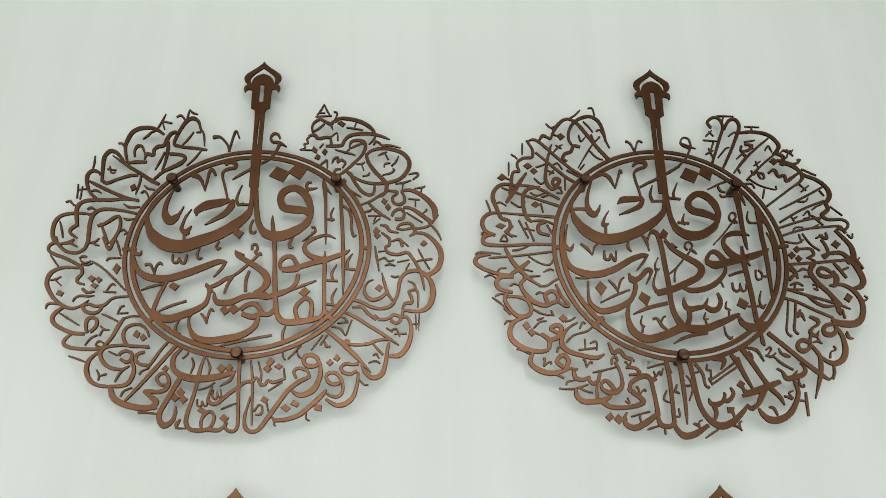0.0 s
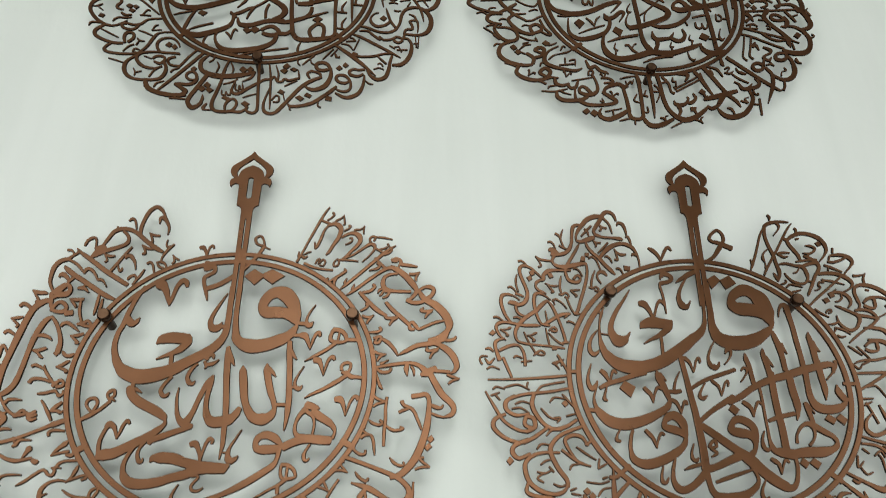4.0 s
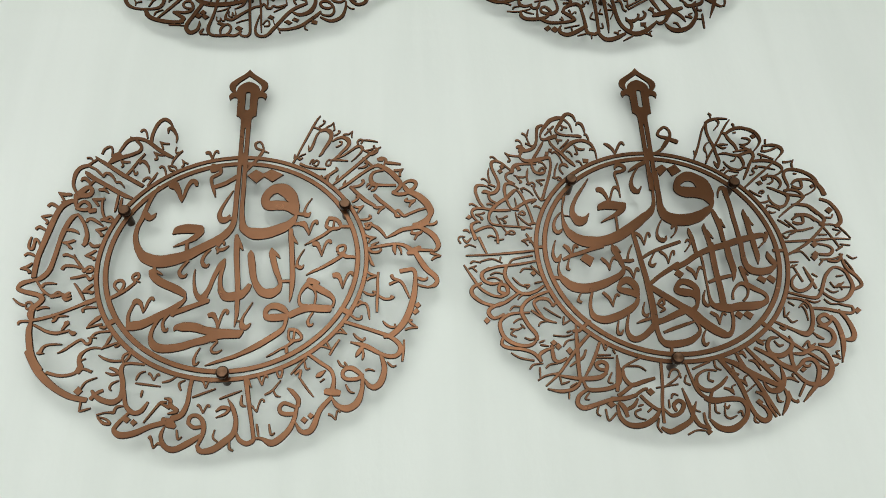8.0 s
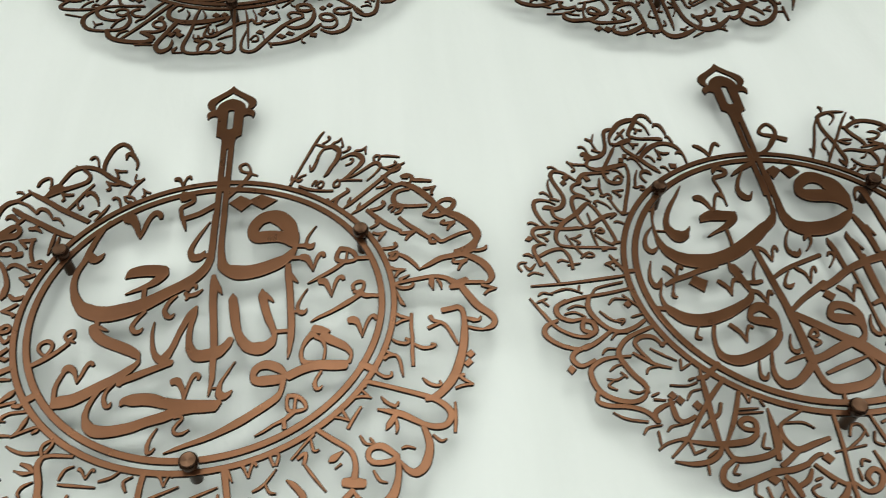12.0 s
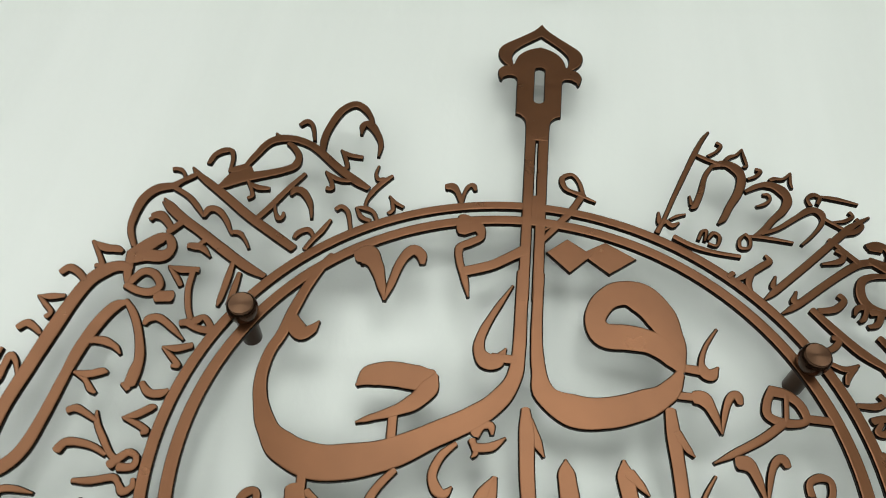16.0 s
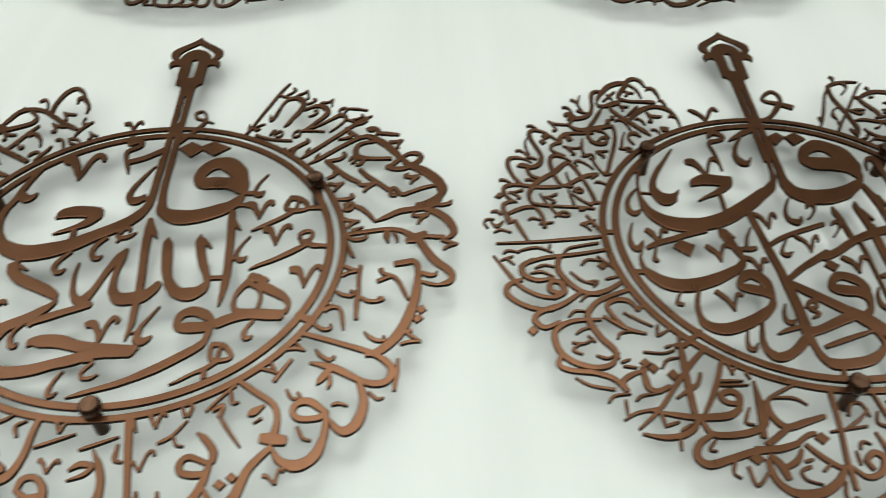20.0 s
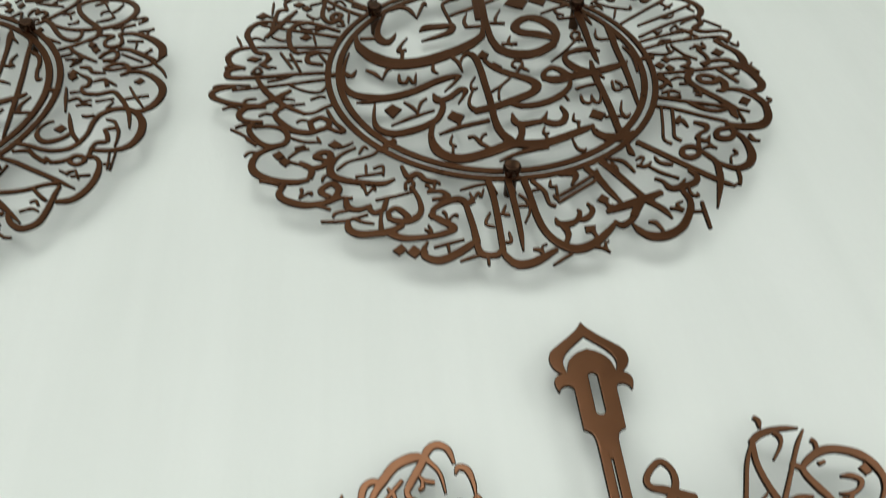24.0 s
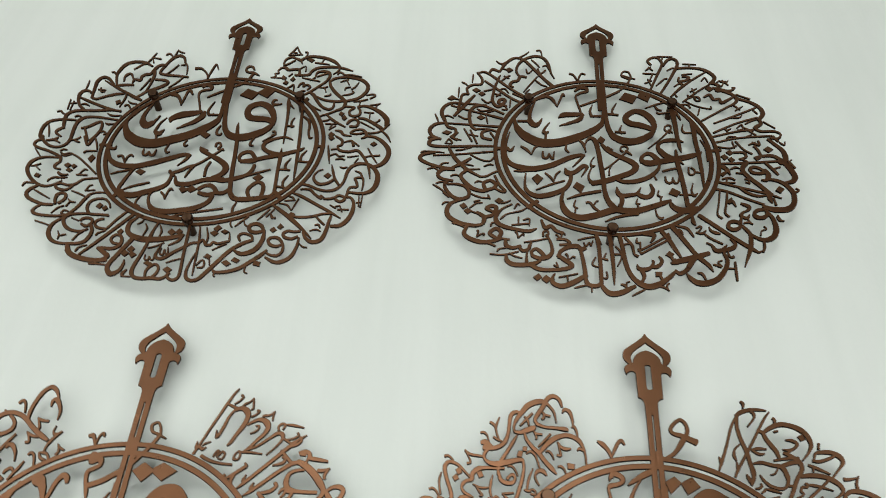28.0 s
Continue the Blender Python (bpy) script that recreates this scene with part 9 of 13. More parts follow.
    pen(m, "122.8,91.0 129.8,92.9 134.2,97.6 132.6,100.3", 2.65, 2.85, 2.46, 2.56)
    pen(m, "145.0,95.7 139.7,94.7 137.4,90.6", 3.14, 2.36, 0.81)
    pen(m, "143.5,95.2 141.3,89.6 139.1,87.8", 1.84, 1.94, 1.14)
    pen(m, "144.5,92.9 148.6,92.9 146.5,87.4 142.4,85.6", 3.14, 2.75, 2.36, 1.59)
    pen(m, "149.8,128.4 154.4,130.3 158.4,128.4 159.8,124.3 165.7,123.3 175.6,121.8", 3.23, 3.53, 3.33, 3.43, 3.43, 1.97)
    pen(m, "150.5,127.9 155.4,127.3", 2.94, 2.46)
    pen(m, "158.6,125.3 156.1,118.5", 1.94, 1.24)
    pen(m, "168.2,113.1 172.7,113.1 178.7,115.5", 2.85, 2.75, 0.7)
    pen(m, "177.8,114.6 174.8,109.7 174.8,105.5", 0.94, 2.14, 2.04)
    pen(m, "182.8,75.6 180.6,72.6 185.4,71.7 191.7,73.5", 1.49, 2.85, 2.94, 1.59)
    pen(m, "190.8,72.2 186.3,68.2 184.6,64.3", 1.97, 2.46, 1.3)
    pen(m, "145.0,66.9 147.5,63.8 153.5,63.9 158.0,65.1", 1.59, 2.94, 2.85, 1.97)
    pen(m, "157.5,64.3 152.9,60.8 150.2,56.1", 2.07, 2.56, 1.68)
    pen(m, "121.9,70.8 126.6,73.9 128.8,77.5 126.2,78.3", 1.88, 2.46, 2.36, 2.17)
    pen(m, "123.9,65.5 129.3,63.8 135.0,66.5", 2.07, 2.46, 0.71)
    pen(m, "133.8,65.2 129.9,60.8 128.7,57.0", 1.3, 2.46, 1.39)
    pen(m, "131.4,48.1 138.6,48.5 142.5,51.0 141.0,53.6", 1.97, 2.75, 2.26, 2.26)
    pen(m, "136.0,41.9 141.1,43.6 143.2,42.7 140.8,37.4 137.0,37.4 139.4,41.5", 2.65, 2.75, 2.07, 2.94, 2.36, 1.68)
    pen(m, "144.0,41.5 149.8,37.8 155.2,31.8 159.6,24.7", 2.75, 3.53, 3.04, 1.39)
    pen(m, "137.2,28.2 141.6,26.1 148.8,25.8", 2.75, 2.26, 0.68)
    pen(m, "147.8,25.4 142.7,23.0 140.4,18.7", 1.3, 2.46, 1.59)
    pen(m, "159.5,25.0 167.9,29.8 177.6,35.3 192.1,38.0 202.6,42.8 206.5,52.1", 1, 3.7, 4.5, 4.6, 4.3, 4)
    pen(m, "186.7,38.7 195.8,37.3 204.1,33.0 211.1,25.9 215.0,16.2 213.0,10.1 208.7,7.4", 2.5, 3.9, 5.8, 6.1, 5, 3.4, 1)
    pen(m, "200.5,42.9 206.6,41.3 212.7,42.9 214.3,45.8", 2.46, 2.75, 2.75, 1.3)
    pen(m, "187.3,33.5 186.7,30.7 191.4,30.3 198.0,32.7", 1.68, 2.75, 2.65, 1.78)
    pen(m, "197.0,31.1 192.4,28.0 189.7,22.4", 1.94, 2.34, 1.54)
    pen(m, "139.3,12.1 155.3,15.4 169.6,17.3 179.1,15.2 185.0,10.4", 2.4, 3.1, 3.1, 3.7, 5.6)
    pen(m, "181.9,5.6 188.5,8.3 195.2,13.0", 3.7, 7.6, 4.2)
    pen(m, "143.7,15.7 151.2,19.9", 2.94, 0.7)
    pen(m, "169.0,17.6 167.8,11.5 168.9,4.3", 3.14, 4.3, 0.7)
    pen(m, "172.3,13.8 174.7,10.0 175.3,4.4", 1.78, 2.36, 0.7)
    pen(m, "194.7,9.8 208.3,9.0", 2.94, 2.94)
    pen(m, "190.8,5.5 200.5,-12.0 209.6,-21.3 212.3,-27.3 209.8,-32.5 202.7,-35.0", 5.2, 5.9, 5.3, 4.3, 4, 1.5)
    pen(m, "190.6,-30.9 197.0,-33.6 203.3,-35.0", 1.6, 2.2, 1.6)
    pen(m, "206.2,6.4 210.3,4.6 217.7,2.4", 2.26, 2.65, 0.66)
    pen(m, "216.7,2.0 210.9,0.4 207.3,-2.9", 1.34, 2.24, 1.64)
    pen(m, "140.1,11.0 144.9,7.6 151.1,8.0 153.8,10.7 152.7,11.8", 2.17, 2.94, 2.75, 1.78, 1.78)
    pen(m, "140.8,5.3 142.0,0.1 144.1,-5.9 146.6,-9.4", 0.7, 1.88, 2.94, 0.91)
    pen(m, "138.8,-15.9 142.9,-18.8 149.6,-21.2", 2.07, 2.36, 1.68)
    pen(m, "148.9,-21.9 142.7,-23.3 139.0,-25.9", 1.54, 2.14, 2.04)
    pen(m, "151.0,-17.0 150.2,-27.8 150.5,-38.1 149.8,-49.7 149.8,-62.4", 2.17, 2.46, 2.46, 2.65, 2.07)
    pen(m, "174.0,-15.7 181.0,-14.4 186.9,-13.8 189.7,-21.1 187.4,-46.3 179.0,-71.3 167.0,-86.4 156.9,-90.5", 4.3, 4.3, 4.1, 3.7, 5.9, 6.5, 5.5, 2.6)
    pen(m, "164.7,-20.4 166.9,-24.3 173.1,-27.0 176.7,-31.1 179.6,-37.9 183.2,-46.9", 3.33, 2.75, 2.75, 2.56, 2.46, 1.49)
    pen(m, "162.6,-30.9 165.9,-29.2 171.0,-27.4", 2.56, 2.65, 1.39)
    pen(m, "192.3,-24.4 196.9,-26.4 200.9,-25.8 202.4,-23.0", 2.07, 2.36, 2.17, 1.1)
    pen(m, "135.0,-38.2 139.1,-41.6 145.2,-43.2 148.4,-41.5", 0.71, 2.26, 2.46, 1.59)
    pen(m, "145.3,-38.8 148.0,-40.5", 1.64, 2.34)
    pen(m, "151.4,-44.1 157.3,-47.7 163.2,-47.7 166.7,-46.0 163.7,-44.7", 1.88, 2.56, 2.36, 1.97, 1.59)
    pen(m, "129.3,-55.4 132.6,-52.8 137.8,-52.8 140.4,-57.3 141.5,-64.2 142.3,-70.8", 2.56, 2.56, 2.17, 2.26, 2.17, 0.7)
    pen(m, "132.3,-45.6 130.5,-48.2 134.5,-51.5 137.8,-52.8", 2.04, 1.74, 1.94, 1.84)
    pen(m, "121.8,-63.6 125.4,-67.6 129.8,-70.3 133.8,-69.7 134.1,-66.5", 1.68, 2.07, 2.36, 1.88, 1.49)
    pen(m, "116.0,-76.7 112.6,-78.5 115.6,-82.5 119.7,-86.6", 1.74, 1.44, 1.64, 0.7)
    pen(m, "119.5,-86.3 113.8,-84.6 107.5,-85.5", 1.04, 1.94, 1.24)
    pen(m, "102.0,-91.8 99.6,-93.6 101.7,-98.5 104.8,-103.3", 1.64, 1.44, 1.84, 0.7)
    pen(m, "104.6,-103.0 98.8,-100.2 93.0,-99.2", 0.94, 1.84, 1.24)
    pen(m, "112.3,-92.6 107.7,-100.1 103.3,-108.4", 1.54, 2.04, 2.04)
    pen(m, "116.5,-72.9 138.5,-80.5 161.4,-89.4 171.4,-97.3 173.5,-103.9 170.1,-109.8 163.5,-111.4 154.7,-108.9 138.6,-99.8 123.6,-95.4", 3.2, 3.2, 3.7, 4.2, 4.6, 4.2, 4.3, 3.6, 4.8, 1.4)
    dot(m, "187.7,-55.3 192.2,-51.9 194.7,-55.8 191.1,-59.0")
    dot(m, "185.6,-63.3 190.1,-58.7 192.7,-62.5 188.5,-66.3")
    pen(m, "185.4,-72.2 182.2,-73.2 185.7,-76.8 191.2,-80.4", 2.14, 1.94, 2.14, 0.81)
    pen(m, "190.9,-80.7 183.9,-80.8 178.3,-82.7", 1.34, 1.94, 1.74)
    pen(m, "155.6,-72.6 159.2,-76.8 163.7,-79.4 168.3,-79.4 167.7,-76.1", 0.7, 2.36, 2.26, 1.78, 1)
    pen(m, "126.2,-85.6 128.9,-89.4 132.5,-92.3 136.2,-94.0", 0.7, 2.26, 2.26, 2.46)
    pen(m, "137.9,-90.8 136.9,-93.4", 1.54, 1.84)
    pen(m, "136.4,-99.7 131.6,-106.8 128.9,-111.4", 3.6, 4.1, 0.7)
    pen(m, "135.3,-101.5 136.5,-109.2 135.5,-114.5", 1.8, 2.3, 0.7)
    pen(m, "-167.0,-122.0 -153.0,-125.6 -140.3,-123.0 -136.5,-114.9", 2.65, 2.65, 3.53)
    pen(m, "-140.2,-123.6 -133.0,-119.1 -124.4,-122.1", 1.68, 2.36)
    pen(m, "-121.0,-141.0 -116.4,-146.6 -109.0,-151.1 -98.9,-153.0 -92.6,-147.1 -93.1,-133.8 -96.8,-120.2 -92.5,-114.0 -75.3,-115.4", 1.9, 3.9, 4.7, 5.3, 4.6, 4.2, 3.9, 2.6, 1.9)
    pen(m, "-120.6,-149.5 -115.3,-143.4 -110.5,-141.2", 3.53, 2.65)
    pen(m, "-131.8,-139.7 -127.9,-132.3 -118.1,-128.0", 1.14, 1.84, 1.44, 0.7)
    dot(m, "-137.7,-141.8 -134.0,-136.8 -129.4,-141.5 -132.7,-145.8")
    pen(m, "-129.1,-151.5 -129.3,-161.5", 1.14, 1.84, 1.44, 0.7)
    pen(m, "-128.8,-161.5 -118.9,-158.4", 1.14, 1.84, 1.44, 0.7)
    pen(m, "-110.7,-167.8 -104.7,-173.3 -99.0,-173.9 -102.8,-169.6 -111.9,-166.7", 1.4, 2.4, 2.4, 1.5, 0.7)
    pen(m, "-112.2,-165.1 -104.4,-163.1 -97.2,-163.3", 1.3, 1.2, 2.3)
    pen(m, "-97.1,-163.8 -95.0,-157.9 -88.4,-157.0", 2.4, 2.5, 0.7)
    pen(m, "-90.8,-141.6 -87.0,-155.9 -79.2,-163.7 -71.7,-162.2 -66.7,-153.6", 3.1, 3.4, 4.1, 4.2, 1.9)
    pen(m, "-107.7,-118.3 -101.4,-121.2 -98.1,-125.3", 1.7, 3.1, 1.5)
    pen(m, "-111.1,-122.8 -104.4,-125.2 -98.7,-124.7", 0.7, 2.4, 1.3)
    pen(m, "-97.1,-131.5 -103.0,-134.2 -104.8,-138.6 -102.8,-141.4", 0.8, 2, 1.7, 0.7)
    pen(m, "-82.8,-163.6 -91.8,-174.6 -93.9,-180.4 -87.0,-185.2 -74.7,-183.4 -61.3,-177.4 -47.9,-173.9", 2.4, 3.5, 3.8, 5.7, 5.6, 4.6, 4.6)
    dot(m, "-87.2,-171.0 -84.2,-167.3 -80.2,-170.1 -83.2,-173.7")
    dot(m, "-80.3,-173.2 -77.7,-170.1 -73.6,-173.4 -76.7,-176.5")
    pen(m, "-68.0,-173.5 -61.6,-164.0 -55.1,-154.9 -49.0,-154.0", 1.3, 1.8, 2.5, 1.8)
    pen(m, "-51.6,-150.1 -46.1,-151.8 -44.9,-157.3 -38.5,-162.9 -46.5,-165.4", 1.1, 3, 3.4, 3.9, 1.3)
    pen(m, "-51.0,-170.1 -44.2,-174.5 -38.6,-178.4", 3, 8.4, 3.9)
    pen(m, "-53.5,-155.5 -45.7,-159.5", 1.6, 3.1)
    pen(m, "-42.2,-170.3 -33.9,-166.7 -29.6,-155.4 -28.8,-140.0 -27.7,-131.1", 5.8, 5.2, 3.9, 3.3, 3.4)
    pen(m, "-47.9,-177.6 -50.3,-186.5 -46.0,-196.0 -36.9,-199.8 -25.0,-194.4 -14.0,-187.3", 1.2, 3.1, 4.2, 5.3, 5.6, 3.4)
    pen(m, "-26.7,-175.4 -25.4,-169.1 -20.4,-167.5 -15.4,-170.3 -12.2,-176.3 -11.8,-184.8 -15.6,-196.7", 2.8, 3.5, 3.3, 3.4, 4.1, 3.8, 2.2)
    pen(m, "-26.7,-174.9 -20.6,-179.3 -13.0,-178.4", 2.5, 3.1, 2.8)
    pen(m, "-36.4,-181.3 -34.2,-189.9 -30.9,-187.8", 1.14, 1.84, 1.44, 0.7)
    vee(m, "-60.3,-187.2 -55.7,-197.9 -51.3,-193.3")
    pen(m, "-80.9,-134.4 -56.9,-138.2", 1.14, 1.84, 1.44, 0.7)
    pen(m, "-73.4,-141.9 -73.9,-148.6", 1.14, 1.84, 1.44, 0.7)
    pen(m, "-81.3,-131.5 -78.6,-124.7 -73.1,-122.4", 1.14, 1.84, 1.44, 0.7)
    vee(m, "-69.5,-124.8 -64.2,-131.8 -60.8,-125.6")
    pen(m, "-55.8,-134.2 -48.2,-132.1 -42.2,-127.6", 1.14, 1.84, 1.44, 0.7)
    pen(m, "-37.2,-142.6 -39.7,-135.7 -34.1,-132.4", 1.14, 1.84, 1.44, 0.7)
    vee(m, "-19.4,-157.5 -13.8,-165.4 -9.9,-157.7")
    pen(m, "-25.6,-149.6 -4.2,-141.4", 1.14, 1.84, 1.44, 0.7)
    vee(m, "-18.6,-132.6 -13.9,-140.7 -10.5,-132.8")
    pen(m, "-16.1,-196.1 -11.9,-201.9 -1.4,-200.6 8.6,-193.6 16.5,-185.4 17.5,-173.2 13.9,-161.8 8.2,-151.8", 2.4, 4.5, 6, 6.1, 5, 3.7, 3.6, 0.7)
    pen(m, "-2.1,-164.1 3.3,-160.5 9.7,-161.7 7.0,-166.5 -1.5,-170.1", 1.3, 3.5, 3, 2.4, 0.7)
    pen(m, "23.3,-130.3 27.9,-154.4 32.0,-173.5 35.5,-191.0", 4.3, 3.7, 3.1, 3.1)
    pen(m, "25.6,-133.2 29.5,-141.1", 2.6, 0.7)
    pen(m, "18.5,-184.4 22.2,-191.8 28.7,-195.6 33.7,-194.1 36.5,-190.5", 1.5, 3.4, 4.1, 3.9, 2.3)
    pen(m, "0.1,-151.7 20.6,-143.7", 1.14, 1.84, 1.44, 0.7)
    pen(m, "21.1,-148.7 21.3,-157.5 25.7,-159.8", 1.1, 2.6, 1.1)
    vee(m, "29.6,-159.6 36.4,-165.3 40.2,-153.0")
    pen(m, "36.0,-191.0 42.7,-191.2 51.7,-195.6 58.7,-192.6 67.5,-183.8 72.1,-172.7 74.1,-160.2", 1.6, 2.6, 5.8, 6.1, 5, 3.8, 2.8)
    pen(m, "72.4,-167.8 65.6,-168.2 59.2,-166.5 57.8,-161.0 62.3,-157.3 72.5,-161.3", 3.4, 3.9, 3.6, 3.4, 3.4, 2.7)
    pen(m, "64.1,-142.3 69.1,-146.3 74.8,-153.7 75.2,-160.8", 1.1, 3.7, 4.2, 3.2)
    pen(m, "37.4,-177.3 39.9,-189.3", 1.14, 1.84, 1.44, 0.7)
    pen(m, "48.9,-177.6 51.2,-187.4 54.8,-185.9", 1.14, 1.84, 1.44, 0.7)
    pen(m, "-1.3,-181.8 -2.1,-189.2 2.4,-193.4", 0.7, 1.5, 0.9)
    pen(m, "13.5,-191.6 13.7,-199.4 17.5,-202.1", 1.1, 2, 1)
    pen(m, "50.3,-143.2 53.4,-149.4 57.7,-150.6", 1.1, 1.6, 0.7)
    pen(m, "72.8,-175.4 78.4,-184.6 85.8,-185.8 90.7,-180.1 95.9,-165.0 106.6,-152.1", 1, 3.6, 5.5, 5.5, 4.5, 3.5)
    dot(m, "78.3,-174.4 80.8,-171.1 85.2,-174.0 82.2,-177.7")
    dot(m, "84.4,-170.1 86.9,-167.3 90.8,-170.2 87.8,-173.4")
    pen(m, "100.5,-146.4 107.0,-147.1 113.9,-148.3", 5.7, 7.3, 5.7)
    pen(m, "81.1,-106.5 92.9,-115.5 104.7,-124.3 108.2,-134.1 107.4,-144.3", 2.9, 3.4, 3.3, 3.3, 4.4)
    pen(m, "99.8,-124.8 94.0,-129.3 90.9,-131.5", 1.3, 4.8, 1.3)
    pen(m, "99.0,-133.4 94.8,-136.7", 1.3, 0.7)
    pen(m, "135.7,-129.5 135.8,-144.2 131.2,-158.1 121.8,-163.9 112.1,-160.5 106.6,-152.1", 2.8, 3.9, 6.1, 6.7, 4.3, 1.1)
    pen(m, "135.1,-130.6 131.4,-134.0 121.1,-134.4 116.7,-130.3 118.2,-124.6 125.8,-123.0 135.1,-130.1", 3, 3.6, 3.5, 3.3, 3.6, 4.7, 3.4)
    pen(m, "153.6,-108.9 157.4,-123.5 154.1,-137.2 148.2,-142.8 142.3,-141.0 137.4,-134.1", 2.9, 5, 6.2, 5.8, 3.9, 1.2)
    pen(m, "177.0,-93.8 176.3,-105.1 175.0,-116.3", 1.2, 2.3, 1.8)
    pen(m, "190.1,-22.9 200.0,-25.7", 1.14, 1.84, 1.44, 0.7)
    pen(m, "138.6,-125.5 142.6,-124.5 148.0,-126.3", 1.14, 1.84, 1.44, 0.7)
    pen(m, "111.4,-114.4 115.4,-120.4 122.0,-121.1", 1.14, 1.84, 1.44, 0.7)
    pen(m, "118.1,-116.4 122.7,-124.1", 1.14, 1.84, 1.44, 0.7)
    vee(m, "104.6,-169.4 111.2,-174.5 113.1,-165.6")
    pen(m, "119.8,-139.7 123.8,-146.7 128.7,-148.5", 1.14, 1.84, 1.44, 0.7)
    pen(m, "160.1,-117.1 165.1,-121.9 169.0,-120.8", 1.14, 1.84, 1.44, 0.7)
    pen(m, "66.5,-128.3 74.1,-118.6 80.9,-111.0", 1.34, 1.74)
    pen(m, "78.8,-114.5 80.9,-122.8 84.7,-122.2", 1.14, 1.84, 1.44, 0.7)
    pen(m, "70.3,-127.9 75.6,-124.4 74.8,-132.0", 2.36, 2.36)
    pen(m, "74.2,-130.8 81.9,-142.0 89.4,-151.8", 1.14, 1.84, 1.44, 0.7)
    vee(m, "33.3,-128.4 39.6,-138.8 42.1,-129.1")
    pen(m, "55.3,-131.7 52.7,-124.6 58.0,-124.1 56.9,-131.6", 1.74, 1.74)
    pen(m, "42.5,-148.6 49.7,-144.2 57.1,-134.0", 1.14, 1.84, 1.44, 0.7)
    pen(m, "-188.4,-99.4 -175.4,-120.1 -158.9,-135.8 -141.1,-146.3 -124.6,-150.5", 7.54, 6.78, 5.32, 4.55)
    pen(m, "88.5,102.3 94.3,106.3 101.0,111.8 104.3,114.7 102.9,117.6", 1.5, 2.6, 2.8, 2.6, 1.2)
    pen(m, "96.5,108.7 93.8,101.8 94.6,97.7", 2.2, 2.6, 1.4)
    pen(m, "85.4,103.6 87.6,106.0", 2, 2)
    pen(m, "20.3,141.6 15.8,131.7 9.1,121.6 2.6,111.7", 2.2, 3.1, 3, 1.8)


medallion_c()


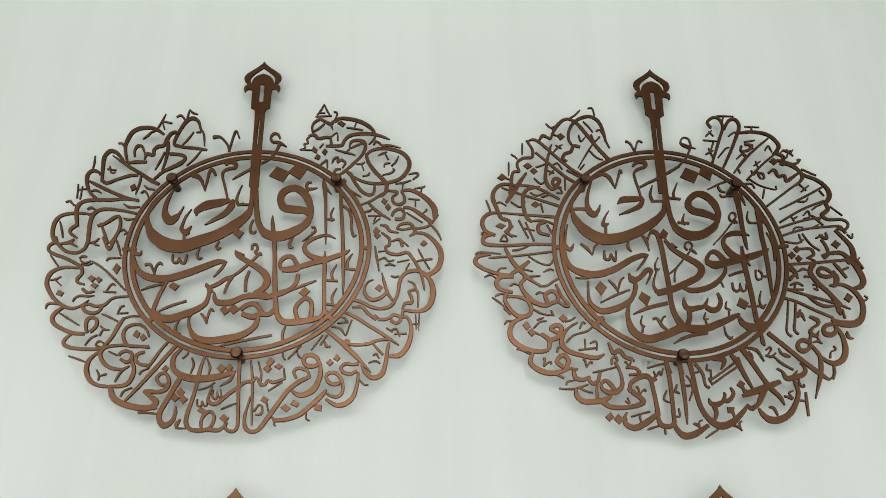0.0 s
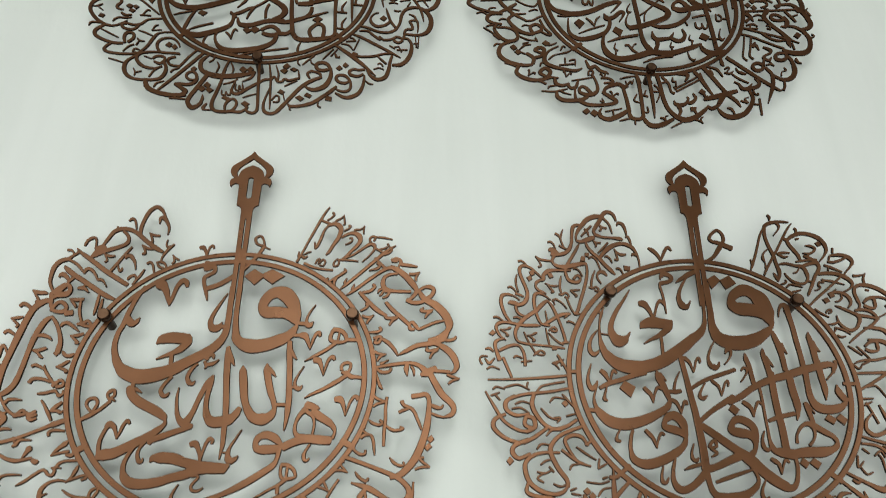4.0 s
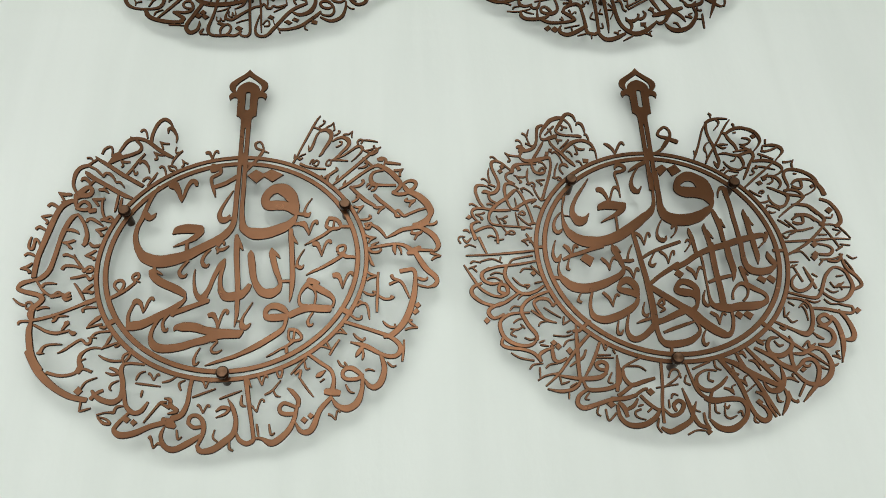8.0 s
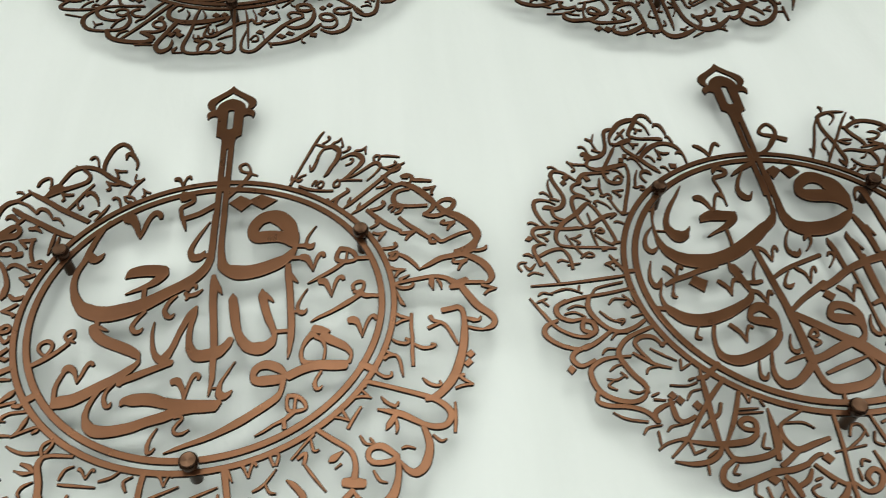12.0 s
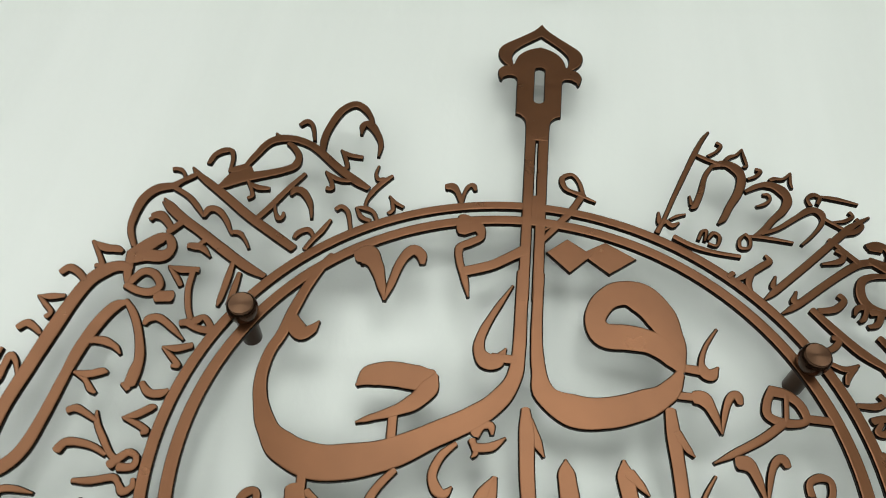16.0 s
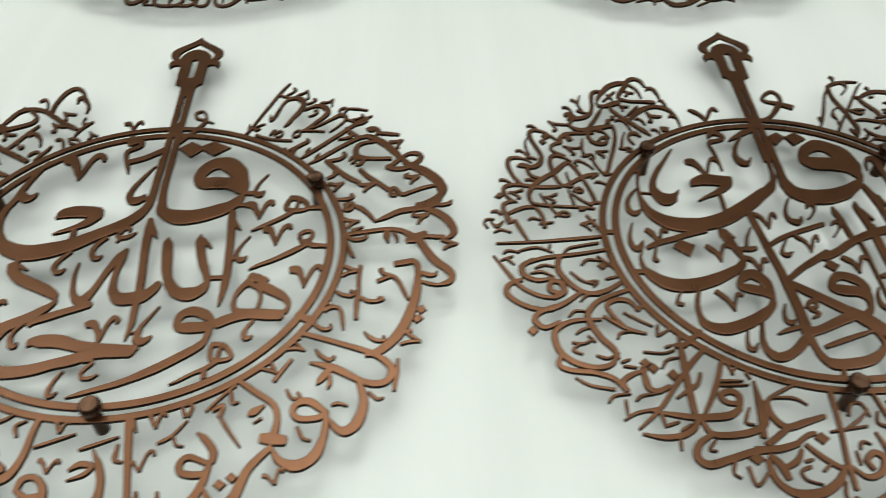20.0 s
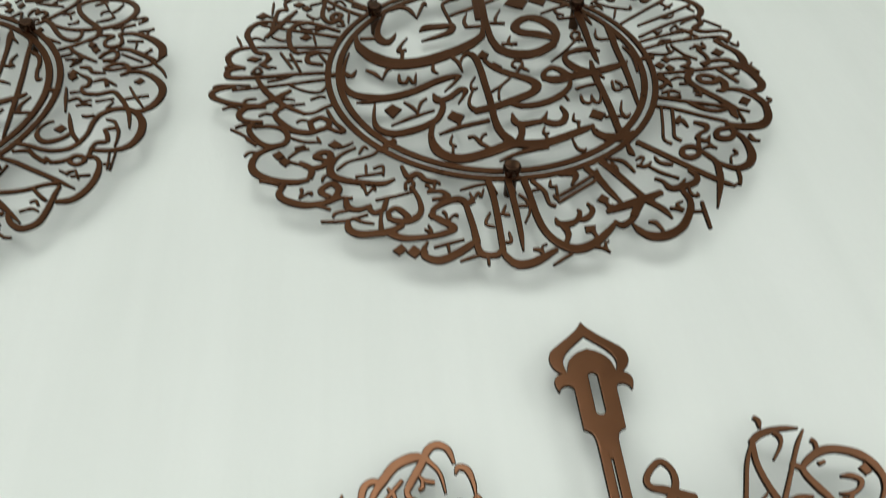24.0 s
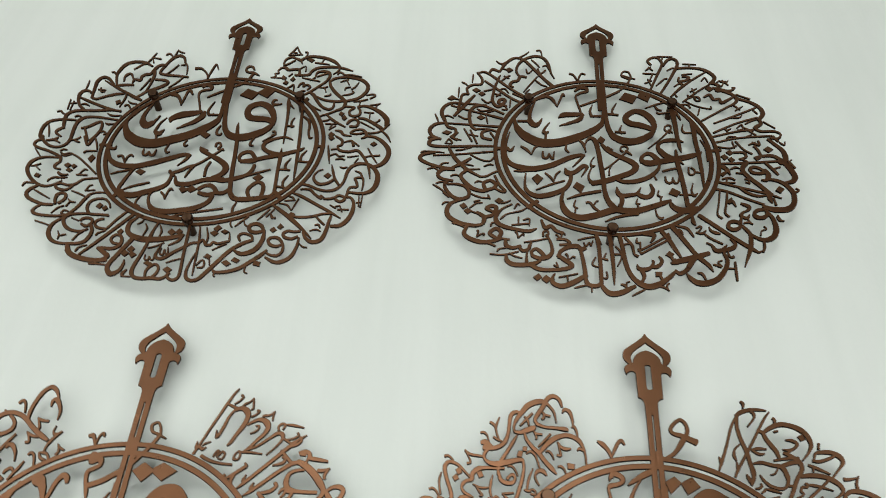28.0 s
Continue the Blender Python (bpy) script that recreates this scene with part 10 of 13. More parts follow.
def medallion_d():
    m = medallion("d", "copper-coloured metal medallion of dense cut calligraphy with crossing strokes", -1.71, -0.4, -3.8, (-2.8, 1.9, 138.8, 131.2, 125.3, 119), [(-0.0932, 0.0899), (0.0930, 0.0853), (-0.0105, -0.1259)])
    pen(m, "0.0,78.7 -0.8,68.7 -2.5,59.2 -8.4,49.7 -16.6,43.2 -27.8,33.8 -47.9,20.0 -64.6,13.8 -78.1,12.5 -90.3,15.0 -99.3,21.7 -104.8,30.8 -106.7,44.0 -105.8,57.4 -103.1,67.6 -101.2,72.9 -99.6,75.2", 2.69, 2.59, 3.99, 7.29, 8.99, 10.59, 11.59, 11.59, 13.59, 12.59, 9.59, 5.89, 2.39, 1.29, 2.49, 0.89, 0.7)
    pen(m, "-107.1,70.7 -102.7,68.8", 1.99, 1.99)
    pen(m, "-72.1,95.6 -79.1,84.5 -87.0,72.8 -92.3,62.8 -95.1,53.6 -93.8,45.3 -88.9,39.6 -83.8,40.7 -79.3,45.1 -76.7,49.1", 0.7, 2.19, 3.49, 3.89, 4.79, 7.89, 12.59, 8.79, 2.49, 0.7)
    pen(m, "-106.0,46.9 -97.6,45.5", 0.99, 0.99)
    pen(m, "-108.5,50.6 -114.1,43.5 -117.4,35.6 -117.3,28.3 -114.3,25.0 -111.2,26.3 -108.6,29.3", 0.7, 2.19, 2.99, 3.89, 4.39, 2.99, 0.7)
    pen(m, "-66.1,53.4 -61.6,57.8 -53.2,60.2 -44.1,59.0 -36.6,59.3", 0.77, 8.09, 11.59, 10.59, 7.99)
    pen(m, "-34.9,62.2 -38.1,55.2 -43.9,49.5 -50.4,45.1 -57.4,41.6 -64.5,37.3", 2.99, 6.29, 5.39, 3.79, 2.29, 0.7)
    pen(m, "-47.2,45.8 -47.1,37.6 -47.6,26.9", 2.59, 2.29, 2.49)
    pen(m, "-63.8,80.4 -59.7,80.2 -55.8,75.2 -53.5,69.0 -51.8,64.3", 5.19, 6.99, 4.29, 2.69, 2.09)
    pen(m, "-51.6,64.3 -48.6,73.1 -46.0,80.2 -42.6,84.1 -39.4,81.6 -39.1,78.8", 1.89, 1.69, 2.09, 3.29, 2.99, 1.19)
    pen(m, "-39.3,108.7 -37.3,113.9 -33.0,114.8 -28.5,112.1 -28.4,108.1 -33.2,105.5 -38.6,104.2 -40.6,100.9 -39.3,91.8 -38.6,83.2 -38.4,74.7 -38.4,70.2", 0.99, 3.19, 4.49, 4.09, 3.49, 3.49, 3.99, 2.09, 1.89, 1.79, 1.19, 0.7)
    pen(m, "-36.3,117.9 -36.8,111.3", 3.29, 1.59)
    pen(m, "-23.9,105.2 -17.8,109.8 -9.2,115.2 -1.8,118.7", 0.7, 3.29, 4.89, 4.29)
    pen(m, "-12.6,110.4 -18.0,102.8 -22.2,93.7 -23.4,85.9 -21.0,79.7 -17.7,78.2 -14.2,81.0 -12.3,84.8", 1.09, 2.19, 2.89, 4.49, 6.99, 5.89, 1.59, 0.7)
    pen(m, "7.1,93.4 6.2,82.9 5.8,72.0 5.0,61.2 6.0,52.4 9.5,45.1 17.8,40.7 29.9,40.0 43.4,43.3 55.9,50.8 63.1,57.5", 4.29, 4.79, 5.49, 6.39, 9.29, 12.59, 14.59, 14.59, 12.59, 8.49, 3.59)
    pen(m, "64.0,56.7 64.1,65.1 62.4,75.0 58.4,87.9 51.7,95.2 44.2,98.3 35.2,94.5 29.5,87.3 30.4,80.1 37.1,77.0 47.1,76.2 56.4,73.3 62.1,66.1 64.2,58.7", 2.29, 6.99, 14.59, 16.59, 12.59, 12.59, 9.59, 7.19, 11.59, 13.59, 13.59, 12.59, 7.59, 1.89)
    dot(m, "8.1,109.5 16.8,114.7 21.8,108.9 11.7,98.9")
    dot(m, "21.5,108.9 31.6,114.7 37.4,106.1 26.0,98.8")
    pen(m, "73.2,69.1 75.3,77.2 79.4,82.4 82.9,80.4 83.7,70.6 84.8,58.4 85.1,43.5 85.8,29.2 86.0,16.5", 0.7, 1.79, 3.79, 5.79, 4.89, 4.39, 4.59, 4.39, 4.59)
    pen(m, "98.8,53.1 98.4,47.2 99.8,38.5 99.6,28.5 100.0,19.9", 0.7, 4.49, 6.29, 5.49, 5.39)
    pen(m, "100.2,42.7 102.9,35.8 106.2,32.5", 4.69, 3.39, 0.7)
    pen(m, "63.2,52.8 64.7,46.1 66.6,37.6 67.5,27.6 67.8,12.3", 3.09, 4.99, 5.99, 4.89, 4.39)
    pen(m, "68.8,39.8 70.8,33.9 73.2,29.4", 4.39, 3.09, 0.7)
    pen(m, "50.2,34.7 49.3,29.1 50.4,21.5 51.4,13.3 52.0,3.7", 0.7, 4.09, 4.99, 4.89, 4.79)
    pen(m, "51.1,25.8 54.1,20.3 57.1,15.5", 3.59, 2.89, 0.7)
    pen(m, "31.6,29.3 31.9,23.1 33.3,16.3 33.9,7.3 34.6,-3.6", 0.7, 4.29, 4.29, 3.79, 3.69)
    pen(m, "25.0,11.2 27.9,14.3 30.6,12.8 29.9,9.3 26.5,4.4 22.4,-0.3", 0.89, 2.39, 2.69, 1.39, 0.89, 0.7)
    pen(m, "7.3,-20.6 20.4,-14.2 34.4,-4.9 50.5,2.3 68.6,7.6 84.4,13.0 100.0,17.0 110.9,19.4 115.4,17.4 113.5,11.2", 5.09, 5.19, 5.29, 6.19, 6.89, 7.19, 6.39, 5.79, 4.49, 2.29)
    pen(m, "12.7,28.6 15.4,32.6 18.4,31.5 17.4,26.4 14.0,21.2 10.0,17.3", 0.99, 3.59, 2.69, 1.79, 0.99, 0.7)
    pen(m, "4.9,42.1 -1.0,32.9 -4.5,23.4 -3.5,16.3 0.3,14.2 3.8,15.5 5.3,19.5", 0.7, 1.49, 2.09, 4.19, 5.79, 2.69, 0.7)
    pen(m, "-29.4,23.8 -26.9,22.5 -23.9,19.6 -22.1,14.4 -20.9,8.5", 2.59, 3.69, 2.99, 1.79, 0.7)
    pen(m, "-20.9,8.5 -18.7,14.6 -17.0,19.9 -14.1,23.3 -13.0,20.5 -13.6,18.1", 0.7, 1.49, 1.69, 2.49, 1.89, 0.7)
    pen(m, "19.1,12.1 5.6,7.3 -7.2,2.6 -17.1,-2.2 -26.6,-8.3", 3.09, 3.29, 3.19, 3.09, 2.49)
    pen(m, "-5.6,1.8 -3.2,-1.3 0.1,-4.6 1.4,-9.7 1.7,-14.7", 1.89, 2.99, 2.39, 1.29, 0.7)
    pen(m, "1.7,-14.7 4.3,-8.4 7.1,-2.1 9.9,0.5 10.2,-2.7 9.3,-4.9", 0.7, 1.39, 1.59, 2.19, 1.49, 0.7)
    pen(m, "-66.8,7.1 -79.3,3.9 -92.2,-0.9 -102.8,-4.3 -111.7,-8.9", 3.69, 4.19, 4.09, 3.99, 2.89)
    pen(m, "-109.1,8.7 -105.9,5.5 -103.4,0.2 -101.6,-4.4", 3.59, 4.39, 2.59, 0.73)
    pen(m, "-101.6,-4.4 -99.6,3.7 -96.9,8.5 -94.4,6.0", 0.81, 1.69, 3.09, 1.99)
    pen(m, "-104.7,-6.8 -107.3,-14.2 -108.3,-19.4 -105.9,-21.3", 0.89, 1.59, 3.09, 1.79)
    dot(m, "-93.3,-8.6 -87.8,-1.5 -78.2,-7.4 -83.6,-17.7")
    pen(m, "-70.2,-7.7 -67.2,-11.3 -64.3,-15.4 -63.3,-22.5", 2.89, 3.89, 2.99, 0.7)
    pen(m, "-63.3,-22.5 -60.9,-13.7 -57.2,-7.4 -53.4,-8.9", 0.65, 1.59, 2.79, 2.59)
    pen(m, "-56.4,9.5 -54.9,2.4 -52.2,-4.6 -49.7,-12.1 -47.6,-19.9", 1.59, 6.09, 6.09, 4.99, 2.99)
    pen(m, "-54.2,5.8 -48.1,-0.6", 4.79, 0.76)
    pen(m, "-47.1,-19.4 -51.0,-26.5 -59.7,-32.4 -74.7,-39.5 -90.8,-43.4 -103.9,-41.5 -112.7,-34.6 -117.4,-26.3 -117.9,-17.4 -115.0,-9.6", 2.49, 5.39, 6.89, 8.99, 10.59, 10.59, 7.89, 3.09, 1.59, 0.71)
    pen(m, "-125.3,-30.1 -117.2,-31.1", 3.39, 3.39)
    pen(m, "-117.8,15.2 -121.5,3.7 -122.0,-4.5 -119.4,-9.6 -116.1,-7.8 -113.4,-2.1", 0.7, 2.09, 3.39, 4.59, 3.89, 0.7)
    pen(m, "-34.5,8.9 -39.5,-0.3 -42.1,-9.0", 0.7, 1.69, 1.99)
    pen(m, "-48.1,-10.6 -41.4,-11.3 -35.9,-10.2", 2.59, 3.69, 2.99)
    pen(m, "-47.0,-18.9 -42.7,-20.9 -40.3,-25.0 -38.7,-32.5", 3.09, 3.49, 2.59, 0.7)
    pen(m, "-38.7,-32.5 -36.4,-25.3 -33.3,-20.8 -32.0,-23.7", 0.8, 1.59, 3.29, 1.79)
    pen(m, "-37.0,-52.6 -39.1,-41.2 -44.4,-35.0 -50.4,-35.4 -55.4,-40.6 -54.9,-45.7 -47.2,-48.0 -41.3,-50.6 -37.6,-55.0", 2.69, 7.69, 8.69, 6.89, 3.79, 6.19, 7.39, 6.29, 3.19)
    pen(m, "-37.0,-52.6 -40.7,-62.0 -50.0,-69.7 -62.7,-76.3 -76.4,-79.9 -86.7,-76.2 -89.4,-67.4 -88.3,-57.1 -85.6,-49.0", 2.19, 4.59, 6.89, 7.99, 8.39, 6.49, 3.09, 2.59, 2.29)
    pen(m, "-73.9,-48.7 -70.1,-53.1 -67.5,-57.2 -65.7,-65.2", 3.09, 3.49, 2.69, 0.7)
    pen(m, "-65.7,-65.2 -63.3,-57.2 -59.8,-51.2 -57.2,-53.0", 0.75, 1.49, 2.29, 1.69)
    pen(m, "-96.5,-47.8 -100.0,-53.4 -101.0,-58.1 -97.8,-59.4", 0.89, 1.49, 2.99, 2.09)
    pen(m, "-49.8,-72.1 -53.6,-84.3 -54.6,-94.0 -51.3,-100.6 -46.2,-101.9 -38.1,-98.4 -28.8,-90.4 -22.4,-82.9", 1.39, 2.49, 3.89, 6.29, 6.09, 5.49, 5.89, 5.89)
    pen(m, "-62.2,-81.5 -64.6,-89.8 -64.3,-95.2 -61.6,-95.9 -58.7,-91.4", 0.99, 1.79, 3.39, 2.39, 0.7)
    pen(m, "-31.3,24.5 -29.3,6.6 -27.5,-12.7 -25.6,-30.8 -24.7,-46.3 -23.9,-63.8 -24.4,-83.6", 3.99, 4.39, 5.09, 5.39, 5.99, 6.49, 6.99)
    pen(m, "-11.9,-2.1 -17.0,-9.9 -18.7,-15.3 -16.0,-17.3 -11.6,-14.4", 0.89, 1.59, 2.99, 3.59, 0.7)
    pen(m, "-24.1,-40.8 -11.7,-30.6 0.4,-22.7 12.7,-15.3", 3.19, 3.79, 4.49, 5.09)
    pen(m, "-21.6,-43.6 -9.6,-52.9 4.7,-64.3 17.1,-74.3 25.6,-83.3 34.3,-91.1 43.5,-97.1 49.7,-98.7 55.0,-93.4 58.4,-82.0 58.6,-72.0", 5.99, 6.89, 7.29, 10.59, 9.59, 9.59, 8.89, 5.09, 3.39, 2.89, 2.69)
    pen(m, "-18.1,-63.5 -15.0,-58.9 -11.6,-57.7 -11.4,-62.7 -16.5,-64.5 -11.8,-68.5 -17.3,-72.2", 2.19, 2.49, 2.79, 1.89, 1.99, 2.39, 0.89)
    pen(m, "-43.6,-84.3 -35.7,-81.1 -25.0,-78.5", 0.77, 2.79, 2.39)
    pen(m, "-31.6,-60.5 -34.4,-67.5 -34.8,-73.7 -31.9,-75.8 -29.1,-73.3", 0.7, 1.49, 2.69, 3.39, 0.7)
    pen(m, "-25.2,-83.5 -15.2,-81.3 -2.4,-75.6 7.2,-71.4", 7.29, 5.39, 6.19, 7.09)
    pen(m, "-24.1,-86.4 -22.9,-96.5 -20.6,-103.8 -15.2,-107.8 -4.2,-107.6 7.6,-105.0 16.7,-99.3 21.0,-93.0 20.1,-86.4 16.6,-80.5", 4.89, 4.19, 5.39, 7.69, 7.29, 6.49, 4.59, 2.59, 2.39, 2.09)
    pen(m, "-17.0,-94.8 -4.7,-90.3 7.8,-86.1 17.8,-83.0", 2.19, 3.09, 2.69, 1.39)
    pen(m, "26.0,-58.2 26.0,-45.5 20.7,-39.2 12.6,-36.8 6.5,-41.4 6.0,-47.5 12.8,-49.7 20.3,-51.0 24.7,-57.0 23.8,-63.9 19.4,-69.3 12.8,-73.0", 3.59, 6.49, 7.39, 6.49, 4.49, 7.49, 8.69, 7.69, 4.49, 3.19, 4.79, 5.99)
    dot(m, "6.0,-27.6 10.3,-22.1 16.1,-27.6 11.3,-33.0")
    pen(m, "20.7,-19.9 24.1,-22.5 27.1,-26.1 28.2,-34.2", 3.19, 4.29, 3.39, 0.7)
    pen(m, "28.2,-34.2 31.0,-26.5 35.1,-19.8 38.2,-21.8", 0.8, 1.49, 2.49, 2.09)
    pen(m, "39.0,-3.4 39.3,-15.9 38.9,-32.1 38.7,-45.4 38.5,-55.5 40.6,-64.7 48.1,-67.4 58.1,-69.0", 2.09, 2.09, 1.99, 1.89, 2.49, 5.39, 8.49, 9.39)
    pen(m, "35.3,-47.5 32.1,-54.9 31.8,-61.8 34.6,-65.1 38.6,-62.5", 0.7, 1.99, 3.49, 3.29, 0.89)
    pen(m, "52.8,9.7 51.9,-8.7 51.7,-28.1 52.3,-44.1 51.8,-64.9", 5.99, 5.89, 5.79, 6.09, 6.29)
    pen(m, "41.6,-37.8 51.7,-34.0 66.9,-30.3", 2.69, 3.79, 3.39)
    pen(m, "69.9,11.0 70.2,-7.8 71.4,-20.9 70.2,-30.0 68.1,-36.8", 5.89, 6.79, 6.49, 3.49, 0.7)
    pen(m, "86.9,15.2 85.8,-1.9 86.0,-15.1 90.3,-23.4 98.5,-25.8 108.5,-24.7 116.7,-20.0 118.3,-15.1", 5.29, 4.79, 5.79, 8.69, 8.39, 7.59, 4.09, 2.19)
    pen(m, "113.4,-1.3 113.9,-8.3 117.0,-14.3 119.1,-17.4", 0.89, 6.19, 6.39, 2.89)
    pen(m, "116.6,-16.0 124.1,-16.3", 3.39, 3.39)
    pen(m, "100.6,23.0 100.9,6.6 101.5,-5.3 100.1,-16.6", 5.19, 5.59, 5.29, 0.7)
    pen(m, "118.2,23.0 117.5,16.8 111.6,9.7 105.4,3.7", 3.39, 1.69, 1.39, 0.99)
    pen(m, "79.5,-20.1 80.6,-27.3 81.8,-35.1 82.5,-42.0", 3.89, 4.39, 3.79, 3.19)
    pen(m, "80.0,-21.2 86.2,-30.1", 3.89, 0.79)
    pen(m, "63.3,-58.1 64.8,-50.6 70.9,-42.4 77.9,-40.0 81.9,-45.7 79.9,-53.7 74.3,-60.3", 2.49, 1.79, 2.59, 4.29, 2.69, 1.79, 2.19)
    pen(m, "79.3,-39.6 89.6,-46.5 97.6,-51.5 100.3,-56.9 96.3,-62.6 83.8,-66.2 71.9,-66.5 61.6,-67.9 54.0,-70.5", 6.09, 5.39, 4.29, 3.29, 5.19, 8.99, 9.19, 7.79, 5.59)
    pen(m, "36.2,-73.0 39.7,-75.4 42.5,-78.5 42.9,-87.0", 2.79, 3.79, 2.99, 0.7)
    pen(m, "42.9,-87.0 46.3,-78.4 49.4,-74.0 52.1,-76.1", 0.73, 1.39, 2.29, 1.79)
    dot(m, "61.2,-76.6 65.3,-71.7 70.2,-76.1 66.2,-81.4")
    dot(m, "70.2,-76.1 75.0,-71.8 81.0,-76.3 76.4,-82.0")
    dot(m, "94.0,-35.2 98.4,-30.3 105.1,-35.3 101.0,-40.3")
    dot(m, "104.6,-34.2 109.7,-29.9 115.3,-35.3 111.0,-40.8")
    pen(m, "27.7,-91.8 23.4,-99.1 22.0,-105.6 23.8,-109.3 27.9,-106.7", 0.7, 1.69, 2.89, 3.29, 0.7)
    pen(m, "-11.6,-110.8 -13.2,-117.5", 2.39, 2.79)
    pen(m, "1.8,102.2 1.2,90.8 0.1,77.7", 2.79, 2.79, 2.69)
    pen(m, "7.6,105.0 7.2,97.7 6.9,91.2", 3.79, 3.99, 4.29)
    pen(m, "-93.0,179.7 -89.4,186.7 -84.5,189.2 -79.1,186.1 -76.7,178.1", 2.63, 3.92, 3.85, 2.93, 1.41)
    pen(m, "-76.7,172.0 -74.5,175.6 -70.2,173.6 -68.0,165.9 -67.8,159.9", 0.68, 3.01, 3.16, 2.02, 0.76)
    pen(m, "-68.8,157.9 -66.7,158.9 -64.8,154.0 -64.0,147.3", 1.19, 2.02, 1.79, 0.6)
    pen(m, "-120.1,151.0 -120.8,157.2 -117.9,165.0 -112.7,172.6 -107.0,179.2 -99.1,182.8 -92.9,182.7 -88.4,179.0 -84.3,172.7 -82.5,162.1", 1.11, 1.64, 3.16, 4.3, 4.76, 5.06, 4.07, 2.02, 1.64, 0.7)
    pen(m, "-92.0,181.3 -95.5,175.6 -99.9,168.5 -101.7,163.8 -99.0,158.8", 3.31, 3.85, 3.39, 2.55, 1.95)
    pen(m, "-100.4,160.3 -93.1,157.5 -84.1,156.9 -75.2,156.0 -72.3,154.4", 3.09, 2.17, 2.48, 3.77, 1.49)
    pen(m, "-120.1,152.2 -115.7,151.2 -109.8,153.5 -103.6,156.2 -102.1,158.0", 2.4, 3.01, 4.83, 4.83, 1.64)
    pen(m, "-111.3,150.5 -109.6,144.7 -104.7,137.6 -99.3,132.2 -94.1,124.7 -88.9,118.6 -84.5,112.9", 1.64, 2.48, 3.01, 3.47, 3.39, 3.85, 1.03)
    pen(m, "-104.0,170.8 -109.2,164.9 -115.2,158.0", 1.72, 1.95, 1.34)
    pen(m, "-111.1,167.3 -108.4,163.5 -107.2,158.0", 1.09, 1.89, 0.7)
    pen(m, "-95.1,173.0 -93.1,170.1 -87.7,168.5", 0.76, 1.87, 1.64)
    pen(m, "-93.6,171.9 -93.7,166.7 -95.6,165.3", 0.81, 1.89, 1.69)
    pen(m, "-103.3,153.3 -101.0,150.6 -95.7,150.1", 0.7, 1.72, 1.49)
    pen(m, "-102.5,151.5 -100.7,147.2 -101.6,145.0", 0.89, 1.59, 0.89)
    pen(m, "-88.3,150.6 -94.1,143.8 -99.5,138.0", 1.57, 1.79, 0.96)
    pen(m, "-99.5,130.3 -94.6,137.3 -86.7,145.1 -78.8,149.2 -71.3,149.7 -64.1,146.1 -60.4,140.0 -58.4,131.7 -58.2,122.5", 1.87, 3.62, 4.53, 3.92, 3.69, 3.69, 2.4, 1.41, 0.88)
    pen(m, "-65.1,135.5 -63.3,137.6 -60.0,135.9", 0.7, 2.33, 1.72)
    pen(m, "-82.3,143.3 -79.8,138.9 -75.6,136.8 -70.8,137.2", 0.88, 2.1, 2.93, 1.41)
    pen(m, "-81.9,142.0 -80.7,136.3 -80.1,130.4 -83.2,130.9", 0.76, 1.34, 1.72, 1.64)
    pen(m, "-93.1,133.2 -90.8,134.3 -87.8,131.2 -86.2,126.4", 0.75, 1.64, 1.34, 0.7)
    dot(m, "-118.6,128.1 -117.0,133.5 -113.3,133.2 -114.4,127.4")
    dot(m, "-113.5,133.7 -112.8,137.8 -109.1,137.6 -109.9,132.8")
    dot(m, "-74.7,123.5 -68.1,122.5 -68.9,117.7 -74.4,118.2")
    pen(m, "-110.0,130.8 -106.4,133.3 -102.4,129.7 -100.5,124.1 -98.8,117.9", 0.76, 1.95, 1.57, 1.11, 1.03)
    pen(m, "-92.9,111.3 -96.2,115.4 -100.2,115.3 -102.9,111.4 -102.3,107.1 -99.6,102.1", 1.03, 3.62, 3.09, 1.57, 1.49, 0.88)
    pen(m, "-82.8,119.9 -80.2,120.2 -77.5,117.5 -76.1,112.2", 1.34, 1.87, 1.26, 0.7)
    pen(m, "-114.9,170.8 -119.4,171.5 -123.4,167.9 -125.1,157.9 -126.0,149.9 -129.1,141.4 -134.8,136.6 -141.8,135.0 -147.4,135.9", 2.25, 3.24, 3.31, 2.55, 2.63, 3.31, 3.69, 3.69, 5.14)
    pen(m, "-150.0,140.0 -146.6,140.4 -141.9,136.6", 2.86, 5.59, 4.15)
    pen(m, "-144.7,133.6 -147.1,129.1 -146.6,124.7 -141.9,121.1 -135.0,120.4 -126.6,122.4 -118.2,124.7 -113.1,125.0", 2.93, 2.55, 2.02, 3.62, 4.91, 4.99, 3.92, 2.78)
    pen(m, "-164.3,132.6 -160.3,129.0 -154.3,127.7 -147.7,127.1", 0.7, 2.02, 1.87, 1.57)
    pen(m, "-164.1,131.8 -161.1,126.9 -159.1,121.3 -162.0,119.9", 0.68, 0.83, 1.57, 1.87)
    pen(m, "-142.2,160.5 -139.5,158.8 -137.5,155.7 -136.1,149.5 -133.9,142.6", 1.99, 2.09, 1.39, 1.29, 1.29)
    pen(m, "-133.9,165.7 -136.3,158.4 -137.2,152.8", 0.7, 1.57, 0.76)
    pen(m, "-139.0,146.0 -135.3,143.5 -131.4,141.8", 1.57, 1.87, 1.03)
    pen(m, "-150.7,149.8 -147.6,150.1 -144.7,147.0 -143.2,141.3", 1.49, 1.95, 1.19, 0.7)
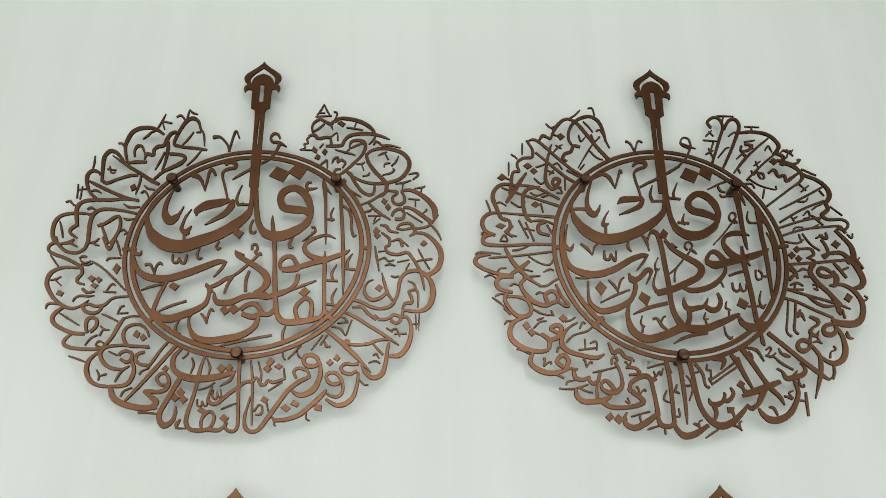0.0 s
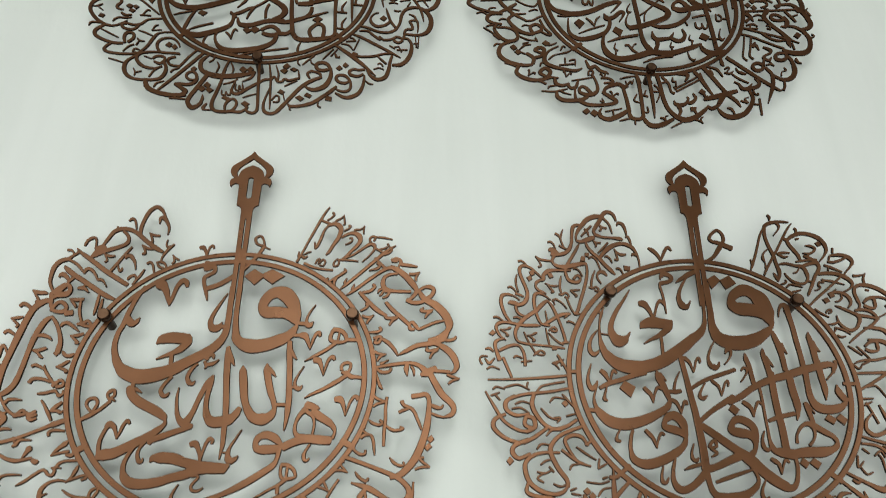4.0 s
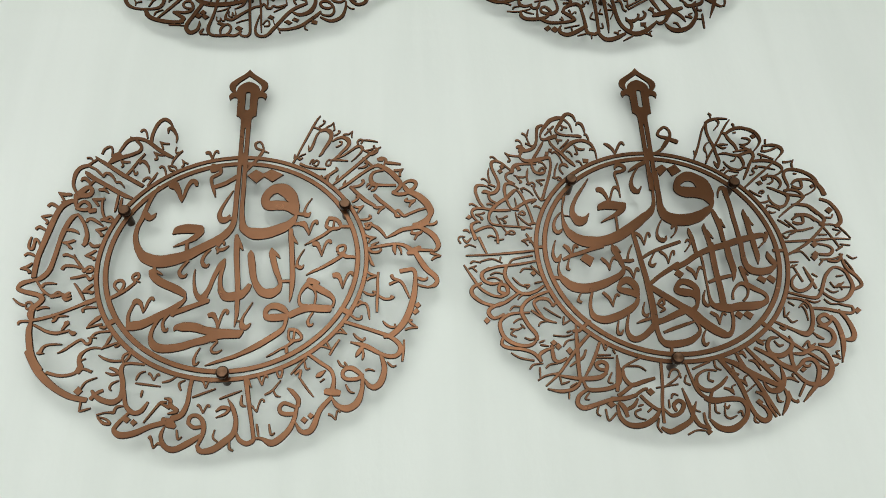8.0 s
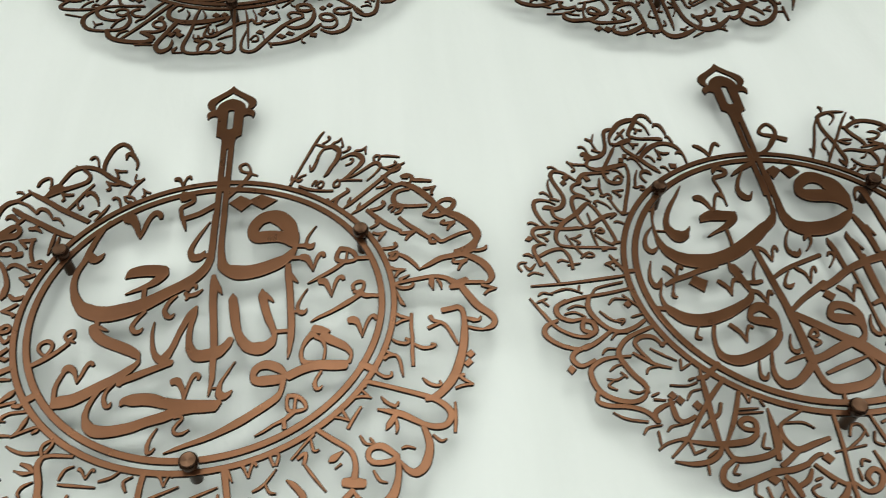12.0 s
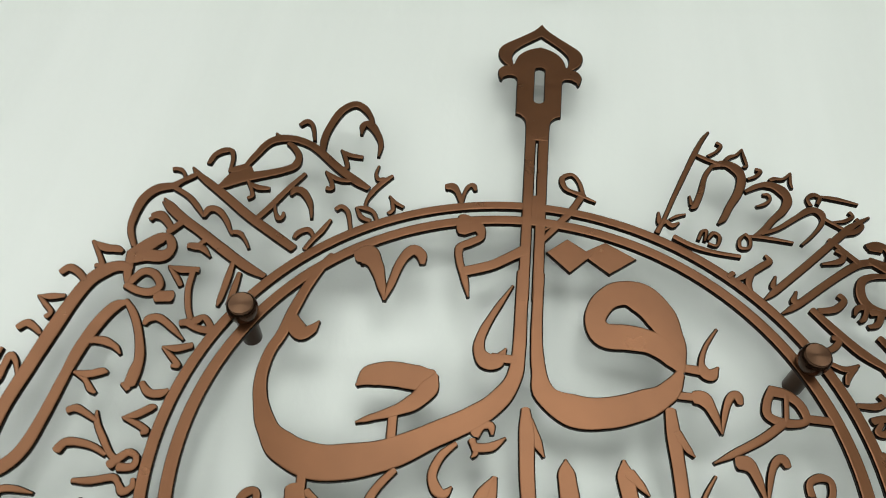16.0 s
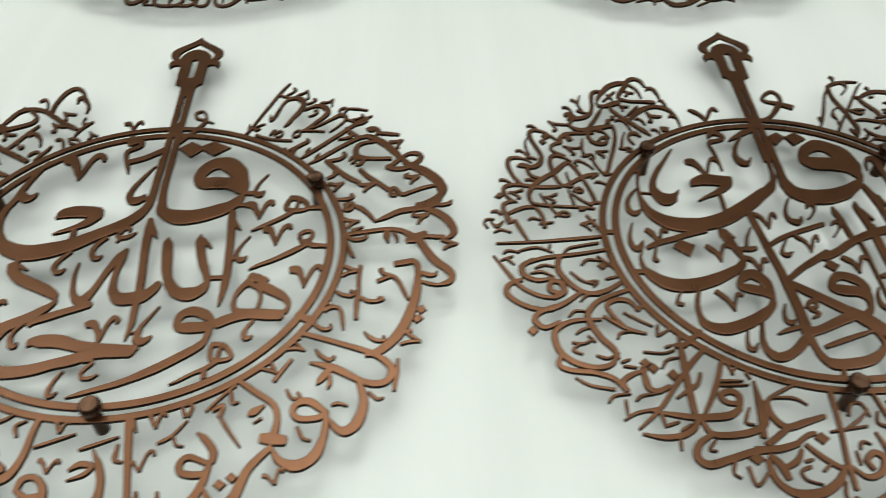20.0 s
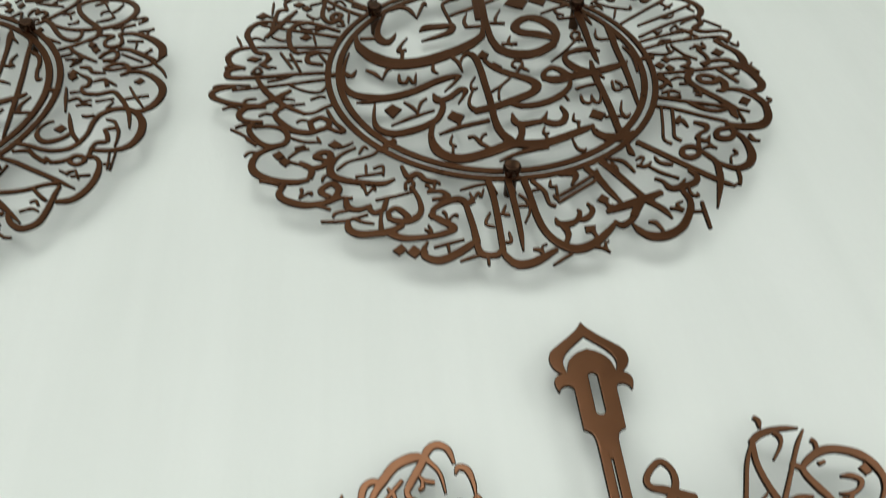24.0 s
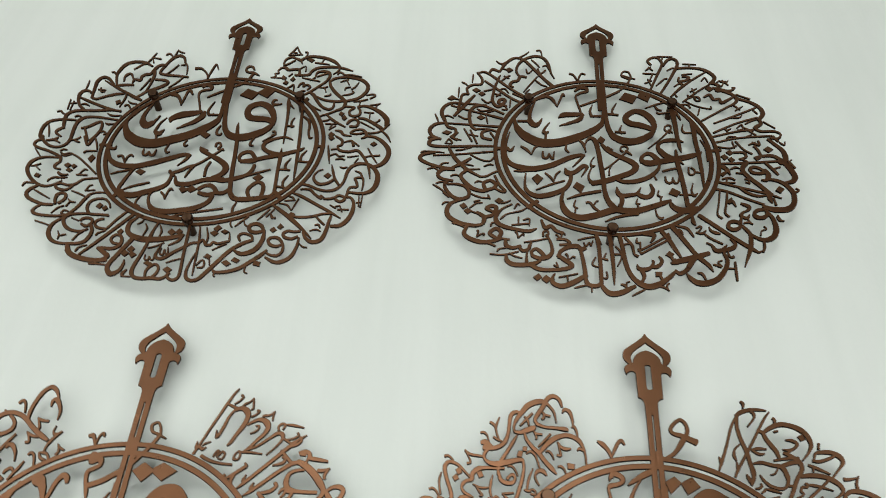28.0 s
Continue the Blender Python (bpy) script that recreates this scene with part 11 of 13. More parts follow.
    pen(m, "-117.9,149.1 -121.9,141.5 -126.4,133.4 -130.8,125.9 -134.2,119.1 -135.1,110.5", 0.7, 2.71, 2.63, 2.86, 2.55, 1.49)
    pen(m, "-126.7,118.0 -124.0,119.0 -120.7,116.3 -117.9,109.9", 0.68, 1.79, 1.19, 0.7)
    pen(m, "-113.1,125.0 -112.6,117.6 -114.2,107.1 -118.0,94.1 -122.4,81.7 -125.8,71.3 -128.4,67.7", 1.87, 2.1, 2.63, 2.86, 2.78, 2.78, 2.02)
    pen(m, "-130.5,69.0 -128.0,67.3 -123.6,67.9", 0.88, 2.1, 1.19)
    pen(m, "-129.5,116.6 -137.8,116.2 -145.9,116.4 -152.7,115.0 -157.2,110.4 -157.6,105.4 -161.8,104.1 -164.9,101.6 -166.0,97.7 -164.0,93.9 -160.1,91.3 -155.8,89.1", 1.79, 1.79, 2.63, 4.23, 3.47, 2.86, 2.48, 2.78, 1.72, 1.87, 2.1, 0.96)
    pen(m, "-134.2,112.7 -132.9,106.6 -128.5,103.5 -123.1,103.4 -120.2,107.1 -122.0,110.9 -124.8,109.9 -127.0,106.7", 1.79, 2.86, 3.47, 3.01, 1.87, 2.4, 1.95, 2.25)
    dot(m, "-153.4,111.7 -149.5,113.4 -147.5,108.3 -151.2,106.8")
    dot(m, "-171.7,113.8 -167.8,116.6 -166.2,111.2 -169.6,109.0")
    dot(m, "-174.3,107.0 -170.9,109.9 -168.9,105.6 -172.2,103.1")
    pen(m, "-156.5,101.2 -151.1,98.4 -145.8,98.2 -142.9,98.8", 0.7, 1.57, 1.64, 0.6)
    pen(m, "-153.7,99.1 -150.5,94.3 -148.4,91.7 -151.0,90.8", 0.7, 1.49, 1.69, 0.89)
    pen(m, "-139.7,109.8 -141.1,102.8 -141.7,96.2 -140.6,90.4", 0.7, 2.09, 1.59, 1.29)
    pen(m, "-143.4,89.3 -140.0,88.7 -136.7,90.8 -133.8,88.4 -134.4,85.2 -137.5,86.4", 1.03, 1.87, 1.64, 1.11, 1.57, 1.26)
    pen(m, "-135.9,85.5 -134.1,78.8 -131.7,72.2 -129.5,68.5", 1.29, 1.49, 1.29, 1.29)
    pen(m, "-131.8,93.9 -127.3,93.9 -121.7,94.6", 0.7, 1.64, 1.11)
    pen(m, "-131.3,93.3 -127.4,89.7 -125.4,87.7 -127.3,86.7", 0.69, 1.59, 1.29, 0.89)
    pen(m, "-158.6,106.6 -164.8,113.4 -170.2,118.5 -177.1,121.0 -180.9,117.7 -181.0,111.9 -178.7,103.8 -175.7,95.1 -174.6,88.5 -176.1,82.0 -179.7,77.6 -185.3,76.0", 1.11, 1.64, 2.1, 2.93, 3.31, 2.86, 2.78, 2.71, 3.01, 3.92, 3.69, 3.47)
    pen(m, "-194.2,77.8 -190.9,78.8 -185.8,77.4", 1.03, 4.15, 3.92)
    pen(m, "-186.8,74.5 -186.0,69.6 -183.0,65.7 -177.0,63.2", 2.63, 2.33, 2.17, 1.49)
    pen(m, "-182.0,125.9 -178.8,126.5 -175.3,123.5 -173.3,120.0", 1.87, 1.72, 1.11, 0.6)
    pen(m, "-184.1,110.7 -185.5,104.8 -185.3,98.2 -183.8,90.9", 0.7, 1.49, 1.29, 1.19)
    pen(m, "-193.8,95.4 -191.1,96.3 -187.9,93.9 -185.2,89.7", 1.41, 1.79, 1.19, 1.03)
    pen(m, "-186.4,88.6 -183.1,87.7 -178.4,85.4", 1.95, 2.17, 1.19)
    pen(m, "-182.6,81.4 -187.7,85.6 -194.1,87.6 -199.5,86.3 -201.2,80.4 -200.1,72.8 -196.8,63.6 -192.1,56.6", 0.7, 1.11, 2.33, 3.31, 3.01, 2.71, 2.4, 1.87)
    pen(m, "-151.9,82.3 -157.4,87.0 -162.6,89.5 -166.8,88.3 -168.5,82.8 -168.3,75.1 -167.3,68.9 -165.3,61.3 -162.6,55.7", 0.79, 1.34, 2.33, 3.24, 3.01, 2.78, 2.63, 2.17, 1.64)
    pen(m, "-153.4,80.4 -156.4,80.9 -160.8,77.0 -166.8,70.4 -172.8,66.0 -178.6,61.5 -183.0,56.5 -186.3,52.0 -188.2,46.9 -188.2,41.5 -186.2,37.3 -181.5,35.2", 1.26, 2.78, 3.62, 4, 3.54, 3.47, 3.77, 3.16, 2.86, 2.25, 1.72, 1.64)
    pen(m, "-154.4,80.6 -150.8,75.3 -147.7,67.2 -145.1,59.5 -143.1,51.9 -141.1,43.2 -140.2,37.0", 1.34, 2.4, 2.48, 2.25, 2.25, 2.4, 2.02)
    pen(m, "-144.5,35.6 -141.9,36.5 -137.8,36.9", 0.68, 2.33, 1.87)
    pen(m, "-160.7,55.4 -155.4,58.3 -149.4,62.5 -141.8,66.3 -135.5,67.4 -133.3,67.6", 1.34, 3.01, 3.01, 3.54, 3.09, 0.96)
    pen(m, "-139.7,62.7 -136.6,65.5", 0.88, 1.64)
    pen(m, "-150.3,80.8 -147.0,83.4 -143.2,81.2 -139.3,77.5 -136.5,73.0", 1.26, 1.79, 1.34, 0.96, 0.7)
    pen(m, "-149.6,83.2 -148.2,77.1", 0.81, 0.7)
    pen(m, "-157.9,70.1 -157.3,65.0 -156.6,58.5", 0.7, 1.19, 1.19)
    pen(m, "-162.6,55.9 -157.8,54.6 -154.4,54.3", 2.09, 2.09, 1.59)
    pen(m, "-155.5,48.9 -152.8,51.5 -150.4,52.3 -148.0,49.6 -149.8,48.0 -153.3,48.8", 1.29, 1.89, 1.99, 1.59, 1.89, 1.49)
    pen(m, "-137.7,58.3 -135.2,59.3 -132.0,58.1 -129.7,56.1", 0.81, 1.69, 1.49, 0.81)
    pen(m, "-189.5,62.1 -186.0,62.7 -182.2,60.6 -179.2,58.4", 1.69, 1.89, 1.39, 0.81)
    pen(m, "-209.0,61.9 -206.2,62.6 -202.5,60.6 -199.1,57.4", 1.69, 1.89, 1.29, 0.73)
    pen(m, "-163.3,53.8 -168.6,54.1 -175.8,53.9 -182.9,54.2 -191.4,56.2 -198.5,56.8 -204.3,55.6 -206.8,51.3 -204.7,44.8 -201.4,40.6 -197.5,37.8", 0.68, 2.86, 2.86, 2.4, 2.4, 2.48, 3.01, 2.55, 2.1, 1.34, 0.6)
    dot(m, "-213.7,44.4 -210.4,48.4 -207.0,45.7 -210.3,42.6")
    pen(m, "-203.3,49.1 -197.8,49.2 -193.3,51.0 -192.2,51.6", 0.68, 1.11, 2.02, 0.68)
    pen(m, "-202.8,48.8 -197.9,45.8 -195.5,42.7 -197.8,42.8", 0.74, 1.39, 1.69, 0.7)
    pen(m, "-199.0,39.3 -203.9,38.4 -207.7,35.7 -208.2,30.6 -206.9,25.5 -204.4,17.3", 1.49, 2.17, 3.09, 2.86, 2.93, 3.92)
    pen(m, "-204.4,26.8 -200.3,29.3 -194.9,31.8 -189.4,33.1 -184.8,31.8 -181.6,26.2 -180.4,19.7 -180.5,12.0", 2.25, 2.71, 2.71, 2.63, 1.72, 2.25, 2.48, 2.48)
    pen(m, "-186.2,36.7 -179.2,34.8 -168.7,33.5 -157.1,32.6 -147.7,31.4 -141.6,30.3", 1.72, 1.95, 1.57, 1.79, 1.95, 0.96)
    pen(m, "-153.5,29.7 -149.6,30.1", 2.25, 2.25)
    pen(m, "-180.1,47.1 -178.1,41.9 -175.9,36.3 -173.2,31.2 -169.7,25.0", 0.7, 1.19, 1.19, 1.19, 1.19)
    pen(m, "-171.9,22.5 -168.4,25.7 -165.0,27.7 -162.0,26.2 -161.1,24.0 -163.8,23.2 -168.3,23.7", 0.96, 2.25, 1.34, 1.41, 0.88, 1.34, 0.88)
    pen(m, "-177.4,43.2 -172.8,43.8 -168.9,45.9 -167.2,46.1", 0.7, 1.11, 1.95, 0.68)
    pen(m, "-175.1,42.5 -172.0,40.4 -170.1,38.0 -172.7,37.3", 0.73, 1.39, 1.59, 0.73)
    pen(m, "-158.6,51.3 -157.5,43.1 -156.2,34.3", 0.68, 1.39, 1.29)
    pen(m, "-156.1,46.5 -151.4,40.7 -146.6,36.4 -142.6,34.2", 0.73, 1.39, 1.49, 1.29)
    pen(m, "-149.5,23.3 -146.5,17.7 -143.0,11.0 -141.0,6.3", 0.7, 1.19, 1.19, 0.99)
    pen(m, "-154.9,15.4 -150.9,12.8 -148.0,8.7", 0.7, 0.99, 0.7)
    pen(m, "-151.4,13.1 -149.9,15.8 -147.2,16.6 -145.3,14.4 -146.4,12.6", 1.29, 1.89, 1.49, 1.29, 0.75)
    pen(m, "-191.1,19.8 -188.4,21.6 -185.0,20.6 -182.6,19.1", 1.39, 1.59, 1.19, 0.7)
    pen(m, "81.3,176.8 74.0,164.8 68.9,152.0 64.0,139.6 59.5,129.8 56.0,121.7", 1.34, 1.72, 1.72, 1.87, 2.33, 0.6)
    pen(m, "58.1,134.6 58.8,129.5", 0.76, 2.1)
    pen(m, "80.2,175.6 85.7,179.6 93.4,181.8 100.6,182.3 108.0,181.7", 2.93, 3.31, 2.93, 2.33, 0.7)
    pen(m, "86.7,190.2 88.5,187.9 87.7,183.6", 2.02, 2.63, 0.96)
    pen(m, "80.5,175.5 78.8,164.0 80.0,152.5 82.8,141.1 83.9,130.2 85.1,121.8 84.2,115.7 81.3,109.4", 2.63, 2.78, 3.01, 3.24, 3.09, 3.69, 2.63, 1.34)
    pen(m, "78.8,119.4 80.3,115.5 81.8,111.7", 0.6, 2.93, 2.93)
    pen(m, "110.4,180.3 103.9,172.1 94.4,157.1 86.7,144.9 80.1,135.0 72.6,123.6 68.9,116.5", 0.7, 1.79, 1.72, 1.95, 1.87, 2.02, 1.34)
    pen(m, "72.6,130.3 72.2,124.5", 0.7, 1.72)
    pen(m, "93.7,179.9 96.3,178.0 95.2,172.9 88.3,164.9", 1.26, 2.71, 1.26, 0.7)
    pen(m, "78.4,147.4 73.1,142.5 71.4,136.4 72.7,131.5", 0.7, 1.19, 2.55, 0.75)
    pen(m, "96.2,161.9 101.0,159.3", 2.25, 3.01)
    pen(m, "101.0,159.3 108.0,164.4 116.3,167.9 124.8,167.6 133.9,163.9 139.2,157.5 140.6,149.3 136.7,141.7 129.8,134.0", 2.17, 3.39, 3.92, 3.92, 4.68, 4.45, 3.09, 1.64, 0.76)
    pen(m, "101.0,159.3 102.4,153.7 105.7,147.3 108.9,141.6 110.0,135.7", 2.63, 3.39, 3.77, 3.31, 2.48)
    pen(m, "105.0,133.0 115.5,135.2 126.9,136.1", 1.19, 1.95, 2.33)
    pen(m, "112.3,174.2 113.7,172.1 112.1,166.1", 2.33, 2.1, 0.96)
    pen(m, "110.8,160.7 114.2,161.6", 1.72, 1.34)
    dot(m, "130.5,156.4 134.7,159.0 136.4,154.1 132.6,152.4")
    pen(m, "119.1,152.9 124.8,152.6 128.5,149.8 125.8,145.7 120.4,143.3 114.5,143.8", 0.7, 2.63, 2.55, 1.72, 1.95, 0.6)
    pen(m, "121.1,143.2 118.0,139.7", 1.79, 1.79)
    pen(m, "87.3,142.5 93.7,143.8 100.6,143.6", 1.26, 2.33, 1.03)
    pen(m, "87.8,142.0 93.4,138.6 98.0,139.2", 1.41, 2.4, 0.7)
    pen(m, "114.9,140.6 121.2,137.1 126.6,132.3 127.3,125.7 120.9,116.2 116.0,106.8 110.9,97.7 108.7,93.8", 2.17, 3.54, 4.07, 3.01, 2.71, 2.71, 2.17, 0.83)
    pen(m, "86.2,129.4 93.9,130.8 103.0,128.6 110.6,127.0 113.4,119.5 112.9,113.4 109.6,108.6 104.4,107.4 97.2,109.7 92.6,114.5 90.3,119.3", 0.7, 2.63, 2.71, 3.77, 3.54, 2.17, 1.79, 2.4, 2.55, 1.87, 0.7)
    pen(m, "111.1,128.2 118.9,131.3 125.1,132.5", 2.86, 3.01, 3.16)
    pen(m, "110.4,110.5 116.0,110.1", 1.69, 1.69)
    pen(m, "106.8,125.9 103.3,121.0 99.1,119.5", 0.73, 1.19, 0.7)
    pen(m, "84.0,106.6 87.4,107.2 90.0,109.6 89.0,111.4", 0.81, 1.69, 1.39, 0.89)
    pen(m, "88.6,102.8 91.4,105.1 93.1,106.4 98.8,105.5 105.3,103.4", 1.09, 1.39, 1.19, 2.09, 0.73)
    pen(m, "93.8,97.7 97.5,98.3 102.8,100.2", 1.49, 1.79, 0.7)
    pen(m, "147.5,150.6 146.0,144.9", 1.57, 1.57)
    pen(m, "139.8,134.7 142.3,140.9 147.3,142.4 156.0,142.5 162.4,139.2 164.2,134.1 160.4,128.5 154.6,122.5 150.4,117.1", 0.83, 1.72, 2.71, 3.69, 4.53, 3.09, 1.57, 1.11, 0.88)
    pen(m, "138.6,134.4 143.4,133.6 151.4,136.0 158.3,139.4", 2.48, 2.33, 2.1, 1.72)
    pen(m, "133.7,129.9 140.5,127.1 150.4,122.2", 1.79, 2.48, 1.11)
    pen(m, "137.8,128.5 136.4,123.9", 1.29, 0.99)
    pen(m, "125.1,119.3 134.3,120.5 144.0,119.8 151.8,116.5 156.8,111.6 157.0,106.6 152.2,102.1 145.4,98.8", 2.48, 3.54, 3.77, 4.23, 3.69, 2.17, 1.26, 0.7)
    pen(m, "127.2,112.0 136.6,111.0 149.2,107.4", 1.26, 2.25, 0.6)
    pen(m, "148.0,117.1 139.2,109.3 128.9,100.8 118.9,92.7 109.8,84.6 105.4,80.8", 1.64, 1.64, 1.87, 2.02, 1.49, 1.03)
    pen(m, "127.8,113.1 128.0,109.8 124.0,109.7 122.1,105.9 123.6,103.7 120.6,101.0 117.2,99.9", 2.25, 1.64, 1.57, 1.57, 1.26, 0.83, 0.74)
    dot(m, "122.2,89.5 127.5,92.1 129.5,88.0 124.7,85.6")
    dot(m, "129.6,96.8 133.8,98.9 135.8,93.9 131.1,91.5")
    pen(m, "132.1,97.2 139.1,98.5 146.4,96.6 150.4,91.6 150.1,85.9 146.3,81.1", 1.64, 2.71, 3.62, 3.69, 2.17, 0.7)
    pen(m, "133.9,97.8 139.0,101.7", 1.09, 0.7)
    pen(m, "142.6,95.6 142.4,91.7 138.6,88.4 134.7,87.5", 1.09, 1.59, 1.49, 0.7)
    pen(m, "160.9,118.1 166.0,118.2 173.7,120.0", 2.63, 1.87, 0.6)
    pen(m, "174.0,121.3 170.6,115.0 170.3,107.9", 0.7, 1.79, 2.1)
    pen(m, "158.2,103.6 162.9,106.9 169.8,107.6 178.7,105.4 186.4,100.8 191.6,95.2 193.7,86.9 196.7,80.6 198.0,72.7", 2.17, 3.01, 3.92, 4.15, 4.23, 4.45, 4.61, 5.21, 5.59)
    pen(m, "158.6,104.3 157.0,98.5 157.9,90.5 158.8,83.8 154.7,77.6", 2.55, 3.09, 2.93, 1.95, 1.03)
    pen(m, "152.2,78.3 160.3,79.3 167.4,77.5 171.5,73.1 172.8,68.5", 1.87, 2.63, 2.86, 2.78, 2.4)
    pen(m, "163.3,86.9 168.3,91.6 174.4,92.7 174.8,86.0 173.1,81.5 167.9,81.6 163.3,83.9", 1.87, 2.78, 3.39, 2.78, 2.02, 3.09, 3.16)
    pen(m, "174.4,93.8 184.1,93.5 190.2,89.5 190.1,81.6 182.3,75.2 173.0,70.7", 2.17, 2.33, 2.33, 1.19, 0.88, 0.7)
    pen(m, "169.3,101.9 172.6,101.4", 1.64, 1.26)
    dot(m, "184.1,84.5 187.7,86.7 189.2,83.6 185.7,81.5")
    pen(m, "133.3,83.2 138.8,80.9 146.5,77.0 154.1,73.2 165.8,71.4 171.7,69.4", 0.6, 2.4, 2.71, 2.93, 2.63, 2.4)
    pen(m, "151.8,75.1 154.7,69.5 152.1,63.3 148.5,58.6 142.3,56.1 136.3,59.4 132.7,64.6 132.2,72.2", 3.01, 3.54, 2.78, 2.55, 3.16, 2.86, 2.17, 0.7)
    pen(m, "173.7,70.2 166.0,63.0 156.8,57.3 146.9,50.2 137.6,42.6", 2.17, 2.17, 1.79, 1.72, 0.88)
    pen(m, "127.0,58.5 129.6,58.1 136.1,56.0 141.3,51.8", 1.26, 1.87, 1.95, 0.8)
    pen(m, "127.0,56.1 125.3,53.6", 1.39, 0.7)
    pen(m, "121.2,62.2 127.2,62.7 131.5,64.8", 0.7, 1.89, 1.39)
    pen(m, "127.7,50.6 131.0,48.6 135.7,49.6", 1.49, 1.69, 0.7)
    pen(m, "143.4,39.3 147.5,34.1 153.4,26.3", 0.76, 1.87, 0.96)
    pen(m, "135.1,39.4 139.5,36.0 146.9,29.6", 0.76, 1.79, 0.96)
    pen(m, "151.8,39.3 157.7,43.7 163.8,44.7 164.3,38.9 162.9,34.8 156.4,34.0 151.8,36.0", 1.79, 2.33, 2.86, 2.93, 1.64, 3.01, 2.93)
    pen(m, "163.8,45.8 172.2,43.4 178.0,38.4", 1.87, 2.86, 3.47)
    pen(m, "165.1,59.5 174.0,57.4 179.8,51.2 183.5,46.8", 3.39, 3.01, 3.62, 3.54)
    pen(m, "136.3,20.7 142.9,23.6 149.8,24.7 158.9,25.1 172.9,28.7", 0.6, 1.49, 2.17, 2.1, 1.57)
    pen(m, "-104.8,117.1 -107.8,109.7 -109.5,102.9 -110.1,97.2", 0.7, 1.59, 1.79, 1.39)
    pen(m, "-112.7,98.0 -108.9,96.7 -105.7,98.3 -103.0,96.4 -103.8,93.5 -107.2,94.7", 1.11, 1.95, 1.41, 1.26, 1.34, 1.34)
    pen(m, "111.8,79.1 117.1,74.3 124.1,70.0", 1.11, 1.72, 0.75)
    pen(m, "122.2,74.6 124.0,77.3 127.5,78.2 128.0,75.8 124.7,74.5", 0.89, 1.29, 1.99, 1.09, 1.19)
    pen(m, "-141.3,7.0 -130.3,6.9", 3.16, 3.16)
    pen(m, "120.5,0.1 135.5,-0.1", 3.16, 3.16)
    pen(m, "-103.9,-91.1 -92.1,-81.1", 3.16, 3.16)
    pen(m, "95.5,-92.8 85.2,-83.7", 4.29, 4.29)
    pen(m, "-200.9,19.5 -197.8,11.0 -193.6,-0.2", 2.48, 2.48, 1.79)
    pen(m, "-216.8,7.8 -211.8,10.5 -204.6,7.6", 0.89, 1.59, 1.19, 0.7)
    pen(m, "-184.1,15.8 -173.6,17.1", 0.89, 1.59, 1.19, 0.7)
    pen(m, "-216.0,-2.7 -188.2,-1.7 -157.7,0.9 -141.0,2.7", 1.19, 1.79, 2.48, 1.79)
    pen(m, "-154.7,14.9 -143.3,19.0", 0.89, 1.59, 1.19, 0.7)
    pen(m, "-149.0,24.0 -141.1,9.1", 0.89, 1.59, 1.19, 0.7)
    pen(m, "-211.8,-12.4 -208.0,-9.7 -200.3,-11.8", 0.89, 1.59, 1.19, 0.7)
    pen(m, "-201.4,-10.4 -188.5,-7.1 -177.4,-12.1", 0.89, 1.59, 1.19, 0.7)
    pen(m, "-178.7,-4.5 -180.4,-10.7", 0.89, 1.59, 1.19, 0.7)
    pen(m, "-139.8,-9.8 -158.8,-13.6 -183.2,-16.8 -196.7,-21.4", 1.79, 2.48, 2.48)
    pen(m, "-191.7,-18.1 -199.8,-24.1 -199.1,-32.1 -190.5,-36.9 -179.1,-35.0", 2.48, 3.77, 3.16, 1.79)
    pen(m, "-171.6,-15.6 -166.9,-8.8 -158.2,-6.1 -144.6,-3.5", 1.57, 1.57)
    pen(m, "-191.6,-26.2 -184.9,-23.5 -177.2,-25.6", 0.89, 1.59, 1.19, 0.7)
    pen(m, "-194.8,-30.8 -187.0,-29.6 -179.0,-34.4", 0.89, 1.59, 1.19, 0.7)
    pen(m, "-218.5,-14.4 -210.7,-28.7 -202.6,-42.0 -191.3,-50.0 -181.4,-52.2", 1.19, 2.48, 2.48, 2.48)
    pen(m, "-182.0,-52.1 -174.6,-47.7 -175.3,-39.7 -181.6,-38.3 -183.3,-45.6 -176.5,-49.0", 3.16, 3.77, 3.16, 3.16)
    pen(m, "-213.8,-18.5 -205.3,-15.2", 0.89, 1.59, 1.19, 0.7)
    pen(m, "-209.6,-17.2 -205.1,-22.7", 0.89, 1.59, 1.19, 0.7)
    pen(m, "-201.0,-36.1 -210.2,-40.6 -211.8,-48.5 -203.4,-57.1 -192.0,-61.8 -183.8,-61.9", 2.48, 3.77, 3.16, 2.48)
    pen(m, "-173.4,-15.6 -176.0,-25.7 -172.5,-35.8 -164.4,-45.9 -155.8,-49.3 -144.9,-46.1 -136.1,-40.2", 3.16, 3.77, 3.16, 3.16, 2.48)
    pen(m, "-159.6,-23.9 -154.5,-19.1 -143.8,-20.6", 0.89, 1.59, 1.19, 0.7)
    dot(m, "-148.4,-24.6 -145.0,-21.3 -142.5,-25.4 -145.6,-28.1")
    pen(m, "-147.5,-15.8 -135.6,-30.2", 0.89, 1.59, 1.19, 0.7)
    pen(m, "-168.0,-29.8 -160.8,-37.9 -151.6,-41.4", 0.89, 1.59, 1.19, 0.7)
    pen(m, "-156.7,-38.6 -150.8,-38.8 -154.2,-43.3", 0.89, 1.59, 1.19, 0.7)
    pen(m, "-145.3,-36.8 -135.5,-34.2", 0.89, 1.59, 1.19, 0.7)
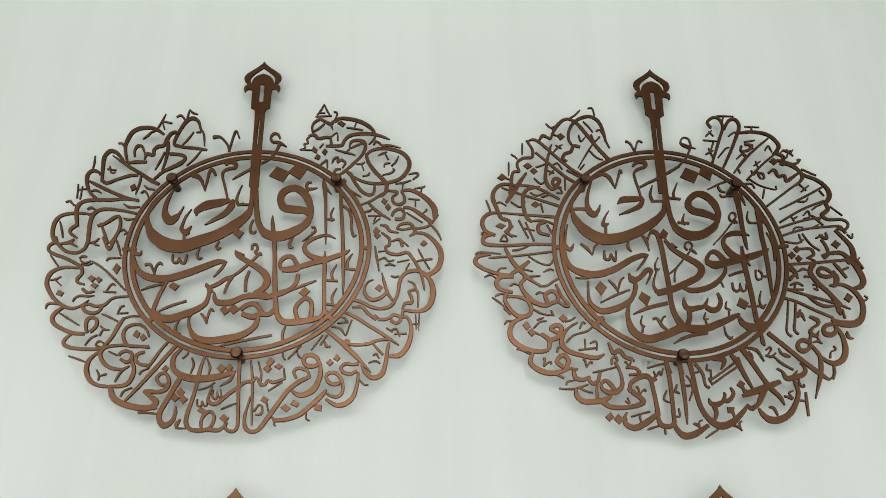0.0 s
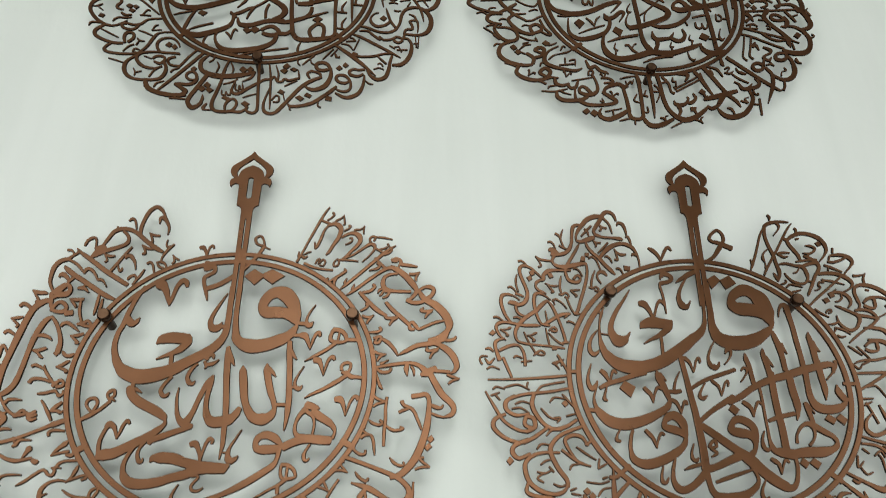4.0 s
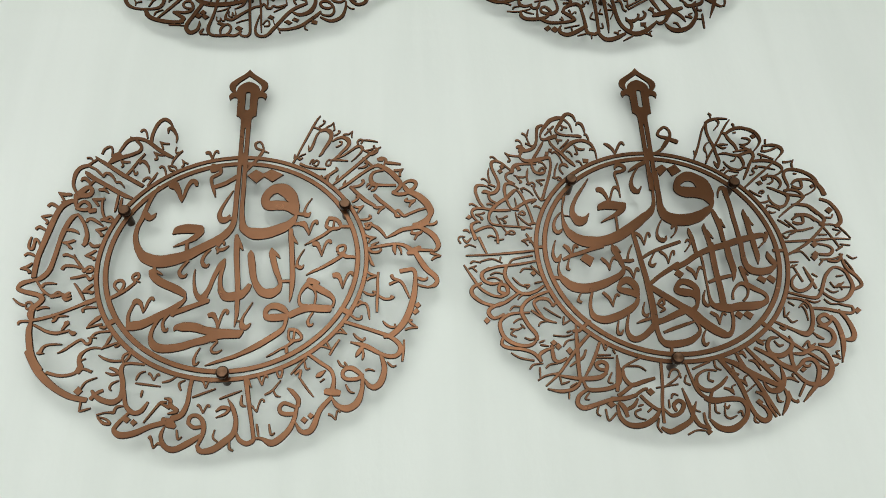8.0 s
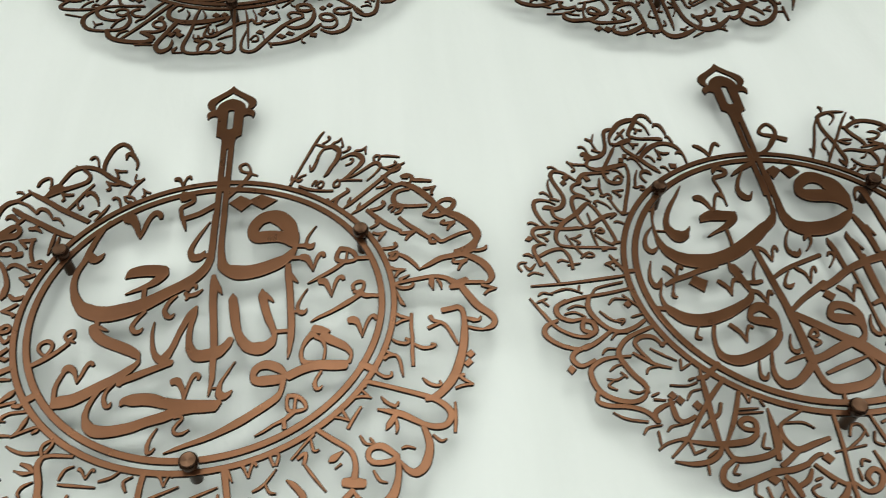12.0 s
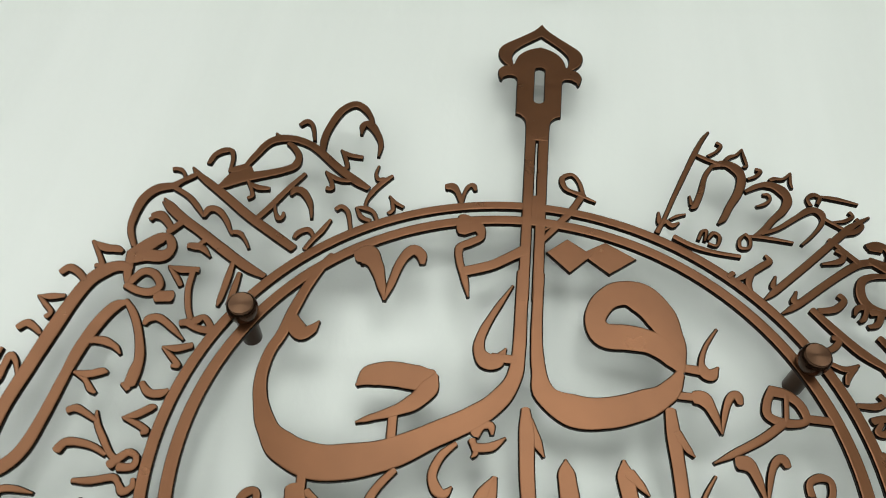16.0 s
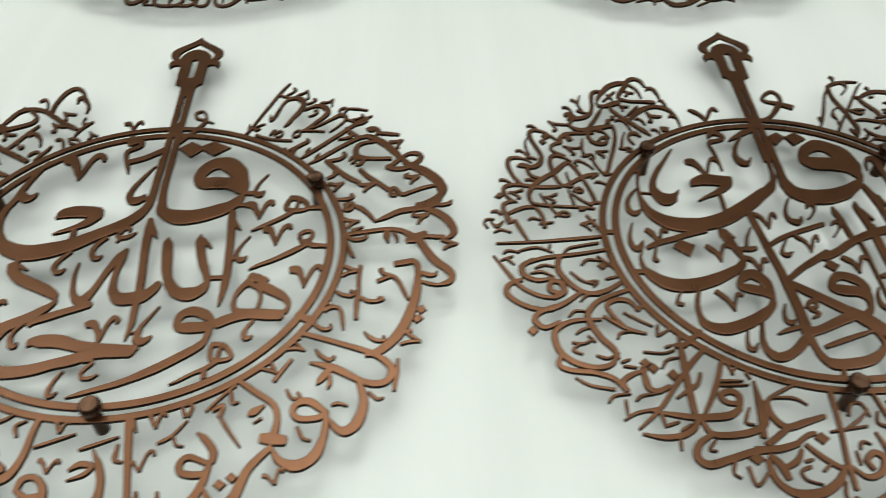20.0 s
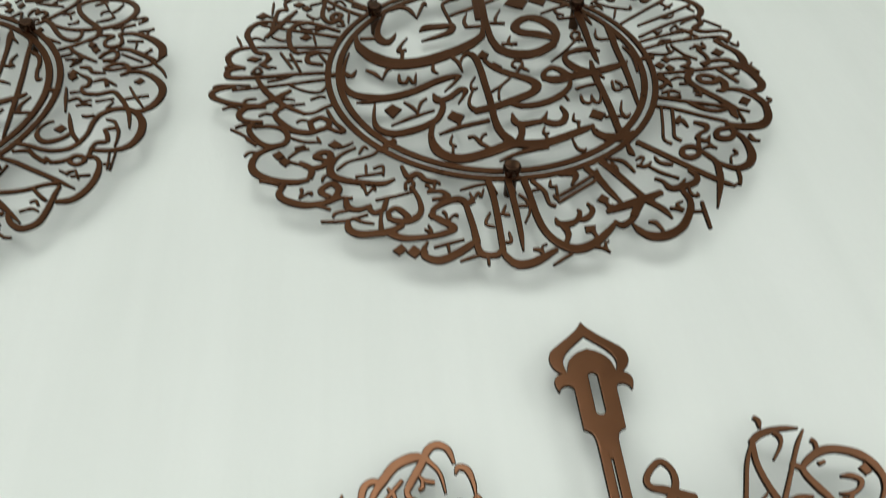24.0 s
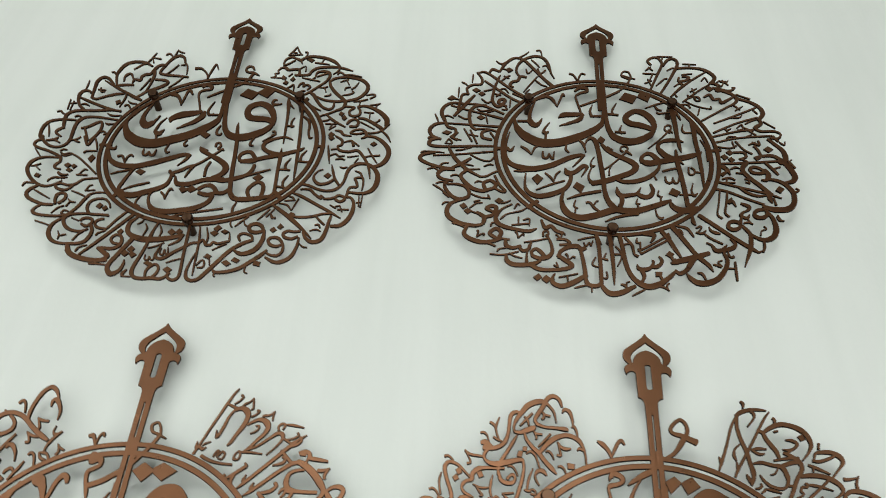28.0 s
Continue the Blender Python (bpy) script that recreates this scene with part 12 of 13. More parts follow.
    pen(m, "-130.0,-45.6 -150.3,-53.9 -159.3,-62.2 -161.7,-70.5 -155.9,-84.6 -149.3,-94.1 -148.2,-100.9", 2.48, 3.16, 3.77, 3.77, 2.48)
    pen(m, "-164.6,-55.6 -159.5,-50.5 -150.7,-50.6", 0.89, 1.59, 1.19, 0.7)
    pen(m, "-173.8,-67.9 -169.3,-63.3 -160.6,-64.1", 0.89, 1.59, 1.19, 0.7)
    pen(m, "-139.6,-76.6 -145.7,-66.9 -147.9,-59.1 -141.5,-54.7 -132.9,-56.1 -127.7,-64.0", 1.79, 2.48, 3.16, 3.16, 1.79)
    pen(m, "-151.6,-68.1 -138.0,-78.5 -126.7,-82.5", 1.79, 2.48, 1.19)
    pen(m, "-130.0,-63.3 -122.5,-58.8", 1.79, 2.48)
    pen(m, "-138.4,-65.1 -128.6,-72.3 -121.4,-76.8", 0.89, 1.59, 1.19, 0.7)
    pen(m, "-145.6,-86.0 -142.9,-81.7 -135.3,-80.5", 0.89, 1.59, 1.19, 0.7)
    pen(m, "-185.1,-61.9 -176.0,-57.4 -162.9,-47.8", 3.16, 3.16, 2.48)
    pen(m, "-181.4,-59.4 -193.3,-65.0 -195.6,-71.4 -190.0,-76.5 -180.0,-72.2", 3.16, 3.77, 2.48)
    dot(m, "-201.2,-78.9 -198.1,-75.1 -194.8,-78.9 -198.5,-82.7")
    pen(m, "-153.5,-70.6 -172.3,-71.7 -183.3,-78.5 -185.0,-87.3 -181.2,-97.9 -172.0,-104.9 -160.8,-107.5 -152.0,-104.6 -147.2,-96.6", 1.79, 3.16, 3.77, 3.77, 3.16, 1.79)
    pen(m, "-171.3,-81.9 -165.9,-78.1 -157.6,-76.3", 0.89, 1.59, 1.19, 0.7)
    pen(m, "-174.7,-88.1 -167.9,-89.4 -160.6,-85.8", 0.89, 1.59, 1.19, 0.7)
    pen(m, "-169.1,-97.5 -174.6,-93.7 -169.0,-89.4", 0.89, 1.59, 1.19, 0.7)
    pen(m, "-159.8,-88.3 -163.9,-83.2", 0.89, 1.59, 1.19, 0.7)
    pen(m, "-161.1,-98.3 -154.4,-100.8 -148.4,-97.9", 0.89, 1.59, 1.19, 0.7)
    pen(m, "-183.0,-98.5 -184.6,-105.2 -177.9,-109.1 -163.9,-111.1 -153.0,-115.6 -146.4,-124.1", 2.48, 3.16, 3.16, 3.16)
    pen(m, "-176.1,-114.5 -167.5,-120.1 -153.6,-123.3", 0.73, 1.49, 1.49)
    pen(m, "-147.0,-124.7 -147.4,-117.4 -141.2,-112.7 -132.4,-109.7", 2.48, 3.16, 1.79)
    pen(m, "-134.5,-107.3 -134.1,-115.8 -133.1,-122.5 -128.3,-125.0 -120.5,-121.5", 2.48, 3.77, 3.16, 2.48)
    dot(m, "-135.3,-104.2 -131.6,-101.2 -128.5,-104.9 -132.3,-107.9")
    dot(m, "-131.1,-108.5 -127.4,-105.0 -124.3,-108.7 -128.2,-112.3")
    pen(m, "-146.7,-104.0 -140.8,-101.7", 0.89, 1.59, 1.19, 0.7)
    pen(m, "-145.9,-106.5 -137.4,-107.9", 0.89, 1.59, 1.19, 0.7)
    dot(m, "-120.2,-113.0 -116.3,-109.5 -113.4,-113.7 -117.3,-117.4")
    pen(m, "-131.7,-96.3 -119.7,-97.6 -111.9,-95.3", 1.09, 1.09)
    pen(m, "-117.4,-93.3 -112.6,-91.6", 0.89, 1.59, 1.19, 0.7)
    pen(m, "-122.6,-108.7 -117.9,-102.6 -110.3,-100.9", 0.89, 1.59, 1.19, 0.7)
    pen(m, "-107.2,-84.6 -108.3,-104.0 -109.6,-125.4 -109.9,-141.9", 1.19, 3.77, 3.77, 3.16)
    pen(m, "-110.9,-92.2 -103.9,-91.7", 3.16, 3.16)
    pen(m, "-118.5,-75.6 -120.5,-84.5", 0.89, 1.59, 1.19, 0.7)
    pen(m, "-120.5,-84.5 -111.8,-79.5", 0.89, 1.59, 1.19, 0.7)
    pen(m, "-144.3,-150.1 -129.5,-136.9 -116.4,-120.3 -103.1,-104.7 -92.0,-93.7", 1.19, 2.48, 3.16, 2.48)
    pen(m, "-151.6,-144.1 -143.9,-139.6 -130.7,-136.9", 1.03, 1.57, 1.57)
    pen(m, "-148.7,-130.6 -149.1,-141.3", 0.89, 1.59, 1.19, 0.7)
    pen(m, "-136.5,-137.9 -121.6,-141.2 -107.8,-143.2 -90.8,-142.3 -82.9,-137.7", 1.19, 3.16, 4.45, 3.16)
    pen(m, "-83.5,-138.3 -81.1,-129.4 -85.8,-125.7 -91.8,-128.6 -89.1,-133.4 -81.8,-134.7", 3.16, 3.77, 3.16, 2.48)
    pen(m, "-85.3,-105.0 -94.1,-124.4 -104.9,-142.1", 2.48, 3.16, 1.79)
    pen(m, "-100.2,-112.8 -104.0,-120.6 -111.3,-125.3 -118.1,-129.9", 1.79, 2.48, 1.19)
    pen(m, "-142.5,-131.3 -138.3,-127.8 -130.2,-126.8", 0.89, 1.59, 1.19, 0.7)
    pen(m, "-158.9,-132.2 -154.6,-127.6 -144.9,-126.5", 0.89, 1.59, 1.19, 0.7)
    pen(m, "-143.0,-153.0 -131.5,-155.6 -120.4,-154.6 -112.6,-150.1 -109.1,-144.3", 1.19, 3.16, 3.16, 2.48)
    pen(m, "-129.8,-139.3 -128.6,-149.2", 0.89, 1.59, 1.19, 0.7)
    pen(m, "-129.1,-148.6 -120.4,-145.8", 0.89, 1.59, 1.19, 0.7)
    pen(m, "-120.5,-151.7 -113.3,-147.2", 0.89, 1.59, 1.19, 0.7)
    pen(m, "-122.2,-156.9 -123.0,-163.8", 0.89, 1.59, 1.19, 0.7)
    pen(m, "-103.5,-154.4 -112.0,-160.0 -115.2,-167.9 -109.7,-173.1 -97.2,-170.0 -82.8,-165.7 -69.2,-164.2", 2.48, 3.77, 4.45, 3.77, 3.77)
    pen(m, "-106.9,-145.5 -103.4,-153.8 -92.5,-155.1 -78.2,-152.5 -70.4,-146.2 -69.6,-132.0", 2.48, 3.77, 3.77, 3.16)
    pen(m, "-102.4,-157.8 -106.9,-163.5 -103.1,-164.8", 0.89, 1.59, 1.19, 0.7)
    pen(m, "-77.2,-137.3 -81.8,-146.6 -77.1,-148.5", 0.89, 1.59, 1.19, 0.7)
    pen(m, "-92.2,-118.4 -75.7,-118.7", 0.89, 1.59, 1.19, 0.7)
    pen(m, "-91.5,-121.4 -73.2,-121.7", 0.89, 1.59, 1.19, 0.7)
    vee(m, "-82.9,-104.4 -80.7,-113.7 -75.9,-107.6")
    pen(m, "-72.5,-112.6 -70.9,-117.5", 0.89, 1.59, 1.19, 0.7)
    pen(m, "-93.7,-168.8 -97.2,-177.9 -93.8,-181.4", 0.89, 1.59, 1.19, 0.7)
    dot(m, "-86.6,-169.6 -81.8,-166.8 -77.8,-170.4 -82.7,-173.6")
    pen(m, "-88.4,-174.7 -86.6,-185.9 -78.5,-178.8", 1.49, 1.49, 1.49)
    pen(m, "-69.5,-119.3 -70.6,-135.0 -74.3,-156.6", 1.19, 3.77, 3.16)
    pen(m, "-44.0,-121.0 -60.6,-129.2 -65.9,-133.8", 1.19, 1.79, 2.48)
    pen(m, "-64.3,-130.9 -49.5,-131.2 -42.4,-136.1", 1.03, 1.57, 0.68)
    pen(m, "-65.8,-133.2 -65.5,-142.7 -59.3,-150.5 -46.4,-147.2 -35.1,-143.9", 2.48, 3.77, 3.77, 2.48)
    pen(m, "-58.9,-151.0 -67.6,-157.3 -73.8,-161.2", 3.16, 3.16)
    pen(m, "-81.4,-164.0 -68.6,-164.3 -55.9,-161.0", 3.16, 3.77, 3.16)
    pen(m, "-58.3,-162.1 -48.9,-155.9 -44.2,-154.9", 2.48, 2.48)
    dot(m, "-45.8,-157.7 -40.8,-154.3 -37.5,-158.5 -42.0,-161.9")
    pen(m, "-52.0,-161.7 -44.5,-170.4 -35.7,-177.4", 2.48, 3.16, 2.48)
    pen(m, "-74.3,-168.1 -70.0,-173.9 -68.0,-182.4", 3.16, 4.45, 3.16)
    pen(m, "-68.8,-176.2 -60.3,-171.8 -55.4,-165.0", 2.48, 3.16, 1.79)
    pen(m, "-55.9,-172.4 -50.7,-170.9", 0.89, 1.59, 1.19, 0.7)
    pen(m, "-53.7,-175.4 -59.7,-178.1 -58.2,-183.2 -50.4,-186.1", 1.49, 1.49, 0.73)
    pen(m, "-47.5,-178.3 -40.4,-172.7", 0.89, 1.59, 1.19, 0.7)
    pen(m, "-76.3,-171.0 -75.2,-182.9 -67.1,-190.8 -53.3,-191.0 -41.3,-184.6 -34.8,-175.7", 2.48, 3.77, 5.06, 4.45, 2.48)
    pen(m, "-25.8,-125.5 -28.3,-150.5 -31.7,-170.6 -33.2,-189.3", 2.48, 2.48, 2.48, 2.48)
    pen(m, "-37.4,-184.7 -40.0,-193.0 -36.7,-199.1", 0.89, 1.59, 1.19, 0.7)
    pen(m, "-36.3,-194.2 -28.8,-198.2 -18.2,-194.5 -5.7,-186.5 -0.9,-173.0", 2.48, 4.45, 5.06, 3.77, 1.79)
    pen(m, "-9.3,-154.9 -6.2,-168.2 -3.2,-182.5 1.5,-192.2 10.3,-195.2", 1.19, 3.77, 3.77, 3.16)
    pen(m, "-31.0,-175.8 -24.3,-182.2 -15.5,-179.5 -10.7,-171.6 -14.9,-167.5 -20.8,-172.0 -19.0,-177.7", 1.79, 3.16, 3.77, 3.16, 2.48)
    pen(m, "-21.8,-165.1 -19.3,-160.6 -14.6,-162.3", 0.89, 1.59, 1.19, 0.7)
    pen(m, "-25.2,-174.8 -24.8,-166.3", 0.89, 1.59, 1.19, 0.7)
    pen(m, "-35.0,-153.9 -12.5,-150.7", 1.09, 1.09)
    pen(m, "-27.1,-153.4 -15.1,-146.1 -8.2,-139.6", 0.89, 1.59, 1.19, 0.7)
    pen(m, "-20.9,-143.5 -16.6,-135.9 -10.4,-136.0 -8.5,-144.4", 1.26, 1.57, 1.03)
    pen(m, "-1.0,-129.0 2.2,-145.2 5.6,-156.9 12.6,-164.6 23.3,-167.1 40.5,-165.7", 1.79, 2.48, 3.16, 3.16, 3.16)
    pen(m, "-2.8,-141.5 -5.3,-148.5 -0.2,-151.6", 1.03, 1.57)
    pen(m, "28.9,-137.3 18.1,-136.5 8.4,-142.3 6.8,-151.1 12.9,-157.1 21.3,-157.8", 1.19, 1.79, 3.16, 3.77, 3.16)
    pen(m, "19.4,-158.4 31.0,-151.5 38.4,-144.1", 3.16, 3.16, 1.79)
    pen(m, "20.8,-157.2 16.7,-166.4", 2.48, 2.48)
    pen(m, "5.2,-135.1 15.2,-131.0 24.0,-127.5", 1.49, 1.49, 1.49)
    pen(m, "21.1,-139.0 19.1,-146.1 23.7,-148.5", 1.49, 1.79)
    pen(m, "28.7,-127.1 29.0,-133.7 34.1,-136.8", 1.57, 1.57, 0.68)
    pen(m, "2.1,-169.1 -0.4,-176.4 4.6,-179.3", 0.89, 1.59, 1.19, 0.7)
    pen(m, "7.7,-180.5 7.8,-188.4 10.6,-196.8", 1.79, 2.48, 2.48)
    pen(m, "15.3,-171.0 12.3,-185.7", 1.57, 1.03, 1.57)
    pen(m, "20.8,-171.1 19.8,-179.1 23.7,-181.4", 0.89, 1.59, 1.19, 0.7)
    dot(m, "5.8,-198.3 9.6,-195.7 12.3,-199.1 8.4,-202.3")
    pen(m, "-11.8,-201.4 -2.8,-197.6 5.4,-197.8", 1.09, 1.09)
    pen(m, "34.6,-125.0 43.2,-138.2 49.9,-151.7 54.4,-171.2 58.8,-183.1 64.2,-188.8 69.8,-188.3 72.7,-183.4 69.5,-176.0 66.7,-173.7", 4, 4.6, 4.4, 3.7, 3.8, 4.9, 4.3, 4.1, 2.6, 0.7)
    pen(m, "36.5,-124.4 50.6,-130.6 63.9,-140.3 79.0,-148.8 91.7,-154.8", 2.7, 5.3, 5.9, 5.2, 4.6)
    pen(m, "53.2,-119.3 58.4,-134.3 65.9,-146.2 72.2,-160.2 79.2,-177.4 83.0,-184.7", 2.7, 4, 3.9, 3.9, 3.2, 0.7)
    pen(m, "64.9,-113.5 74.5,-126.9 86.1,-143.1 92.9,-152.5", 2.8, 4.1, 4, 4)
    pen(m, "73.6,-113.6 88.8,-122.9 98.1,-132.1 110.3,-138.2", 2.8, 4.1, 4.8, 6)
    pen(m, "95.8,-134.4 95.7,-147.9 88.6,-158.2 78.8,-158.6 73.9,-148.7", 1.3, 4.5, 5.5, 4.6, 0.8)
    pen(m, "92.7,-155.4 95.8,-165.2 91.7,-174.8 85.3,-184.2", 1.4, 4.2, 3.6, 0.7)
    pen(m, "97.2,-160.1 98.9,-168.7 103.9,-171.1 104.5,-168.8", 1.3, 2, 2.4, 0.7)
    pen(m, "101.5,-102.4 92.4,-103.5 87.6,-111.4 89.5,-119.9 98.8,-122.5 108.9,-117.2 113.8,-109.4 113.1,-100.8", 0.7, 3.2, 3.6, 4.2, 4.8, 4.1, 3.5, 0.8)
    pen(m, "95.9,-106.0 99.8,-111.6 104.2,-110.5", 0.9, 2.2, 1.2)
    pen(m, "109.9,-117.9 109.1,-129.9 110.3,-138.2", 4.3, 3.2, 5.1)
    pen(m, "107.5,-138.2 114.9,-134.1 122.4,-127.7 131.6,-127.9 134.6,-138.0 128.3,-152.6 119.3,-162.3 110.1,-171.2", 3.1, 3, 3.3, 4.2, 4.2, 4.1, 2.9, 0.7)
    pen(m, "120.2,-129.5 120.8,-133.6 124.7,-134.3 127.8,-131.4", 2, 2.8, 2.2, 0.9)
    dot(m, "114.9,-138.3 118.7,-134.8 121.4,-137.8 117.2,-140.7")
    pen(m, "109.1,-140.5 118.3,-151.3 131.0,-153.2 143.7,-144.7 149.0,-132.4 145.2,-119.0 135.9,-114.6 122.6,-120.5 112.7,-120.3", 2.1, 4, 5, 5, 5, 4.3, 3.8, 3.5, 2)
    pen(m, "101.3,-84.3 118.0,-93.4 131.3,-99.2 139.9,-93.7", 2.3, 2.9, 5.3, 3.2)
    pen(m, "95.3,-91.8 107.8,-103.1 120.3,-113.8 133.5,-123.1 149.4,-137.1", 2.3, 3.6, 2.9, 2.9, 0.9)
    pen(m, "162.2,-82.1 157.5,-77.5 150.1,-80.6 149.1,-86.3 153.5,-89.5 160.6,-85.8 163.2,-80.8", 3.8, 4.2, 3.1, 4.3, 4, 2.6, 2.8)
    pen(m, "163.0,-79.5 167.8,-89.7 168.1,-109.0 161.1,-130.8", 3.8, 4.9, 5, 0.7)
    pen(m, "173.4,-72.6 179.8,-83.6 182.6,-98.1 178.6,-105.5 169.0,-106.0", 3.1, 4.4, 5.2, 4.8, 1.4)
    pen(m, "146.2,-90.0 151.8,-91.4 158.9,-95.9 159.9,-104.6 152.5,-111.8 141.7,-110.4", 1.6, 3, 4.4, 4.6, 4.6, 2.1)
    pen(m, "138.8,-97.4 144.0,-102.5 148.6,-105.0", 0.9, 3, 1.6)
    pen(m, "124.5,-113.2 131.4,-107.2 131.5,-113.3 138.4,-109.8", 1, 2, 2.8, 1.1)
    pen(m, "152.7,-123.4 156.6,-124.1 160.4,-127.2", 1.4, 2.2, 0.9)
    pen(m, "159.8,-125.3 158.0,-119.3 161.3,-118.1", 1.5, 1.2, 0.7)
    pen(m, "135.1,-132.1 138.7,-135.7 144.4,-138.2", 0.9, 2.2, 0.8)
    pen(m, "149.9,-131.2 152.7,-133.6 156.7,-131.9", 1.5, 2, 0.7)
    pen(m, "98.3,-146.8 104.0,-146.9 110.4,-151.1", 1.9, 2.7, 0.7)
    pen(m, "107.4,-149.3 105.7,-142.8 109.4,-141.7", 1.4, 1.1, 0.7)
    pen(m, "118.1,-150.1 112.6,-157.5 107.1,-165.5", 1.4, 1.9, 1.4)
    pen(m, "64.3,-160.1 71.2,-164.2 74.5,-176.1 78.8,-185.7", 2, 3.3, 2.5, 1.9)
    dot(m, "61.9,-170.3 65.4,-167.5 69.0,-171.0 65.4,-174.3")
    pen(m, "65.4,-172.0 69.8,-177.2", 2, 2)
    pen(m, "57.7,-183.1 56.7,-189.7 60.2,-191.4", 0.7, 1.9, 0.7)
    pen(m, "46.2,-132.3 46.9,-139.4 51.0,-141.8", 0.7, 2, 1.4)
    pen(m, "48.2,-146.5 53.3,-148.9 57.2,-154.2", 0.7, 2.7, 0.8)
    pen(m, "56.5,-152.4 55.8,-145.4 59.9,-142.6", 1.3, 1.1, 0.7)
    pen(m, "53.4,-161.0 65.0,-152.6", 0.9, 0.9)
    pen(m, "64.2,-126.7 70.7,-128.6 74.7,-138.2", 0.8, 2.8, 0.7)
    pen(m, "79.6,-127.6 82.3,-133.0 88.7,-132.5", 0.8, 2.7, 1.2)
    pen(m, "76.5,-103.9 80.0,-106.4 83.8,-110.1", 1.5, 4.9, 2.2)
    pen(m, "80.6,-106.4 86.7,-105.3", 1.9, 0.7)
    pen(m, "55.2,-120.6 59.8,-118.2 62.4,-124.3", 1.1, 3.4, 0.7)
    pen(m, "85.0,-163.3 85.1,-169.6 89.3,-170.8", 0.7, 2.6, 0.7)
    pen(m, "33.2,-155.4 38.4,-157.3 42.3,-162.5", 1.9, 2.6, 0.7)
    pen(m, "41.7,-160.2 41.3,-154.4 45.2,-152.2", 1.2, 1, 0.7)
    pen(m, "12.0,-165.3 19.7,-168.9 35.2,-166.9 47.8,-168.3 51.8,-177.4 46.5,-188.4 33.0,-196.9 20.6,-195.5 12.5,-187.1", 4.3, 4.6, 4.6, 4.4, 4, 4.3, 5.7, 5.3, 1.9)
    pen(m, "30.9,-171.3 28.4,-182.5 32.5,-186.4 39.8,-183.8", 0.7, 1.2, 1.7, 0.7)
    pen(m, "29.3,-173.5 32.1,-175.9 34.9,-173.1", 1.3, 2.2, 0.7)
    pen(m, "41.5,-181.1 45.2,-179.5 45.7,-184.5", 0.7, 1.9, 1.2)
    pen(m, "105.7,-90.7 109.7,-93.2 114.1,-90.2", 1.6, 2.6, 0.7)
    pen(m, "-220.9,12.4 -223.1,17.3 -221.1,20.7 -215.7,20.7", 1.4, 1.3, 1.5, 0.9)
    pen(m, "-218.2,18.6 -214.3,13.7 -209.1,19.2", 0.8, 2.3, 0.8)
    pen(m, "-217.7,28.4 -213.4,29.0 -210.0,25.5", 0.9, 2.4, 0.9)
    pen(m, "140.2,-28.7 132.7,-36.1 131.1,-44.9 137.8,-49.7 149.4,-45.1 155.6,-35.7", 1.19, 2.48, 3.77, 3.16, 1.79)
    pen(m, "149.1,-20.5 152.6,-33.0 156.4,-46.6", 1.19, 3.16, 2.48)
    pen(m, "137.2,-18.3 140.4,-27.4 143.8,-38.4", 1.49, 1.79)
    pen(m, "134.7,-21.1 143.0,-17.7", 0.89, 1.59, 1.19, 0.7)
    pen(m, "156.2,-28.9 161.3,-33.1", 0.89, 1.59, 1.19, 0.7)
    pen(m, "133.7,-14.8 145.1,-14.2", 0.89, 1.59, 1.19, 0.7)
    dot(m, "160.4,-8.8 165.3,-4.6 168.5,-8.8 163.6,-13.1")
    pen(m, "124.0,-50.9 137.6,-55.0 152.2,-57.9 159.6,-52.7 166.2,-39.9 172.2,-29.8 182.6,-21.6 192.2,-25.1 196.2,-34.8 196.7,-45.7 188.5,-57.0 177.4,-61.5 167.7,-56.8 159.1,-47.9", 1.79, 2.48, 3.16, 3.16, 3.16, 2.48, 3.16, 3.77, 3.77, 3.16, 2.48, 1.79)
    pen(m, "194.2,-4.9 196.3,-21.7 204.9,-32.9 207.4,-43.1 197.2,-48.4", 1.79, 3.77, 3.16, 2.48)
    pen(m, "197.2,-12.0 202.1,-23.2 203.9,-32.2", 1.03, 1.57, 0.68)
    pen(m, "201.4,-6.4 206.5,-10.7 211.9,-9.4", 0.89, 1.59, 1.19, 0.7)
    pen(m, "178.6,-13.2 189.1,-14.0 196.6,-5.7", 2.48, 2.48, 1.79)
    pen(m, "173.8,-39.3 177.0,-45.5 183.7,-41.5 184.1,-48.9", 0.89, 1.59, 1.19, 0.7)
    pen(m, "179.3,-46.2 188.7,-39.6", 0.89, 1.59, 1.19, 0.7)
    pen(m, "182.6,-45.6 193.6,-45.7", 0.89, 1.59, 1.19, 0.7)
    pen(m, "166.8,-46.7 172.8,-51.5 179.4,-50.3", 0.89, 1.59, 1.19, 0.7)
    pen(m, "182.0,-32.6 190.3,-31.4", 0.89, 1.59, 1.19, 0.7)
    pen(m, "161.5,-59.3 166.7,-64.7 175.0,-65.5", 0.89, 1.59, 1.19, 0.7)
    pen(m, "141.3,-59.7 150.1,-63.2 156.6,-61.3", 0.89, 1.59, 1.19, 0.7)
    pen(m, "144.6,-69.6 160.6,-71.1 177.7,-75.3 187.9,-75.5 189.2,-68.9 182.0,-66.9 175.2,-64.8", 2.48, 3.16, 2.48, 2.48, 1.79)
    dot(m, "189.8,-73.5 194.6,-69.7 197.8,-73.0 192.4,-76.9")
    pen(m, "122.4,-57.5 136.4,-59.7 143.7,-66.4 144.1,-76.2 140.5,-89.7 131.1,-100.3", 1.79, 2.48, 3.16, 3.77, 2.48)
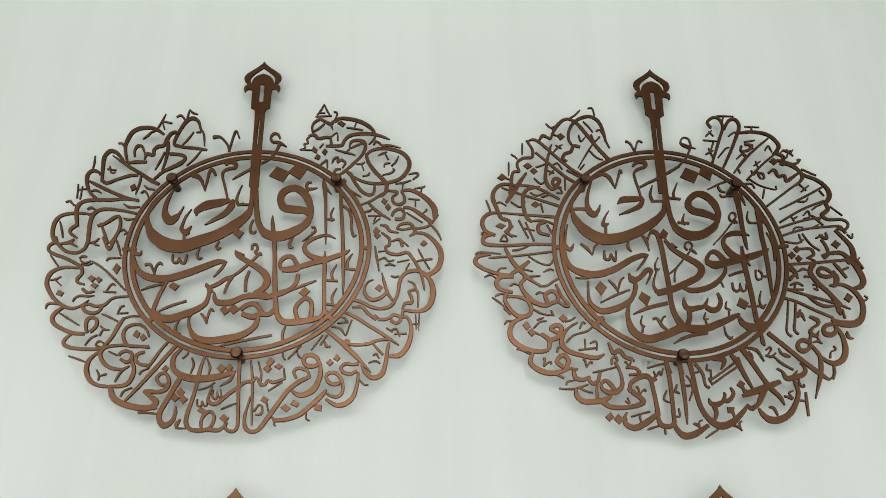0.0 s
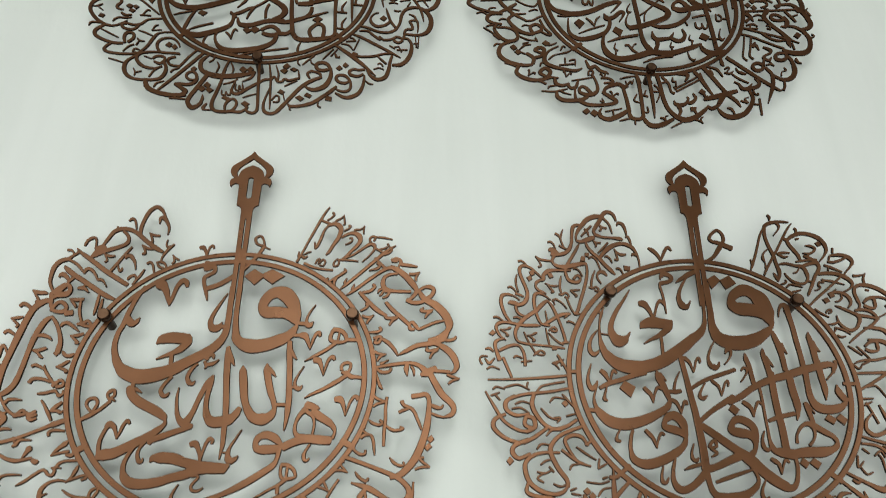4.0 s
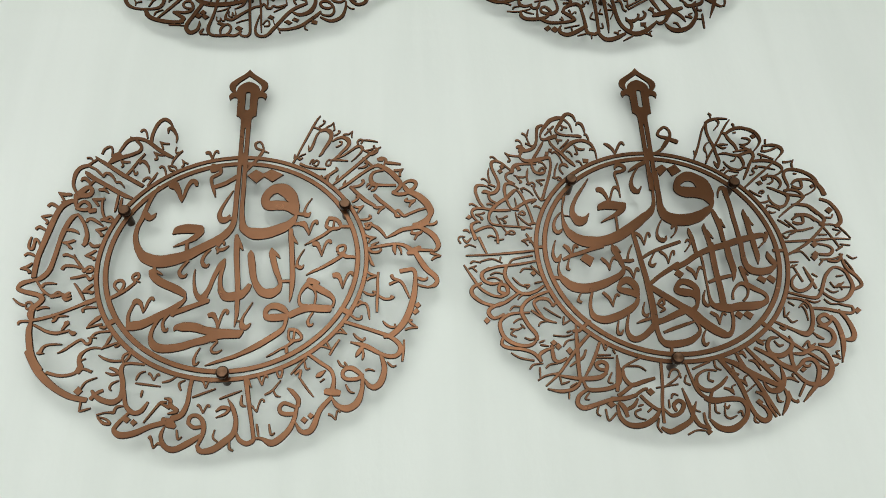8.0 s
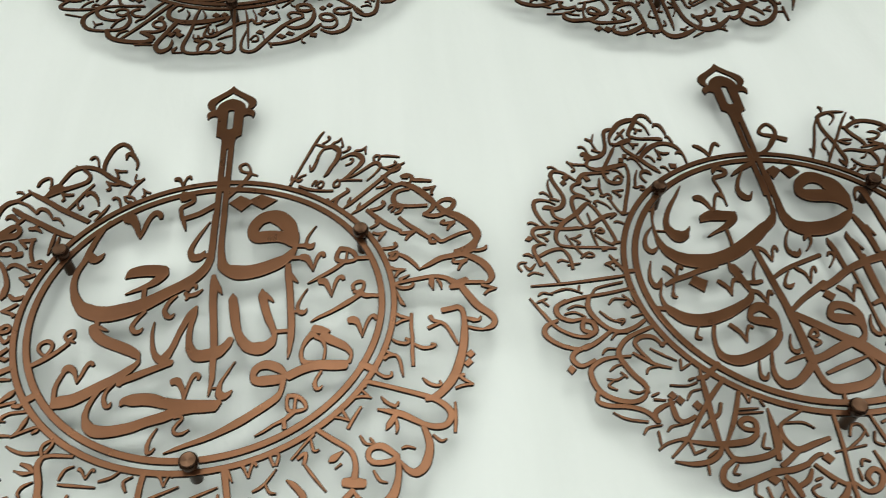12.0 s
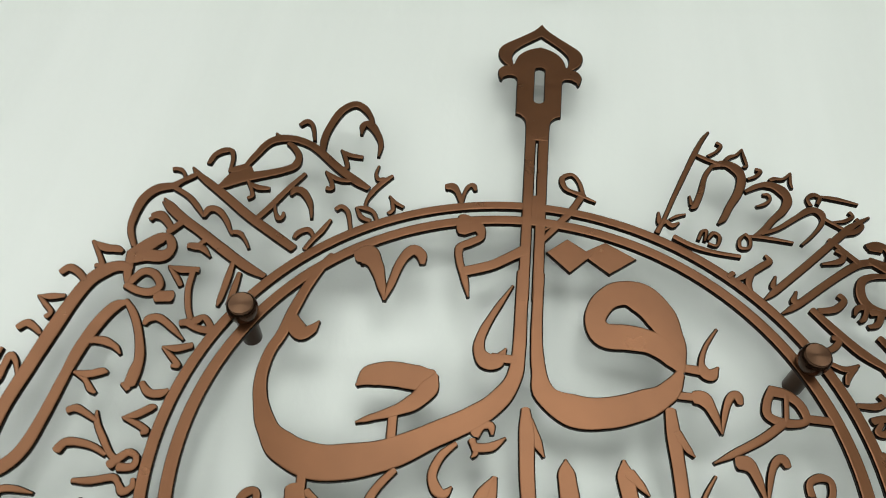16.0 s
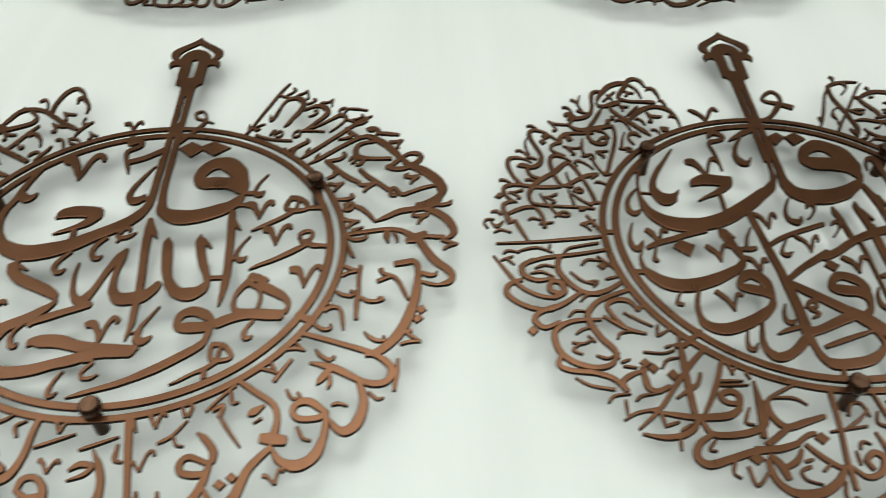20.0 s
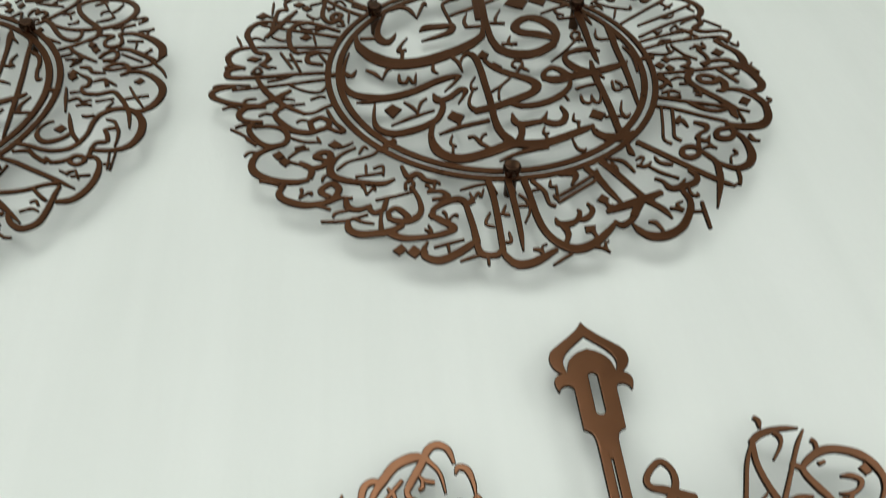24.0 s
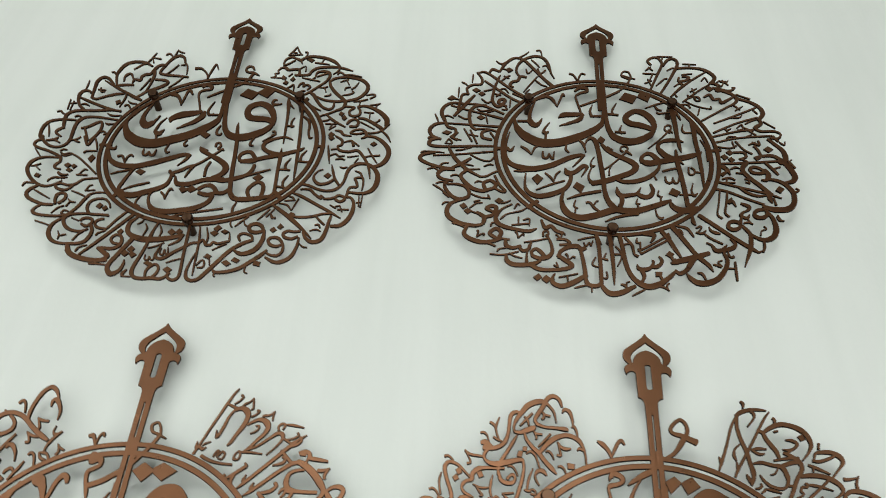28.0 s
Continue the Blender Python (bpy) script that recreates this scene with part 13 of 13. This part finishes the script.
    pen(m, "131.6,-68.8 138.2,-64.3 140.8,-70.3", 0.89, 1.59, 1.19, 0.7)
    pen(m, "135.5,-67.5 137.8,-72.8 137.9,-83.8", 1.03, 1.57, 0.68)
    pen(m, "115.9,-68.7 113.8,-79.6 120.0,-73.9", 0.89, 1.59, 1.19, 0.7)
    pen(m, "115.7,-79.0 120.0,-85.5 125.9,-83.7", 0.89, 1.59, 1.19, 0.7)
    pen(m, "121.8,-62.1 127.2,-66.8", 0.89, 1.59, 1.19, 0.7)
    pen(m, "191.1,66.6 200.9,61.9 207.1,49.0 206.7,36.3 199.0,29.7", 3.16, 3.77, 4.45, 3.16)
    pen(m, "156.3,59.1 173.7,58.3 183.9,47.7 188.8,39.4 182.7,31.3", 1.79, 3.16, 3.77, 2.48)
    dot(m, "192.7,51.3 198.6,55.8 201.9,51.3 196.7,46.8")
    pen(m, "189.7,42.4 197.2,41.6 200.3,46.1", 0.89, 1.59, 1.19, 0.7)
    pen(m, "157.0,46.4 170.4,45.5 178.4,39.5 186.0,31.3", 1.79, 3.16, 2.48)
    pen(m, "181.2,32.8 199.0,31.9 206.5,24.5 212.1,15.0", 1.57, 1.57, 1.57, 0.68)
    pen(m, "132.0,10.7 167.9,12.5 194.0,14.4 211.6,13.5", 1.79, 2.48, 1.79, 0.75)
    pen(m, "187.6,32.7 177.1,22.5 160.5,8.3 135.4,-5.7", 1.79, 2.48, 2.48, 1.79)
    pen(m, "184.0,31.3 191.3,15.8 196.4,2.9", 1.57, 1.57)
    pen(m, "175.7,19.6 186.5,19.6", 0.89, 1.59, 1.19, 0.7)
    pen(m, "195.0,26.8 202.6,24.6", 0.89, 1.59, 1.19, 0.7)
    pen(m, "196.5,18.8 203.8,23.8", 0.89, 1.59, 1.19, 0.7)
    pen(m, "197.7,7.2 208.8,5.6", 0.89, 1.59, 1.19, 0.7)
    pen(m, "191.6,-0.6 199.4,4.3", 1.57, 1.57)
    pen(m, "134.4,20.8 139.6,15.7 143.7,19.2", 0.89, 1.59, 1.19, 0.7)
    pen(m, "143.8,20.0 152.4,23.5", 0.89, 1.59, 1.19, 0.7)
    dot(m, "164.7,7.5 169.7,11.8 173.0,7.4 167.4,3.2")
    pen(m, "172.6,8.1 183.8,5.2 187.4,0.2 182.0,-5.5 171.3,-5.3", 1.79, 2.48, 3.16, 2.48)
    dot(m, "162.6,-5.2 167.5,-1.1 170.7,-5.4 165.2,-9.6")
    pen(m, "170.3,-11.7 183.6,-11.2 193.2,-8.4", 1.57, 1.57)
    pen(m, "173.2,-12.5 167.1,-18.7", 0.89, 1.59, 1.19, 0.7)
    pen(m, "143.0,-3.0 151.6,-1.6 158.6,-13.0", 0.89, 1.59, 1.19, 0.7)
    pen(m, "-46.9,145.4 -42.7,142.8 -37.8,136.7 -36.0,129.8", 1.55, 3.95, 3.05, 0.86)
    pen(m, "-36.0,129.8 -32.1,138.3 -28.9,144.3 -25.7,146.7 -23.1,142.9", 0.86, 2.55, 2.75, 3.05, 1.15)
    pen(m, "10.9,131.0 19.5,136.3 27.3,146.6 33.3,156.0 33.8,164.2 29.4,169.4 23.2,165.6 19.3,159.7 21.2,155.7 27.8,153.7 34.1,150.7 40.6,147.6", 2.15, 3.05, 4.45, 3.05, 2.75, 2.75, 2.75, 2.75, 2.95, 3.95, 4.95, 5.75)


medallion_d()
